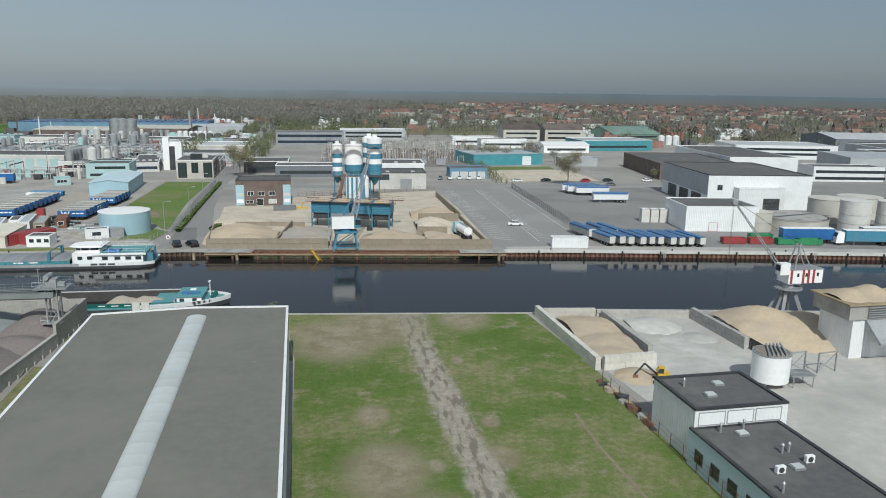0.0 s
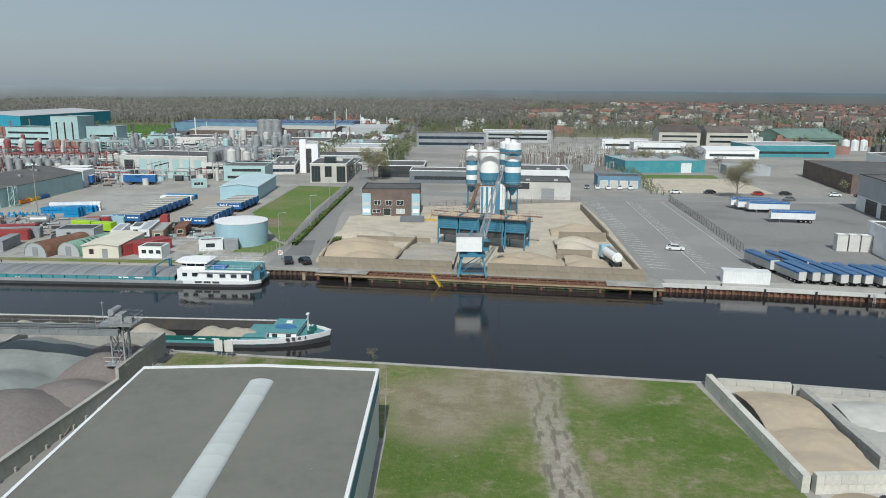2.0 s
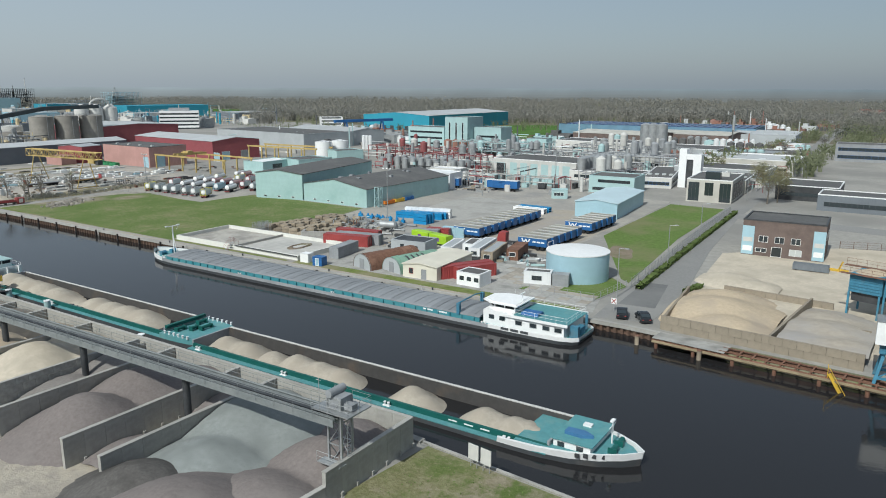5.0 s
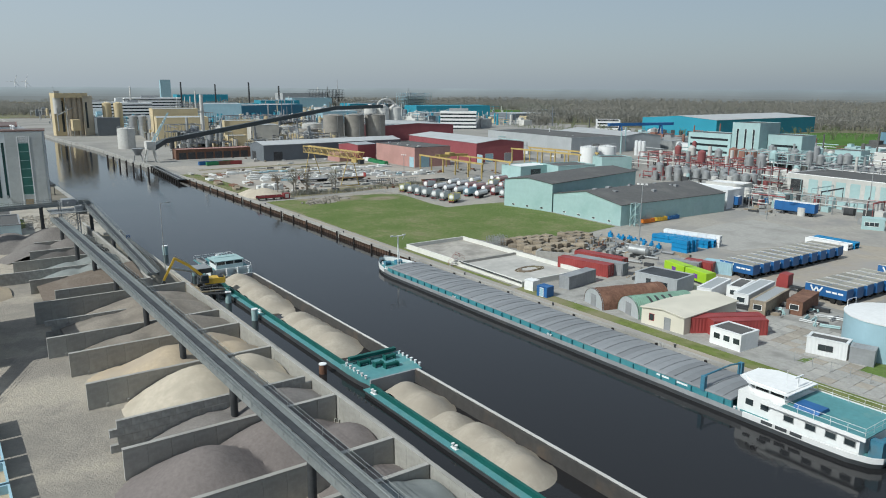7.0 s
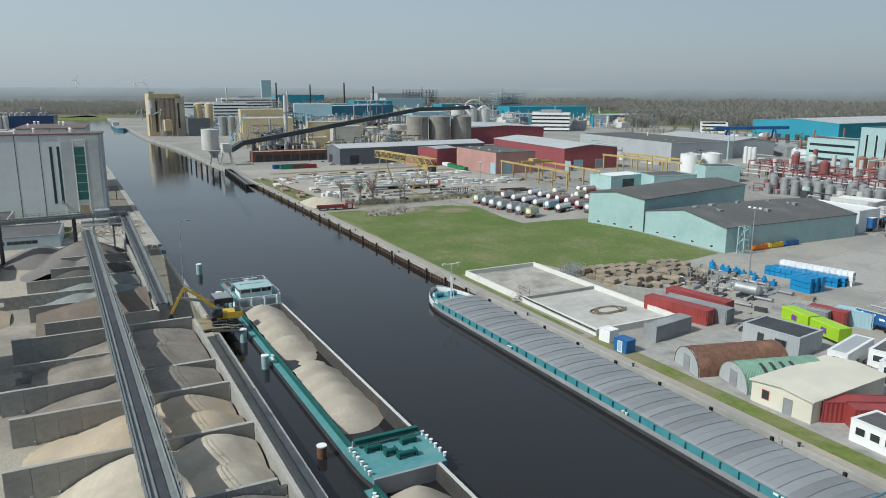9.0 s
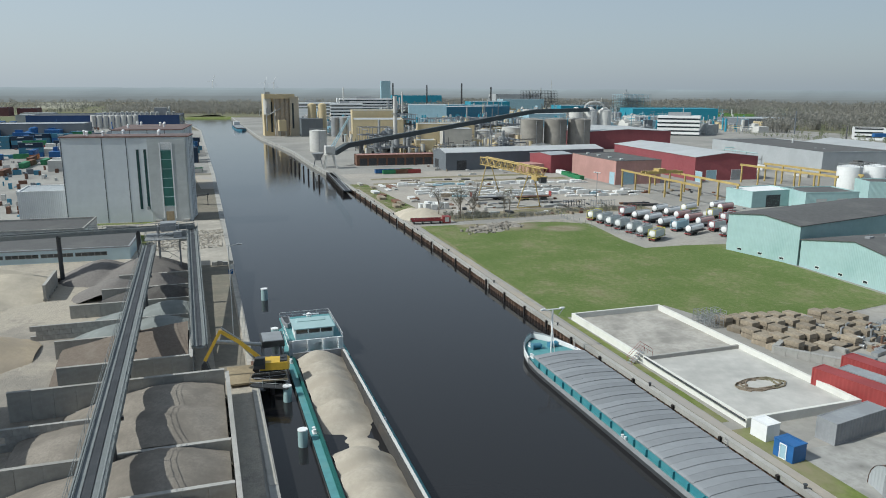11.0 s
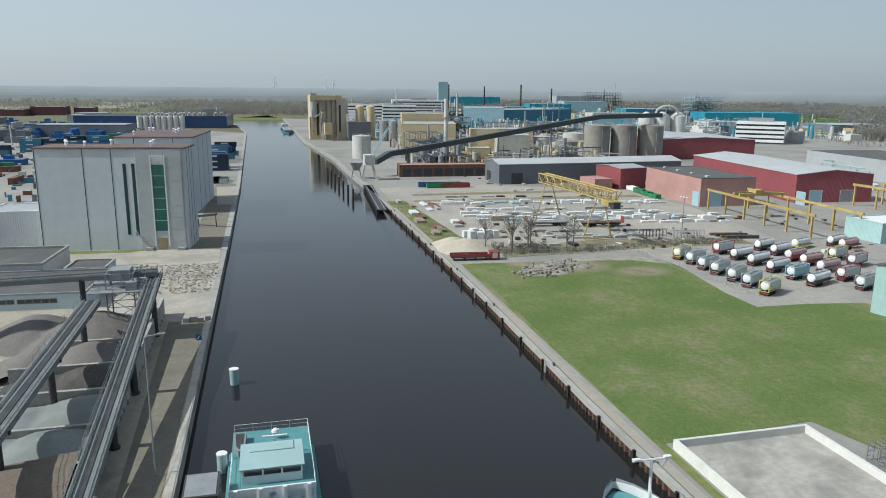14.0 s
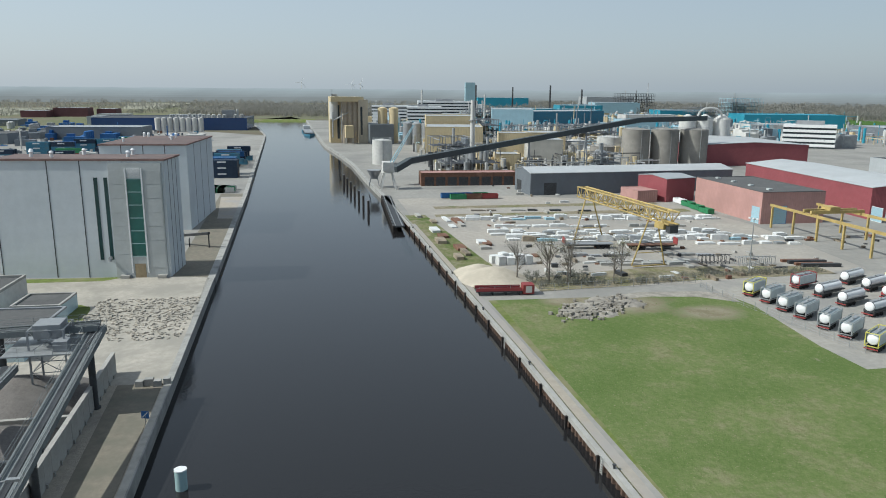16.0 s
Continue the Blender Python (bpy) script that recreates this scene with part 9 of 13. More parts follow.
def yard_things():
    container(-126.0, 192.4, 15, RED, "red shipping container in the storage yard", 12.2)
    container(-125.0, 195.6, 15, GREY_PAINT, "grey shipping container in the storage yard", 12.2)
    container(-128.5, 199.6, 12, RED, "red shipping container with a faded roof", 12.2)
    container(-111.6, 182.4, 101, GREY_PAINT, "long grey open bin beside the basin", 9.0, name="grey_bin")
    hall("white_hut", (-116.6, 175.4), (-114.4, 175.7), 2.0, 2.0, WHITE, WHITE, "small white equipment hut at the quay", "hut", parapet=0.05)
    hall("blue_hut", (-112.0, 174.6), (-109.6, 175.0), 2.0, 2.0, BLUE, BLUE, "small blue equipment hut at the quay", "hut", parapet=0.05, opens=[("S", 1.2, 0.1, 0.9, 1.7, "door", WHITE, TANK_BLUE)])

    def nissen(p0, turn, w, l, mat, label, seams):
        ob = thing("arched_shed", label, "shed", at(p0[0], p0[1], 0, turn))
        arc = [(w / 2 - w / 2 * math.cos(math.pi * i / 14), 3.2 * math.sin(math.pi * i / 14) ** 0.8) for i in range(15)]
        part("end_wall", Mesh().along_y(arc, 0.1, 0.3), GREY_SHEET, ob)
        part("end_wall", Mesh().along_y(arc, l - 0.3, l - 0.1), GREY_SHEET, ob)
        n = 10
        for i in range(n):
            k = 1.0 + 0.012 * (i % 2)
            d = Mesh()
            d.sheet([[(w / 2 + (x - w / 2) * k, l * i / n, z * k) for x, z in arc], [(w / 2 + (x - w / 2) * k, l * (i + 1) / n + 0.03, z * k) for x, z in arc]])
            part("roof_sheet", d, mat, ob)
        for i in range(seams):
            s = Mesh()
            y = l * (0.25 + 0.12 * i)
            s.sheet([[(w / 2 + (x - w / 2) * 1.03, y, z * 1.03) for x, z in arc[8:12]], [(w / 2 + (x - w / 2) * 1.03, y + 0.5, z * 1.03) for x, z in arc[8:12]]])
            part("rooflight", s, DARK_STEEL, ob)
        part("door", Mesh().box(w / 2 - 0.8, 0.02, 0, w / 2 + 0.8, 0.1, 2.2), GREY_PAINT, ob)
    nissen((-104.6, 179.6), -14, 6.4, 14, RUST, "arched shed with a rusty corrugated roof", 0)
    nissen((-97.6, 181.0), -14, 6.4, 12, GREEN_SHED, "arched shed with pale green panels", 4)
    hall("white_shed", (-90.2, 178.8), (-82.2, 179.6), 15.5, 2.7, CREAM, CREAM, "white plastered shed with a low ridged roof", "shed", ridge=0.5, run="y", opens=[("S", 2.0, 0.9, 1.0, 1.2, "window", RED), ("S", 5.0, 0, 1.2, 2.1, "door", GREY_PAINT, GREY_PAINT)])
    hall("lean_to", (-92.2, 181.2), (-89.8, 181.6), 11, 2.3, GREY_SHEET, GREY_SHEET, "grey lean-to beside the white shed", "shed", parapet=0.05)
    container(-82.0, 181.2, 62, RED, "red shipping container beside the white shed", 12.2)
    container(-79.0, 182.6, 62, RED, "dark red container with a grey roof", 9)
    hall("site_cabin", (-77.8, 180.2), (-72.5, 180.3), 4.5, 2.6, WHITE, BITUMEN, "white site cabin with a dark roof and windows", "cabin", parapet=0.1, opens=row("S", 0.4, 5.4, 3, 1.0, 1.2, 1.0, "window", WHITE))
    for i, (x, y, t, d, m, lab) in enumerate(((-93.9, 197.6, 16, 10, WHITE, "white site cabin with a grey roof"), (-91.6, 203.2, 16, 7, WHITE, "small white site cabin with a dark roof"), (-88.0, 200.2, 14, 13, WHITE_SHEET, "long white site cabin with a grey roof"), (-83.6, 198.6, 14, 12, WOOD, "brown timber-clad storage cabin in the yard"),
                                              (-80.2, 204.0, 14, 9, RUST, "rusty brown storage cabin in the yard"))):
        a = radians(t)
        hall("site_cabin", (x, y), (x + 2.7 * math.cos(a), y + 2.7 * math.sin(a)), d, 2.5, m, BITUMEN if i == 1 else GREY_SHEET if i < 4 else RUST, lab, "cabin", parapet=0.06, group="site cabins", opens=[("S", 1.35, 0.9, 1.5, 1.0, "window", WHITE)])
    hall("grey_office_cabin", (-106.5, 195.0), (-97.6, 196.6), 6.5, 3.0, GREY_SHEET, DARK_STEEL, "grey office cabin with a dark panelled roof", "cabin", parapet=0.15, opens=[("S", 3.0, 0.2, 1.0, 2.1, "door", DARK_STEEL, GLASS), ("S", 6.2, 1.1, 1.8, 1.0, "window", DARK_STEEL)])
    for u in (0, 6.5):
        a = radians(-11)
        b = thing("lime_trailer", "lime green box trailer with a purple emblem, parked", "trailer", at(-111.2 + u * math.cos(a), 209.2 + u * math.sin(a), 0.05, -11), "lime trailers")
        part("body", Mesh().along_x([(0, 0.5), (2.4, 0.5), (2.4, 2.5), (2.3, 2.6), (0.1, 2.6), (0, 2.5)], 0, 6.1), LIME, b)
        part("emblem", Mesh().prism([(2.4, -0.02), (3.6, -0.02), (3.6, 0.0), (2.4, 0.0)], 1.0, 1.9), surf("purple_paint", (0.16, 0.06, 0.3), 0.5), b, "purple painted emblem")
        part("frame", Mesh().box(0.2, 0.3, 0, 5.9, 2.1, 0.5), DARK_STEEL, b)
    container(-109.5, 213.2, 20, RED, "red container beside the trailer row", 6.1)
    container(-111.0, 210.6, 20, GREY_PAINT, "grey container beside the trailer row", 6.1)
    container(-107.0, 216.4, 20, TANK_BLUE, "pale blue container beside the trailer row", 6.1)


GREEN_SHED = surf("pale_green_sheet", (0.24, 0.4, 0.3), 0.7, var=0.1, grain=1.0, patch=0.2, ribs=0.4)
yard_things()


def curtain_trailer():
    ob = thing("curtain_trailer", "dark blue curtain trailer with a slatted roof in a row", "trailer", None, "blue trailers")
    L = 7.6
    part("body", Mesh().box(0, -1.25, 1.0, L, 1.25, 2.95), BLUE, ob)
    part("chassis", Mesh().box(0.4, -0.5, 0.75, L, 0.5, 1.0), DARK_STEEL, ob)
    for i in range(2):
        part("roof_panel", Mesh().box(0.1 + i * L / 2, -1.2, 2.95, L / 2 - 0.1 + i * L / 2, 1.2, 3.03), ROOF_SLATE, ob)
    part("roof_rail", Mesh().box(0, -1.3, 2.9, L, -1.2, 3.06), PALE_CONCRETE, ob)
    part("roof_rail", Mesh().box(0, 1.2, 2.9, L, 1.3, 3.06), PALE_CONCRETE, ob)
    for a, b in (((1.0, 2.65), (1.6, 1.6)), ((1.6, 1.6), (2.1, 2.5)), ((2.1, 2.5), (2.6, 1.6)), ((2.6, 1.6), (3.2, 2.65))):
        part("emblem", Mesh().bar((a[0], -1.27, a[1]), (b[0], -1.27, b[1]), 0.03, 0.3), WHITE, ob)
    for i in range(3):
        part("marking", Mesh().box(3.9 + i * 1.1, -1.28, 1.85, 4.8 + i * 1.1, -1.25, 2.2), WHITE, ob)
    for x in (L - 1.2, L - 2.4):
        for y in (-1.0, 1.0):
            part("wheel", Mesh().rod((x, y - 0.2, 0.5), (x, y + 0.2, 0.5), 0.5, 12), RUBBER, ob)
    part("landing_leg", Mesh().box(2.4, -0.8, 0, 2.6, 0.8, 0.8), STEEL, ob)
    return ob


ROOF_SLATE = surf("slatted_roof_sheet", (0.30, 0.29, 0.25), 0.7, var=0.15, grain=1.0, patch=0.3, ribs=0.6, axis="x", other=(0.4, 0.36, 0.26), cover=0.4, rand=0.2)
tr = curtain_trailer()
tr.matrix_basis = at(-104.5, 219.8, 0.05, 3)
for i in range(1, 10):
    copy_thing(tr, at(-104.5 - 0.05 * i, 219.8 + i * 3.6, 0.05, 3))
for i in range(6):
    copy_thing(tr, at(-84.2 + 0.05 * i, 217.6 + i * 3.4, 0.05, 2))
for i in range(5):
    copy_thing(tr, at(-84.0 + 0.05 * i, 243.4 + i * 3.5, 0.05, 2))
tc = thing("tractor_unit", "red and white tractor unit parked beside the trailers", "lorry", at(-90.5, 218.0, 0.05, 10))
part("cab", Mesh().along_y([(0, 0.6), (2.2, 0.6), (2.2, 3.2), (0.5, 3.3), (0.05, 2.1)], -1.2, 1.2), RED, tc)
part("windscreen", Mesh().bar((0.06, 0, 2.1), (0.45, 0, 3.1), 2.1, 0.06), GLASS, tc)
part("chassis", Mesh().box(2.2, -0.5, 0.7, 5.6, 0.5, 1.0), DARK_STEEL, tc)
for x in (0.9, 4.5):
    for y in (-1.0, 1.0):
        part("wheel", Mesh().rod((x, y - 0.18, 0.5), (x, y + 0.18, 0.5), 0.5, 12), RUBBER, tc)
lorry(-144.6, 301.2, 6, BLUE, "blue lorry with an open dark trailer in the yard", 12.5)
lorry(-162, 296.5, 8, BLUE, "blue lorry behind the mint hall", 7)
skip(-152.2, 249, 88, ORANGE, "orange skip beside the mint hall", 4.5, 2.0, 1.3)
skip(-152.4, 254.6, 88, YELLOW, "yellow skip beside the mint hall", 4.5, 2.0, 1.3)
skip(-152.6, 260.2, 88, BLUE, "dark blue skip beside the mint hall", 4.5, 2.0, 1.2)
sx = lattice_tower("stair_tower", -151.4, 244.2, 6.5, 1.8, "pale green external stair tower on the mint hall", MINT_PAINT)
for k in range(3):
    part("flight", Mesh().bar((-0.8, 0.5 * (-1) ** k, k * 2.1), (0.8, 0.5 * (-1) ** k, k * 2.1 + 2.0), 0.7, 0.15), MINT_PAINT, sx)


def timber_yard():
    r = random.Random(17)
    base_ = None
    for i in range(46):
        u, v = i % 10, i // 10
        x = -151.0 + v * 3.2 + r.uniform(-0.3, 0.3) + 0.25 * u
        y = 197.5 + u * 2.5 + r.uniform(-0.3, 0.3)
        h = r.choice((1.2, 1.6, 2.0, 2.4))
        ob = thing("timber_stack", "grey-brown stack of weathered pallets and planks", "timber stack", at(x, y, 0.05, 14 + r.uniform(-6, 6)), "stacks of timber")
        n = int(h / 0.8)
        for k in range(n):
            part("layer", Mesh().box(-1.2 + 0.04 * (k % 2), -0.9, k * 0.8, 1.2, 0.9 - 0.05 * (k % 2), k * 0.8 + 0.72), WOOD, ob)
    for i in range(8):
        ob = thing("cage_pallet", "grey wire cage pallet stacked beside the timber", "cage", at(-153.5 + (i % 3) * 1.6, 194.5 + (i // 3) * 1.7, 0.05, 10), "wire cages")
        for k in range(2):
            m = Mesh()
            for x in (-0.6, 0.6):
                for y in (-0.5, 0.5):
                    m.box(x - 0.04, y - 0.04, k * 1.1, x + 0.04, y + 0.04, k * 1.1 + 1.05)
            for z in (0.1, 0.5, 1.0):
                m.box(-0.6, -0.52, k * 1.1 + z, 0.6, -0.48, k * 1.1 + z + 0.05).box(-0.6, 0.48, k * 1.1 + z, 0.6, 0.52, k * 1.1 + z + 0.05).box(-0.62, -0.5, k * 1.1 + z, -0.58, 0.5, k * 1.1 + z + 0.05)
            part("cage", m, STEEL, ob)
    block_wall("low_bin_wall", (-137.5, 196.4), (-128.6, 203.4), 1.2, "low grey concrete bin wall", OLD_CONCRETE)
    block_wall("low_bin_wall", (-137.5, 196.4), (-141.0, 202.0), 1.2, "low grey concrete bin wall", OLD_CONCRETE)


timber_yard()


def pipe_store():
    r = random.Random(23)
    for i in range(46):
        x, y = -144 + r.uniform(0, 22), 209 + r.uniform(0, 15)
        t = r.choice((20, 25, 110, 115)) + r.uniform(-8, 8)
        L = r.uniform(2.0, 5.0)
        kind = r.random()
        ob = thing("pipe_assembly", "piece of piping and steelwork lying in the yard", "pipe", at(x, y, 0.05, t), "pipework in the yard")
        m = r.choice((STEEL, STEEL, GREY_PAINT, OLD_CONCRETE, RUST))
        part("pipe", Mesh().rod((0, 0, 0.35), (L, 0, 0.35), 0.25, 10), m, ob)
        part("flange", Mesh().rod((-0.06, 0, 0.38), (0.06, 0, 0.38), 0.38, 12), m, ob)
        part("flange", Mesh().rod((L - 0.06, 0, 0.38), (L + 0.06, 0, 0.38), 0.38, 12), m, ob)
        if kind > 0.5:
            part("branch", Mesh().rod((L * 0.5, 0, 0.4), (L * 0.5, 0.1, 1.6), 0.16, 8).rod((L * 0.5, 0.1, 1.6), (L * 0.5 + 0.8, 0.1, 1.6), 0.16, 8), m, ob)
    for i in range(14):
        x, y = -145 + i * 1.35, 226.5 + r.uniform(-1.2, 1.6)
        ob = thing("blue_valve", "bright blue valve block in the yard", "valve", at(x, y, 0.05, r.uniform(0, 90)), "blue valves")
        part("body", Mesh().box(-0.5, -0.4, 0, 0.5, 0.4, 0.9), CYAN_PAINT, ob)
        part("bonnet", Mesh().cyl(0, 0, 0.9, 1.4, 0.25, n=10), CYAN_PAINT, ob)
    tk = thing("silver_vessel", "horizontal silver pressure vessel lying among pipework", "vessel", at(-126.5, 215.5, 0.05, 14))
    part("shell", Mesh().rod((0, 0, 1.4), (4.2, 0, 1.4), 1.1, 20).rod((-0.5, 0, 1.4), (0, 0, 1.4), 0.6, 20, 1.1).rod((4.2, 0, 1.4), (4.7, 0, 1.4), 1.1, 20, 0.6), STEEL, tk)
    part("saddle", Mesh().box(0.6, -0.8, 0, 1.0, 0.8, 0.7).box(3.2, -0.8, 0, 3.6, 0.8, 0.7), GREY_PAINT, tk)
    wh_, bl = [], []
    for k in range(13):
        for j in range(3):
            ob = thing("transport_rack", "bright blue transport frame stacked in rows" if j < 2 else "white transport frame stacked on blue ones", "frame", at(-135.0 + k * 1.08 + 0.3 * j, 232.6 + j * 1.8 + k * 0.31, 0.05, 16), "transport frames")
            for lv in range(2 if j < 2 else 3):
                mm = CYAN_PAINT if lv < 2 and j < 2 else WHITE
                part("crate", Mesh().box(0, 0, lv * 0.95, 1.05, 0.12, lv * 0.95 + 0.85).box(0, 1.4, lv * 0.95, 1.05, 1.52, lv * 0.95 + 0.85).box(0, 0.12, lv * 0.95 + 0.7, 1.05, 1.4, lv * 0.95 + 0.85).box(0, 0.12, lv * 0.95, 1.05, 1.4, lv * 0.95 + 0.1), mm, ob)
    for k in range(9):
        ob = thing("blue_crate", "stack of bright blue crates in the yard", "crate", at(-124.5 + (k % 3) * 1.5, 227.5 + (k // 3) * 1.6, 0.05, 14), "blue crates")
        for lv in range(3):
            part("crate", Mesh().box(0, 0, lv * 1.0, 1.3, 1.3, lv * 1.0 + 0.92), CYAN_PAINT, ob)
    for k in range(10):
        ob = thing("pipe_rack", "white and blue pipe rack near the pale blue shed", "rack", at(-112 + (k % 5) * 2.2, 263 + (k // 5) * 3.2, 0.05, 4), "pipe racks")
        part("rack", Mesh().box(0, 0, 0, 2.0, 0.15, 1.6).box(0, 2.2, 0, 2.0, 2.35, 1.6).box(0, 0.15, 1.3, 2.0, 2.2, 1.5).box(0, 0.15, 0.5, 2.0, 2.2, 0.7), CYAN_PAINT if k > 4 else WHITE, ob)
    for k in range(18):
        x, y = -78.5 + r.uniform(-5, 6), 201 + r.uniform(0, 9)
        ob = thing("scaffold_bundle", "bundle of green-grey scaffold poles on the ground", "scaffolding", at(x, y, 0.05, r.choice((20, 110)) + r.uniform(-15, 15)), "scaffold bundles")
        pm = r.choice((MINT_PAINT, STEEL, DARK_STEEL))
        for v, z in ((0, 0.15), (0.3, 0.15), (0.15, 0.4)):
            part("pole", Mesh().rod((0, v, z), (3, v, z), 0.14, 6), pm, ob)
    for k in range(16):
        ob = thing("pipe_bundle", "bundle of dark steel pipes stacked in the yard", "pipes", at(-164 + (k % 4) * 2.6, 306 + (k // 4) * 3.0, 0.05, 8), "pipe bundles")
        for u, z in ((0, 0.3), (0.6, 0.3), (0.3, 0.85)):
            part("pipe", Mesh().rod((u, 0, z), (u, 8, z), 0.3, 8), DARK_STEEL if k < 10 else CYAN_PAINT, ob)


CYAN_PAINT = surf("bright_blue_paint", (0.02, 0.24, 0.5), 0.45, var=0.08, grain=1.5, patch=0.3)
pipe_store()


def flood_mast(x, y, h):
    ob = thing("floodlight_mast", "tall thin floodlight mast in the yard", "mast", at(x, y, 0, 20), "floodlight masts")
    part("pole", Mesh().rod((0, 0, 0), (0, 0, h), 0.16, 8, 0.08), STEEL, ob)
    part("crossbar", Mesh().box(-1.2, -0.06, h - 0.1, 1.2, 0.06, h + 0.05), STEEL, ob)
    for k in (-1.0, 0, 1.0):
        part("floodlight", Mesh().box(k - 0.25, -0.3, h, k + 0.25, 0.0, h + 0.3), WHITE, ob)


for x, y, h in ((-125.8, 217.5, 16.5), (-138, 286.3, 17), (-130, 329, 15), (-262, 233, 12)):
    flood_mast(x, y, h)
hall("gate_booth", (-114.4, 294.5), (-109.4, 297), 4, 3.0, MINT_PAINT, MINT_PAINT, "small mint gate booth", "booth", parapet=0.2, opens=[("S", 2.5, 1.0, 3.5, 1.2, "window", WHITE)])
hall("low_store", (-187.5, 322.5), (-173.5, 325.5), 8, 3.6, PALE_CONCRETE, WHITE, "low pale store with a white roof", "store", opens=row("S", 1, 13, 3, 0, 3, 2.8, "roller", MINT_PAINT, MINT_PAINT))
hall("black_roof_hall", (-173.0, 352.5), (-131.0, 350.5), 26, 6.6, PALE_CONCRETE, BITUMEN, "long hall with mint doors and a black flat roof", trim=WHITE, parapet=0.25,
     opens=[("S", 4, 0, 5, 4.6, "roller", DARK_STEEL, DARK_STEEL)] + row("S", 8, 40, 6, 0, 3.6, 5.2, "roller", MINT_PAINT, MINT_PAINT))
for i in range(6):
    round_tank(-128.5 - (i % 2) * 0.3, 350.5 + i * 4.4, 1.9, 9.0, STEEL, "tall stainless process tank beside the hall", cap=1.0)


TANK_DATA = {}


def tank_unit(paint, body, framed, label, m):
    """A tank on a three-axle chassis; x runs from its tail to its front. framed: held in a box frame."""
    ob = thing("tank_trailer", label, "tank trailer", m @ Matrix.Scale(0.84, 4), "tank trailers")
    L = 7.0 if framed else 8.6

    def shared(name, mat, build):
        key = (name, mat.name, framed)
        if key not in TANK_DATA:
            TANK_DATA[key] = build().data(name, mat, 40)
        return piece(name, TANK_DATA[key], ob)
    z, r = (2.35, 1.1) if framed else (2.15, 1.05)
    shared("vessel", body, lambda: Mesh().rod((0.55, 0, z), (L - 0.5, 0, z), r, 20))
    shared("end_dome", WHITE, lambda: Mesh().rod((0.1, 0, z), (0.3, 0, z), r * 0.45, 20, r * 0.86).rod((0.3, 0, z), (0.55, 0, z), r * 0.86, 20, r))
    shared("front_dome", WHITE, lambda: Mesh().rod((L - 0.5, 0, z), (L - 0.05, 0, z), r, 20, r * 0.5))
    if framed:
        def frame_mesh():
            f = Mesh()
            for x in (0.0, L - 0.14):
                for y in (-1.22, 1.08):
                    f.box(x, y, 1.0, x + 0.14, y + 0.14, 3.6)
                f.box(x, -1.08, 3.46, x + 0.14, 1.08, 3.6).box(x, -1.08, 1.0, x + 0.14, 1.08, 1.14)
            for y in (-1.22, 1.1):
                f.box(0.14, y, 3.48, L - 0.14, y + 0.12, 3.6).box(0.14, y, 1.0, L - 0.14, y + 0.12, 1.14)
            return f
        shared("tank_frame", paint, frame_mesh)
        shared("side_panel", body, lambda: Mesh().box(0.3, -1.16, 1.3, L - 0.3, -1.1, 3.3).box(0.3, 1.1, 1.3, L - 0.3, 1.16, 3.3))
    else:
        shared("tail_ring", paint, lambda: Mesh().rod((0.56, 0, z), (0.72, 0, z), r * 1.07, 20).box(0.5, -1.1, 0.95, 0.8, 1.1, 1.5))
        shared("side_fairing", paint, lambda: Mesh().box(0.6, -1.2, 0.9, L * 0.9, -1.06, 1.5).box(0.6, 1.06, 0.9, L * 0.9, 1.2, 1.5))
    shared("catwalk", STEEL, lambda: Mesh().box(0.8, -0.4, z + r + 0.02, L - 0.8, 0.4, z + r + 0.1).cyl(L * 0.5, 0, z + r + 0.1, z + r + 0.3, 0.3, n=10))
    shared("chassis", DARK_STEEL, lambda: Mesh().box(0.1, -0.5, 0.75, L + 2.0, 0.5, 1.0))
    shared("bumper", RED, lambda: Mesh().box(-0.05, -1.2, 0.5, 0.08, 1.2, 0.72))
    wheel = lambda: Mesh().rod((0, -1.15, 0.5), (0, -0.75, 0.5), 0.5, 12)
    for x in (1.1, 2.4, 3.7):
        for side in (0, 180):
            w = shared("wheel", RUBBER, wheel)
            w.matrix_basis = pose(x, 0, 0, 0, 0, side)
    shared("landing_leg", STEEL, lambda: Mesh().box(L - 1.0, -0.8, 0, L - 0.85, -0.65, 0.9).box(L - 1.0, 0.65, 0, L - 0.85, 0.8, 0.9))
    return ob


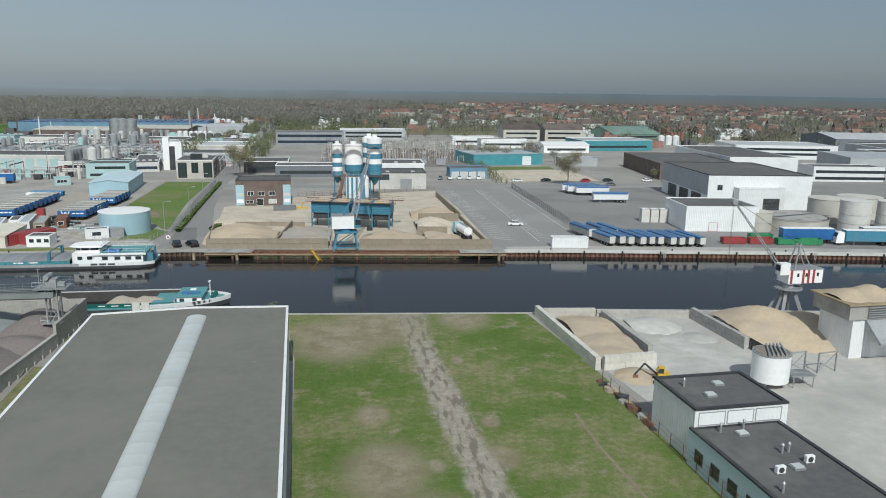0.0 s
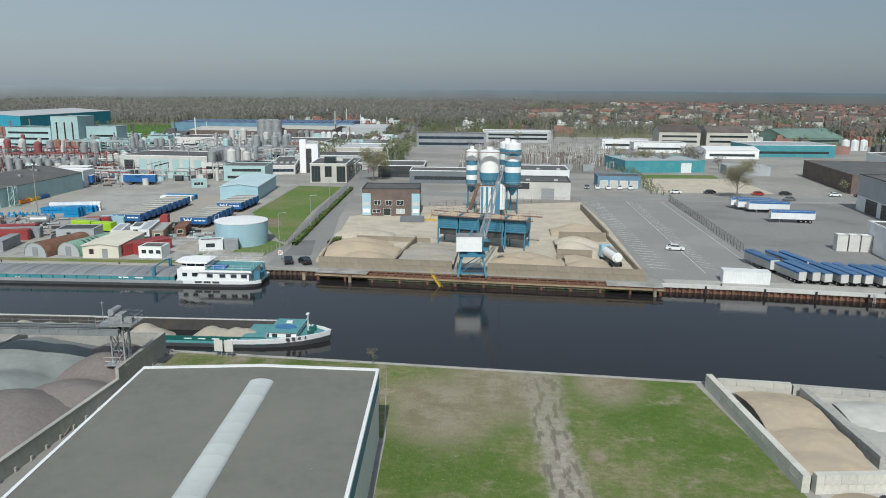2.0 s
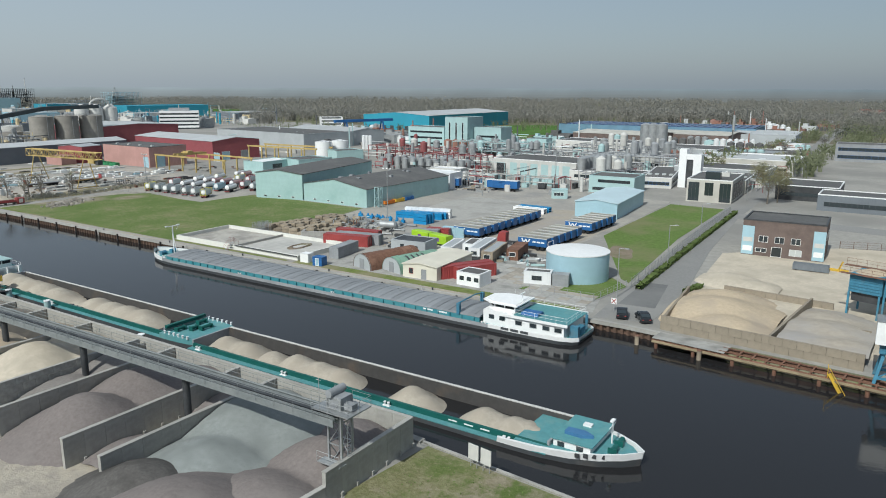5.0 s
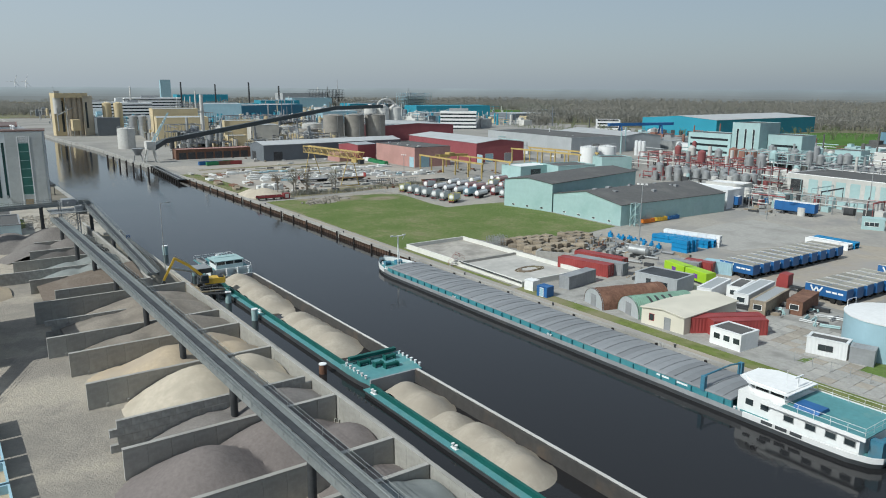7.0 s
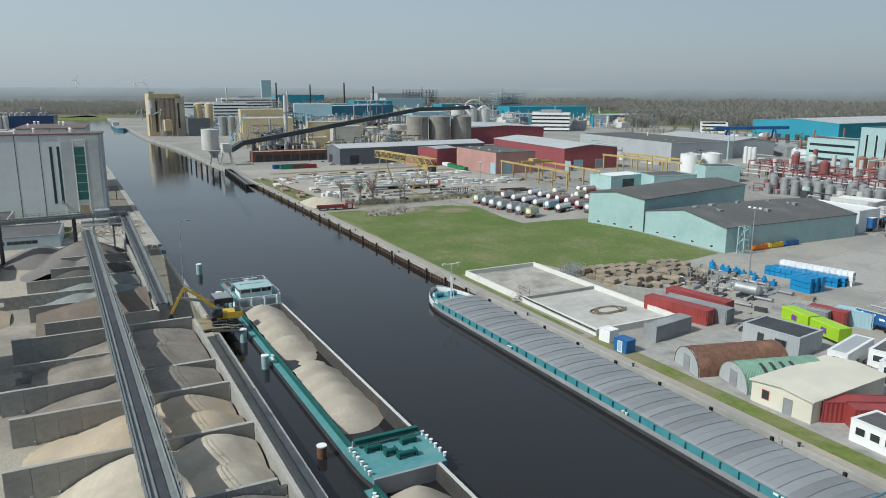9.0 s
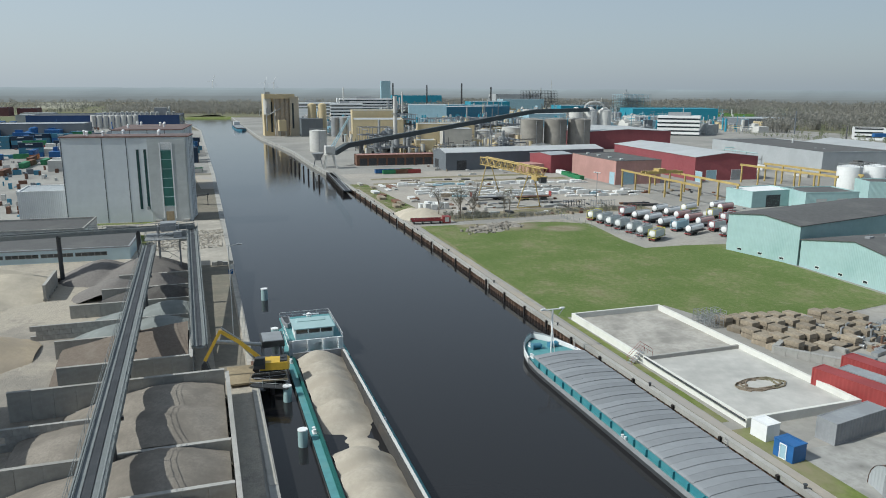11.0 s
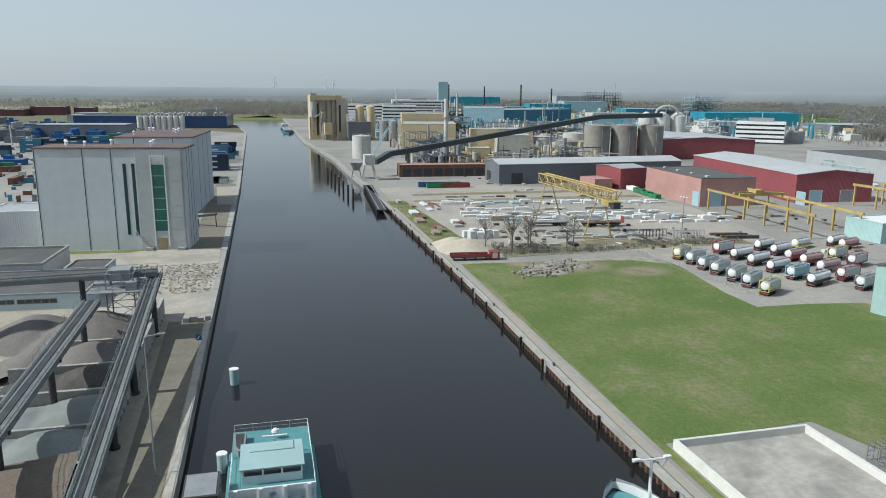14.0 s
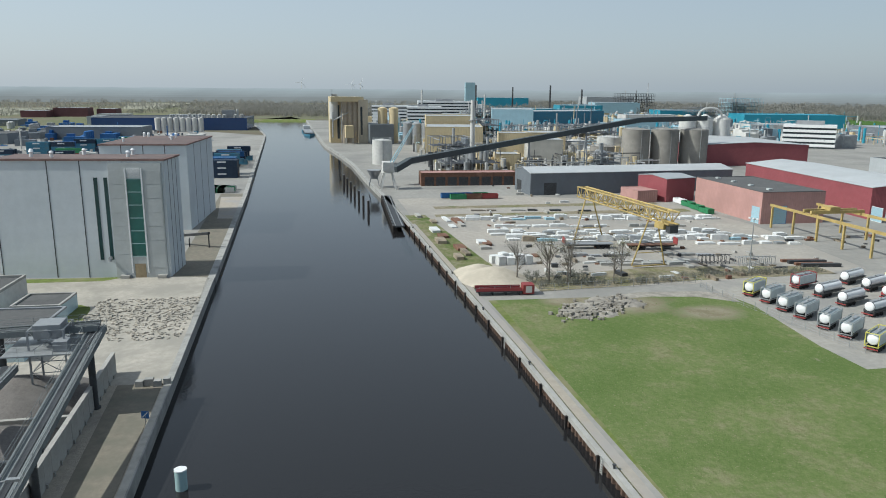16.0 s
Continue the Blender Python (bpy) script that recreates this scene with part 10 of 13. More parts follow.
TANK_ROSE = surf("rose_tank", (0.55, 0.36, 0.34), 0.45, var=0.08)
TANK_LEMON = surf("lemon_paint", (0.6, 0.55, 0.12), 0.45, var=0.1)
TANK_PALE = surf("pale_aluminium", (0.52, 0.58, 0.59), 0.45, 0.2, var=0.08, grain=1.5, patch=0.4)
TANK_DEEP = surf("deep_red_paint", (0.33, 0.055, 0.06), 0.45, var=0.1)
for x, y, kind in ((-244.3, 221.6, "y"), (-239.5, 222.1, "w"), (-234.3, 222.0, "w"), (-229.6, 222.3, "w"), (-224.0, 222.7, "w"), (-219.2, 223.0, "w"), (-213.4, 223.0, "y"),
                   (-248.2, 234.3, "R"), (-241.9, 234.8, "d"), (-236.0, 235.3, "d"), (-229.5, 235.6, "d"), (-223.4, 236.1, "b"), (-217.7, 236.6, "d"),
                   (-249.9, 246.6, "d"), (-244.6, 247.3, "d"), (-238.6, 246.8, "r"), (-233.9, 247.2, "r"), (-227.6, 246.6, "o"), (-220.6, 246.0, "R"), (-213.6, 244.6, "w"),
                   (-249.5, 256.8, "Y"), (-251.6, 268.7, "d"), (-247.4, 268.6, "r"), (-237.8, 258.0, "y"), (-231.0, 257.5, "R"), (-220.5, 262, "Y"), (-224, 270, "d")):
    paint, body, framed, words = {"y": (TANK_LEMON, TANK_PALE, True, "white tank in a lemon yellow frame"), "w": (STEEL, TANK_PALE, True, "pale grey boxed tank with a white end"), "R": (TANK_DEEP, TANK_PALE, True, "white tank in a dark red frame"),
                                  "d": (DARK_STEEL, WHITE, False, "white tank trailer with a round white end"), "r": (TANK_DEEP, TANK_ROSE, False, "rose tank trailer with red side fairings"), "o": (GREY_PAINT, TANK_ROSE, False, "faded rose tank trailer with a grey chassis"),
                                  "b": (TANK_BLUE, TANK_BLUE, True, "pale blue boxed tank with a white end"), "Y": (TANK_LEMON, WHITE, False, "white tank trailer with lemon fairings")}[kind]
    tank_unit(paint, body, framed, words + ", parked beside the meadow", at(x, y, 0.06, (122 if y < 230 else 112) + 3 * math.sin(x)))
wire_fence("field_fence", [(-252.8, 170.2), (-253.8, 183), (-254.5, 200), (-255.5, 216.8), (-247.5, 216), (-213, 221.8)], 1.6, "thin wire fence along the meadow's edge", 3)


# ---- north bank, far west: steel yard, silos, works ----
STOCK_GROUND = surf("dusty_stock_yard", (0.37, 0.335, 0.29), 0.93, var=0.14, grain=0.7, patch=0.05, other=(0.3, 0.28, 0.25), cover=0.5, bump=0.3)
DRY_VERGE = turf_material("dry_verge", 0.36)
zone("stock_yard", [(-256, 172), (-330, 168.5), (-380, 168), (-384, 212), (-360, 262), (-316, 268), (-262, 262), (-255, 216)], STOCK_GROUND, 0.03, "dusty grey-brown ground of the stock yard")
zone("yard_track", [(-345, 176), (-341, 176), (-341, 262), (-347, 262)], DRY_VERGE, 0.05, "weedy strip along an old siding in the stock yard", "soil")
zone("yard_track_2", [(-361, 178), (-356, 178), (-357, 258), (-363, 258)], DRY_VERGE, 0.05, "weedy strip along an old siding in the stock yard", "soil")
zone("fence_verge", [(-253.8, 183), (-264, 183), (-270, 214), (-266, 252), (-258.5, 252), (-257.5, 217), (-255.2, 200)], DRY_VERGE, 0.055, "dry grassy verge along the stock yard's fence", "grass")
zone("dirt_track", [(-247, 219), (-249.5, 214), (-250.5, 202), (-248.5, 195), (-246.2, 195.5), (-247.2, 203), (-245.8, 212), (-241, 218.4)], RUBBLE, 0.065, "pale trodden dirt track at the meadow's corner", "path")
single("sand_pile", cone_field(-276, -254, 168.5, 186, 0.03, [(-264, 176, 8, 3.0), (-270, 174, 6, 2.2)], 0.6, 81), PALE_SAND, "pale sand heap at the quay", "heap")
PACK = surf("white_packing", (0.72, 0.72, 0.70), 0.6, var=0.08, grain=1.0, patch=0.3, other=(0.6, 0.6, 0.58), rand=0.12)


def stock(n, x0, x1, y0, y1, seed, mats, label, hmax=1.6, group="stacked goods"):
    r = random.Random(seed)
    for _ in range(n):
        L, w, h = r.uniform(2.5, 8), r.uniform(1.0, 2.4), r.uniform(0.4, hmax)
        m = r.choice(mats)
        spot = at(r.uniform(x0, x1), y0 + (y1 - y0) * r.randint(0, 3) / 3 + r.gauss(0, 0.5), 0.05, 3 + r.uniform(-2, 2) + (90 if r.random() < 0.08 else 0))
        k = 1 if y0 > 300 or hmax < 1.3 else r.choice((1, 1, 2))
        if k == 1:
            single("goods_stack", Mesh().along_y([(0, 0), (L, 0), (L, h * 0.8), (L * 0.85, h), (0, h)], 0, w), m, label, "stacked goods", spot, group)
            continue
        ob = thing("stacked_goods", label, "stacked goods", spot, group)
        for i in range(k):
            part("pack", Mesh().box(0, i * (w / k), 0.12, L * r.uniform(0.8, 1), (i + 1) * w / k - 0.06, h * r.uniform(0.7, 1) + 0.12), m, ob)
        if y0 < 250:
            part("bearer", Mesh().box(0.3, 0, 0, 0.5, w, 0.12).box(L * 0.7, 0, 0, L * 0.7 + 0.2, w, 0.12), WOOD, ob)


def stock_row(x0, y0, y1, seed, mats, label, hmax, fill=0.85, wide=2):
    """A row of long packs, side by side, slanting a little to the east as it runs north."""
    r = random.Random(seed)
    for lane in range(wide):
        y = y0
        while y < y1:
            L, w, h = r.uniform(2.4, 6.0), r.uniform(1.0, 2.0), r.uniform(0.4, hmax)
            if r.random() < fill:
                x = x0 + 0.1 * (y - 182) + lane * 2.6 + r.uniform(-0.5, 0.5)
                m = r.choice(mats)
                top = h * r.uniform(0.5, 1)
                sh = Mesh().along_y([(0, 0), (L, 0), (L, top), (L * 0.8, top), (L * 0.8, h), (L * 0.1, h), (0, h * 0.92)], 0, w)
                single("goods_stack", sh, m, label, "stacked goods", at(x, y, 0.04, 86 + r.uniform(-5, 5)), "stacked goods")
            y += L + r.uniform(0.2, 0.9)


WHITE_LABEL = "white wrapped stack of building goods in the yard"
GREY_SLAB = surf("grey_slabs", (0.36, 0.36, 0.34), 0.8, var=0.15, grain=1.5, patch=0.4, rand=0.15)
stock_row(-351, 184, 250, 101, [WOOD, BROWN_GRAVEL, DARK_STEEL, CONCRETE], "low stack of timber and concrete goods in the yard", 0.6, 0.5, 1)
stock_row(-336, 181, 262, 102, [PACK] * 7 + [TANK_BLUE], WHITE_LABEL, 1.3, 0.92, 2)
stock_row(-313, 186, 252, 103, [PACK] * 7 + [STEEL], WHITE_LABEL, 1.3, 0.85, 2)
stock_row(-305, 189, 264, 104, [PACK] * 9 + [WOOD, TANK_BLUE], WHITE_LABEL, 1.6, 0.95, 2)
stock_row(-284, 200, 230, 107, [DARK_STEEL, STEEL, GREY_PAINT, GREY_SLAB], "low stack of dark steel sections in the yard", 0.7, 0.9, 1)
stock_row(-277, 203, 224, 109, [GREY_SLAB, GREY_SLAB, CONCRETE], "low stack of grey concrete slabs in the yard", 0.7, 0.95, 2)
stock_row(-322, 190, 250, 110, [PACK] * 5 + [GREY_SLAB, CONCRETE], WHITE_LABEL, 0.9, 0.7, 1)
stock_row(-296.5, 205, 262, 111, [PACK] * 6 + [STEEL], WHITE_LABEL, 1.2, 0.8, 1)
stock(30, -470, -380, 440, 520, 106, [PACK], "white wrapped goods in the far stock yard", 2.4)
stock(46, -425, -312, 366, 470, 107, [PACK, PACK, CONCRETE], "white wrapped goods in the far stock yard", 2.6)
stock(16, -345, -285, 171, 180, 108, [RUST, WOOD, CONCRETE, PACK], "mixed scrap and goods at the quay", 1.0)
for k in range(8):
    single("white_block", Mesh().box(-0.9, -0.9, 0, 0.9, 0.9, 1.7 + 0.3 * (k % 3)), PACK, "white wrapped cube of goods beside the sand heap", "goods", at(-279 + (k % 2) * 2.2, 179.5 + k * 1.05, 0.04, 8 + 7 * (k % 3)), "white cubes")


def flatbed(x, y, turn, red):
    ob = thing("flatbed_trailer", "long flatbed trailer with a red headboard parked in the stock yard", "trailer", at(x, y, 0.05, turn), "flatbed trailers")
    part("deck", Mesh().box(0, -1.25, 1.1, 12.5, 1.25, 1.3), RUST if red else GREY_PAINT, ob)
    part("headboard", Mesh().box(-0.1, -1.25, 1.3, 0.05, 1.25, 2.9), RED, ob)
    part("chassis", Mesh().box(0.5, -0.5, 0.7, 12.3, 0.5, 1.1), DARK_STEEL, ob)
    for wx in (8.6, 9.9, 11.2):
        for wy in (-1.0, 1.0):
            part("wheel", Mesh().rod((wx, wy - 0.2, 0.5), (wx, wy + 0.2, 0.5), 0.5, 12), RUBBER, ob)


flatbed(-291.5, 200.5, 86, False)
flatbed(-287.5, 228.5, -94, True)


def steel_rack(x, y, turn, n, mat, label):
    """A row of open upright frames."""
    ob = thing("storage_rack", label, "rack", at(x, y, 0.05, turn), "storage racks")
    for i in range(n):
        u = i * 0.95
        part("frame", Mesh().box(u, 0, 0, u + 0.1, 0.1, 1.9).box(u, 2.3, 0, u + 0.1, 2.4, 1.9).box(u, 0.1, 1.8, u + 0.1, 2.3, 1.9).box(u, 0.1, 0.3, u + 0.1, 2.3, 0.4), mat, ob)
    part("rail", Mesh().box(0, 1.1, 1.9, n * 0.95, 1.25, 2.0), mat, ob)


steel_rack(-270.5, 226.6, 88, 8, DARK_STEEL, "row of dark upright steel frames in the yard")
steel_rack(-267.6, 234.2, 88, 10, STEEL, "row of galvanised upright frames in the yard")
for k in range(4):
    single("steel_bundle", Mesh().box(0, 0, 0, 9.0, 1.0, 0.6 + 0.2 * (k % 2)), DARK_STEEL if k % 2 else RUST, "bundle of dark steel sections lying on the yard", "steel bundle", at(-270 + 1.7 * k, 246.5 + 0.6 * k, 0.05, 84), "steel bundles")
fw = thing("low_wagon", "long low dark red wagon with a red and white end box", "wagon", at(-253.4, 169.6, 0.05, 86))
part("deck", Mesh().box(0, -1.2, 0.7, 9.0, 1.2, 0.9), DARK_STEEL, fw)
part("side_rail", Mesh().box(0, -1.25, 0.9, 9.0, -1.15, 1.5).box(0, 1.15, 0.9, 9.0, 1.25, 1.5), TANK_DEEP, fw)
part("end_box", Mesh().box(9.2, -1.2, 0.2, 11.4, 1.2, 2.0), RED, fw)
part("end_panel", Mesh().box(9.7, -1.26, 0.5, 10.9, -1.2, 1.8), PALE_CONCRETE, fw)
for u in (0.6, 3.2, 5.8, 8.4):
    part("leg", Mesh().box(u, -1.0, 0, u + 0.2, 1.0, 0.7), DARK_STEEL, fw)


OCHRE_STEEL = surf("faded_yellow_steel", (0.5, 0.37, 0.14), 0.6, var=0.15, grain=1.5, patch=0.3)


def gantry_crane():
    ob = thing("gantry_crane", "tall yellow lattice gantry crane spanning the stock yard", "gantry crane", at(-300.4, 209.8, 0.05, 6.5))
    L, z0, z1 = 31.0, 11.2, 13.8
    for y in (-1.2, 1.2):
        t = Mesh()
        t.rod((-4, y, z0), (L + 8, y, z0), 0.2, 6).rod((-4, y, z1), (L + 8, y, z1), 0.2, 6)
        n = 18
        for i in range(n):
            a, b = -4 + (L + 12) * i / n, -4 + (L + 12) * (i + 1) / n
            t.rod((a, y, z0 if i % 2 else z1), (b, y, z1 if i % 2 else z0), 0.12, 5).rod((a, y, z0), (a, y, z1), 0.1, 5)
        part("truss", t, OCHRE_STEEL, ob)
    t = Mesh()
    for i in range(19):
        x = -4 + (L + 12) * i / 18
        t.rod((x, -1.2, z1), (x, 1.2, z1), 0.06, 4).rod((x, -1.2, z0), (x, 1.2, z0), 0.06, 4)
        if i < 18:
            t.rod((x, -1.2, z1), (x + (L + 12) / 18, 1.2, z1), 0.05, 4)
    part("cross_bracing", t, OCHRE_STEEL, ob)
    for x in (0.5, L):
        for y in (-1, 1):
            part("leg", Mesh().rod((x, y * 1.0, z0), (x - 0.8 * (1 if x > 5 else -1), y * 4.2, 0.4), 0.2, 6), OCHRE_STEEL, ob)
        part("leg_tie", Mesh().rod((x, -3.2, 3.5), (x, 3.2, 3.5), 0.1, 5).rod((x, -4.2, 0.5), (x, 4.2, 0.5), 0.18, 5), OCHRE_STEEL, ob)
    part("trolley", Mesh().box(L + 3, -1.5, z0 - 1.3, L + 6.5, 1.5, z0 - 0.1), OCHRE_STEEL, ob)
    part("cab", Mesh().box(L + 6.6, -1.0, z0 - 1.8, L + 8.2, 1.0, z0 - 0.1), DARK_STEEL, ob)


gantry_crane()


def craneway():
    ob = thing("crane_runway", "yellow overhead crane runway on posts", "crane runway", at(-311, 270.6, 0.05, 0.0))
    L = 50
    for y in (0, 15):
        for i in range(6):
            part("post", Mesh().box(i * L / 5 - 0.25, y - 0.25, 0, i * L / 5 + 0.25, y + 0.25, 6.2), OCHRE_STEEL, ob)
        part("runway_beam", Mesh().box(-1, y - 0.25, 6.2, L + 1, y + 0.25, 6.9), OCHRE_STEEL, ob)
    for x in (14, 17):
        part("bridge_girder", Mesh().box(x, -0.5, 6.95, x + 0.7, 15.5, 7.8), OCHRE_STEEL, ob)
    part("hoist", Mesh().box(14, 5, 7.8, 17.7, 8, 8.7), OCHRE_STEEL, ob)
    ob2 = thing("crane_runway", "second yellow crane runway beyond the red hall", "crane runway", at(-310, 326, 0.05, 6))
    for y in (0, 13):
        for i in range(6):
            part("post", Mesh().box(i * 9 - 0.25, y - 0.25, 0, i * 9 + 0.25, y + 0.25, 7.0), OCHRE_STEEL, ob2)
        part("runway_beam", Mesh().box(-1, y - 0.25, 7.0, 46, y + 0.25, 7.8), OCHRE_STEEL, ob2)


craneway()
hall("pink_hall", (-355.2, 270.3), (-316.4, 270.6), 21, 9.6, PINK, BITUMEN, "faded brick-red hall with a dark flat roof", trim=BITUMEN, parapet=0.2, opens=[("E", 6, 0, 5, 5.5, "roller", BLUE, TANK_BLUE), ("S", 36, 0, 4, 5, "roller", TANK_BLUE, TANK_BLUE)], lights=4)
hall("red_hall", (-396, 314.5), (-319.4, 309.8), 30, 10.0, RED_SHEET, PALE_ROOF, "long dark red hall with a pale roof", ridge=1.6, run="x", opens=[("E", 8, 0, 5, 4.5, "roller", WHITE, TANK_BLUE), ("S", 80, 0, 5, 4.5, "roller", WHITE, TANK_BLUE), ("E", 20, 0, 5, 4.5, "roller", WHITE, GREY_PAINT)])
hall("red_hall", (-545, 343), (-480, 339), 62, 11.0, RED_SHEET, PALE_ROOF, "long dark red hall further back with a pale roof", ridge=1.4, run="x")
hall("red_hall", (-376.5, 258.5), (-361.5, 262.5), 13, 8.2, RED_SHEET, GREY_SHEET, "small red hall beside the grey hall", ridge=0.8, run="y")
hall("dark_roof_hall", (-420, 392), (-330, 386), 42, 9.5, GREY_SHEET, BITUMEN, "wide dark roofed hall behind the red halls")
hall("silver_hall", (-400, 440), (-330, 428), 30, 9, GREY_SHEET, PALE_ROOF, "pale grey hall with a low curved roof", ridge=2.0, run="x")
gh = hall("grey_store", (-400.8, 217.4), (-383.2, 218.6), 86, 8.2, SLATE_SHEET, PALE_ROOF, "long slate grey store with a pale ridged roof", ridge=1.6, run="y", opens=[("S", 5, 0, 5, 4.6, "roller", DARK_STEEL, DARK_STEEL), ("E", 8, 0, 5, 4.6, "roller", DARK_STEEL, DARK_STEEL)])
hall("salmon_store", (-372.5, 250.0), (-361, 251.5), 8, 4.2, PINK, PINK, "low salmon store with a flat roof", "store", parapet=0.15)
rs_ = hall("red_shelter", (-414.5, 181.5), (-413.5, 222), 9, 5.2, RUST, PINK, "long open shelter with a faded red roof", "shelter", parapet=0.2, opens=row("S", 1, 39, 8, 0, 4.0, 3.8, "roller", RUST, DARK_STEEL))
for i, m in enumerate((BLUE, GREEN, BLUE, RUST, GREEN, RED)):
    skip(-379 + (i % 2) * 3, 184 + i * 2.9, 90, m, "open waste skip near the red shelter", 6, 2.4, 1.8)
for i in range(4):
    skip(-340 - i * 7, 263.5 + i * 0.5, 3, GREEN if i < 3 else WHITE, "green and white skip beside the faded red hall", 5.5, 2.3, 1.7)


def works_silo(x, y, r, h, mat, label, n=28, cone=1.0):
    ob = thing("silo", label, "silo", at(x, y, 0), "works silos")
    part("shell", Mesh().cyl(0, 0, 0, h, r, n=n), mat, ob)
    part("roof", Mesh().cyl(0, 0, h, h + cone, r * 1.01, r * 0.2, n), mat, ob)
    if r > 4:
        part("pipe", Mesh().rod((r * 1.03, 0, 0), (r * 1.03, 0, h + 0.8), 0.14, 6), STEEL, ob)
    if r > 4:
        railing(ob, [(r * math.cos(a), r * math.sin(a), h) for a in [i * math.pi / 6 for i in range(13)]], 1.1, STEEL, gap=3, r=0.05)
    return ob


SILO_GREY = surf("weathered_silo", (0.30, 0.28, 0.25), 0.85, var=0.12, grain=0.6, patch=0.15, other=(0.22, 0.21, 0.19), cover=0.45)
for k in range(3):
    works_silo(-486 + k * 2, 306 + k * 15.5, 7.2, 19, SILO_GREY, "tall weathered grey concrete silo")
works_silo(-497, 292, 6.5, 9.5, SILO_GREY, "squat dark grey tank beside the silos")
for k in range(3):
    works_silo(-545 + k * 1, 366 + k * 11, 5.0, 22, PALE_CONCRETE, "pale tall steel silo with a dome", cone=3)
ob = thing("transfer_pipe", "curved pale pipe over the tall silos", "pipe", at(-540, 372, 0))
for i in range(6):
    a, b = math.pi * i / 6, math.pi * (i + 1) / 6
    part("segment", Mesh().rod((0, 6 - 8 * math.cos(a), 24 + 5 * math.sin(a)), (0, 6 - 8 * math.cos(b), 24 + 5 * math.sin(b)), 0.7, 8), PALE_CONCRETE, ob)

# the long enclosed conveyor bridge from the quay to the silos
cb = thing("conveyor_bridge", "long dark enclosed conveyor bridge rising to the silos", "conveyor", at(0, 0, 0))
pts = [(-418, 171, 6.5), (-424, 178, 9.5), (-470, 300, 24.5), (-486, 345, 24.8)]
DARK_CLAD = surf("dark_cladding", (0.075, 0.09, 0.095), 0.7, var=0.1, grain=0.5, patch=0.1, ribs=1.2)
for a, b in zip(pts, pts[1:]):
    part("gallery", Mesh().bar(a, b, 2.6, 2.4), DARK_CLAD, cb)
for x, y, z in ((-431, 197, 10.8), (-446, 236, 15.6), (-458, 268, 19.5)):
    part("support", Mesh().bar((x - 2.5, y, 0), (x, y, z), 0.5, 0.5).bar((x + 2.5, y, 0), (x, y, z), 0.5, 0.5).bar((x - 1.4, y, z * 0.5), (x + 1.4, y, z * 0.5), 0.3, 0.3), GREY_PAINT, cb)


def dock_crane():
    ob = thing("dock_crane", "pale grey dock crane with a raised lattice jib", "crane", at(-407, 167.2, 0, 0))
    for sx in (-1, 1):
        for sy in (-1, 1):
            part("leg", Mesh().bar((sx * 3.0, sy * 3.0, 0), (sx * 1.5, sy * 1.5, 6.5), 0.6, 0.6), PALE_CONCRETE, ob)
    part("turntable", Mesh().cyl(0, 0, 6.5, 7.6, 2.6, n=20), PALE_CONCRETE, ob)
    part("machine_house", Mesh().box(-3.4, -2.2, 7.6, 3.0, 2.2, 10.8), PALE_CONCRETE, ob)
    j = Mesh()
    a, b = Vector((2, 0.5, 9.5)), Vector((-2.0, 10.5, 25))
    for s in (-0.8, 0.8):
        for t in (-0.6, 0.6):
            j.rod(a + Vector((s, t, 0)), b + Vector((s * 0.4, t * 0.4, 0)), 0.14, 5)
    for i in range(12):
        p, q = a.lerp(b, i / 12), a.lerp(b, (i + 1) / 12)
        s = 0.8 * (1 - 0.6 * i / 12)
        j.rod(p + Vector((s, 0.4, 0)), q + Vector((-s, 0.4, 0)), 0.08, 4).rod(p + Vector((-s, -0.4, 0)), q + Vector((s, -0.4, 0)), 0.08, 4)
    part("jib", j, TANK_BLUE, ob)
    part("hopper", Mesh().cyl(-6.0, -5.0, 3.5, 7.0, 1.2, 3.0, 16), GREY_PAINT, ob)
    part("hopper_leg", Mesh().bar((-8, -7, 0), (-7, -6, 5), 0.4, 0.4).bar((-4, -3, 0), (-5, -4, 5), 0.4, 0.4), GREY_PAINT, ob)
    jt = thing("dock_jetty", "dark timber jetty with mooring piles below the dock crane", "jetty", at(-326, 165.4, 0, 178.2))
    part("deck", Mesh().box(0, 1.0, -0.2, 62, 4.4, 0.15), DARK_STEEL, jt)
    part("rail", Mesh().box(0, 3.6, 0.15, 62, 3.8, 0.4), STEEL, jt)
    part("rail", Mesh().box(0, 1.6, 0.15, 62, 1.8, 0.4), STEEL, jt)
    pm = Mesh().cyl(0, 0, -5, 0.3, 0.35, n=10).data("pile", DARK_PILE, 40)
    for i in range(14):
        piece("pile", pm, jt, pose(i * 4.7, 4.3, 0))
    for i in range(7):
        p = thing("mooring_post", "tall dark timber mooring post in the canal", "mooring post", at(-360 - i * 12.5, 156.2 - i * 0.9, 0), "mooring posts")
        part("post", Mesh().cyl(0, 0, -5, 2.6, 0.4, n=10), DARK_PILE, p)
        part("cap", Mesh().cyl(0, 0, 2.6, 2.75, 0.42, n=10), STEEL, p)


dock_crane()


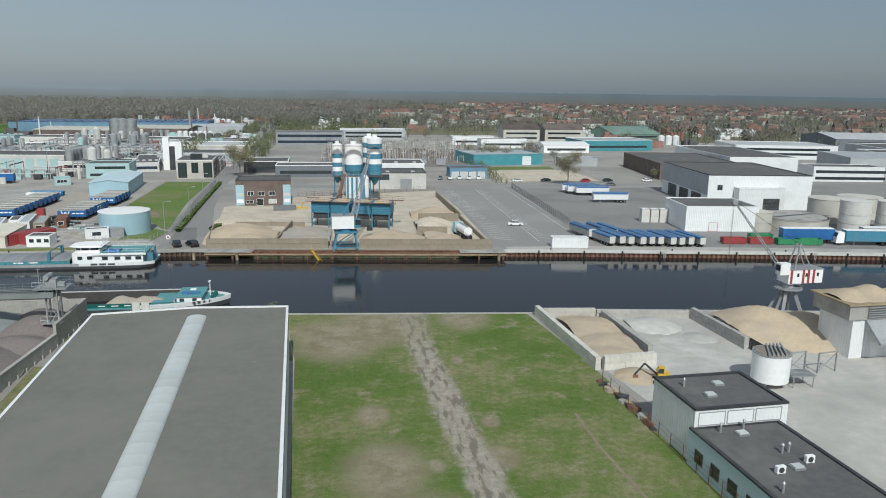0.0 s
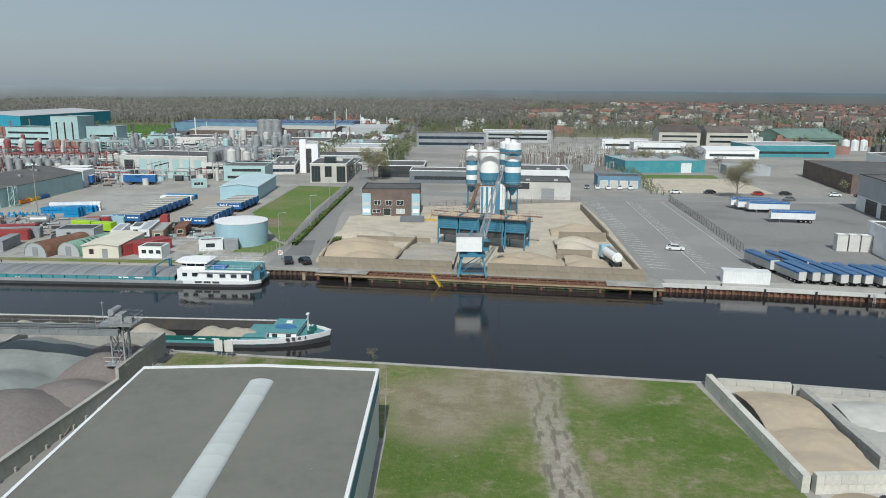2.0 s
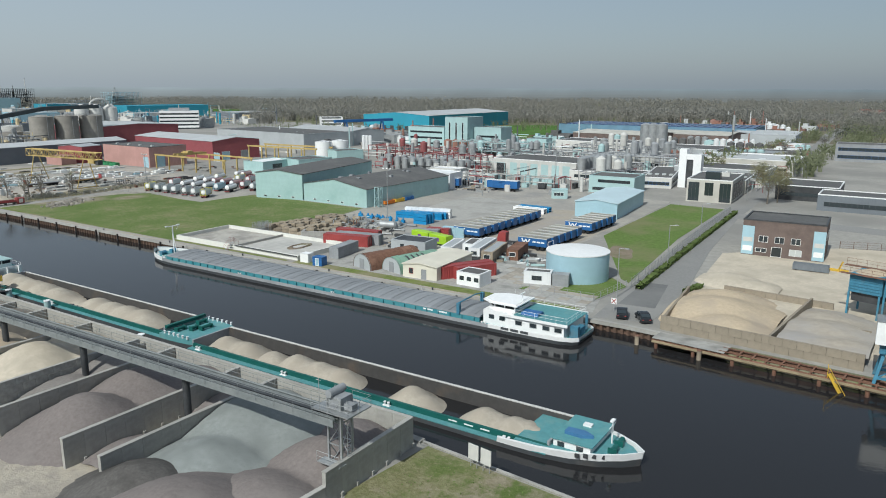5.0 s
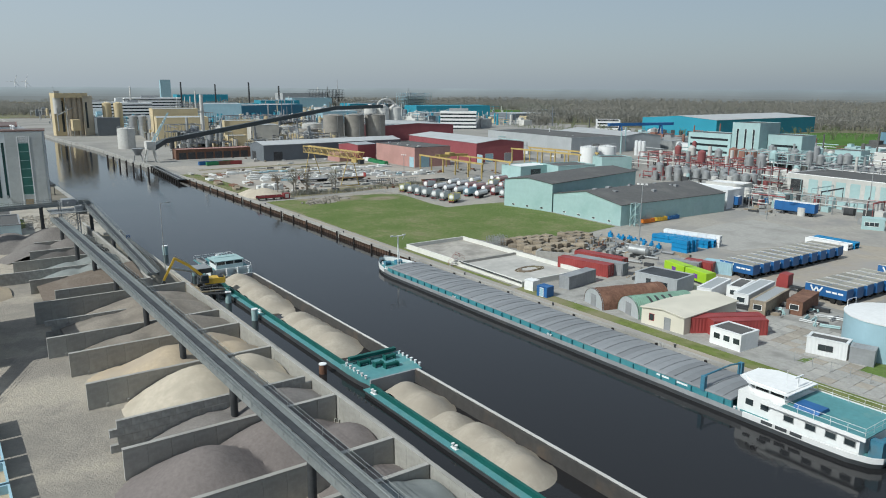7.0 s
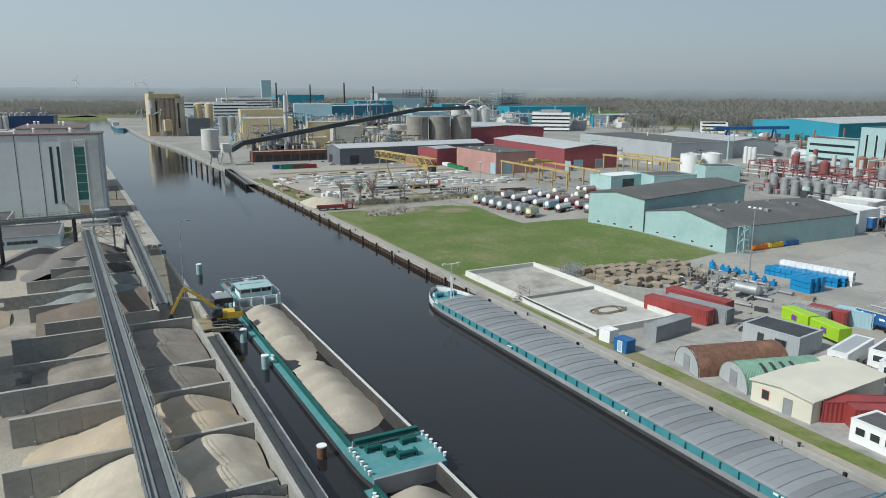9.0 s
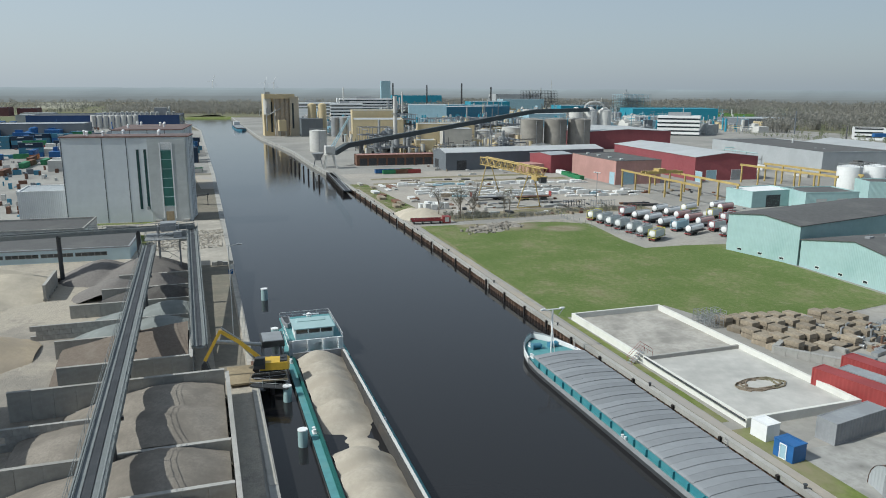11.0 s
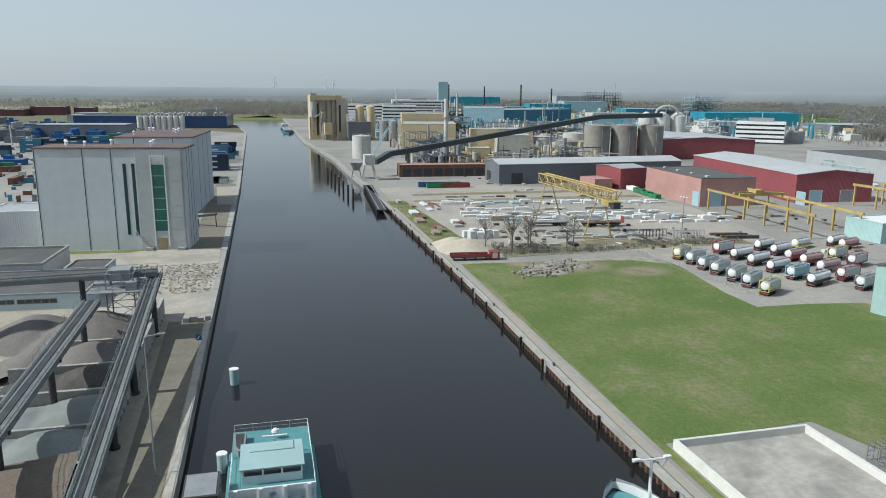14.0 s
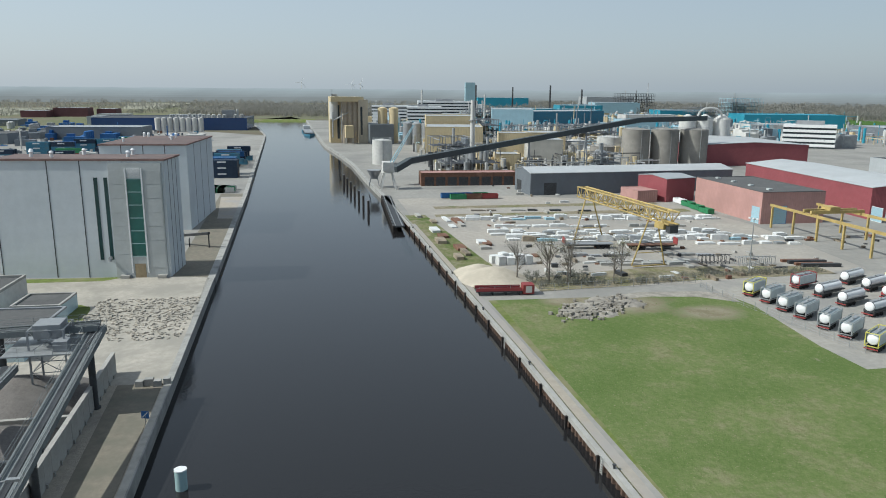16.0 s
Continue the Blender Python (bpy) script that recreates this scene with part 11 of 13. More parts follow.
# the yellow works with its silos
SHAFT_BROWN = surf("brown_concrete", (0.4, 0.345, 0.275), 0.85, var=0.12, grain=0.4, patch=0.08, other=(0.33, 0.29, 0.24))
BEIGE_TOWER = surf("beige_tower_cladding", (0.5, 0.44, 0.34), 0.8, var=0.08, grain=0.5, patch=0.06, ribs=1.0)
def yellow_works():
    ob = thing("grain_silo_house", "tall beige and ochre silo house at the quay", "silo house", at(-672, 148, 0, 4))
    part("tower", Mesh().box(0, 0.5, 0, 12, 8.5, 33), OCHRE, ob, "pale ochre stair tower")
    part("tower", Mesh().box(12, 0.5, 29.5, 20, 24, 33), OCHRE, ob, "pale ochre head house over the shafts")
    part("tower", Mesh().box(3, 20, 0, 20, 27, 31), BEIGE_TOWER, ob)
    for k in range(3):
        part("silo_shaft", Mesh().cyl(15.5, 10.6 + k * 3.9, 0, 29.5, 2.1, n=18), SHAFT_BROWN, ob, "brown concrete silo shaft")
    part("silo", Mesh().cyl(12.6, 3.2, 17, 29.5, 3.0, n=24).cyl(12.6, 3.2, 29.5, 30.6, 3.0, 1.0, 24), PALE_CONCRETE, ob, "white hanging silo")
    part("loading_pipe", Mesh().rod((16.2, 2.0, 4), (16.2, 2.0, 22), 0.5, 8).rod((16.2, 2.0, 16), (18.5, 13, 22), 0.45, 8).rod((18.5, 8, 6), (18.5, 8, 24), 0.4, 8), STEEL, ob)
    part("window", Mesh().box(12.0, 5.6, 3, 12.06, 7.4, 27), GLASS, ob)
    part("window", Mesh().box(20.0, 21.5, 6, 20.06, 23.0, 26), GLASS, ob)
    part("annex", Mesh().box(20, 10, 4.5, 28, 15.5, 13), OCHRE, ob)
    part("annex_leg", Mesh().box(20.2, 10.2, 0, 20.8, 10.8, 4.5).box(27.2, 10.2, 0, 27.8, 10.8, 4.5).box(27.2, 14.7, 0, 27.8, 15.3, 4.5), BEIGE, ob)
    part("annex", Mesh().box(10, 27, 0, 30, 44, 14), SLATE_SHEET, ob)
    part("mast", Mesh().rod((3, 3, 33), (3, 3, 38), 0.15, 6).box(6, 2, 33, 10, 6, 34.6), GREY_PAINT, ob)
    for x, y, r, h in ((-657, 187, 3.4, 25), (-655, 195, 3.4, 25)):
        works_silo(x, y, r, h, OCHRE, "slim ochre steel works silo")
    for k in range(5):
        works_silo(-640 + 2 * k, 203 + k * 6.5, 3.2, 15, GREY_PAINT, "grey steel works silo")
    works_silo(-506, 173.5, 5.2, 12.5, PALE_CONCRETE, "wide pale steel tank near the quay", cone=0.6)
    hall("ochre_hall", (-566, 205), (-560, 240), 40, 16, OCHRE, GREY_SHEET, "tall ochre works hall", parapet=0.4)
    hall("ochre_hall", (-610, 212), (-606, 245), 30, 21, OCHRE, GREY_SHEET, "taller ochre works hall behind", parapet=0.4)
    hall("ochre_block", (-462.5, 224.5), (-461, 236), 12, 8.5, OCHRE, GREY_SHEET, "small ochre block beside process plant", "building")
    hall("ochre_block", (-495, 250), (-492, 268), 18, 13, BEIGE, GREY_SHEET, "plain beige works block in the ochre works", "building")
    hall("ochre_block", (-540, 262), (-537, 285), 20, 14, OCHRE, GREY_SHEET, "plain ochre works block with grey roof", "building")
    hall("ochre_block", (-520, 240), (-517, 256), 16, 15, OCHRE, GREY_SHEET, "ochre works block with flat roof", "building")
    for x, y, r, h in ((-512, 276, 5, 5), (-516, 290, 5, 5), (-507, 262, 3, 7), (-530, 300, 6, 6), (-560, 300, 7, 8), (-580, 330, 8, 9)):
        works_silo(x, y, r, h, OCHRE if r < 6 else PALE_CONCRETE, "round ochre or pale works tank", cone=0.8)
    ch = thing("chimney_stack", "slim pale steel chimney stack in the works", "chimney", at(-520, 225, 0))
    part("shaft", Mesh().cyl(0, 0, 0, 33, 1.5, 1.2, 16), PALE_CONCRETE, ch)
    part("platform", Mesh().cyl(0, 0, 22, 22.3, 2.4, n=16), STEEL, ch)


yellow_works()


def process_block(x, y, lx, ly, h, seed, label, mats, turn=3):
    """Open steel process structure with vessels and pipes."""
    r = random.Random(seed)
    ob = thing("process_plant", label, "process plant", at(x, y, 0, turn), "process plants")
    nx, ny, nz = max(1, int(lx / 6)), max(1, int(ly / 6)), max(1, int(h / 4.5))
    fr = Mesh()
    for i in range(nx + 1):
        for j in range(ny + 1):
            fr.box(lx * i / nx - 0.15, ly * j / ny - 0.15, 0, lx * i / nx + 0.15, ly * j / ny + 0.15, h)
    for k in range(1, nz + 1):
        z = h * k / nz
        for i in range(nx + 1):
            fr.box(lx * i / nx - 0.12, 0, z - 0.25, lx * i / nx + 0.12, ly, z)
        for j in range(ny + 1):
            fr.box(0, ly * j / ny - 0.12, z - 0.25, lx, ly * j / ny + 0.12, z)
    part("steel_frame", fr, mats[0], ob)
    for k in range(1, nz):
        part("floor_grating", Mesh().box(0, 0, h * k / nz, lx, ly, h * k / nz + 0.06), DARK_STEEL, ob)
    for i in range(min(14, int(lx * ly / 45) + 4)):
        cx, cy, z0 = r.uniform(0.1, 0.9) * lx, r.uniform(0.1, 0.9) * ly, r.choice((0, h / nz)) + 0.1
        rad, ht = r.uniform(0.9, 2.0), r.uniform(3.0, 6.0)
        part("vessel", Mesh().cyl(cx, cy, z0, z0 + ht, rad, n=14).cyl(cx, cy, z0 + ht, z0 + ht + rad * 0.5, rad, rad * 0.3, 14), r.choice(mats), ob)
    for i in range(min(8, int(lx / 5) + 3)):
        yy, z = r.uniform(0, ly), r.uniform(1.5, h)
        part("pipe", Mesh().rod((-1, yy, z), (lx + 1, yy, z), r.uniform(0.12, 0.3), 6), r.choice((STEEL, PALE_CONCRETE, mats[0])), ob)
    for i in range(max(2, int(lx / 9))):
        cx, cy = r.uniform(0.1, 0.9) * lx, r.uniform(0.1, 0.9) * ly
        part("column", Mesh().cyl(cx, cy, 0, h * r.uniform(1.05, 1.6), r.uniform(0.4, 0.9), n=10), r.choice((STEEL, PALE_CONCRETE)), ob)
    return ob


process_block(-462, 196, 16, 26, 12, 201, "grey steel process structure with vessels and pipes", [GREY_PAINT, STEEL, STEEL])
process_block(-520, 200, 14, 20, 14, 202, "grey process structure beside the ochre hall", [GREY_PAINT, STEEL, PALE_CONCRETE])
process_block(-470, 270, 16, 14, 9, 203, "low process structure below the conveyor bridge", [GREY_PAINT, STEEL, OCHRE])
process_block(-600, 262, 20, 40, 16, 204, "tall process structure in the ochre works", [GREY_PAINT, STEEL, OCHRE])
process_block(-560, 252, 16, 30, 12, 205, "process structure with ochre vessels", [GREY_PAINT, OCHRE, STEEL])
# chemical works behind the storage yard
MAROON = surf("maroon_steel", (0.28, 0.09, 0.09), 0.6, var=0.12, grain=1)
process_block(-225, 345, 48, 12, 7.5, 211, "maroon pipe racks over rows of stainless tanks", [MAROON, STEEL, STEEL, STEEL])
process_block(-262, 368, 60, 14, 7.5, 212, "maroon pipe racks over rows of stainless tanks", [MAROON, STEEL, STEEL, PALE_CONCRETE])
process_block(-190, 372, 40, 26, 8, 213, "dense pipe racks and vessels of the chemical works", [GREY_PAINT, STEEL, MINT_PAINT])
process_block(-145, 384, 44, 30, 8, 214, "dense pipe racks and vessels of the chemical works", [GREY_PAINT, STEEL, MINT_PAINT])
process_block(-230, 402, 50, 26, 9, 215, "steel process frames and tanks", [MINT_PAINT, STEEL, PALE_CONCRETE])
process_block(-120, 330, 14, 40, 6, 216, "pipe bridge and vessels beside the office", [GREY_PAINT, STEEL, PALE_CONCRETE])
process_block(-170, 430, 60, 20, 8, 217, "steel process frames and tanks", [GREY_PAINT, STEEL, PALE_CONCRETE])
rr = random.Random(41)
for i in range(22):
    works_silo(-226 + (i % 11) * 4.6, 336.5 + (i // 11) * 5.0 + rr.uniform(-0.5, 0.5), 1.5, rr.uniform(4.5, 6.5), STEEL, "upright stainless process tank", n=18, cone=0.7)
for i in range(10):
    works_silo(-196 + (i % 5) * 4.6, 360 + (i // 5) * 5.2, 1.6, rr.uniform(5, 7), PALE_CONCRETE, "upright pale process tank", n=18, cone=0.7)
for x, y in ((-272, 343.5), (-270.5, 354.5)):
    works_silo(x, y, 4.4, 10.2, WHITE, "round white storage tank", cone=0.6)
hall("mint_store", (-255.5, 336), (-250, 350), 11, 6.4, MINT, BITUMEN, "mint green store beside the white tanks", "store")
hall("mint_canopy", (-252, 284.5), (-253.5, 303), 12, 5.2, MINT, WHITE, "mint canopy building with a pale roof", "building", opens=[("S", 9, 0, 6, 4, "roller", DARK_STEEL, DARK_STEEL)])
hall("mint_store", (-244.5, 299), (-242, 318), 14, 5.4, MINT, BITUMEN, "low mint store with dark roof", "store", opens=row("S", 2, 17, 2, 0, 4, 3.6, "roller", MINT_PAINT, PALE_CONCRETE))
hall("white_roof_store", (-178, 290), (-156, 292), 10, 6.0, WHITE_SHEET, WHITE, "white roofed store behind the mint hall", "store", parapet=0.2)
hall("mint_block", (-290, 440), (-262, 440), 16, 13.5, MINT_PAINT, BITUMEN, "mint works block with window bands", "building", opens=[("S", 14, 3, 25, 1.2, "window", DARK_STEEL), ("S", 14, 6.5, 25, 1.2, "window", DARK_STEEL), ("S", 14, 10, 25, 1.2, "window", DARK_STEEL)])
hall("mint_tower", (-262, 441), (-246, 442), 20, 20, MINT_PAINT, BITUMEN, "tall mint works tower", "building", opens=row("S", 1, 15, 3, 3, 1.2, 14, "window", WHITE))
hall("mint_block", (-246, 450), (-228, 452), 16, 14, MINT_PAINT, BITUMEN, "mint works block behind the tower", "building", opens=[("S", 9, 4, 14, 1.2, "window", DARK_STEEL), ("S", 9, 8, 14, 1.2, "window", DARK_STEEL)])
hall("mint_block", (-195, 424), (-184, 426), 12, 10.5, MINT_PAINT, BITUMEN, "small mint works block", "building", opens=[("S", 5.5, 6, 8, 1.3, "window", DARK_STEEL)])
for x, y, lx, ly, h, m, lab in ((-132, 346, 30, 16, 4.2, PALE_CONCRETE, "low laboratory wing with a flat dark roof"), (-150, 402, 40, 20, 6, BEIGE, "flat beige works building"), (-96, 372, 36, 24, 6, GREY_SHEET, "plain grey flat works building"),
                               (-100, 410, 44, 30, 7, BEIGE, "beige flat roofed works hall"), (-200, 470, 50, 26, 7, PALE_CONCRETE, "pale flat works hall"), (-140, 452, 40, 30, 7, GREY_SHEET, "grey flat works hall"), (-90, 455, 26, 34, 6, DARK_STEEL, "dark flat works hall")):
    hall("works_building", (x, y), (x + lx, y + 0.5), ly, h, m, BITUMEN if m is not BEIGE else PALE_ROOF, lab, "building", trim=WHITE, parapet=0.3, opens=[("S", lx / 2, h * 0.35, lx * 0.85, 1.3, "window", DARK_STEEL)])
wb = thing("white_portal", "white portal shaped stair tower of the works", "tower", at(-87.8, 351, 0, 3))
part("tower", Mesh().box(0, 0, 0, 2.8, 4, 15), WHITE, wb)
part("tower", Mesh().box(5.4, 0, 0, 8.4, 4, 13), WHITE, wb)
part("link", Mesh().box(2.8, 0.4, 11.0, 5.4, 3.6, 13), WHITE, wb)
part("dark_recess", Mesh().box(2.8, 0.8, 0, 5.4, 3.6, 11.0), DARK_STEEL, wb)
hall("brick_works", (-218, 533), (-160, 527), 40, 8, BRICK, BEIGE, "brown brick works with pale ridged roof", ridge=1.6, run="x")
hall("brick_works", (-180, 560), (-120, 556), 40, 8, BRICK, BEIGE, "brown brick works behind", ridge=1.6, run="x")
sh = hall("solar_hall", (-270, 617), (-120, 632), 60, 9, FADED_BLUE, DARK_STEEL, "blue hall roofed with dark solar panels")
for i in range(24):
    part("solar_panel", Mesh().box(6 + i * 6, 3, 9.2, 10.8 + i * 6, 57, 9.5), CAR_BLUE, sh)
for x in (-104, -100, -95):
    works_silo(x - 40, 470, 3.2, 18, STEEL, "tall stainless twin silo", cone=1.0)
ch = thing("chimney_stack", "slim grey steel chimney of the works", "chimney", at(-128, 600, 0))
part("shaft", Mesh().cyl(0, 0, 0, 20, 0.9, n=14), STEEL, ch)
hall("blue_hall", (-458, 589), (-384, 592), 150, 13.5, CYAN, PALE_ROOF, "huge cyan blue warehouse with a pale roof", "warehouse", ridge=2.5, run="y", opens=row("S", 4, 70, 8, 0, 4, 4, "roller", DARK_STEEL, DARK_STEEL))
zone("green_field", [(-370, 560), (-240, 560), (-232, 640), (-330, 760), (-378, 740)], FIELD, 0.05, "bright green sports field by the woods", "grass")
zone("green_field_2", [(-1100, 640), (-840, 720), (-860, 900), (-1150, 900)], FIELD, 0.05, "green field at the woods' edge", "grass")
hall("white_office_far", (-512, 588), (-498, 604), 20, 9, WHITE, BITUMEN, "white office with striped facade", "office", opens=[("S", 10, 2 + 3 * k, 19, 1.3, "window", DARK_STEEL) for k in range(3)])
ob = thing("blue_gantry", "dark blue gantry crane in the far yard", "gantry crane", at(-383, 480, 0, 76))
for x in (2, 36):
    part("leg", Mesh().bar((x, -4, 0), (x, -1, 12), 0.8, 0.8).bar((x, 4, 0), (x, 1, 12), 0.8, 0.8), BLUE, ob)
part("girder", Mesh().box(-8, -1.3, 12, 46, 1.3, 14), BLUE, ob)
so = thing("striped_office", "white office tower block with dark window bands", "office", at(-598, 468, 0, 52))
for k in range(5):
    part("floor_band", Mesh().box(0, 0, k * 3.3 + 1.2, 34, 16, k * 3.3 + 3.1), WHITE, so)
    part("window_band", Mesh().box(0.25, 0.25, k * 3.3 - 0.2, 33.75, 15.75, k * 3.3 + 1.2), GLASS, so)
part("roof_house", Mesh().box(8, 4, 16.3, 26, 12, 19), GREY_PAINT, so)
def band_office(x, y, turn, floors, lx, ly, label):
    ob = thing("striped_office", label, "office", at(x, y, 0, turn), "far offices")
    for k in range(floors):
        part("floor_band", Mesh().box(0, 0, k * 3.5 + 1.4, lx, ly, k * 3.5 + 3.4), WHITE, ob)
        part("window_band", Mesh().box(0.25, 0.25, k * 3.5 - 0.1, lx - 0.25, ly - 0.25, k * 3.5 + 1.4), GLASS, ob)
    part("roof_house", Mesh().box(lx * 0.3, ly * 0.3, floors * 3.5 - 0.1, lx * 0.6, ly * 0.7, floors * 3.5 + 2.4), GREY_PAINT, ob)


band_office(-930, 199, 84, 6, 40, 16, "white office block with dark window bands beside the silos")
band_office(-880, 232, 84, 6, 36, 16, "white office block with dark window bands in the works")
band_office(-1010, 262, 84, 7, 70, 18, "long white office block with dark window bands in the works")
hall("cyan_hall", (-860, 600), (-838, 706), 50, 14, CYAN, CYAN, "bright cyan works hall")
hall("blue_works", (-815, 306), (-806, 345), 60, 20, TANK_BLUE, GREY_SHEET, "pale blue tall works hall")
hall("blue_works", (-812, 345), (-840, 430), 50, 18, PETROL, GREY_SHEET, "dark teal works hall")


# ---- south bank, far west: container terminal ----
def terminal():
    r = random.Random(61)
    cols = [(PETROL, "dark blue", WHITE), (BLUE, "blue", WHITE), (surf("navy_box", (0.02, 0.04, 0.075), 0.5, var=0.1), "navy", WHITE), (GREEN, "green", None), (RUST, "brown", None), (ORANGE, "orange", WHITE), (GREY_PAINT, "grey", None), (RED, "red", None)]
    base = []
    for m, n, mk in cols:
        c = container(0, 0, 0, m, "%s shipping container in a terminal stack" % n, 12.19, 0, "shipping_container", "terminal containers", mk, False)
        base.append(c)
    used = [False] * len(base)

    def put(k, x, y, z, t):
        if used[k]:
            copy_thing(base[k], at(x, y, z, t))
        else:
            base[k].matrix_basis = at(x, y, z, t)
            used[k] = True
    for i in range(3):
        for j in range(3):
            put(r.choice((0, 2, 2)) if i != 1 else (4 if j == 0 else 2), -450 - i * 2.7, 93.0, j * 2.6 + 0.02, 90)
            put(r.choice((0, 1, 2)), -462 - i * 2.7, 91, j * 2.6 + 0.02, 90)
    for i in range(9):
        for j in range(r.randint(2, 3)):
            put(r.choice((0, 1, 2, 2)), -486 - i * 5.4, 90 + r.uniform(-4, 3), j * 2.6 + 0.02, 90)
    for i in range(14):
        x, y = -470 - r.uniform(0, 150), r.uniform(-30, 55)
        t = r.choice((0, 90))
        for j in range(r.randint(1, 3)):
            put(r.choice((0, 1, 2, 2, 3, 4, 5, 7)), x, y, j * 2.6 + 0.02, t)
    for x, y, n in ((-566, -22, 3), (-566, -9, 3), (-578, -16, 2), (-590, -4, 3), (-590, 9, 3), (-602, 2, 2), (-560, 16, 2), (-612, 16, 3), (-548, -34, 2), (-540, 40, 2), (-524, 56, 3)):
        for lane in range(2):
            for j in range(n):
                put(r.choice((0, 1, 2, 2, 0)), x - lane * 2.6, y, j * 2.6 + 0.02, 90)
    for i in range(16):
        x, y = -420 - r.uniform(0, 60), r.uniform(-40, 40)
        put(r.choice((3, 4, 5, 6)), x, y, 0.02, r.choice((0, 90)))
    for k, u in enumerate(used):
        if not u:
            put(k, -520 - 4 * k, 30, 0.02, 90)


terminal()
for i in range(9):
    skip(-402 - (i % 3) * 4, 96 + (i // 3) * 3.2, 90, GREEN if i % 2 else PALE_CONCRETE, "green and white open skip on the terminal quay", 6, 2.4, 1.8)
MAROON_SHEET = surf("maroon_cladding", (0.17, 0.075, 0.08), 0.7, var=0.1, grain=0.5, patch=0.08)
hall("terminal_hall", (-826, -60), (-822, 76), 60, 11, CAR_BLUE, DARK_STEEL, "long dark blue terminal hall", parapet=0.3)
for i in range(8):
    works_silo(-800, 2 + i * 5.2, 2.4, 12, PALE_CONCRETE, "white upright tank beside the terminal hall", cone=0.6)
r = random.Random(71)
for i in range(14):
    duct = thing("roof_duct", "pale bent ventilation duct on the terminal hall's roof", "duct", at(-826 - r.uniform(4, 22), 6 + i * 4.8, 11.0, 90), "roof ducts")
    part("riser", Mesh().rod((0, 0, -0.6), (0, 0, 2.6), 0.7, 8), PALE_CONCRETE, duct)
    part("bend", Mesh().rod((0, 0, 2.6), (2.4, 0, 2.6), 0.7, 8).rod((2.4, 0, 2.6), (2.4, 0, -0.6), 0.6, 8), PALE_CONCRETE, duct)
rh = thing("roof_plant", "grey steel plant house on the terminal hall's roof", "roof plant", at(-838, 52, 11.0, 88))
part("house", Mesh().box(0, 0, -0.3, 12, 6, 7), GREY_PAINT, rh)
part("stack", Mesh().cyl(14, 3, -0.3, 8, 1.0, n=12), PALE_CONCRETE, rh)
hall("terminal_shed", (-706, -58), (-703, 10), 30, 9, SLATE_SHEET, GREY_SHEET, "dark slate terminal shed", parapet=0.3)
hall("terminal_shed", (-660, -100), (-657, -66), 30, 7, SLATE_SHEET, BITUMEN, "low dark terminal shed", parapet=0.3)
for x, y, lx, ly, h, m in ((-1143, -195, 42, 26, 11, MAROON_SHEET), (-1118, -225, 30, 30, 8, MAROON_SHEET), (-1172, -150, 24, 30, 9, MAROON_SHEET), (-935, -95, 52, 28, 8, GREY_SHEET), (-1000, -30, 40, 30, 7, SLATE_SHEET), (-905, -180, 30, 24, 6, SLATE_SHEET),
                           (-860, -240, 46, 30, 7, BEIGE), (-760, -190, 44, 36, 7, SLATE_SHEET), (-1060, -120, 36, 24, 6, PALE_CONCRETE), (-690, -160, 34, 24, 6, PETROL)):
    hall("far_shed", (x, y), (x, y + lx), ly, h, m, GREY_SHEET, "low industrial shed in the distance", group="far sheds")
fb = Mesh().sheet([[(-1034, 54 + 12 * k, WATER_Z - 0.3), (-1046, 54 + 12 * k, 0.3), (-1060, 54 + 12 * k, 0.6), (-1064, 54 + 12 * k, -0.2)] for k in range(8)])
single("far_bank", fb, ROUGH_GRASS, "low grassy bank that closes the canal's far end", "bank", kind="structure", smooth=0)
ms = thing("distant_barge", "blue cargo barge moored far down the canal", "barge", at(-840, 129.5, -1.4, 3))
part("hull", hull([(0, 3.0), (3, 4.4), (70, 4.4), (78, 2.6), (82, 0.2)], [(-2.2, 0.97, 0), (1.2, 1, 0.6)]), PETROL, ms)
part("hatch", Mesh().box(14, -3.6, 1.2, 68, 3.6, 2.2), GREY_PAINT, ms)
part("wheelhouse", Mesh().box(3, -3, 1.2, 11, 3, 5.5), WHITE, ms)

# far works on the horizon
for i, (x, y, w, d, h, m) in enumerate(((-1640, 446, 20, 20, 52, TANK_BLUE), (-1240, 330, 60, 30, 16, WHITE_SHEET), (-1300, 300, 60, 30, 20, WHITE_SHEET), (-930, 200, 50, 24, 14, WHITE_SHEET), (-1400, 420, 90, 50, 24, CYAN), (-1450, 640, 90, 60, 26, GREY_SHEET), (-1100, 470, 60, 40, 18, CYAN),
                                       (-1000, 380, 50, 40, 16, CYAN), (-1200, 560, 70, 40, 20, TANK_BLUE), (-980, 560, 60, 40, 15, CYAN), (-1050, 250, 40, 40, 18, GREY_SHEET), (-760, 420, 40, 40, 12, TANK_BLUE), (-720, 520, 50, 30, 10, PALE_CONCRETE), (-900, 480, 60, 30, 12, PALE_CONCRETE), (-680, 620, 60, 50, 9, SLATE_SHEET))):
    hall("far_works", (x, y), (x + w * 0.1, y + w), d, h, m, GREY_SHEET, "large works building in the hazy distance", "works", group="far works")
process_block(-1320, 640, 30, 60, 34, 231, "tall dark process structure on the skyline", [DARK_STEEL, GREY_PAINT, STEEL])
process_block(-1010, 655, 30, 44, 30, 241, "tall blue-grey process structure of the far works", [TANK_BLUE, GREY_PAINT, STEEL])
process_block(-1080, 700, 30, 30, 24, 242, "blue-grey process structure of the far works", [TANK_BLUE, STEEL, PALE_CONCRETE])
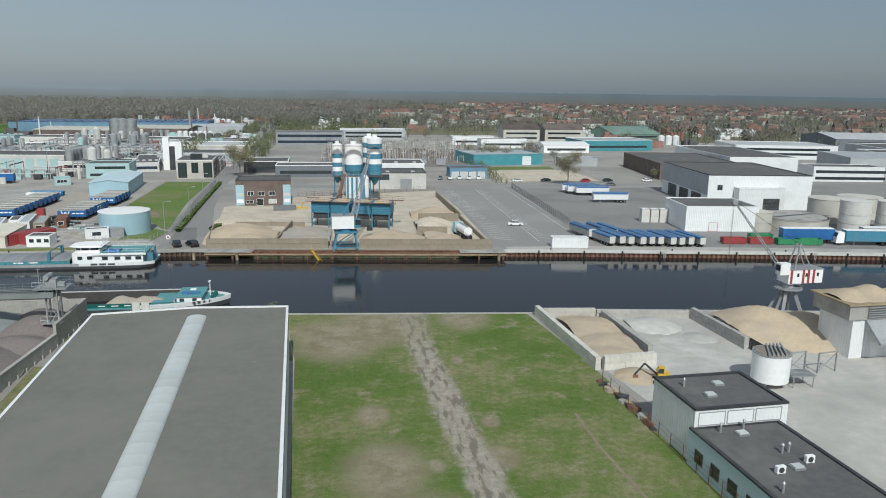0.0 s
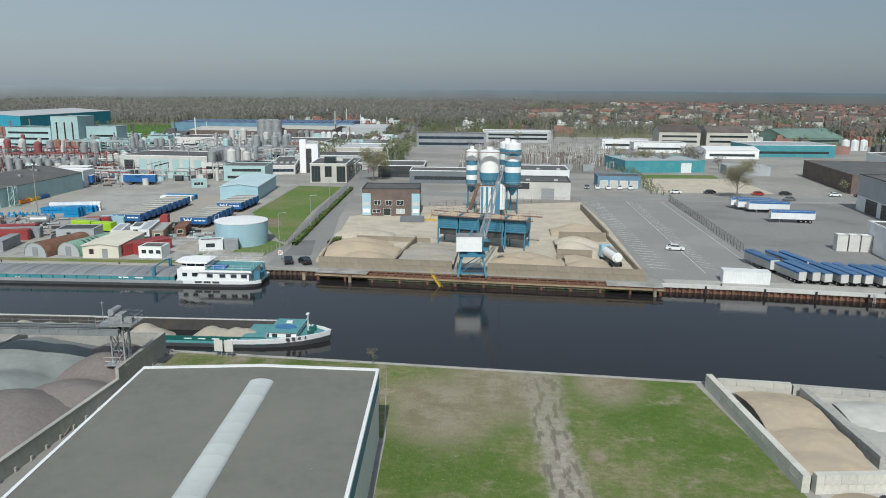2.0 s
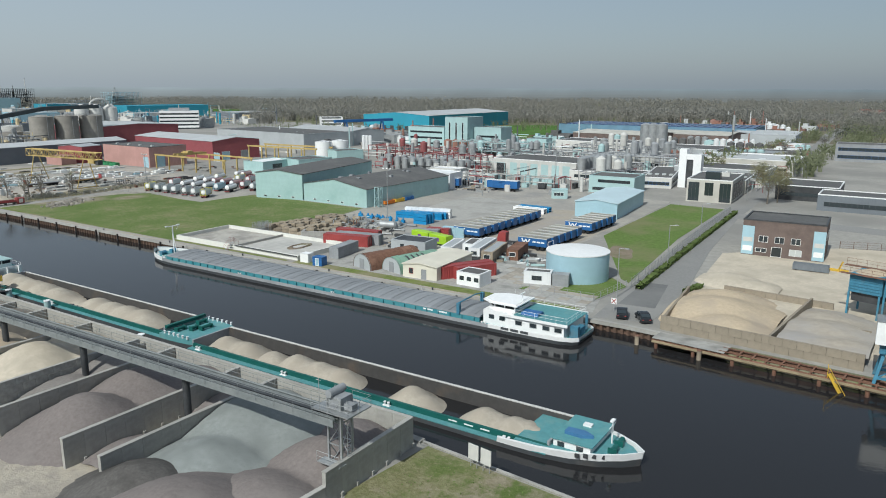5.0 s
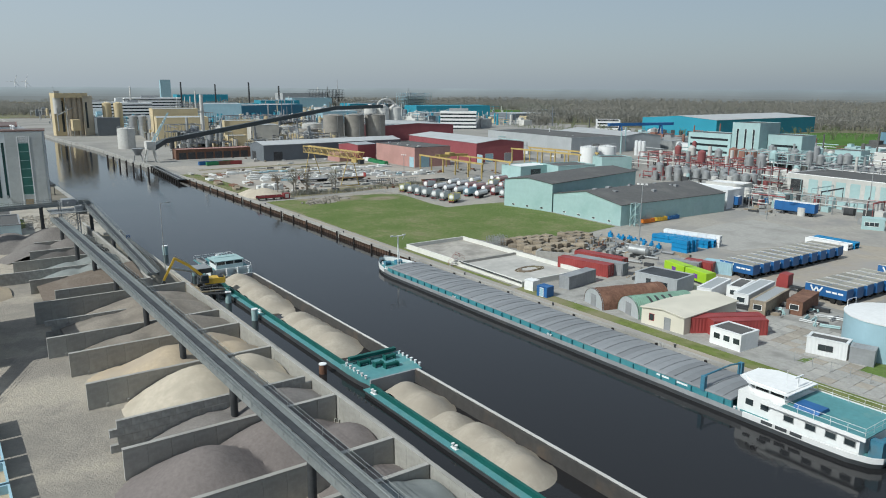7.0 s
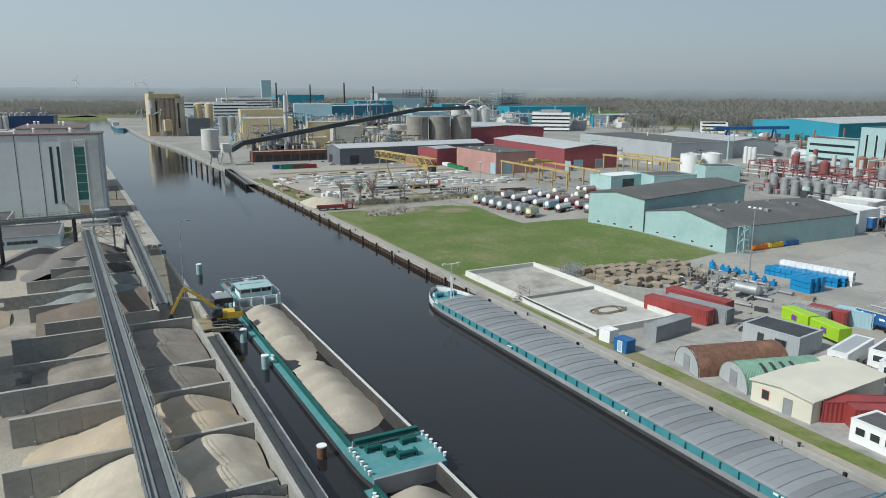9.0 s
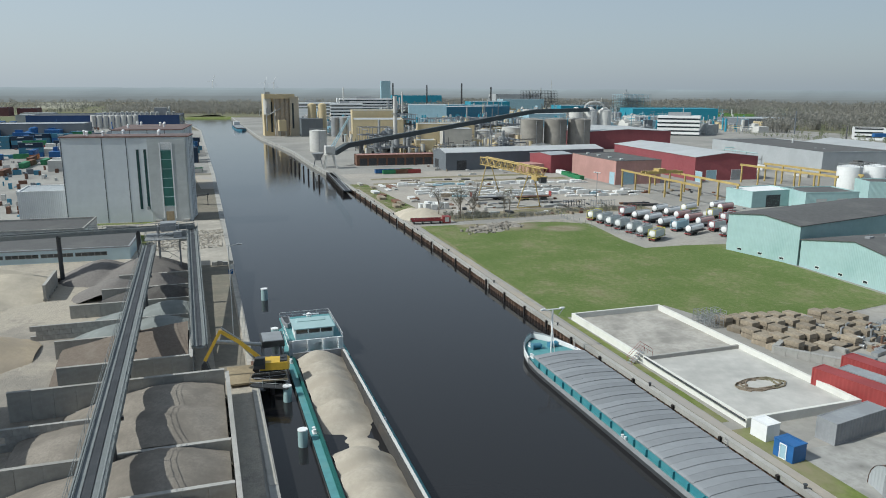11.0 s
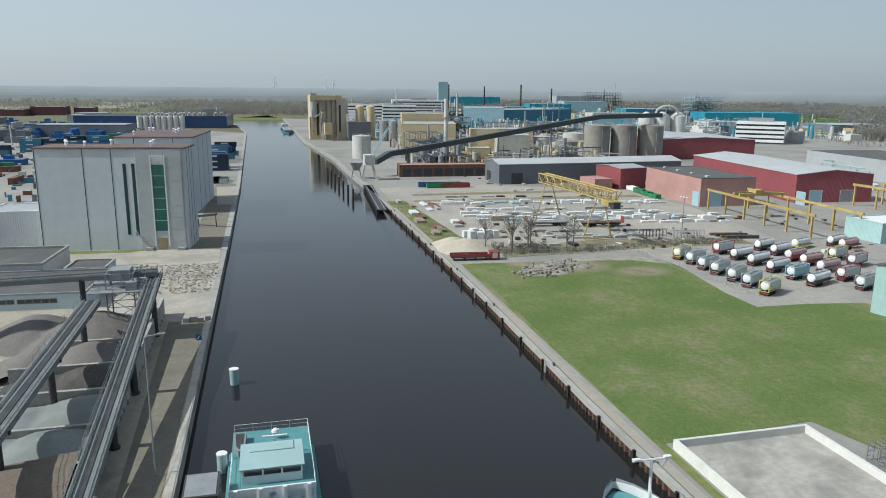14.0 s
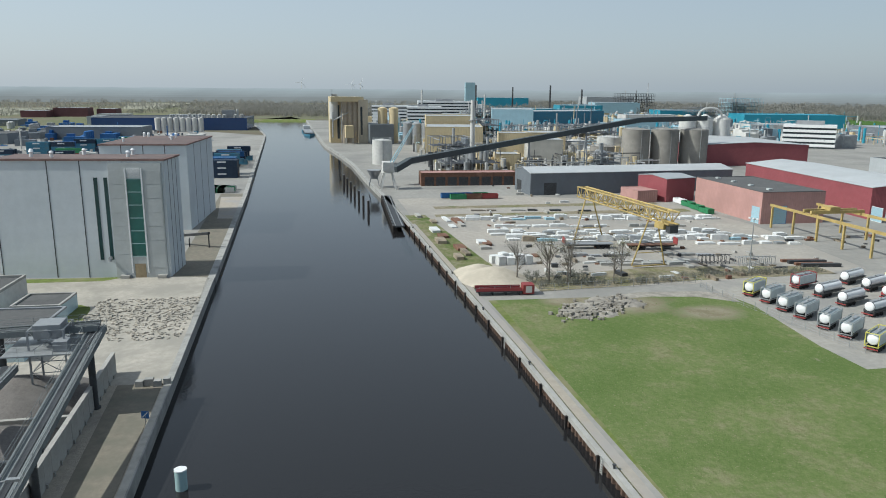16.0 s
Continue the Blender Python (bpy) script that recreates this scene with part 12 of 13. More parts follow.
process_block(-960, 580, 30, 36, 20, 243, "blue-grey process structure of the far works", [GREY_PAINT, TANK_BLUE, PALE_CONCRETE])
process_block(-1180, 500, 40, 40, 18, 232, "bluish process structure in the far works", [TANK_BLUE, STEEL, PALE_CONCRETE])
process_block(-1020, 440, 40, 40, 16, 233, "bluish process structure in the far works", [TANK_BLUE, STEEL, PALE_CONCRETE])
process_block(-940, 300, 40, 40, 18, 234, "grey process structure in the far works", [GREY_PAINT, STEEL, PALE_CONCRETE])
process_block(-760, 250, 40, 40, 14, 235, "grey process structure in the far works", [GREY_PAINT, STEEL, OCHRE])
process_block(-700, 330, 30, 50, 12, 236, "grey process structure in the far works", [GREY_PAINT, STEEL, PALE_CONCRETE])
for x, y, h, r_ in ((-1300, 520, 46, 1.6), (-1260, 560, 40, 1.6), (-1000, 330, 44, 1.2), (-900, 250, 38, 1.0), (-1090, 400, 42, 1.2), (-820, 300, 34, 1.0)):
    c = thing("chimney_stack", "tall slim chimney in the distance", "chimney", at(x, y, 0), "far chimneys")
    part("shaft", Mesh().cyl(0, 0, 0, h, r_, r_ * 0.8, 12), DARK_STEEL if h > 39 else PALE_CONCRETE, c)
for x, y, h in ((-4300, 60, 70), (-4200, 330, 62), (-4250, 380, 62)):
    t = thing("wind_turbine", "white wind turbine on the far horizon", "wind turbine", at(x, y, 0), "wind turbines")
    part("tower", Mesh().cyl(0, 0, 0, h, 2.4, 1.4, 10), WHITE, t)
    for k in range(3):
        a = 0.4 + k * 2.094
        part("blade", Mesh().rod((3, 0, h), (3, math.sin(a) * 38, h + math.cos(a) * 38), 1.4, 6, 0.4), WHITE, t)

def far_clutter(name, spots, n, seed, mats, label, big=1.0, pipes=0.4):
    """Small sheds, tanks, vessels and pipe runs that crowd the distance, one mesh for each colour."""
    r = random.Random(seed)
    sets = [Mesh() for _ in mats]
    for _ in range(n):
        (x0, x1, y0, y1), m = r.choice(spots), r.choice(sets)
        x, y = r.uniform(x0, x1), r.uniform(y0, y1)
        k = r.random()
        if k < pipes:
            z, L = r.uniform(2, 8) * big, r.uniform(8, 30)
            for q in range(3):
                if r.random() < 0.6:
                    m.rod((x, y + q, z), (x + L, y + q, z), 0.25, 5)
                else:
                    m.rod((x + q, y, z + 1), (x + q, y + L, z + 1), 0.25, 5)
            for q in range(3):
                m.box(x + q * L / 3, y - 0.2, 0, x + q * L / 3 + 0.4, y + 0.2, z)
        elif k < pipes + 0.25:
            h, d = r.uniform(4, 13) * big, r.uniform(0.8, 2.6)
            for q in range(r.randint(1, 4)):
                m.cyl(x + q * d * 2.3, y, 0, h, d, n=9).cyl(x + q * d * 2.3, y, h, h + d * 0.4, d, d * 0.2, 9)
        elif k < pipes + 0.33:
            m.cyl(x, y, 0, r.uniform(14, 26) * big, 0.5, 0.4, 7)
        else:
            lx, ly, h = r.uniform(5, 18), r.uniform(5, 14), r.uniform(3, 9) * big
            m.box(x, y, 0, x + lx, y + ly, h).box(x + 1, y + 1, h, x + 1 + lx * 0.35, y + 1 + ly * 0.4, h + r.uniform(0.6, 2.6))
    for m, mat in zip(sets, mats):
        single(name, m, mat, label, "industrial plant", kind="stuff", smooth=0)


far_clutter("far_works", ((-980, -640, 330, 520), (-1250, -900, 300, 620), (-900, -560, 420, 600), (-760, -520, 200, 330), (-1200, -850, 160, 300)), 420, 611, (GREY_PAINT, TANK_BLUE, PALE_CONCRETE, OCHRE, SLATE_SHEET, STEEL), "crowded sheds, vessels and pipe runs of the far works")
far_clutter("chemical_works", ((-330, -160, 420, 520), (-120, -70, 400, 560), (-420, -300, 380, 560), (-300, -90, 500, 560)), 170, 612, (STEEL, WHITE_SHEET, MINT_PAINT, BITUMEN, RED_BRICK), "crowded sheds, tanks and pipe runs behind the chemical works", 0.7)
far_clutter("terminal_clutter", ((-760, -430, -60, 60), (-900, -500, -140, -40)), 90, 613, (GREY_PAINT, SLATE_SHEET, BLUE, PALE_CONCRETE), "stacked boxes and plant on the far terminal", 0.6, 0.1)
far_clutter("town_edge", ((-40, 420, 620, 900), (-250, -100, 640, 900), (160, 520, 480, 700)), 170, 614, (PALE_ROOF, WHITE_SHEET, BITUMEN, RED_BRICK, TILE_RED), "low sheds and blocks among the trees of the town", 0.75, 0.0)


# ---- behind the plant: substation, offices, town ----
def substation():
    r = random.Random(88)
    zone("substation_grit", [(-18, 366), (56, 368), (60, 382), (74, 384), (82, 484), (-18, 480)], GRAVEL, 0.03, "grey gravel of the substation")
    for i in range(9):
        for j in range(5):
            ob = thing("switch_gantry", "thin grey steel gantry in the substation", "gantry", at(-14 + i * 8 + j * 3, 392 + j * 20, 0, r.choice((0, 0, 90))), "substation gantries")
            part("portal", Mesh().box(-3.2, -0.11, 0, -2.98, 0.11, 7.7).box(2.98, -0.11, 0, 3.2, 0.11, 7.7).box(-3.2, -0.14, 7.7, 3.2, 0.14, 8.0), OLD_CONCRETE, ob)
    for i in range(6):
        ob = thing("transformer", "grey transformer block in the substation", "transformer", at(-8 + i * 10, 374, 0), "transformers")
        part("tank", Mesh().box(0, 0, 0.3, 5, 3.2, 3.6), GREY_PAINT, ob)
        for k in range(3):
            part("bushing", Mesh().cyl(1 + k * 1.4, 1.6, 3.6, 5.4, 0.2, n=8), BRICK, ob)
    for mat, n in ((OLD_CONCRETE, 230), (BRICK, 120), (PALE_CONCRETE, 90)):
        gear = Mesh()
        for _ in range(n):
            x, y, h = r.uniform(-16, 72), r.uniform(385, 480), r.uniform(2.5, 6.5)
            gear.box(x - 0.12, y - 0.12, 0, x + 0.12, y + 0.12, h)
            if r.random() < 0.6:
                gear.box(x - 1.3, y - 0.1, h, x + 1.3, y + 0.1, h + 0.2)
                for k in (-1.2, 0, 1.2):
                    gear.cyl(x + k, y, h + 0.2, h + 1.1, 0.13, n=5)
        single("switch_gear", gear, mat, "rows of posts, insulators and busbars in the substation", "switchgear", kind="stuff", smooth=0)


substation()
DULL_GREEN = surf("dull_green_roof", (0.17, 0.25, 0.21), 0.7, var=0.1, grain=0.6, patch=0.1)
for x0, y0, x1, y1, d, h, w, rf, lab, ridge in ((-50, 340, -30, 341, 22, 5, DARK_STEEL, BITUMEN, "dark grey office", 0),
                                            (-34, 322, -8, 323, 14, 5, SLATE_SHEET, BITUMEN, "dark slate workshop", 0), (-10, 560, 40, 562, 22, 8, GREY_SHEET, PALE_ROOF, "pale roofed hall", 0), (86, 492, 118, 494, 12, 6, WHITE_SHEET, BITUMEN, "white office row with dark windows", 0), (70, 520, 100, 520, 12, 6, WHITE_SHEET, BITUMEN, "white office row with dark windows", 0),
                                            (112, 545, 140, 545, 22, 10, BEIGE, TILE_DARK, "cream office with pyramid roofs", 4), (145, 548, 175, 548, 22, 10, BEIGE, TILE_DARK, "cream office with pyramid roofs", 4), (150, 470, 200, 475, 30, 7, TEAL, GREY_SHEET, "teal hall beyond the substation", 0), (120, 455, 150, 456, 20, 5, WHITE, WHITE, "white tented store", 1.5),
                                            (215, 590, 262, 606, 40, 4, DULL_GREEN, DULL_GREEN, "hall with a big dull green roof", 6), (230, 420, 290, 410, 40, 8, WHITE_SHEET, PALE_ROOF, "white hall with flat roof", 0), (300, 380, 360, 370, 50, 9, GREY_SHEET, BITUMEN, "grey hall", 0), (330, 470, 430, 450, 60, 9, SLATE_SHEET, PALE_ROOF, "grey sawtooth hall", 3),
                                            (270, 340, 330, 326, 40, 9, GREY_SHEET, BITUMEN, "pale blue-grey hall", 0), (330, 320, 420, 300, 50, 9, PALE_CONCRETE, BITUMEN, "pale hall", 0)):
    L = math.hypot(x1 - x0, y1 - y0)
    hall("estate_building", (x0, y0), (x1, y1), d, h, w, rf, lab + " on the estate", "building", ridge=ridge, run="x", trim=WHITE, opens=[("S", L / 2, h * 0.3, L * 0.85, 1.4, "window", DARK_STEEL)] + ([("S", L / 2, h * 0.65, L * 0.85, 1.4, "window", DARK_STEEL)] if h >= 8 else []))


def house_meshes():
    out = []
    for L, W, h, rf in ((9, 8, 5.2, 4.2), (18, 8, 5.4, 4.2), (28, 8.5, 5.4, 4.4), (11, 9, 5.0, 5.0)):
        wl = Mesh().box(0, 0, 0, L, W, h)
        ro = Mesh().along_x([(-0.4, h - 0.2), (W + 0.4, h - 0.2), (W / 2, h + rf)], -0.3, L + 0.3)
        wi = Mesh()
        for k in range(int(L / 3)):
            wi.box(0.9 + k * 3, -0.05, 0.9, 2.3 + k * 3, 0.02, 2.2).box(0.9 + k * 3, -0.05, 3.3, 2.3 + k * 3, 0.02, 4.5)
        out.append((wl, ro, wi, Mesh().box(L * 0.3, W / 2 - 0.4, h + rf - 1.2, L * 0.3 + 0.8, W / 2 + 0.4, h + rf + 0.9)))
    return out


def town():
    r = random.Random(99)
    data = []
    for wl, ro, wi, ch in house_meshes():
        for wm in (RED_BRICK, BEIGE, PALE_CONCRETE):
            for tm in (TILE_RED, TILE_DARK):
                data.append((wl.data("wall", wm, 0), ro.data("roof", tm, 0), wi.data("windows", GLASS, 0), ch.data("chimney", BRICK, 0), "red tiled" if tm is TILE_RED else "dark tiled"))
    n = 0
    while n < 110:
        x, y = r.uniform(40, 1050), r.uniform(560, 1150)
        if (x < 160 and y < 800) or (x < 300 and y < 600):
            continue
        d = r.choice(data)
        ob = thing("town_house", "small brick town house with a %s roof" % d[4], "house", at(round(x / 26) * 26 + 0.2 * (y - 600), round(y / 34) * 34 + r.uniform(-3, 3), 0, r.choice((-8, -8, -8, 82)) + r.uniform(-3, 3)), "town houses")
        for nm, me in zip(("wall", "roof"), d):
            piece(nm, me, ob)
        n += 1
    far_w, far_r, far_d = Mesh(), Mesh(), Mesh()
    for _ in range(1700):
        x, y = r.uniform(-100, 2600), r.uniform(1050, 2100)
        if x < 300 and y > 1400:
            continue
        a = r.uniform(0, 3.14)
        c, s = math.cos(a), math.sin(a)
        L, W, h = r.uniform(9, 30), r.uniform(8, 10), r.uniform(4.5, 7)
        p = [(x + u * c - v * s, y + u * s + v * c) for u, v in ((0, 0), (L, 0), (L, W), (0, W))]
        far_w.prism(p, 0, h)
        q = [((p[0][0] + p[3][0]) / 2, (p[0][1] + p[3][1]) / 2), ((p[1][0] + p[2][0]) / 2, (p[1][1] + p[2][1]) / 2)]
        t = far_r if r.random() < 0.3 else far_d
        t.add([(*p[0], h), (*p[1], h), (*q[1], h + 4), (*q[0], h + 4), (*p[2], h), (*p[3], h)], [(0, 1, 2, 3), (4, 5, 3, 2), (0, 3, 5), (1, 4, 2)])
    single("far_house_walls", far_w, BEIGE, "walls of the distant town's houses", "houses", kind="stuff", smooth=0)
    single("far_red_roofs", far_r, TILE_RED, "red tiled roofs of the distant town", "roofs", kind="stuff", smooth=0)
    single("far_dark_roofs", far_d, TILE_DARK, "dark roofs of the distant town", "roofs", kind="stuff", smooth=0)


town()


# ---- trees ----
def tree(x, y, h, cr, leaf, label, seed, leaves=900, name="tree", size=0.28):
    r = random.Random(seed)
    ob = thing(name, label, "tree", at(x, y, 0), "trees")
    t = Mesh()
    t.rod((0, 0, 0), (0.1, 0, h * 0.35), 0.02 * h, 10, 0.014 * h).rod((0.1, 0, h * 0.35), (0, 0.15, h * 0.75), 0.014 * h, 8, 0.006 * h)
    ends = []
    for i in range(13):
        a, z0 = r.uniform(0, 6.28), h * r.uniform(0.22, 0.6)
        p = Vector((0.05, 0.03, z0))
        q = Vector((math.cos(a) * cr * r.uniform(0.35, 0.75), math.sin(a) * cr * r.uniform(0.35, 0.75), min(h * 0.95, z0 + h * r.uniform(0.15, 0.4))))
        t.rod(p, q, 0.007 * h, 6, 0.003 * h)
        for _ in range(4):
            e = q + Vector((r.uniform(-1, 1), r.uniform(-1, 1), r.uniform(-0.2, 1.0))) * (cr * 0.32)
            t.rod(p.lerp(q, r.uniform(0.5, 1)), e, 0.004 * h, 4, 0.0015 * h)
            ends.append(e)
    part("trunk", t, BARK, ob)
    c = Mesh()
    for _ in range(leaves):
        e = r.choice(ends)
        p = e + Vector((r.gauss(0, 1), r.gauss(0, 1), r.gauss(0, 0.8))) * (cr * 0.16)
        u = Vector((r.uniform(-1, 1), r.uniform(-1, 1), r.uniform(-1, 1))).normalized() * size * r.uniform(0.5, 1.2)
        v = Vector((r.uniform(-1, 1), r.uniform(-1, 1), r.uniform(-1, 1))).normalized() * size * r.uniform(0.3, 0.8)
        c.add([p - u, p + v, p + u], [(0, 1, 2)])
    part("crown", c, leaf, ob, smooth=0)
    return ob


tree(-49.6, 326, 12.8, 5.8, BUDS, "large budding willow with yellow-green twigs beside the street", 1, 5200, size=0.3)
tree(-47.5, 331.5, 10.5, 4.4, BUDS, "budding tree with yellow-green twigs beside the street", 2, 2400, size=0.3)
tree(88.5, 294.5, 13, 6.2, BUDS, "large budding tree beside the service road", 3, 6500, size=0.3)
tree(-14.0, 121.0, 2.6, 0.9, BUDS, "young budding shrub on the canal bank", 4, 500, "shrub", 0.1)
for i, (x, y, h) in enumerate(((-261, 180, 9.5), (-260, 186.5, 11), (-262.5, 192, 10.5), (-264, 204, 8.5), (-258.4, 200, 8), (-266, 188, 8), (-258.5, 190, 9.5))):
    tree(x, y, h, h * 0.33, BUDS if i % 2 else BARE, "slender bare tree beside the stock yard", 20 + i, 1300, size=0.13)
r = random.Random(5)
for i in range(60):
    x, y = r.choice(((r.uniform(-90, -60), r.uniform(380, 640)), (r.uniform(-46, 60), r.uniform(430, 620)), (r.uniform(60, 420), r.uniform(300, 620)), (r.uniform(64, 112), r.uniform(392, 418))))
    tree(x, y, r.uniform(6, 11), r.uniform(2.5, 4.5), r.choice((BARE, BARE, BUDS)), "bare spring tree on the estate", 100 + i, 260, size=0.5)


def woods(name, n, place, hmin, hmax, material, label, seed, quads=26, trunks=0.08):
    """Many bare trees of fine twig slivers that fan out from the boles; place gives a spot from a random source."""
    r = random.Random(seed)
    vs, fs = [], []
    for _ in range(n):
        x, y = place(r)
        stand = 1.0 + 0.35 * noise.noise(Vector((x * 0.006, y * 0.006, seed)))
        if hmax > 6 and noise.noise(Vector((x * 0.011, y * 0.011, seed + 5))) < -0.33:
            continue
        h = r.uniform(hmin, hmax) * stand
        w = h * r.uniform(0.24, 0.42)
        for q in range(quads):
            a, b = r.uniform(0, 6.28), math.sqrt(r.random())
            ca, sa = math.cos(a), math.sin(a)
            s = h * r.uniform(0.022, 0.045)
            th = r.uniform(0, 6.28)
            ux, uy = math.cos(th) * s, math.sin(th) * s
            if q < quads * trunks:
                low, top, b, lean = 0.0, h * 0.6, b * 0.3, 0.04
            else:
                mid = r.random()
                low = h * (0.28 + 0.52 * mid)
                b *= 1.0 - 0.5 * mid * mid
                top, lean = low + h * r.uniform(0.06, 0.18), r.uniform(0.03, 0.16)
            cx, cy = x + ca * w * b, y + sa * w * b
            lx, ly = ca * h * lean, sa * h * lean
            k = len(vs)
            vs += [(cx - ux, cy - uy, low), (cx + ux, cy + uy, low + s), (cx + lx + ux * 0.7, cy + ly + uy * 0.7, top), (cx + lx - ux * 0.6, cy + ly - uy * 0.6, top - s)]
            fs.append((k, k + 1, k + 2, k + 3))
    m = Mesh()
    m.v, m.f = vs, fs
    return single(name, m, material, label, "woods", kind="stuff", smooth=0)


def sector(a0, a1, r0, r1):
    """A spot between two bearings (degrees clockwise from +y) and two distances from the canal bend."""
    def f(r):
        a, d = radians(r.uniform(a0, a1)), r0 + (r1 - r0) * r.random() ** 1.4
        return -40 + d * math.sin(a), 140 + d * math.cos(a)
    return f


woods("north_woods", 9000, sector(-52, 4, 720, 2080), 9, 16, WOOD_TWIGS, "leafless grey-brown woods north of the estate", 301, 26)
woods("west_woods", 5200, sector(-78, -50, 1250, 2080), 9, 16, WOOD_TWIGS, "leafless grey-brown woods behind the works", 302, 26)
woods("town_trees", 4600, sector(-4, 62, 560, 2080), 7, 14, TOWN_TWIGS, "bare trees scattered through the town", 303, 24)
woods("town_green", 1500, sector(-6, 62, 480, 2080), 5, 11, GREEN_TWIGS, "budding trees scattered through the town", 304, 24)
woods("town_evergreens", 420, sector(-8, 62, 560, 2080), 6, 13, DARK_CROWNS, "dark evergreen trees scattered through the town", 309, 26)
woods("wood_edge", 700, sector(-50, 4, 580, 1000), 4, 10, GREEN_TWIGS, "budding trees along the woods' edge", 308, 26)
woods("south_west_woods", 1500, sector(-116, -82, 1500, 2080), 7, 12, WOOD_TWIGS, "bare woods beyond the canal's bend", 305, 24)
woods("bend_copse", 1700, lambda r: (r.uniform(-1420, -1120) - 60 * r.random(), r.uniform(-40, 330)), 9, 15, WOOD_TWIGS, "bare brown copse at the canal's bend", 306, 26)
woods("field_hedges", 900, lambda r: r.choice(((r.uniform(-1500, -860), -260 + r.gauss(0, 4)), (-900 + r.gauss(0, 5), r.uniform(-420, -150)), (r.uniform(-1900, -1200), -120 + r.gauss(0, 5)), (-1280 + r.gauss(0, 4), r.uniform(-420, -60)), (r.uniform(-860, -640), -140 + r.gauss(0, 6)))), 3, 8, TOWN_TWIGS, "bare hedgerows between the far fields", 310, 22)
woods("street_trees", 260, lambda r: r.choice(((r.uniform(-94, -84), r.uniform(380, 700)), (r.uniform(-62, -50), r.uniform(400, 700)), (r.uniform(-50, 20), r.uniform(600, 700)))), 5, 11, GREEN_TWIGS, "budding trees along the street", 311, 40)
woods("estate_shrubs", 260, lambda r: r.choice(((r.uniform(58, 66), r.uniform(296, 420)), (r.uniform(-380, -330), r.uniform(535, 560)), (r.uniform(-600, -400), r.uniform(545, 560)))), 2, 4, GREEN_TWIGS, "shrubs along the estate's plots", 307)
woods("fence_scrub", 420, lambda r: r.choice(((-257.5 + r.gauss(0, 0.9), r.uniform(183, 216)), (r.uniform(-266, -258), r.uniform(182, 196)), (-260.5 + r.gauss(0, 0.8), r.uniform(216, 250)))), 0.7, 1.8, TOWN_TWIGS, "dry brown scrub along the stock yard's fence", 312, 34)

# tree lines with painted haze, one behind another, that close the land towards the horizon
def painted_haze_ring(k, dist, top, near, far):
    """A glowing ring of distant woods with haze painted in; its tone goes from near (north-east) to far (west), where
    the haze is thicker.
    """
    rim = bpy.data.materials.new("painted_haze_tree_line")
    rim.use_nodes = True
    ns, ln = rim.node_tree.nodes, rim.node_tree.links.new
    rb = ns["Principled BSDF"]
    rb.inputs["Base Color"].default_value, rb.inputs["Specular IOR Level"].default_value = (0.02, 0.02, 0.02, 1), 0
    # the haze is painted as emission, so the ring glows by itself
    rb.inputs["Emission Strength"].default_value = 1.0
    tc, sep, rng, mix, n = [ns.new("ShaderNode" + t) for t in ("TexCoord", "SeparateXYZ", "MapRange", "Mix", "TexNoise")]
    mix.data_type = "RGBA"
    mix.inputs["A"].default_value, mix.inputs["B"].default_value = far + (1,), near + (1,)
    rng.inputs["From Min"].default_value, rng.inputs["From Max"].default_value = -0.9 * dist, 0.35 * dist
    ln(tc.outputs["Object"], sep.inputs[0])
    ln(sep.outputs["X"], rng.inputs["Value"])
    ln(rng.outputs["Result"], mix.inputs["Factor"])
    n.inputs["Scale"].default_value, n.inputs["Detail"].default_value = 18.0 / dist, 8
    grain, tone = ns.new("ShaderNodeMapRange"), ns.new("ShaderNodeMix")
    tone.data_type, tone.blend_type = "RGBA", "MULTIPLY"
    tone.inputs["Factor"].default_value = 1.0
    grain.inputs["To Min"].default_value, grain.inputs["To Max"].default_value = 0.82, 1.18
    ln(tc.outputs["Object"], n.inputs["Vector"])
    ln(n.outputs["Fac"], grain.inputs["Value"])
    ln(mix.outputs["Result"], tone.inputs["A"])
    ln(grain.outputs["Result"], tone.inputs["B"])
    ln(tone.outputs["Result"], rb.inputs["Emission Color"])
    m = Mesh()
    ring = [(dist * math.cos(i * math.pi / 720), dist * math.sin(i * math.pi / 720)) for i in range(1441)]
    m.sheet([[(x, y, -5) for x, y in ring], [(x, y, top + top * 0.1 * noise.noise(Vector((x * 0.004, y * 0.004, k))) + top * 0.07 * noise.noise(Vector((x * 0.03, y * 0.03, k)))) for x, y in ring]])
    single("backdrop_%d" % (k + 1), m, rim, "grey tree line backdrop near the horizon with glowing painted haze", "backdrop", kind="structure", smooth=0)


# each ring further out gets a stronger painted haze tone
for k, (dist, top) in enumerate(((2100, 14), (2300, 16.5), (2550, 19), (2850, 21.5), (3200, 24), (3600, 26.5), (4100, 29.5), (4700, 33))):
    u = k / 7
    painted_haze_ring(k, dist, top, tuple(a + (b - a) * u for a, b in zip((0.125, 0.13, 0.125), (0.115, 0.155, 0.185))), tuple(a + (b - a) * u ** 0.7 for a, b in zip((0.2, 0.215, 0.218), (0.31, 0.35, 0.37))))


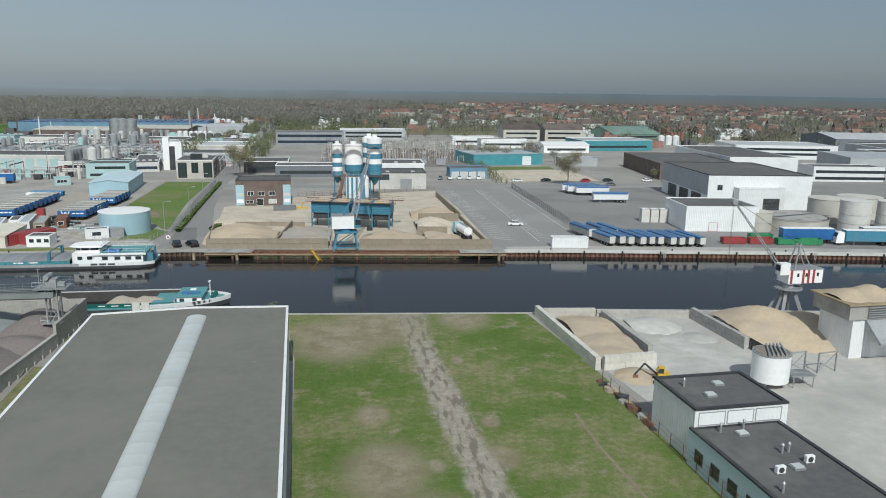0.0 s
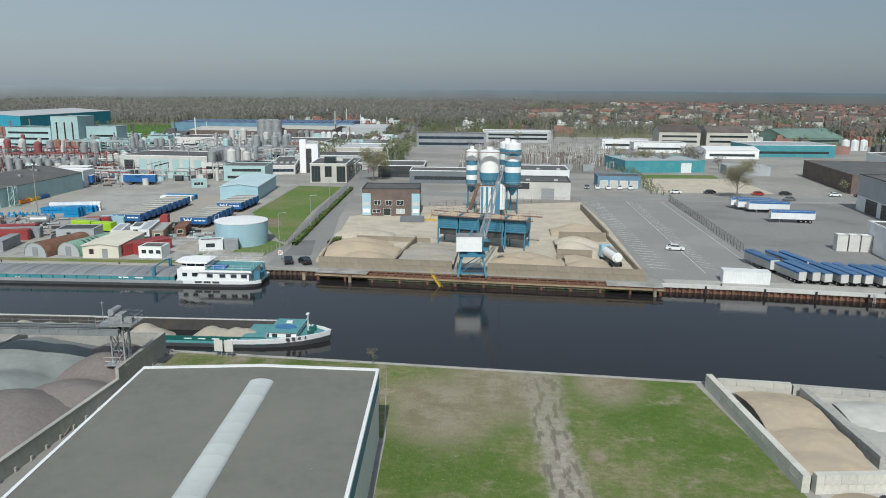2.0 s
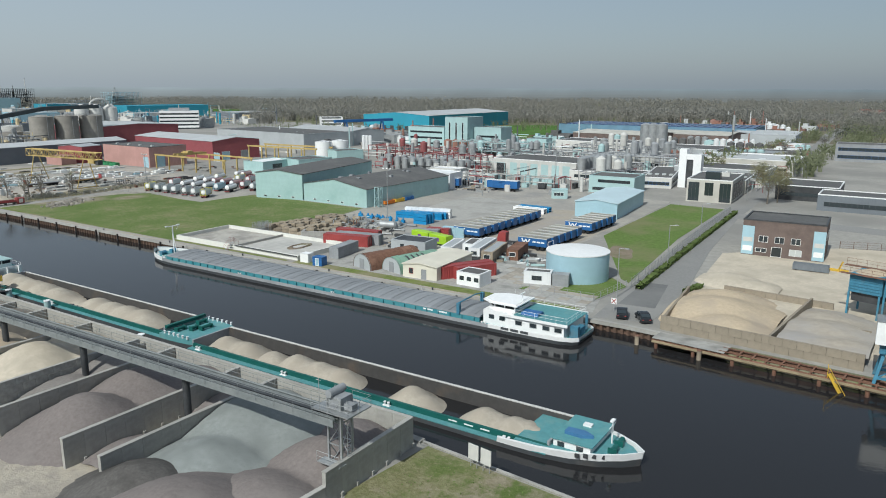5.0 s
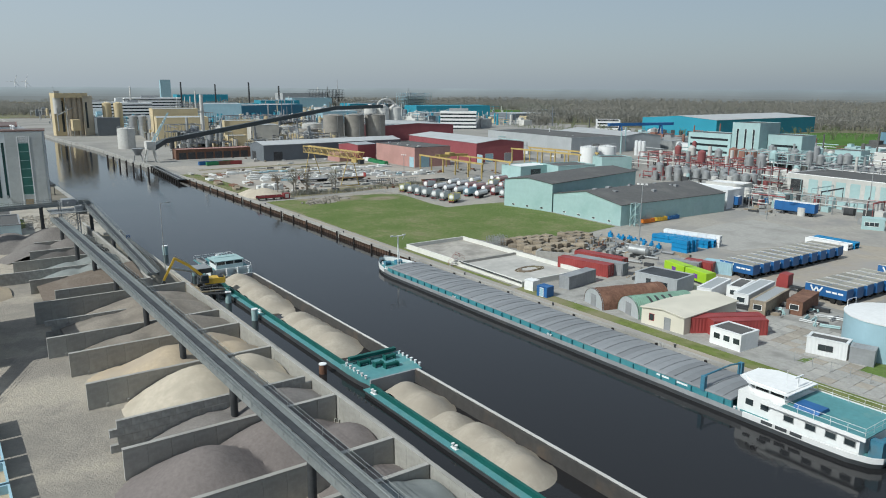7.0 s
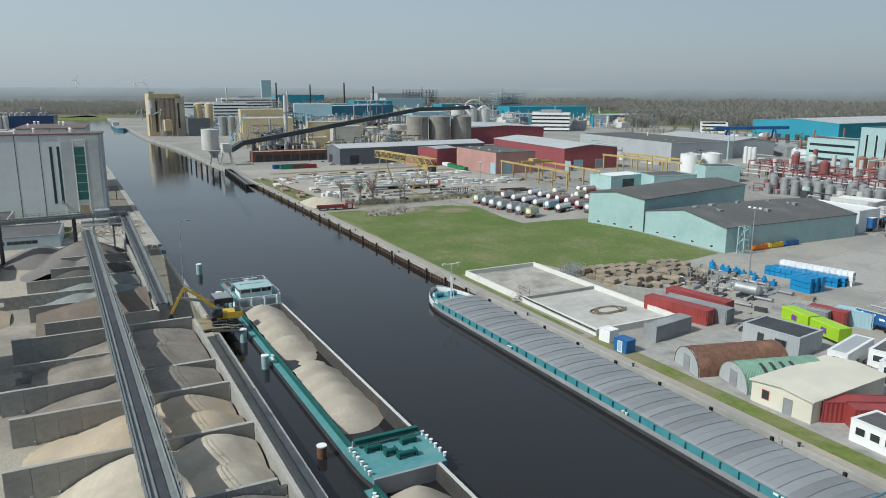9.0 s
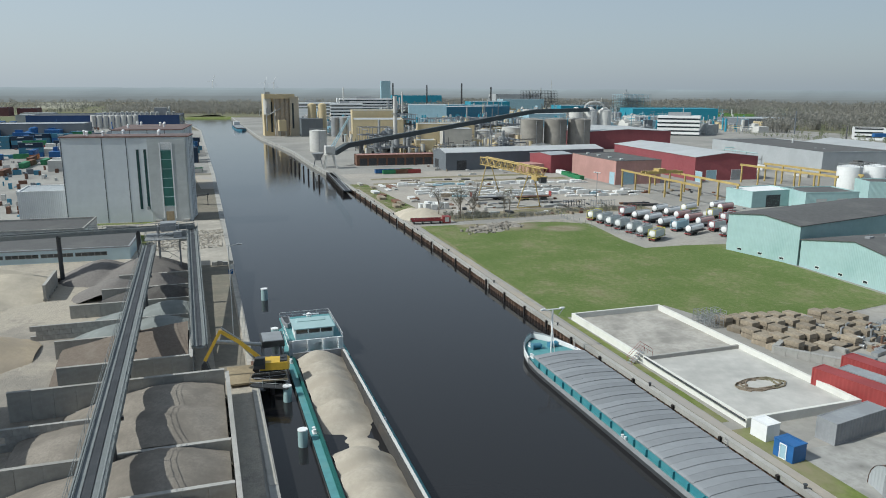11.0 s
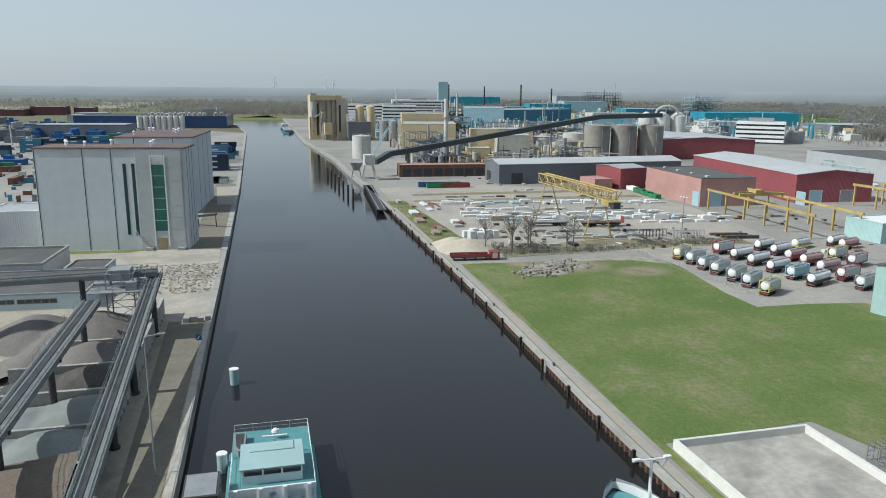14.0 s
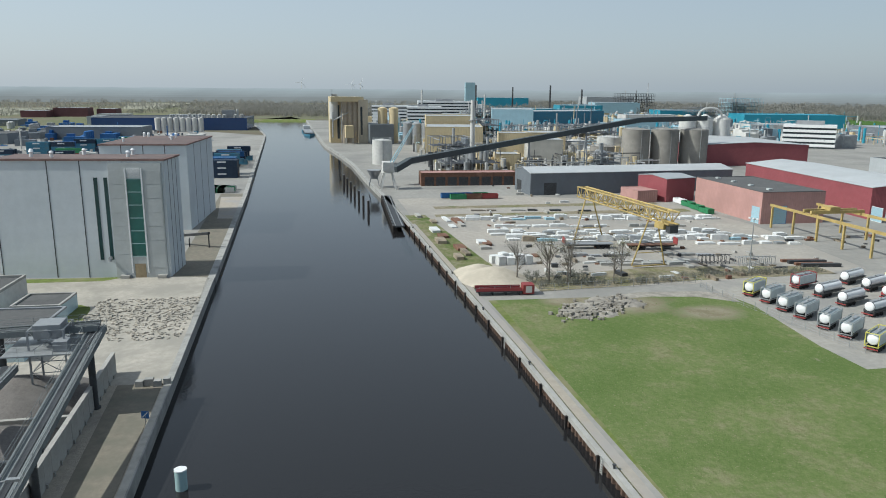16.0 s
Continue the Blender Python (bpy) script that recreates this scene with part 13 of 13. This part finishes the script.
# ---- small pipework, vessels and goods too many to count ----
def clutter(name, material, n, rects, hmax, label, category, seed, mode="plant", turn=4):
    r = random.Random(seed)
    m = Mesh()
    c, s = math.cos(radians(turn)), math.sin(radians(turn))
    for _ in range(n):
        x0, y0, x1, y1 = r.choice(rects)
        x, y = r.uniform(x0, x1), r.uniform(y0, y1)
        k = r.random()
        if mode == "plant":
            if k < 0.3:
                L, z = r.uniform(4, 18), r.uniform(0.6, hmax)
                u = (c, s) if r.random() < 0.6 else (-s, c)
                q = (x + u[0] * L, y + u[1] * L, z)
                m.rod((x, y, z), q, r.uniform(0.1, 0.28), 5).rod((x, y, 0), (x, y, z), 0.12, 4).rod((q[0], q[1], 0), q, 0.12, 4)
            elif k < 0.6:
                m.cyl(x, y, 0, r.uniform(0.4, 1) * hmax, r.uniform(0.4, 1.3), n=10)
            elif k < 0.85:
                w, d, h = r.uniform(0.8, 3.2), r.uniform(0.8, 3.2), r.uniform(0.2, 0.7) * hmax
                m.prism([(x, y), (x + w * c, y + w * s), (x + w * c - d * s, y + w * s + d * c), (x - d * s, y + d * c)], 0, h)
            else:
                z = r.uniform(0.5, 1.0) * hmax * 1.3
                m.box(x - 0.12, y - 0.12, 0, x + 0.12, y + 0.12, z)
        else:
            w, d, h = r.uniform(0.5, 3.5), r.uniform(0.4, 1.4), r.uniform(0.15, hmax)
            a = radians(turn + r.choice((0, 0, 90)) + r.uniform(-8, 8))
            e, f = math.cos(a), math.sin(a)
            m.prism([(x, y), (x + w * e, y + w * f), (x + w * e - d * f, y + w * f + d * e), (x - d * f, y + d * e)], 0.03, h)
    return single(name, m, material, label, category, kind="stuff", smooth=30)


CHEM = [(-232, 332, -172, 352), (-268, 362, -150, 398), (-150, 372, -84, 415), (-236, 396, -90, 462), (-80, 350, -62, 420), (-176, 300, -112, 330)]
WORKS = [(-470, 190, -440, 300), (-540, 196, -470, 300), (-640, 200, -545, 330)]
FAR = [(-1350, 300, -820, 640), (-860, 180, -690, 420), (-1250, 440, -840, 860), (-800, 420, -620, 600)]
for k, (mat, hue) in enumerate(((STEEL, "grey"), (PALE_CONCRETE, "pale"), (MINT_PAINT, "mint"), (MAROON, "maroon"), (DARK_STEEL, "dark"))):
    clutter("chemical_pipework", mat, 150 if k < 2 else 70, CHEM, 5.5, hue + " pipes and small vessels of the chemical works", "pipework", 500 + k)
for k, (mat, hue) in enumerate(((STEEL, "grey"), (OCHRE, "ochre"), (DARK_STEEL, "dark"), (PALE_CONCRETE, "pale"))):
    clutter("works_pipework", mat, 110, WORKS, 8.0, hue + " pipes and small vessels of the ochre works", "pipework", 520 + k)
    clutter("far_pipework", (TANK_BLUE, CYAN, GREY_PAINT, PALE_CONCRETE)[k], 300, FAR, 12.0, "small structures of the far works in the haze", "pipework", 540 + k)
YARD_SPOTS = [(-150, 204, -130, 220), (-140, 206, -116, 226), (-112, 198, -108, 206), (-97, 199, -78, 214), (-100, 184, -76, 186), (-172, 292, -140, 318)]
for k, (mat, hue) in enumerate(((WOOD, "brown timber"), (DARK_STEEL, "dark steel"), (STEEL, "grey steel"), (OLD_CONCRETE, "grey concrete"))):
    clutter("yard_litter", mat, 90, YARD_SPOTS, 0.9, "small scattered %s goods in the yard" % hue, "yard goods", 560 + k, "goods", 14)
STOCK_SPOTS = [(-352, 188, -258, 204), (-350, 208, -258, 226), (-350, 228, -262, 256), (-440, 205, -360, 300), (-300, 258, -200, 300)]
for k, (mat, hue) in enumerate(((PACK, "white wrapped"), (WOOD, "brown timber"), (CONCRETE, "grey concrete"), (DARK_STEEL, "dark steel"), (RUST, "rusty"))):
    clutter("stock_litter", mat, 45, STOCK_SPOTS, 0.9, "small %s goods lying in the stock yard" % hue, "stock goods", 580 + k, "goods", 3)
for k, (mat, hue) in enumerate(((SLATE_SHEET, "slate"), (PETROL, "dark blue"), (RUST, "rust brown"), (PALE_CONCRETE, "pale"))):
    clutter("terminal_goods", mat, 140, [(-640, -60, -420, 60), (-800, -120, -640, 40), (-420, 20, -290, 100)], 2.4, "small %s goods on the terminal" % hue, "terminal goods", 600 + k, "goods", 0)


# ---- fittings along the quays ----
def quay_fittings(line, step, side, seed):
    """Timber fender posts, ladders and bollards along a sheet pile wall."""
    r = random.Random(seed)
    post = Mesh().box(-0.16, -0.3, -4.0, 0.16, 0.0, 0.1).data("post", DARK_PILE, 0)
    fender = thing("fender_row", "dark timber fender posts along the quay wall", "fender", at(0, 0, 0), kind="structure")
    k = 0
    for (x0, y0), (x1, y1) in zip(line, line[1:]):
        L, a = math.hypot(x1 - x0, y1 - y0), math.degrees(math.atan2(y1 - y0, x1 - x0))
        n = int(L / step)
        for i in range(n):
            t = (i + 0.5) / n
            x, y = x0 + (x1 - x0) * t, y0 + (y1 - y0) * t
            m = at(x, y, 0, a) @ at(0, -0.78, 0)
            piece("post", post, fender, m)
            k += 1
            if k % 4 == 0:
                ld = thing("quay_ladder", "pale steel ladder down the quay wall", "ladder", at(x, y, 0, a) @ at(1.0, -0.9, 0), "quay ladders")
                s = Mesh().box(-0.25, -0.05, -2.6, -0.2, 0.05, 0.5).box(0.2, -0.05, -2.6, 0.25, 0.05, 0.5)
                for j in range(9):
                    s.box(-0.2, -0.03, -2.4 + j * 0.3, 0.2, 0.03, -2.36 + j * 0.3)
                part("ladder", s, PALE_CONCRETE, ld)
            if k % 3 == 1:
                b = thing("mooring_bollard", "short dark mooring bollard on the quay edge", "bollard", at(x, y, 0.16, a) @ at(3.0, -0.35, 0), "mooring bollards")
                part("stem", Mesh().cyl(0, 0, 0, 0.38, 0.14, n=10).cyl(0, 0, 0.38, 0.48, 0.22, n=10), DARK_STEEL, b)


quay_fittings([(-330, 166.4), (-224, 169.8), (-174, 170.6), (-60, 174.6)], 8.6, -1, 5)
quay_fittings([(38, 170.3), (51, 169.5), (107, 163.7), (160, 157)], 8.6, -1, 6)
zone("rough_shore", [(-345, 166.6), (-256, 169.6), (-257, 181), (-280, 178), (-345, 173)], BANK_TURF, 0.05, "rough trodden grass along the stock yard's shore", "grass")


# concrete slabs between the storage tank and the quay
def slab_paving():
    ob = thing("slab_paving", "worn concrete paving slabs with weedy joints", "pavement", at(-76.5, 178.6, 0, 4), kind="structure")
    data = [Mesh().box(0.03, 0.03, 0, 1.97, 1.97, 0.1 + 0.01 * k).data("slab", m, 0) for k, m in enumerate((CONCRETE, SLAB_WARM, OLD_CONCRETE))]
    r = random.Random(8)
    for i in range(13):
        for j in range(11):
            if (i < 6 and j < 4) or (i > 8 and j > 3):
                continue
            piece("slab", r.choice(data), ob, pose(i * 2.0, j * 2.0, 0.0))


SLAB_WARM = surf("warm_slab", (0.36, 0.325, 0.275), 0.9, var=0.12, grain=1.2, patch=0.4, rand=0.12)
slab_paving()
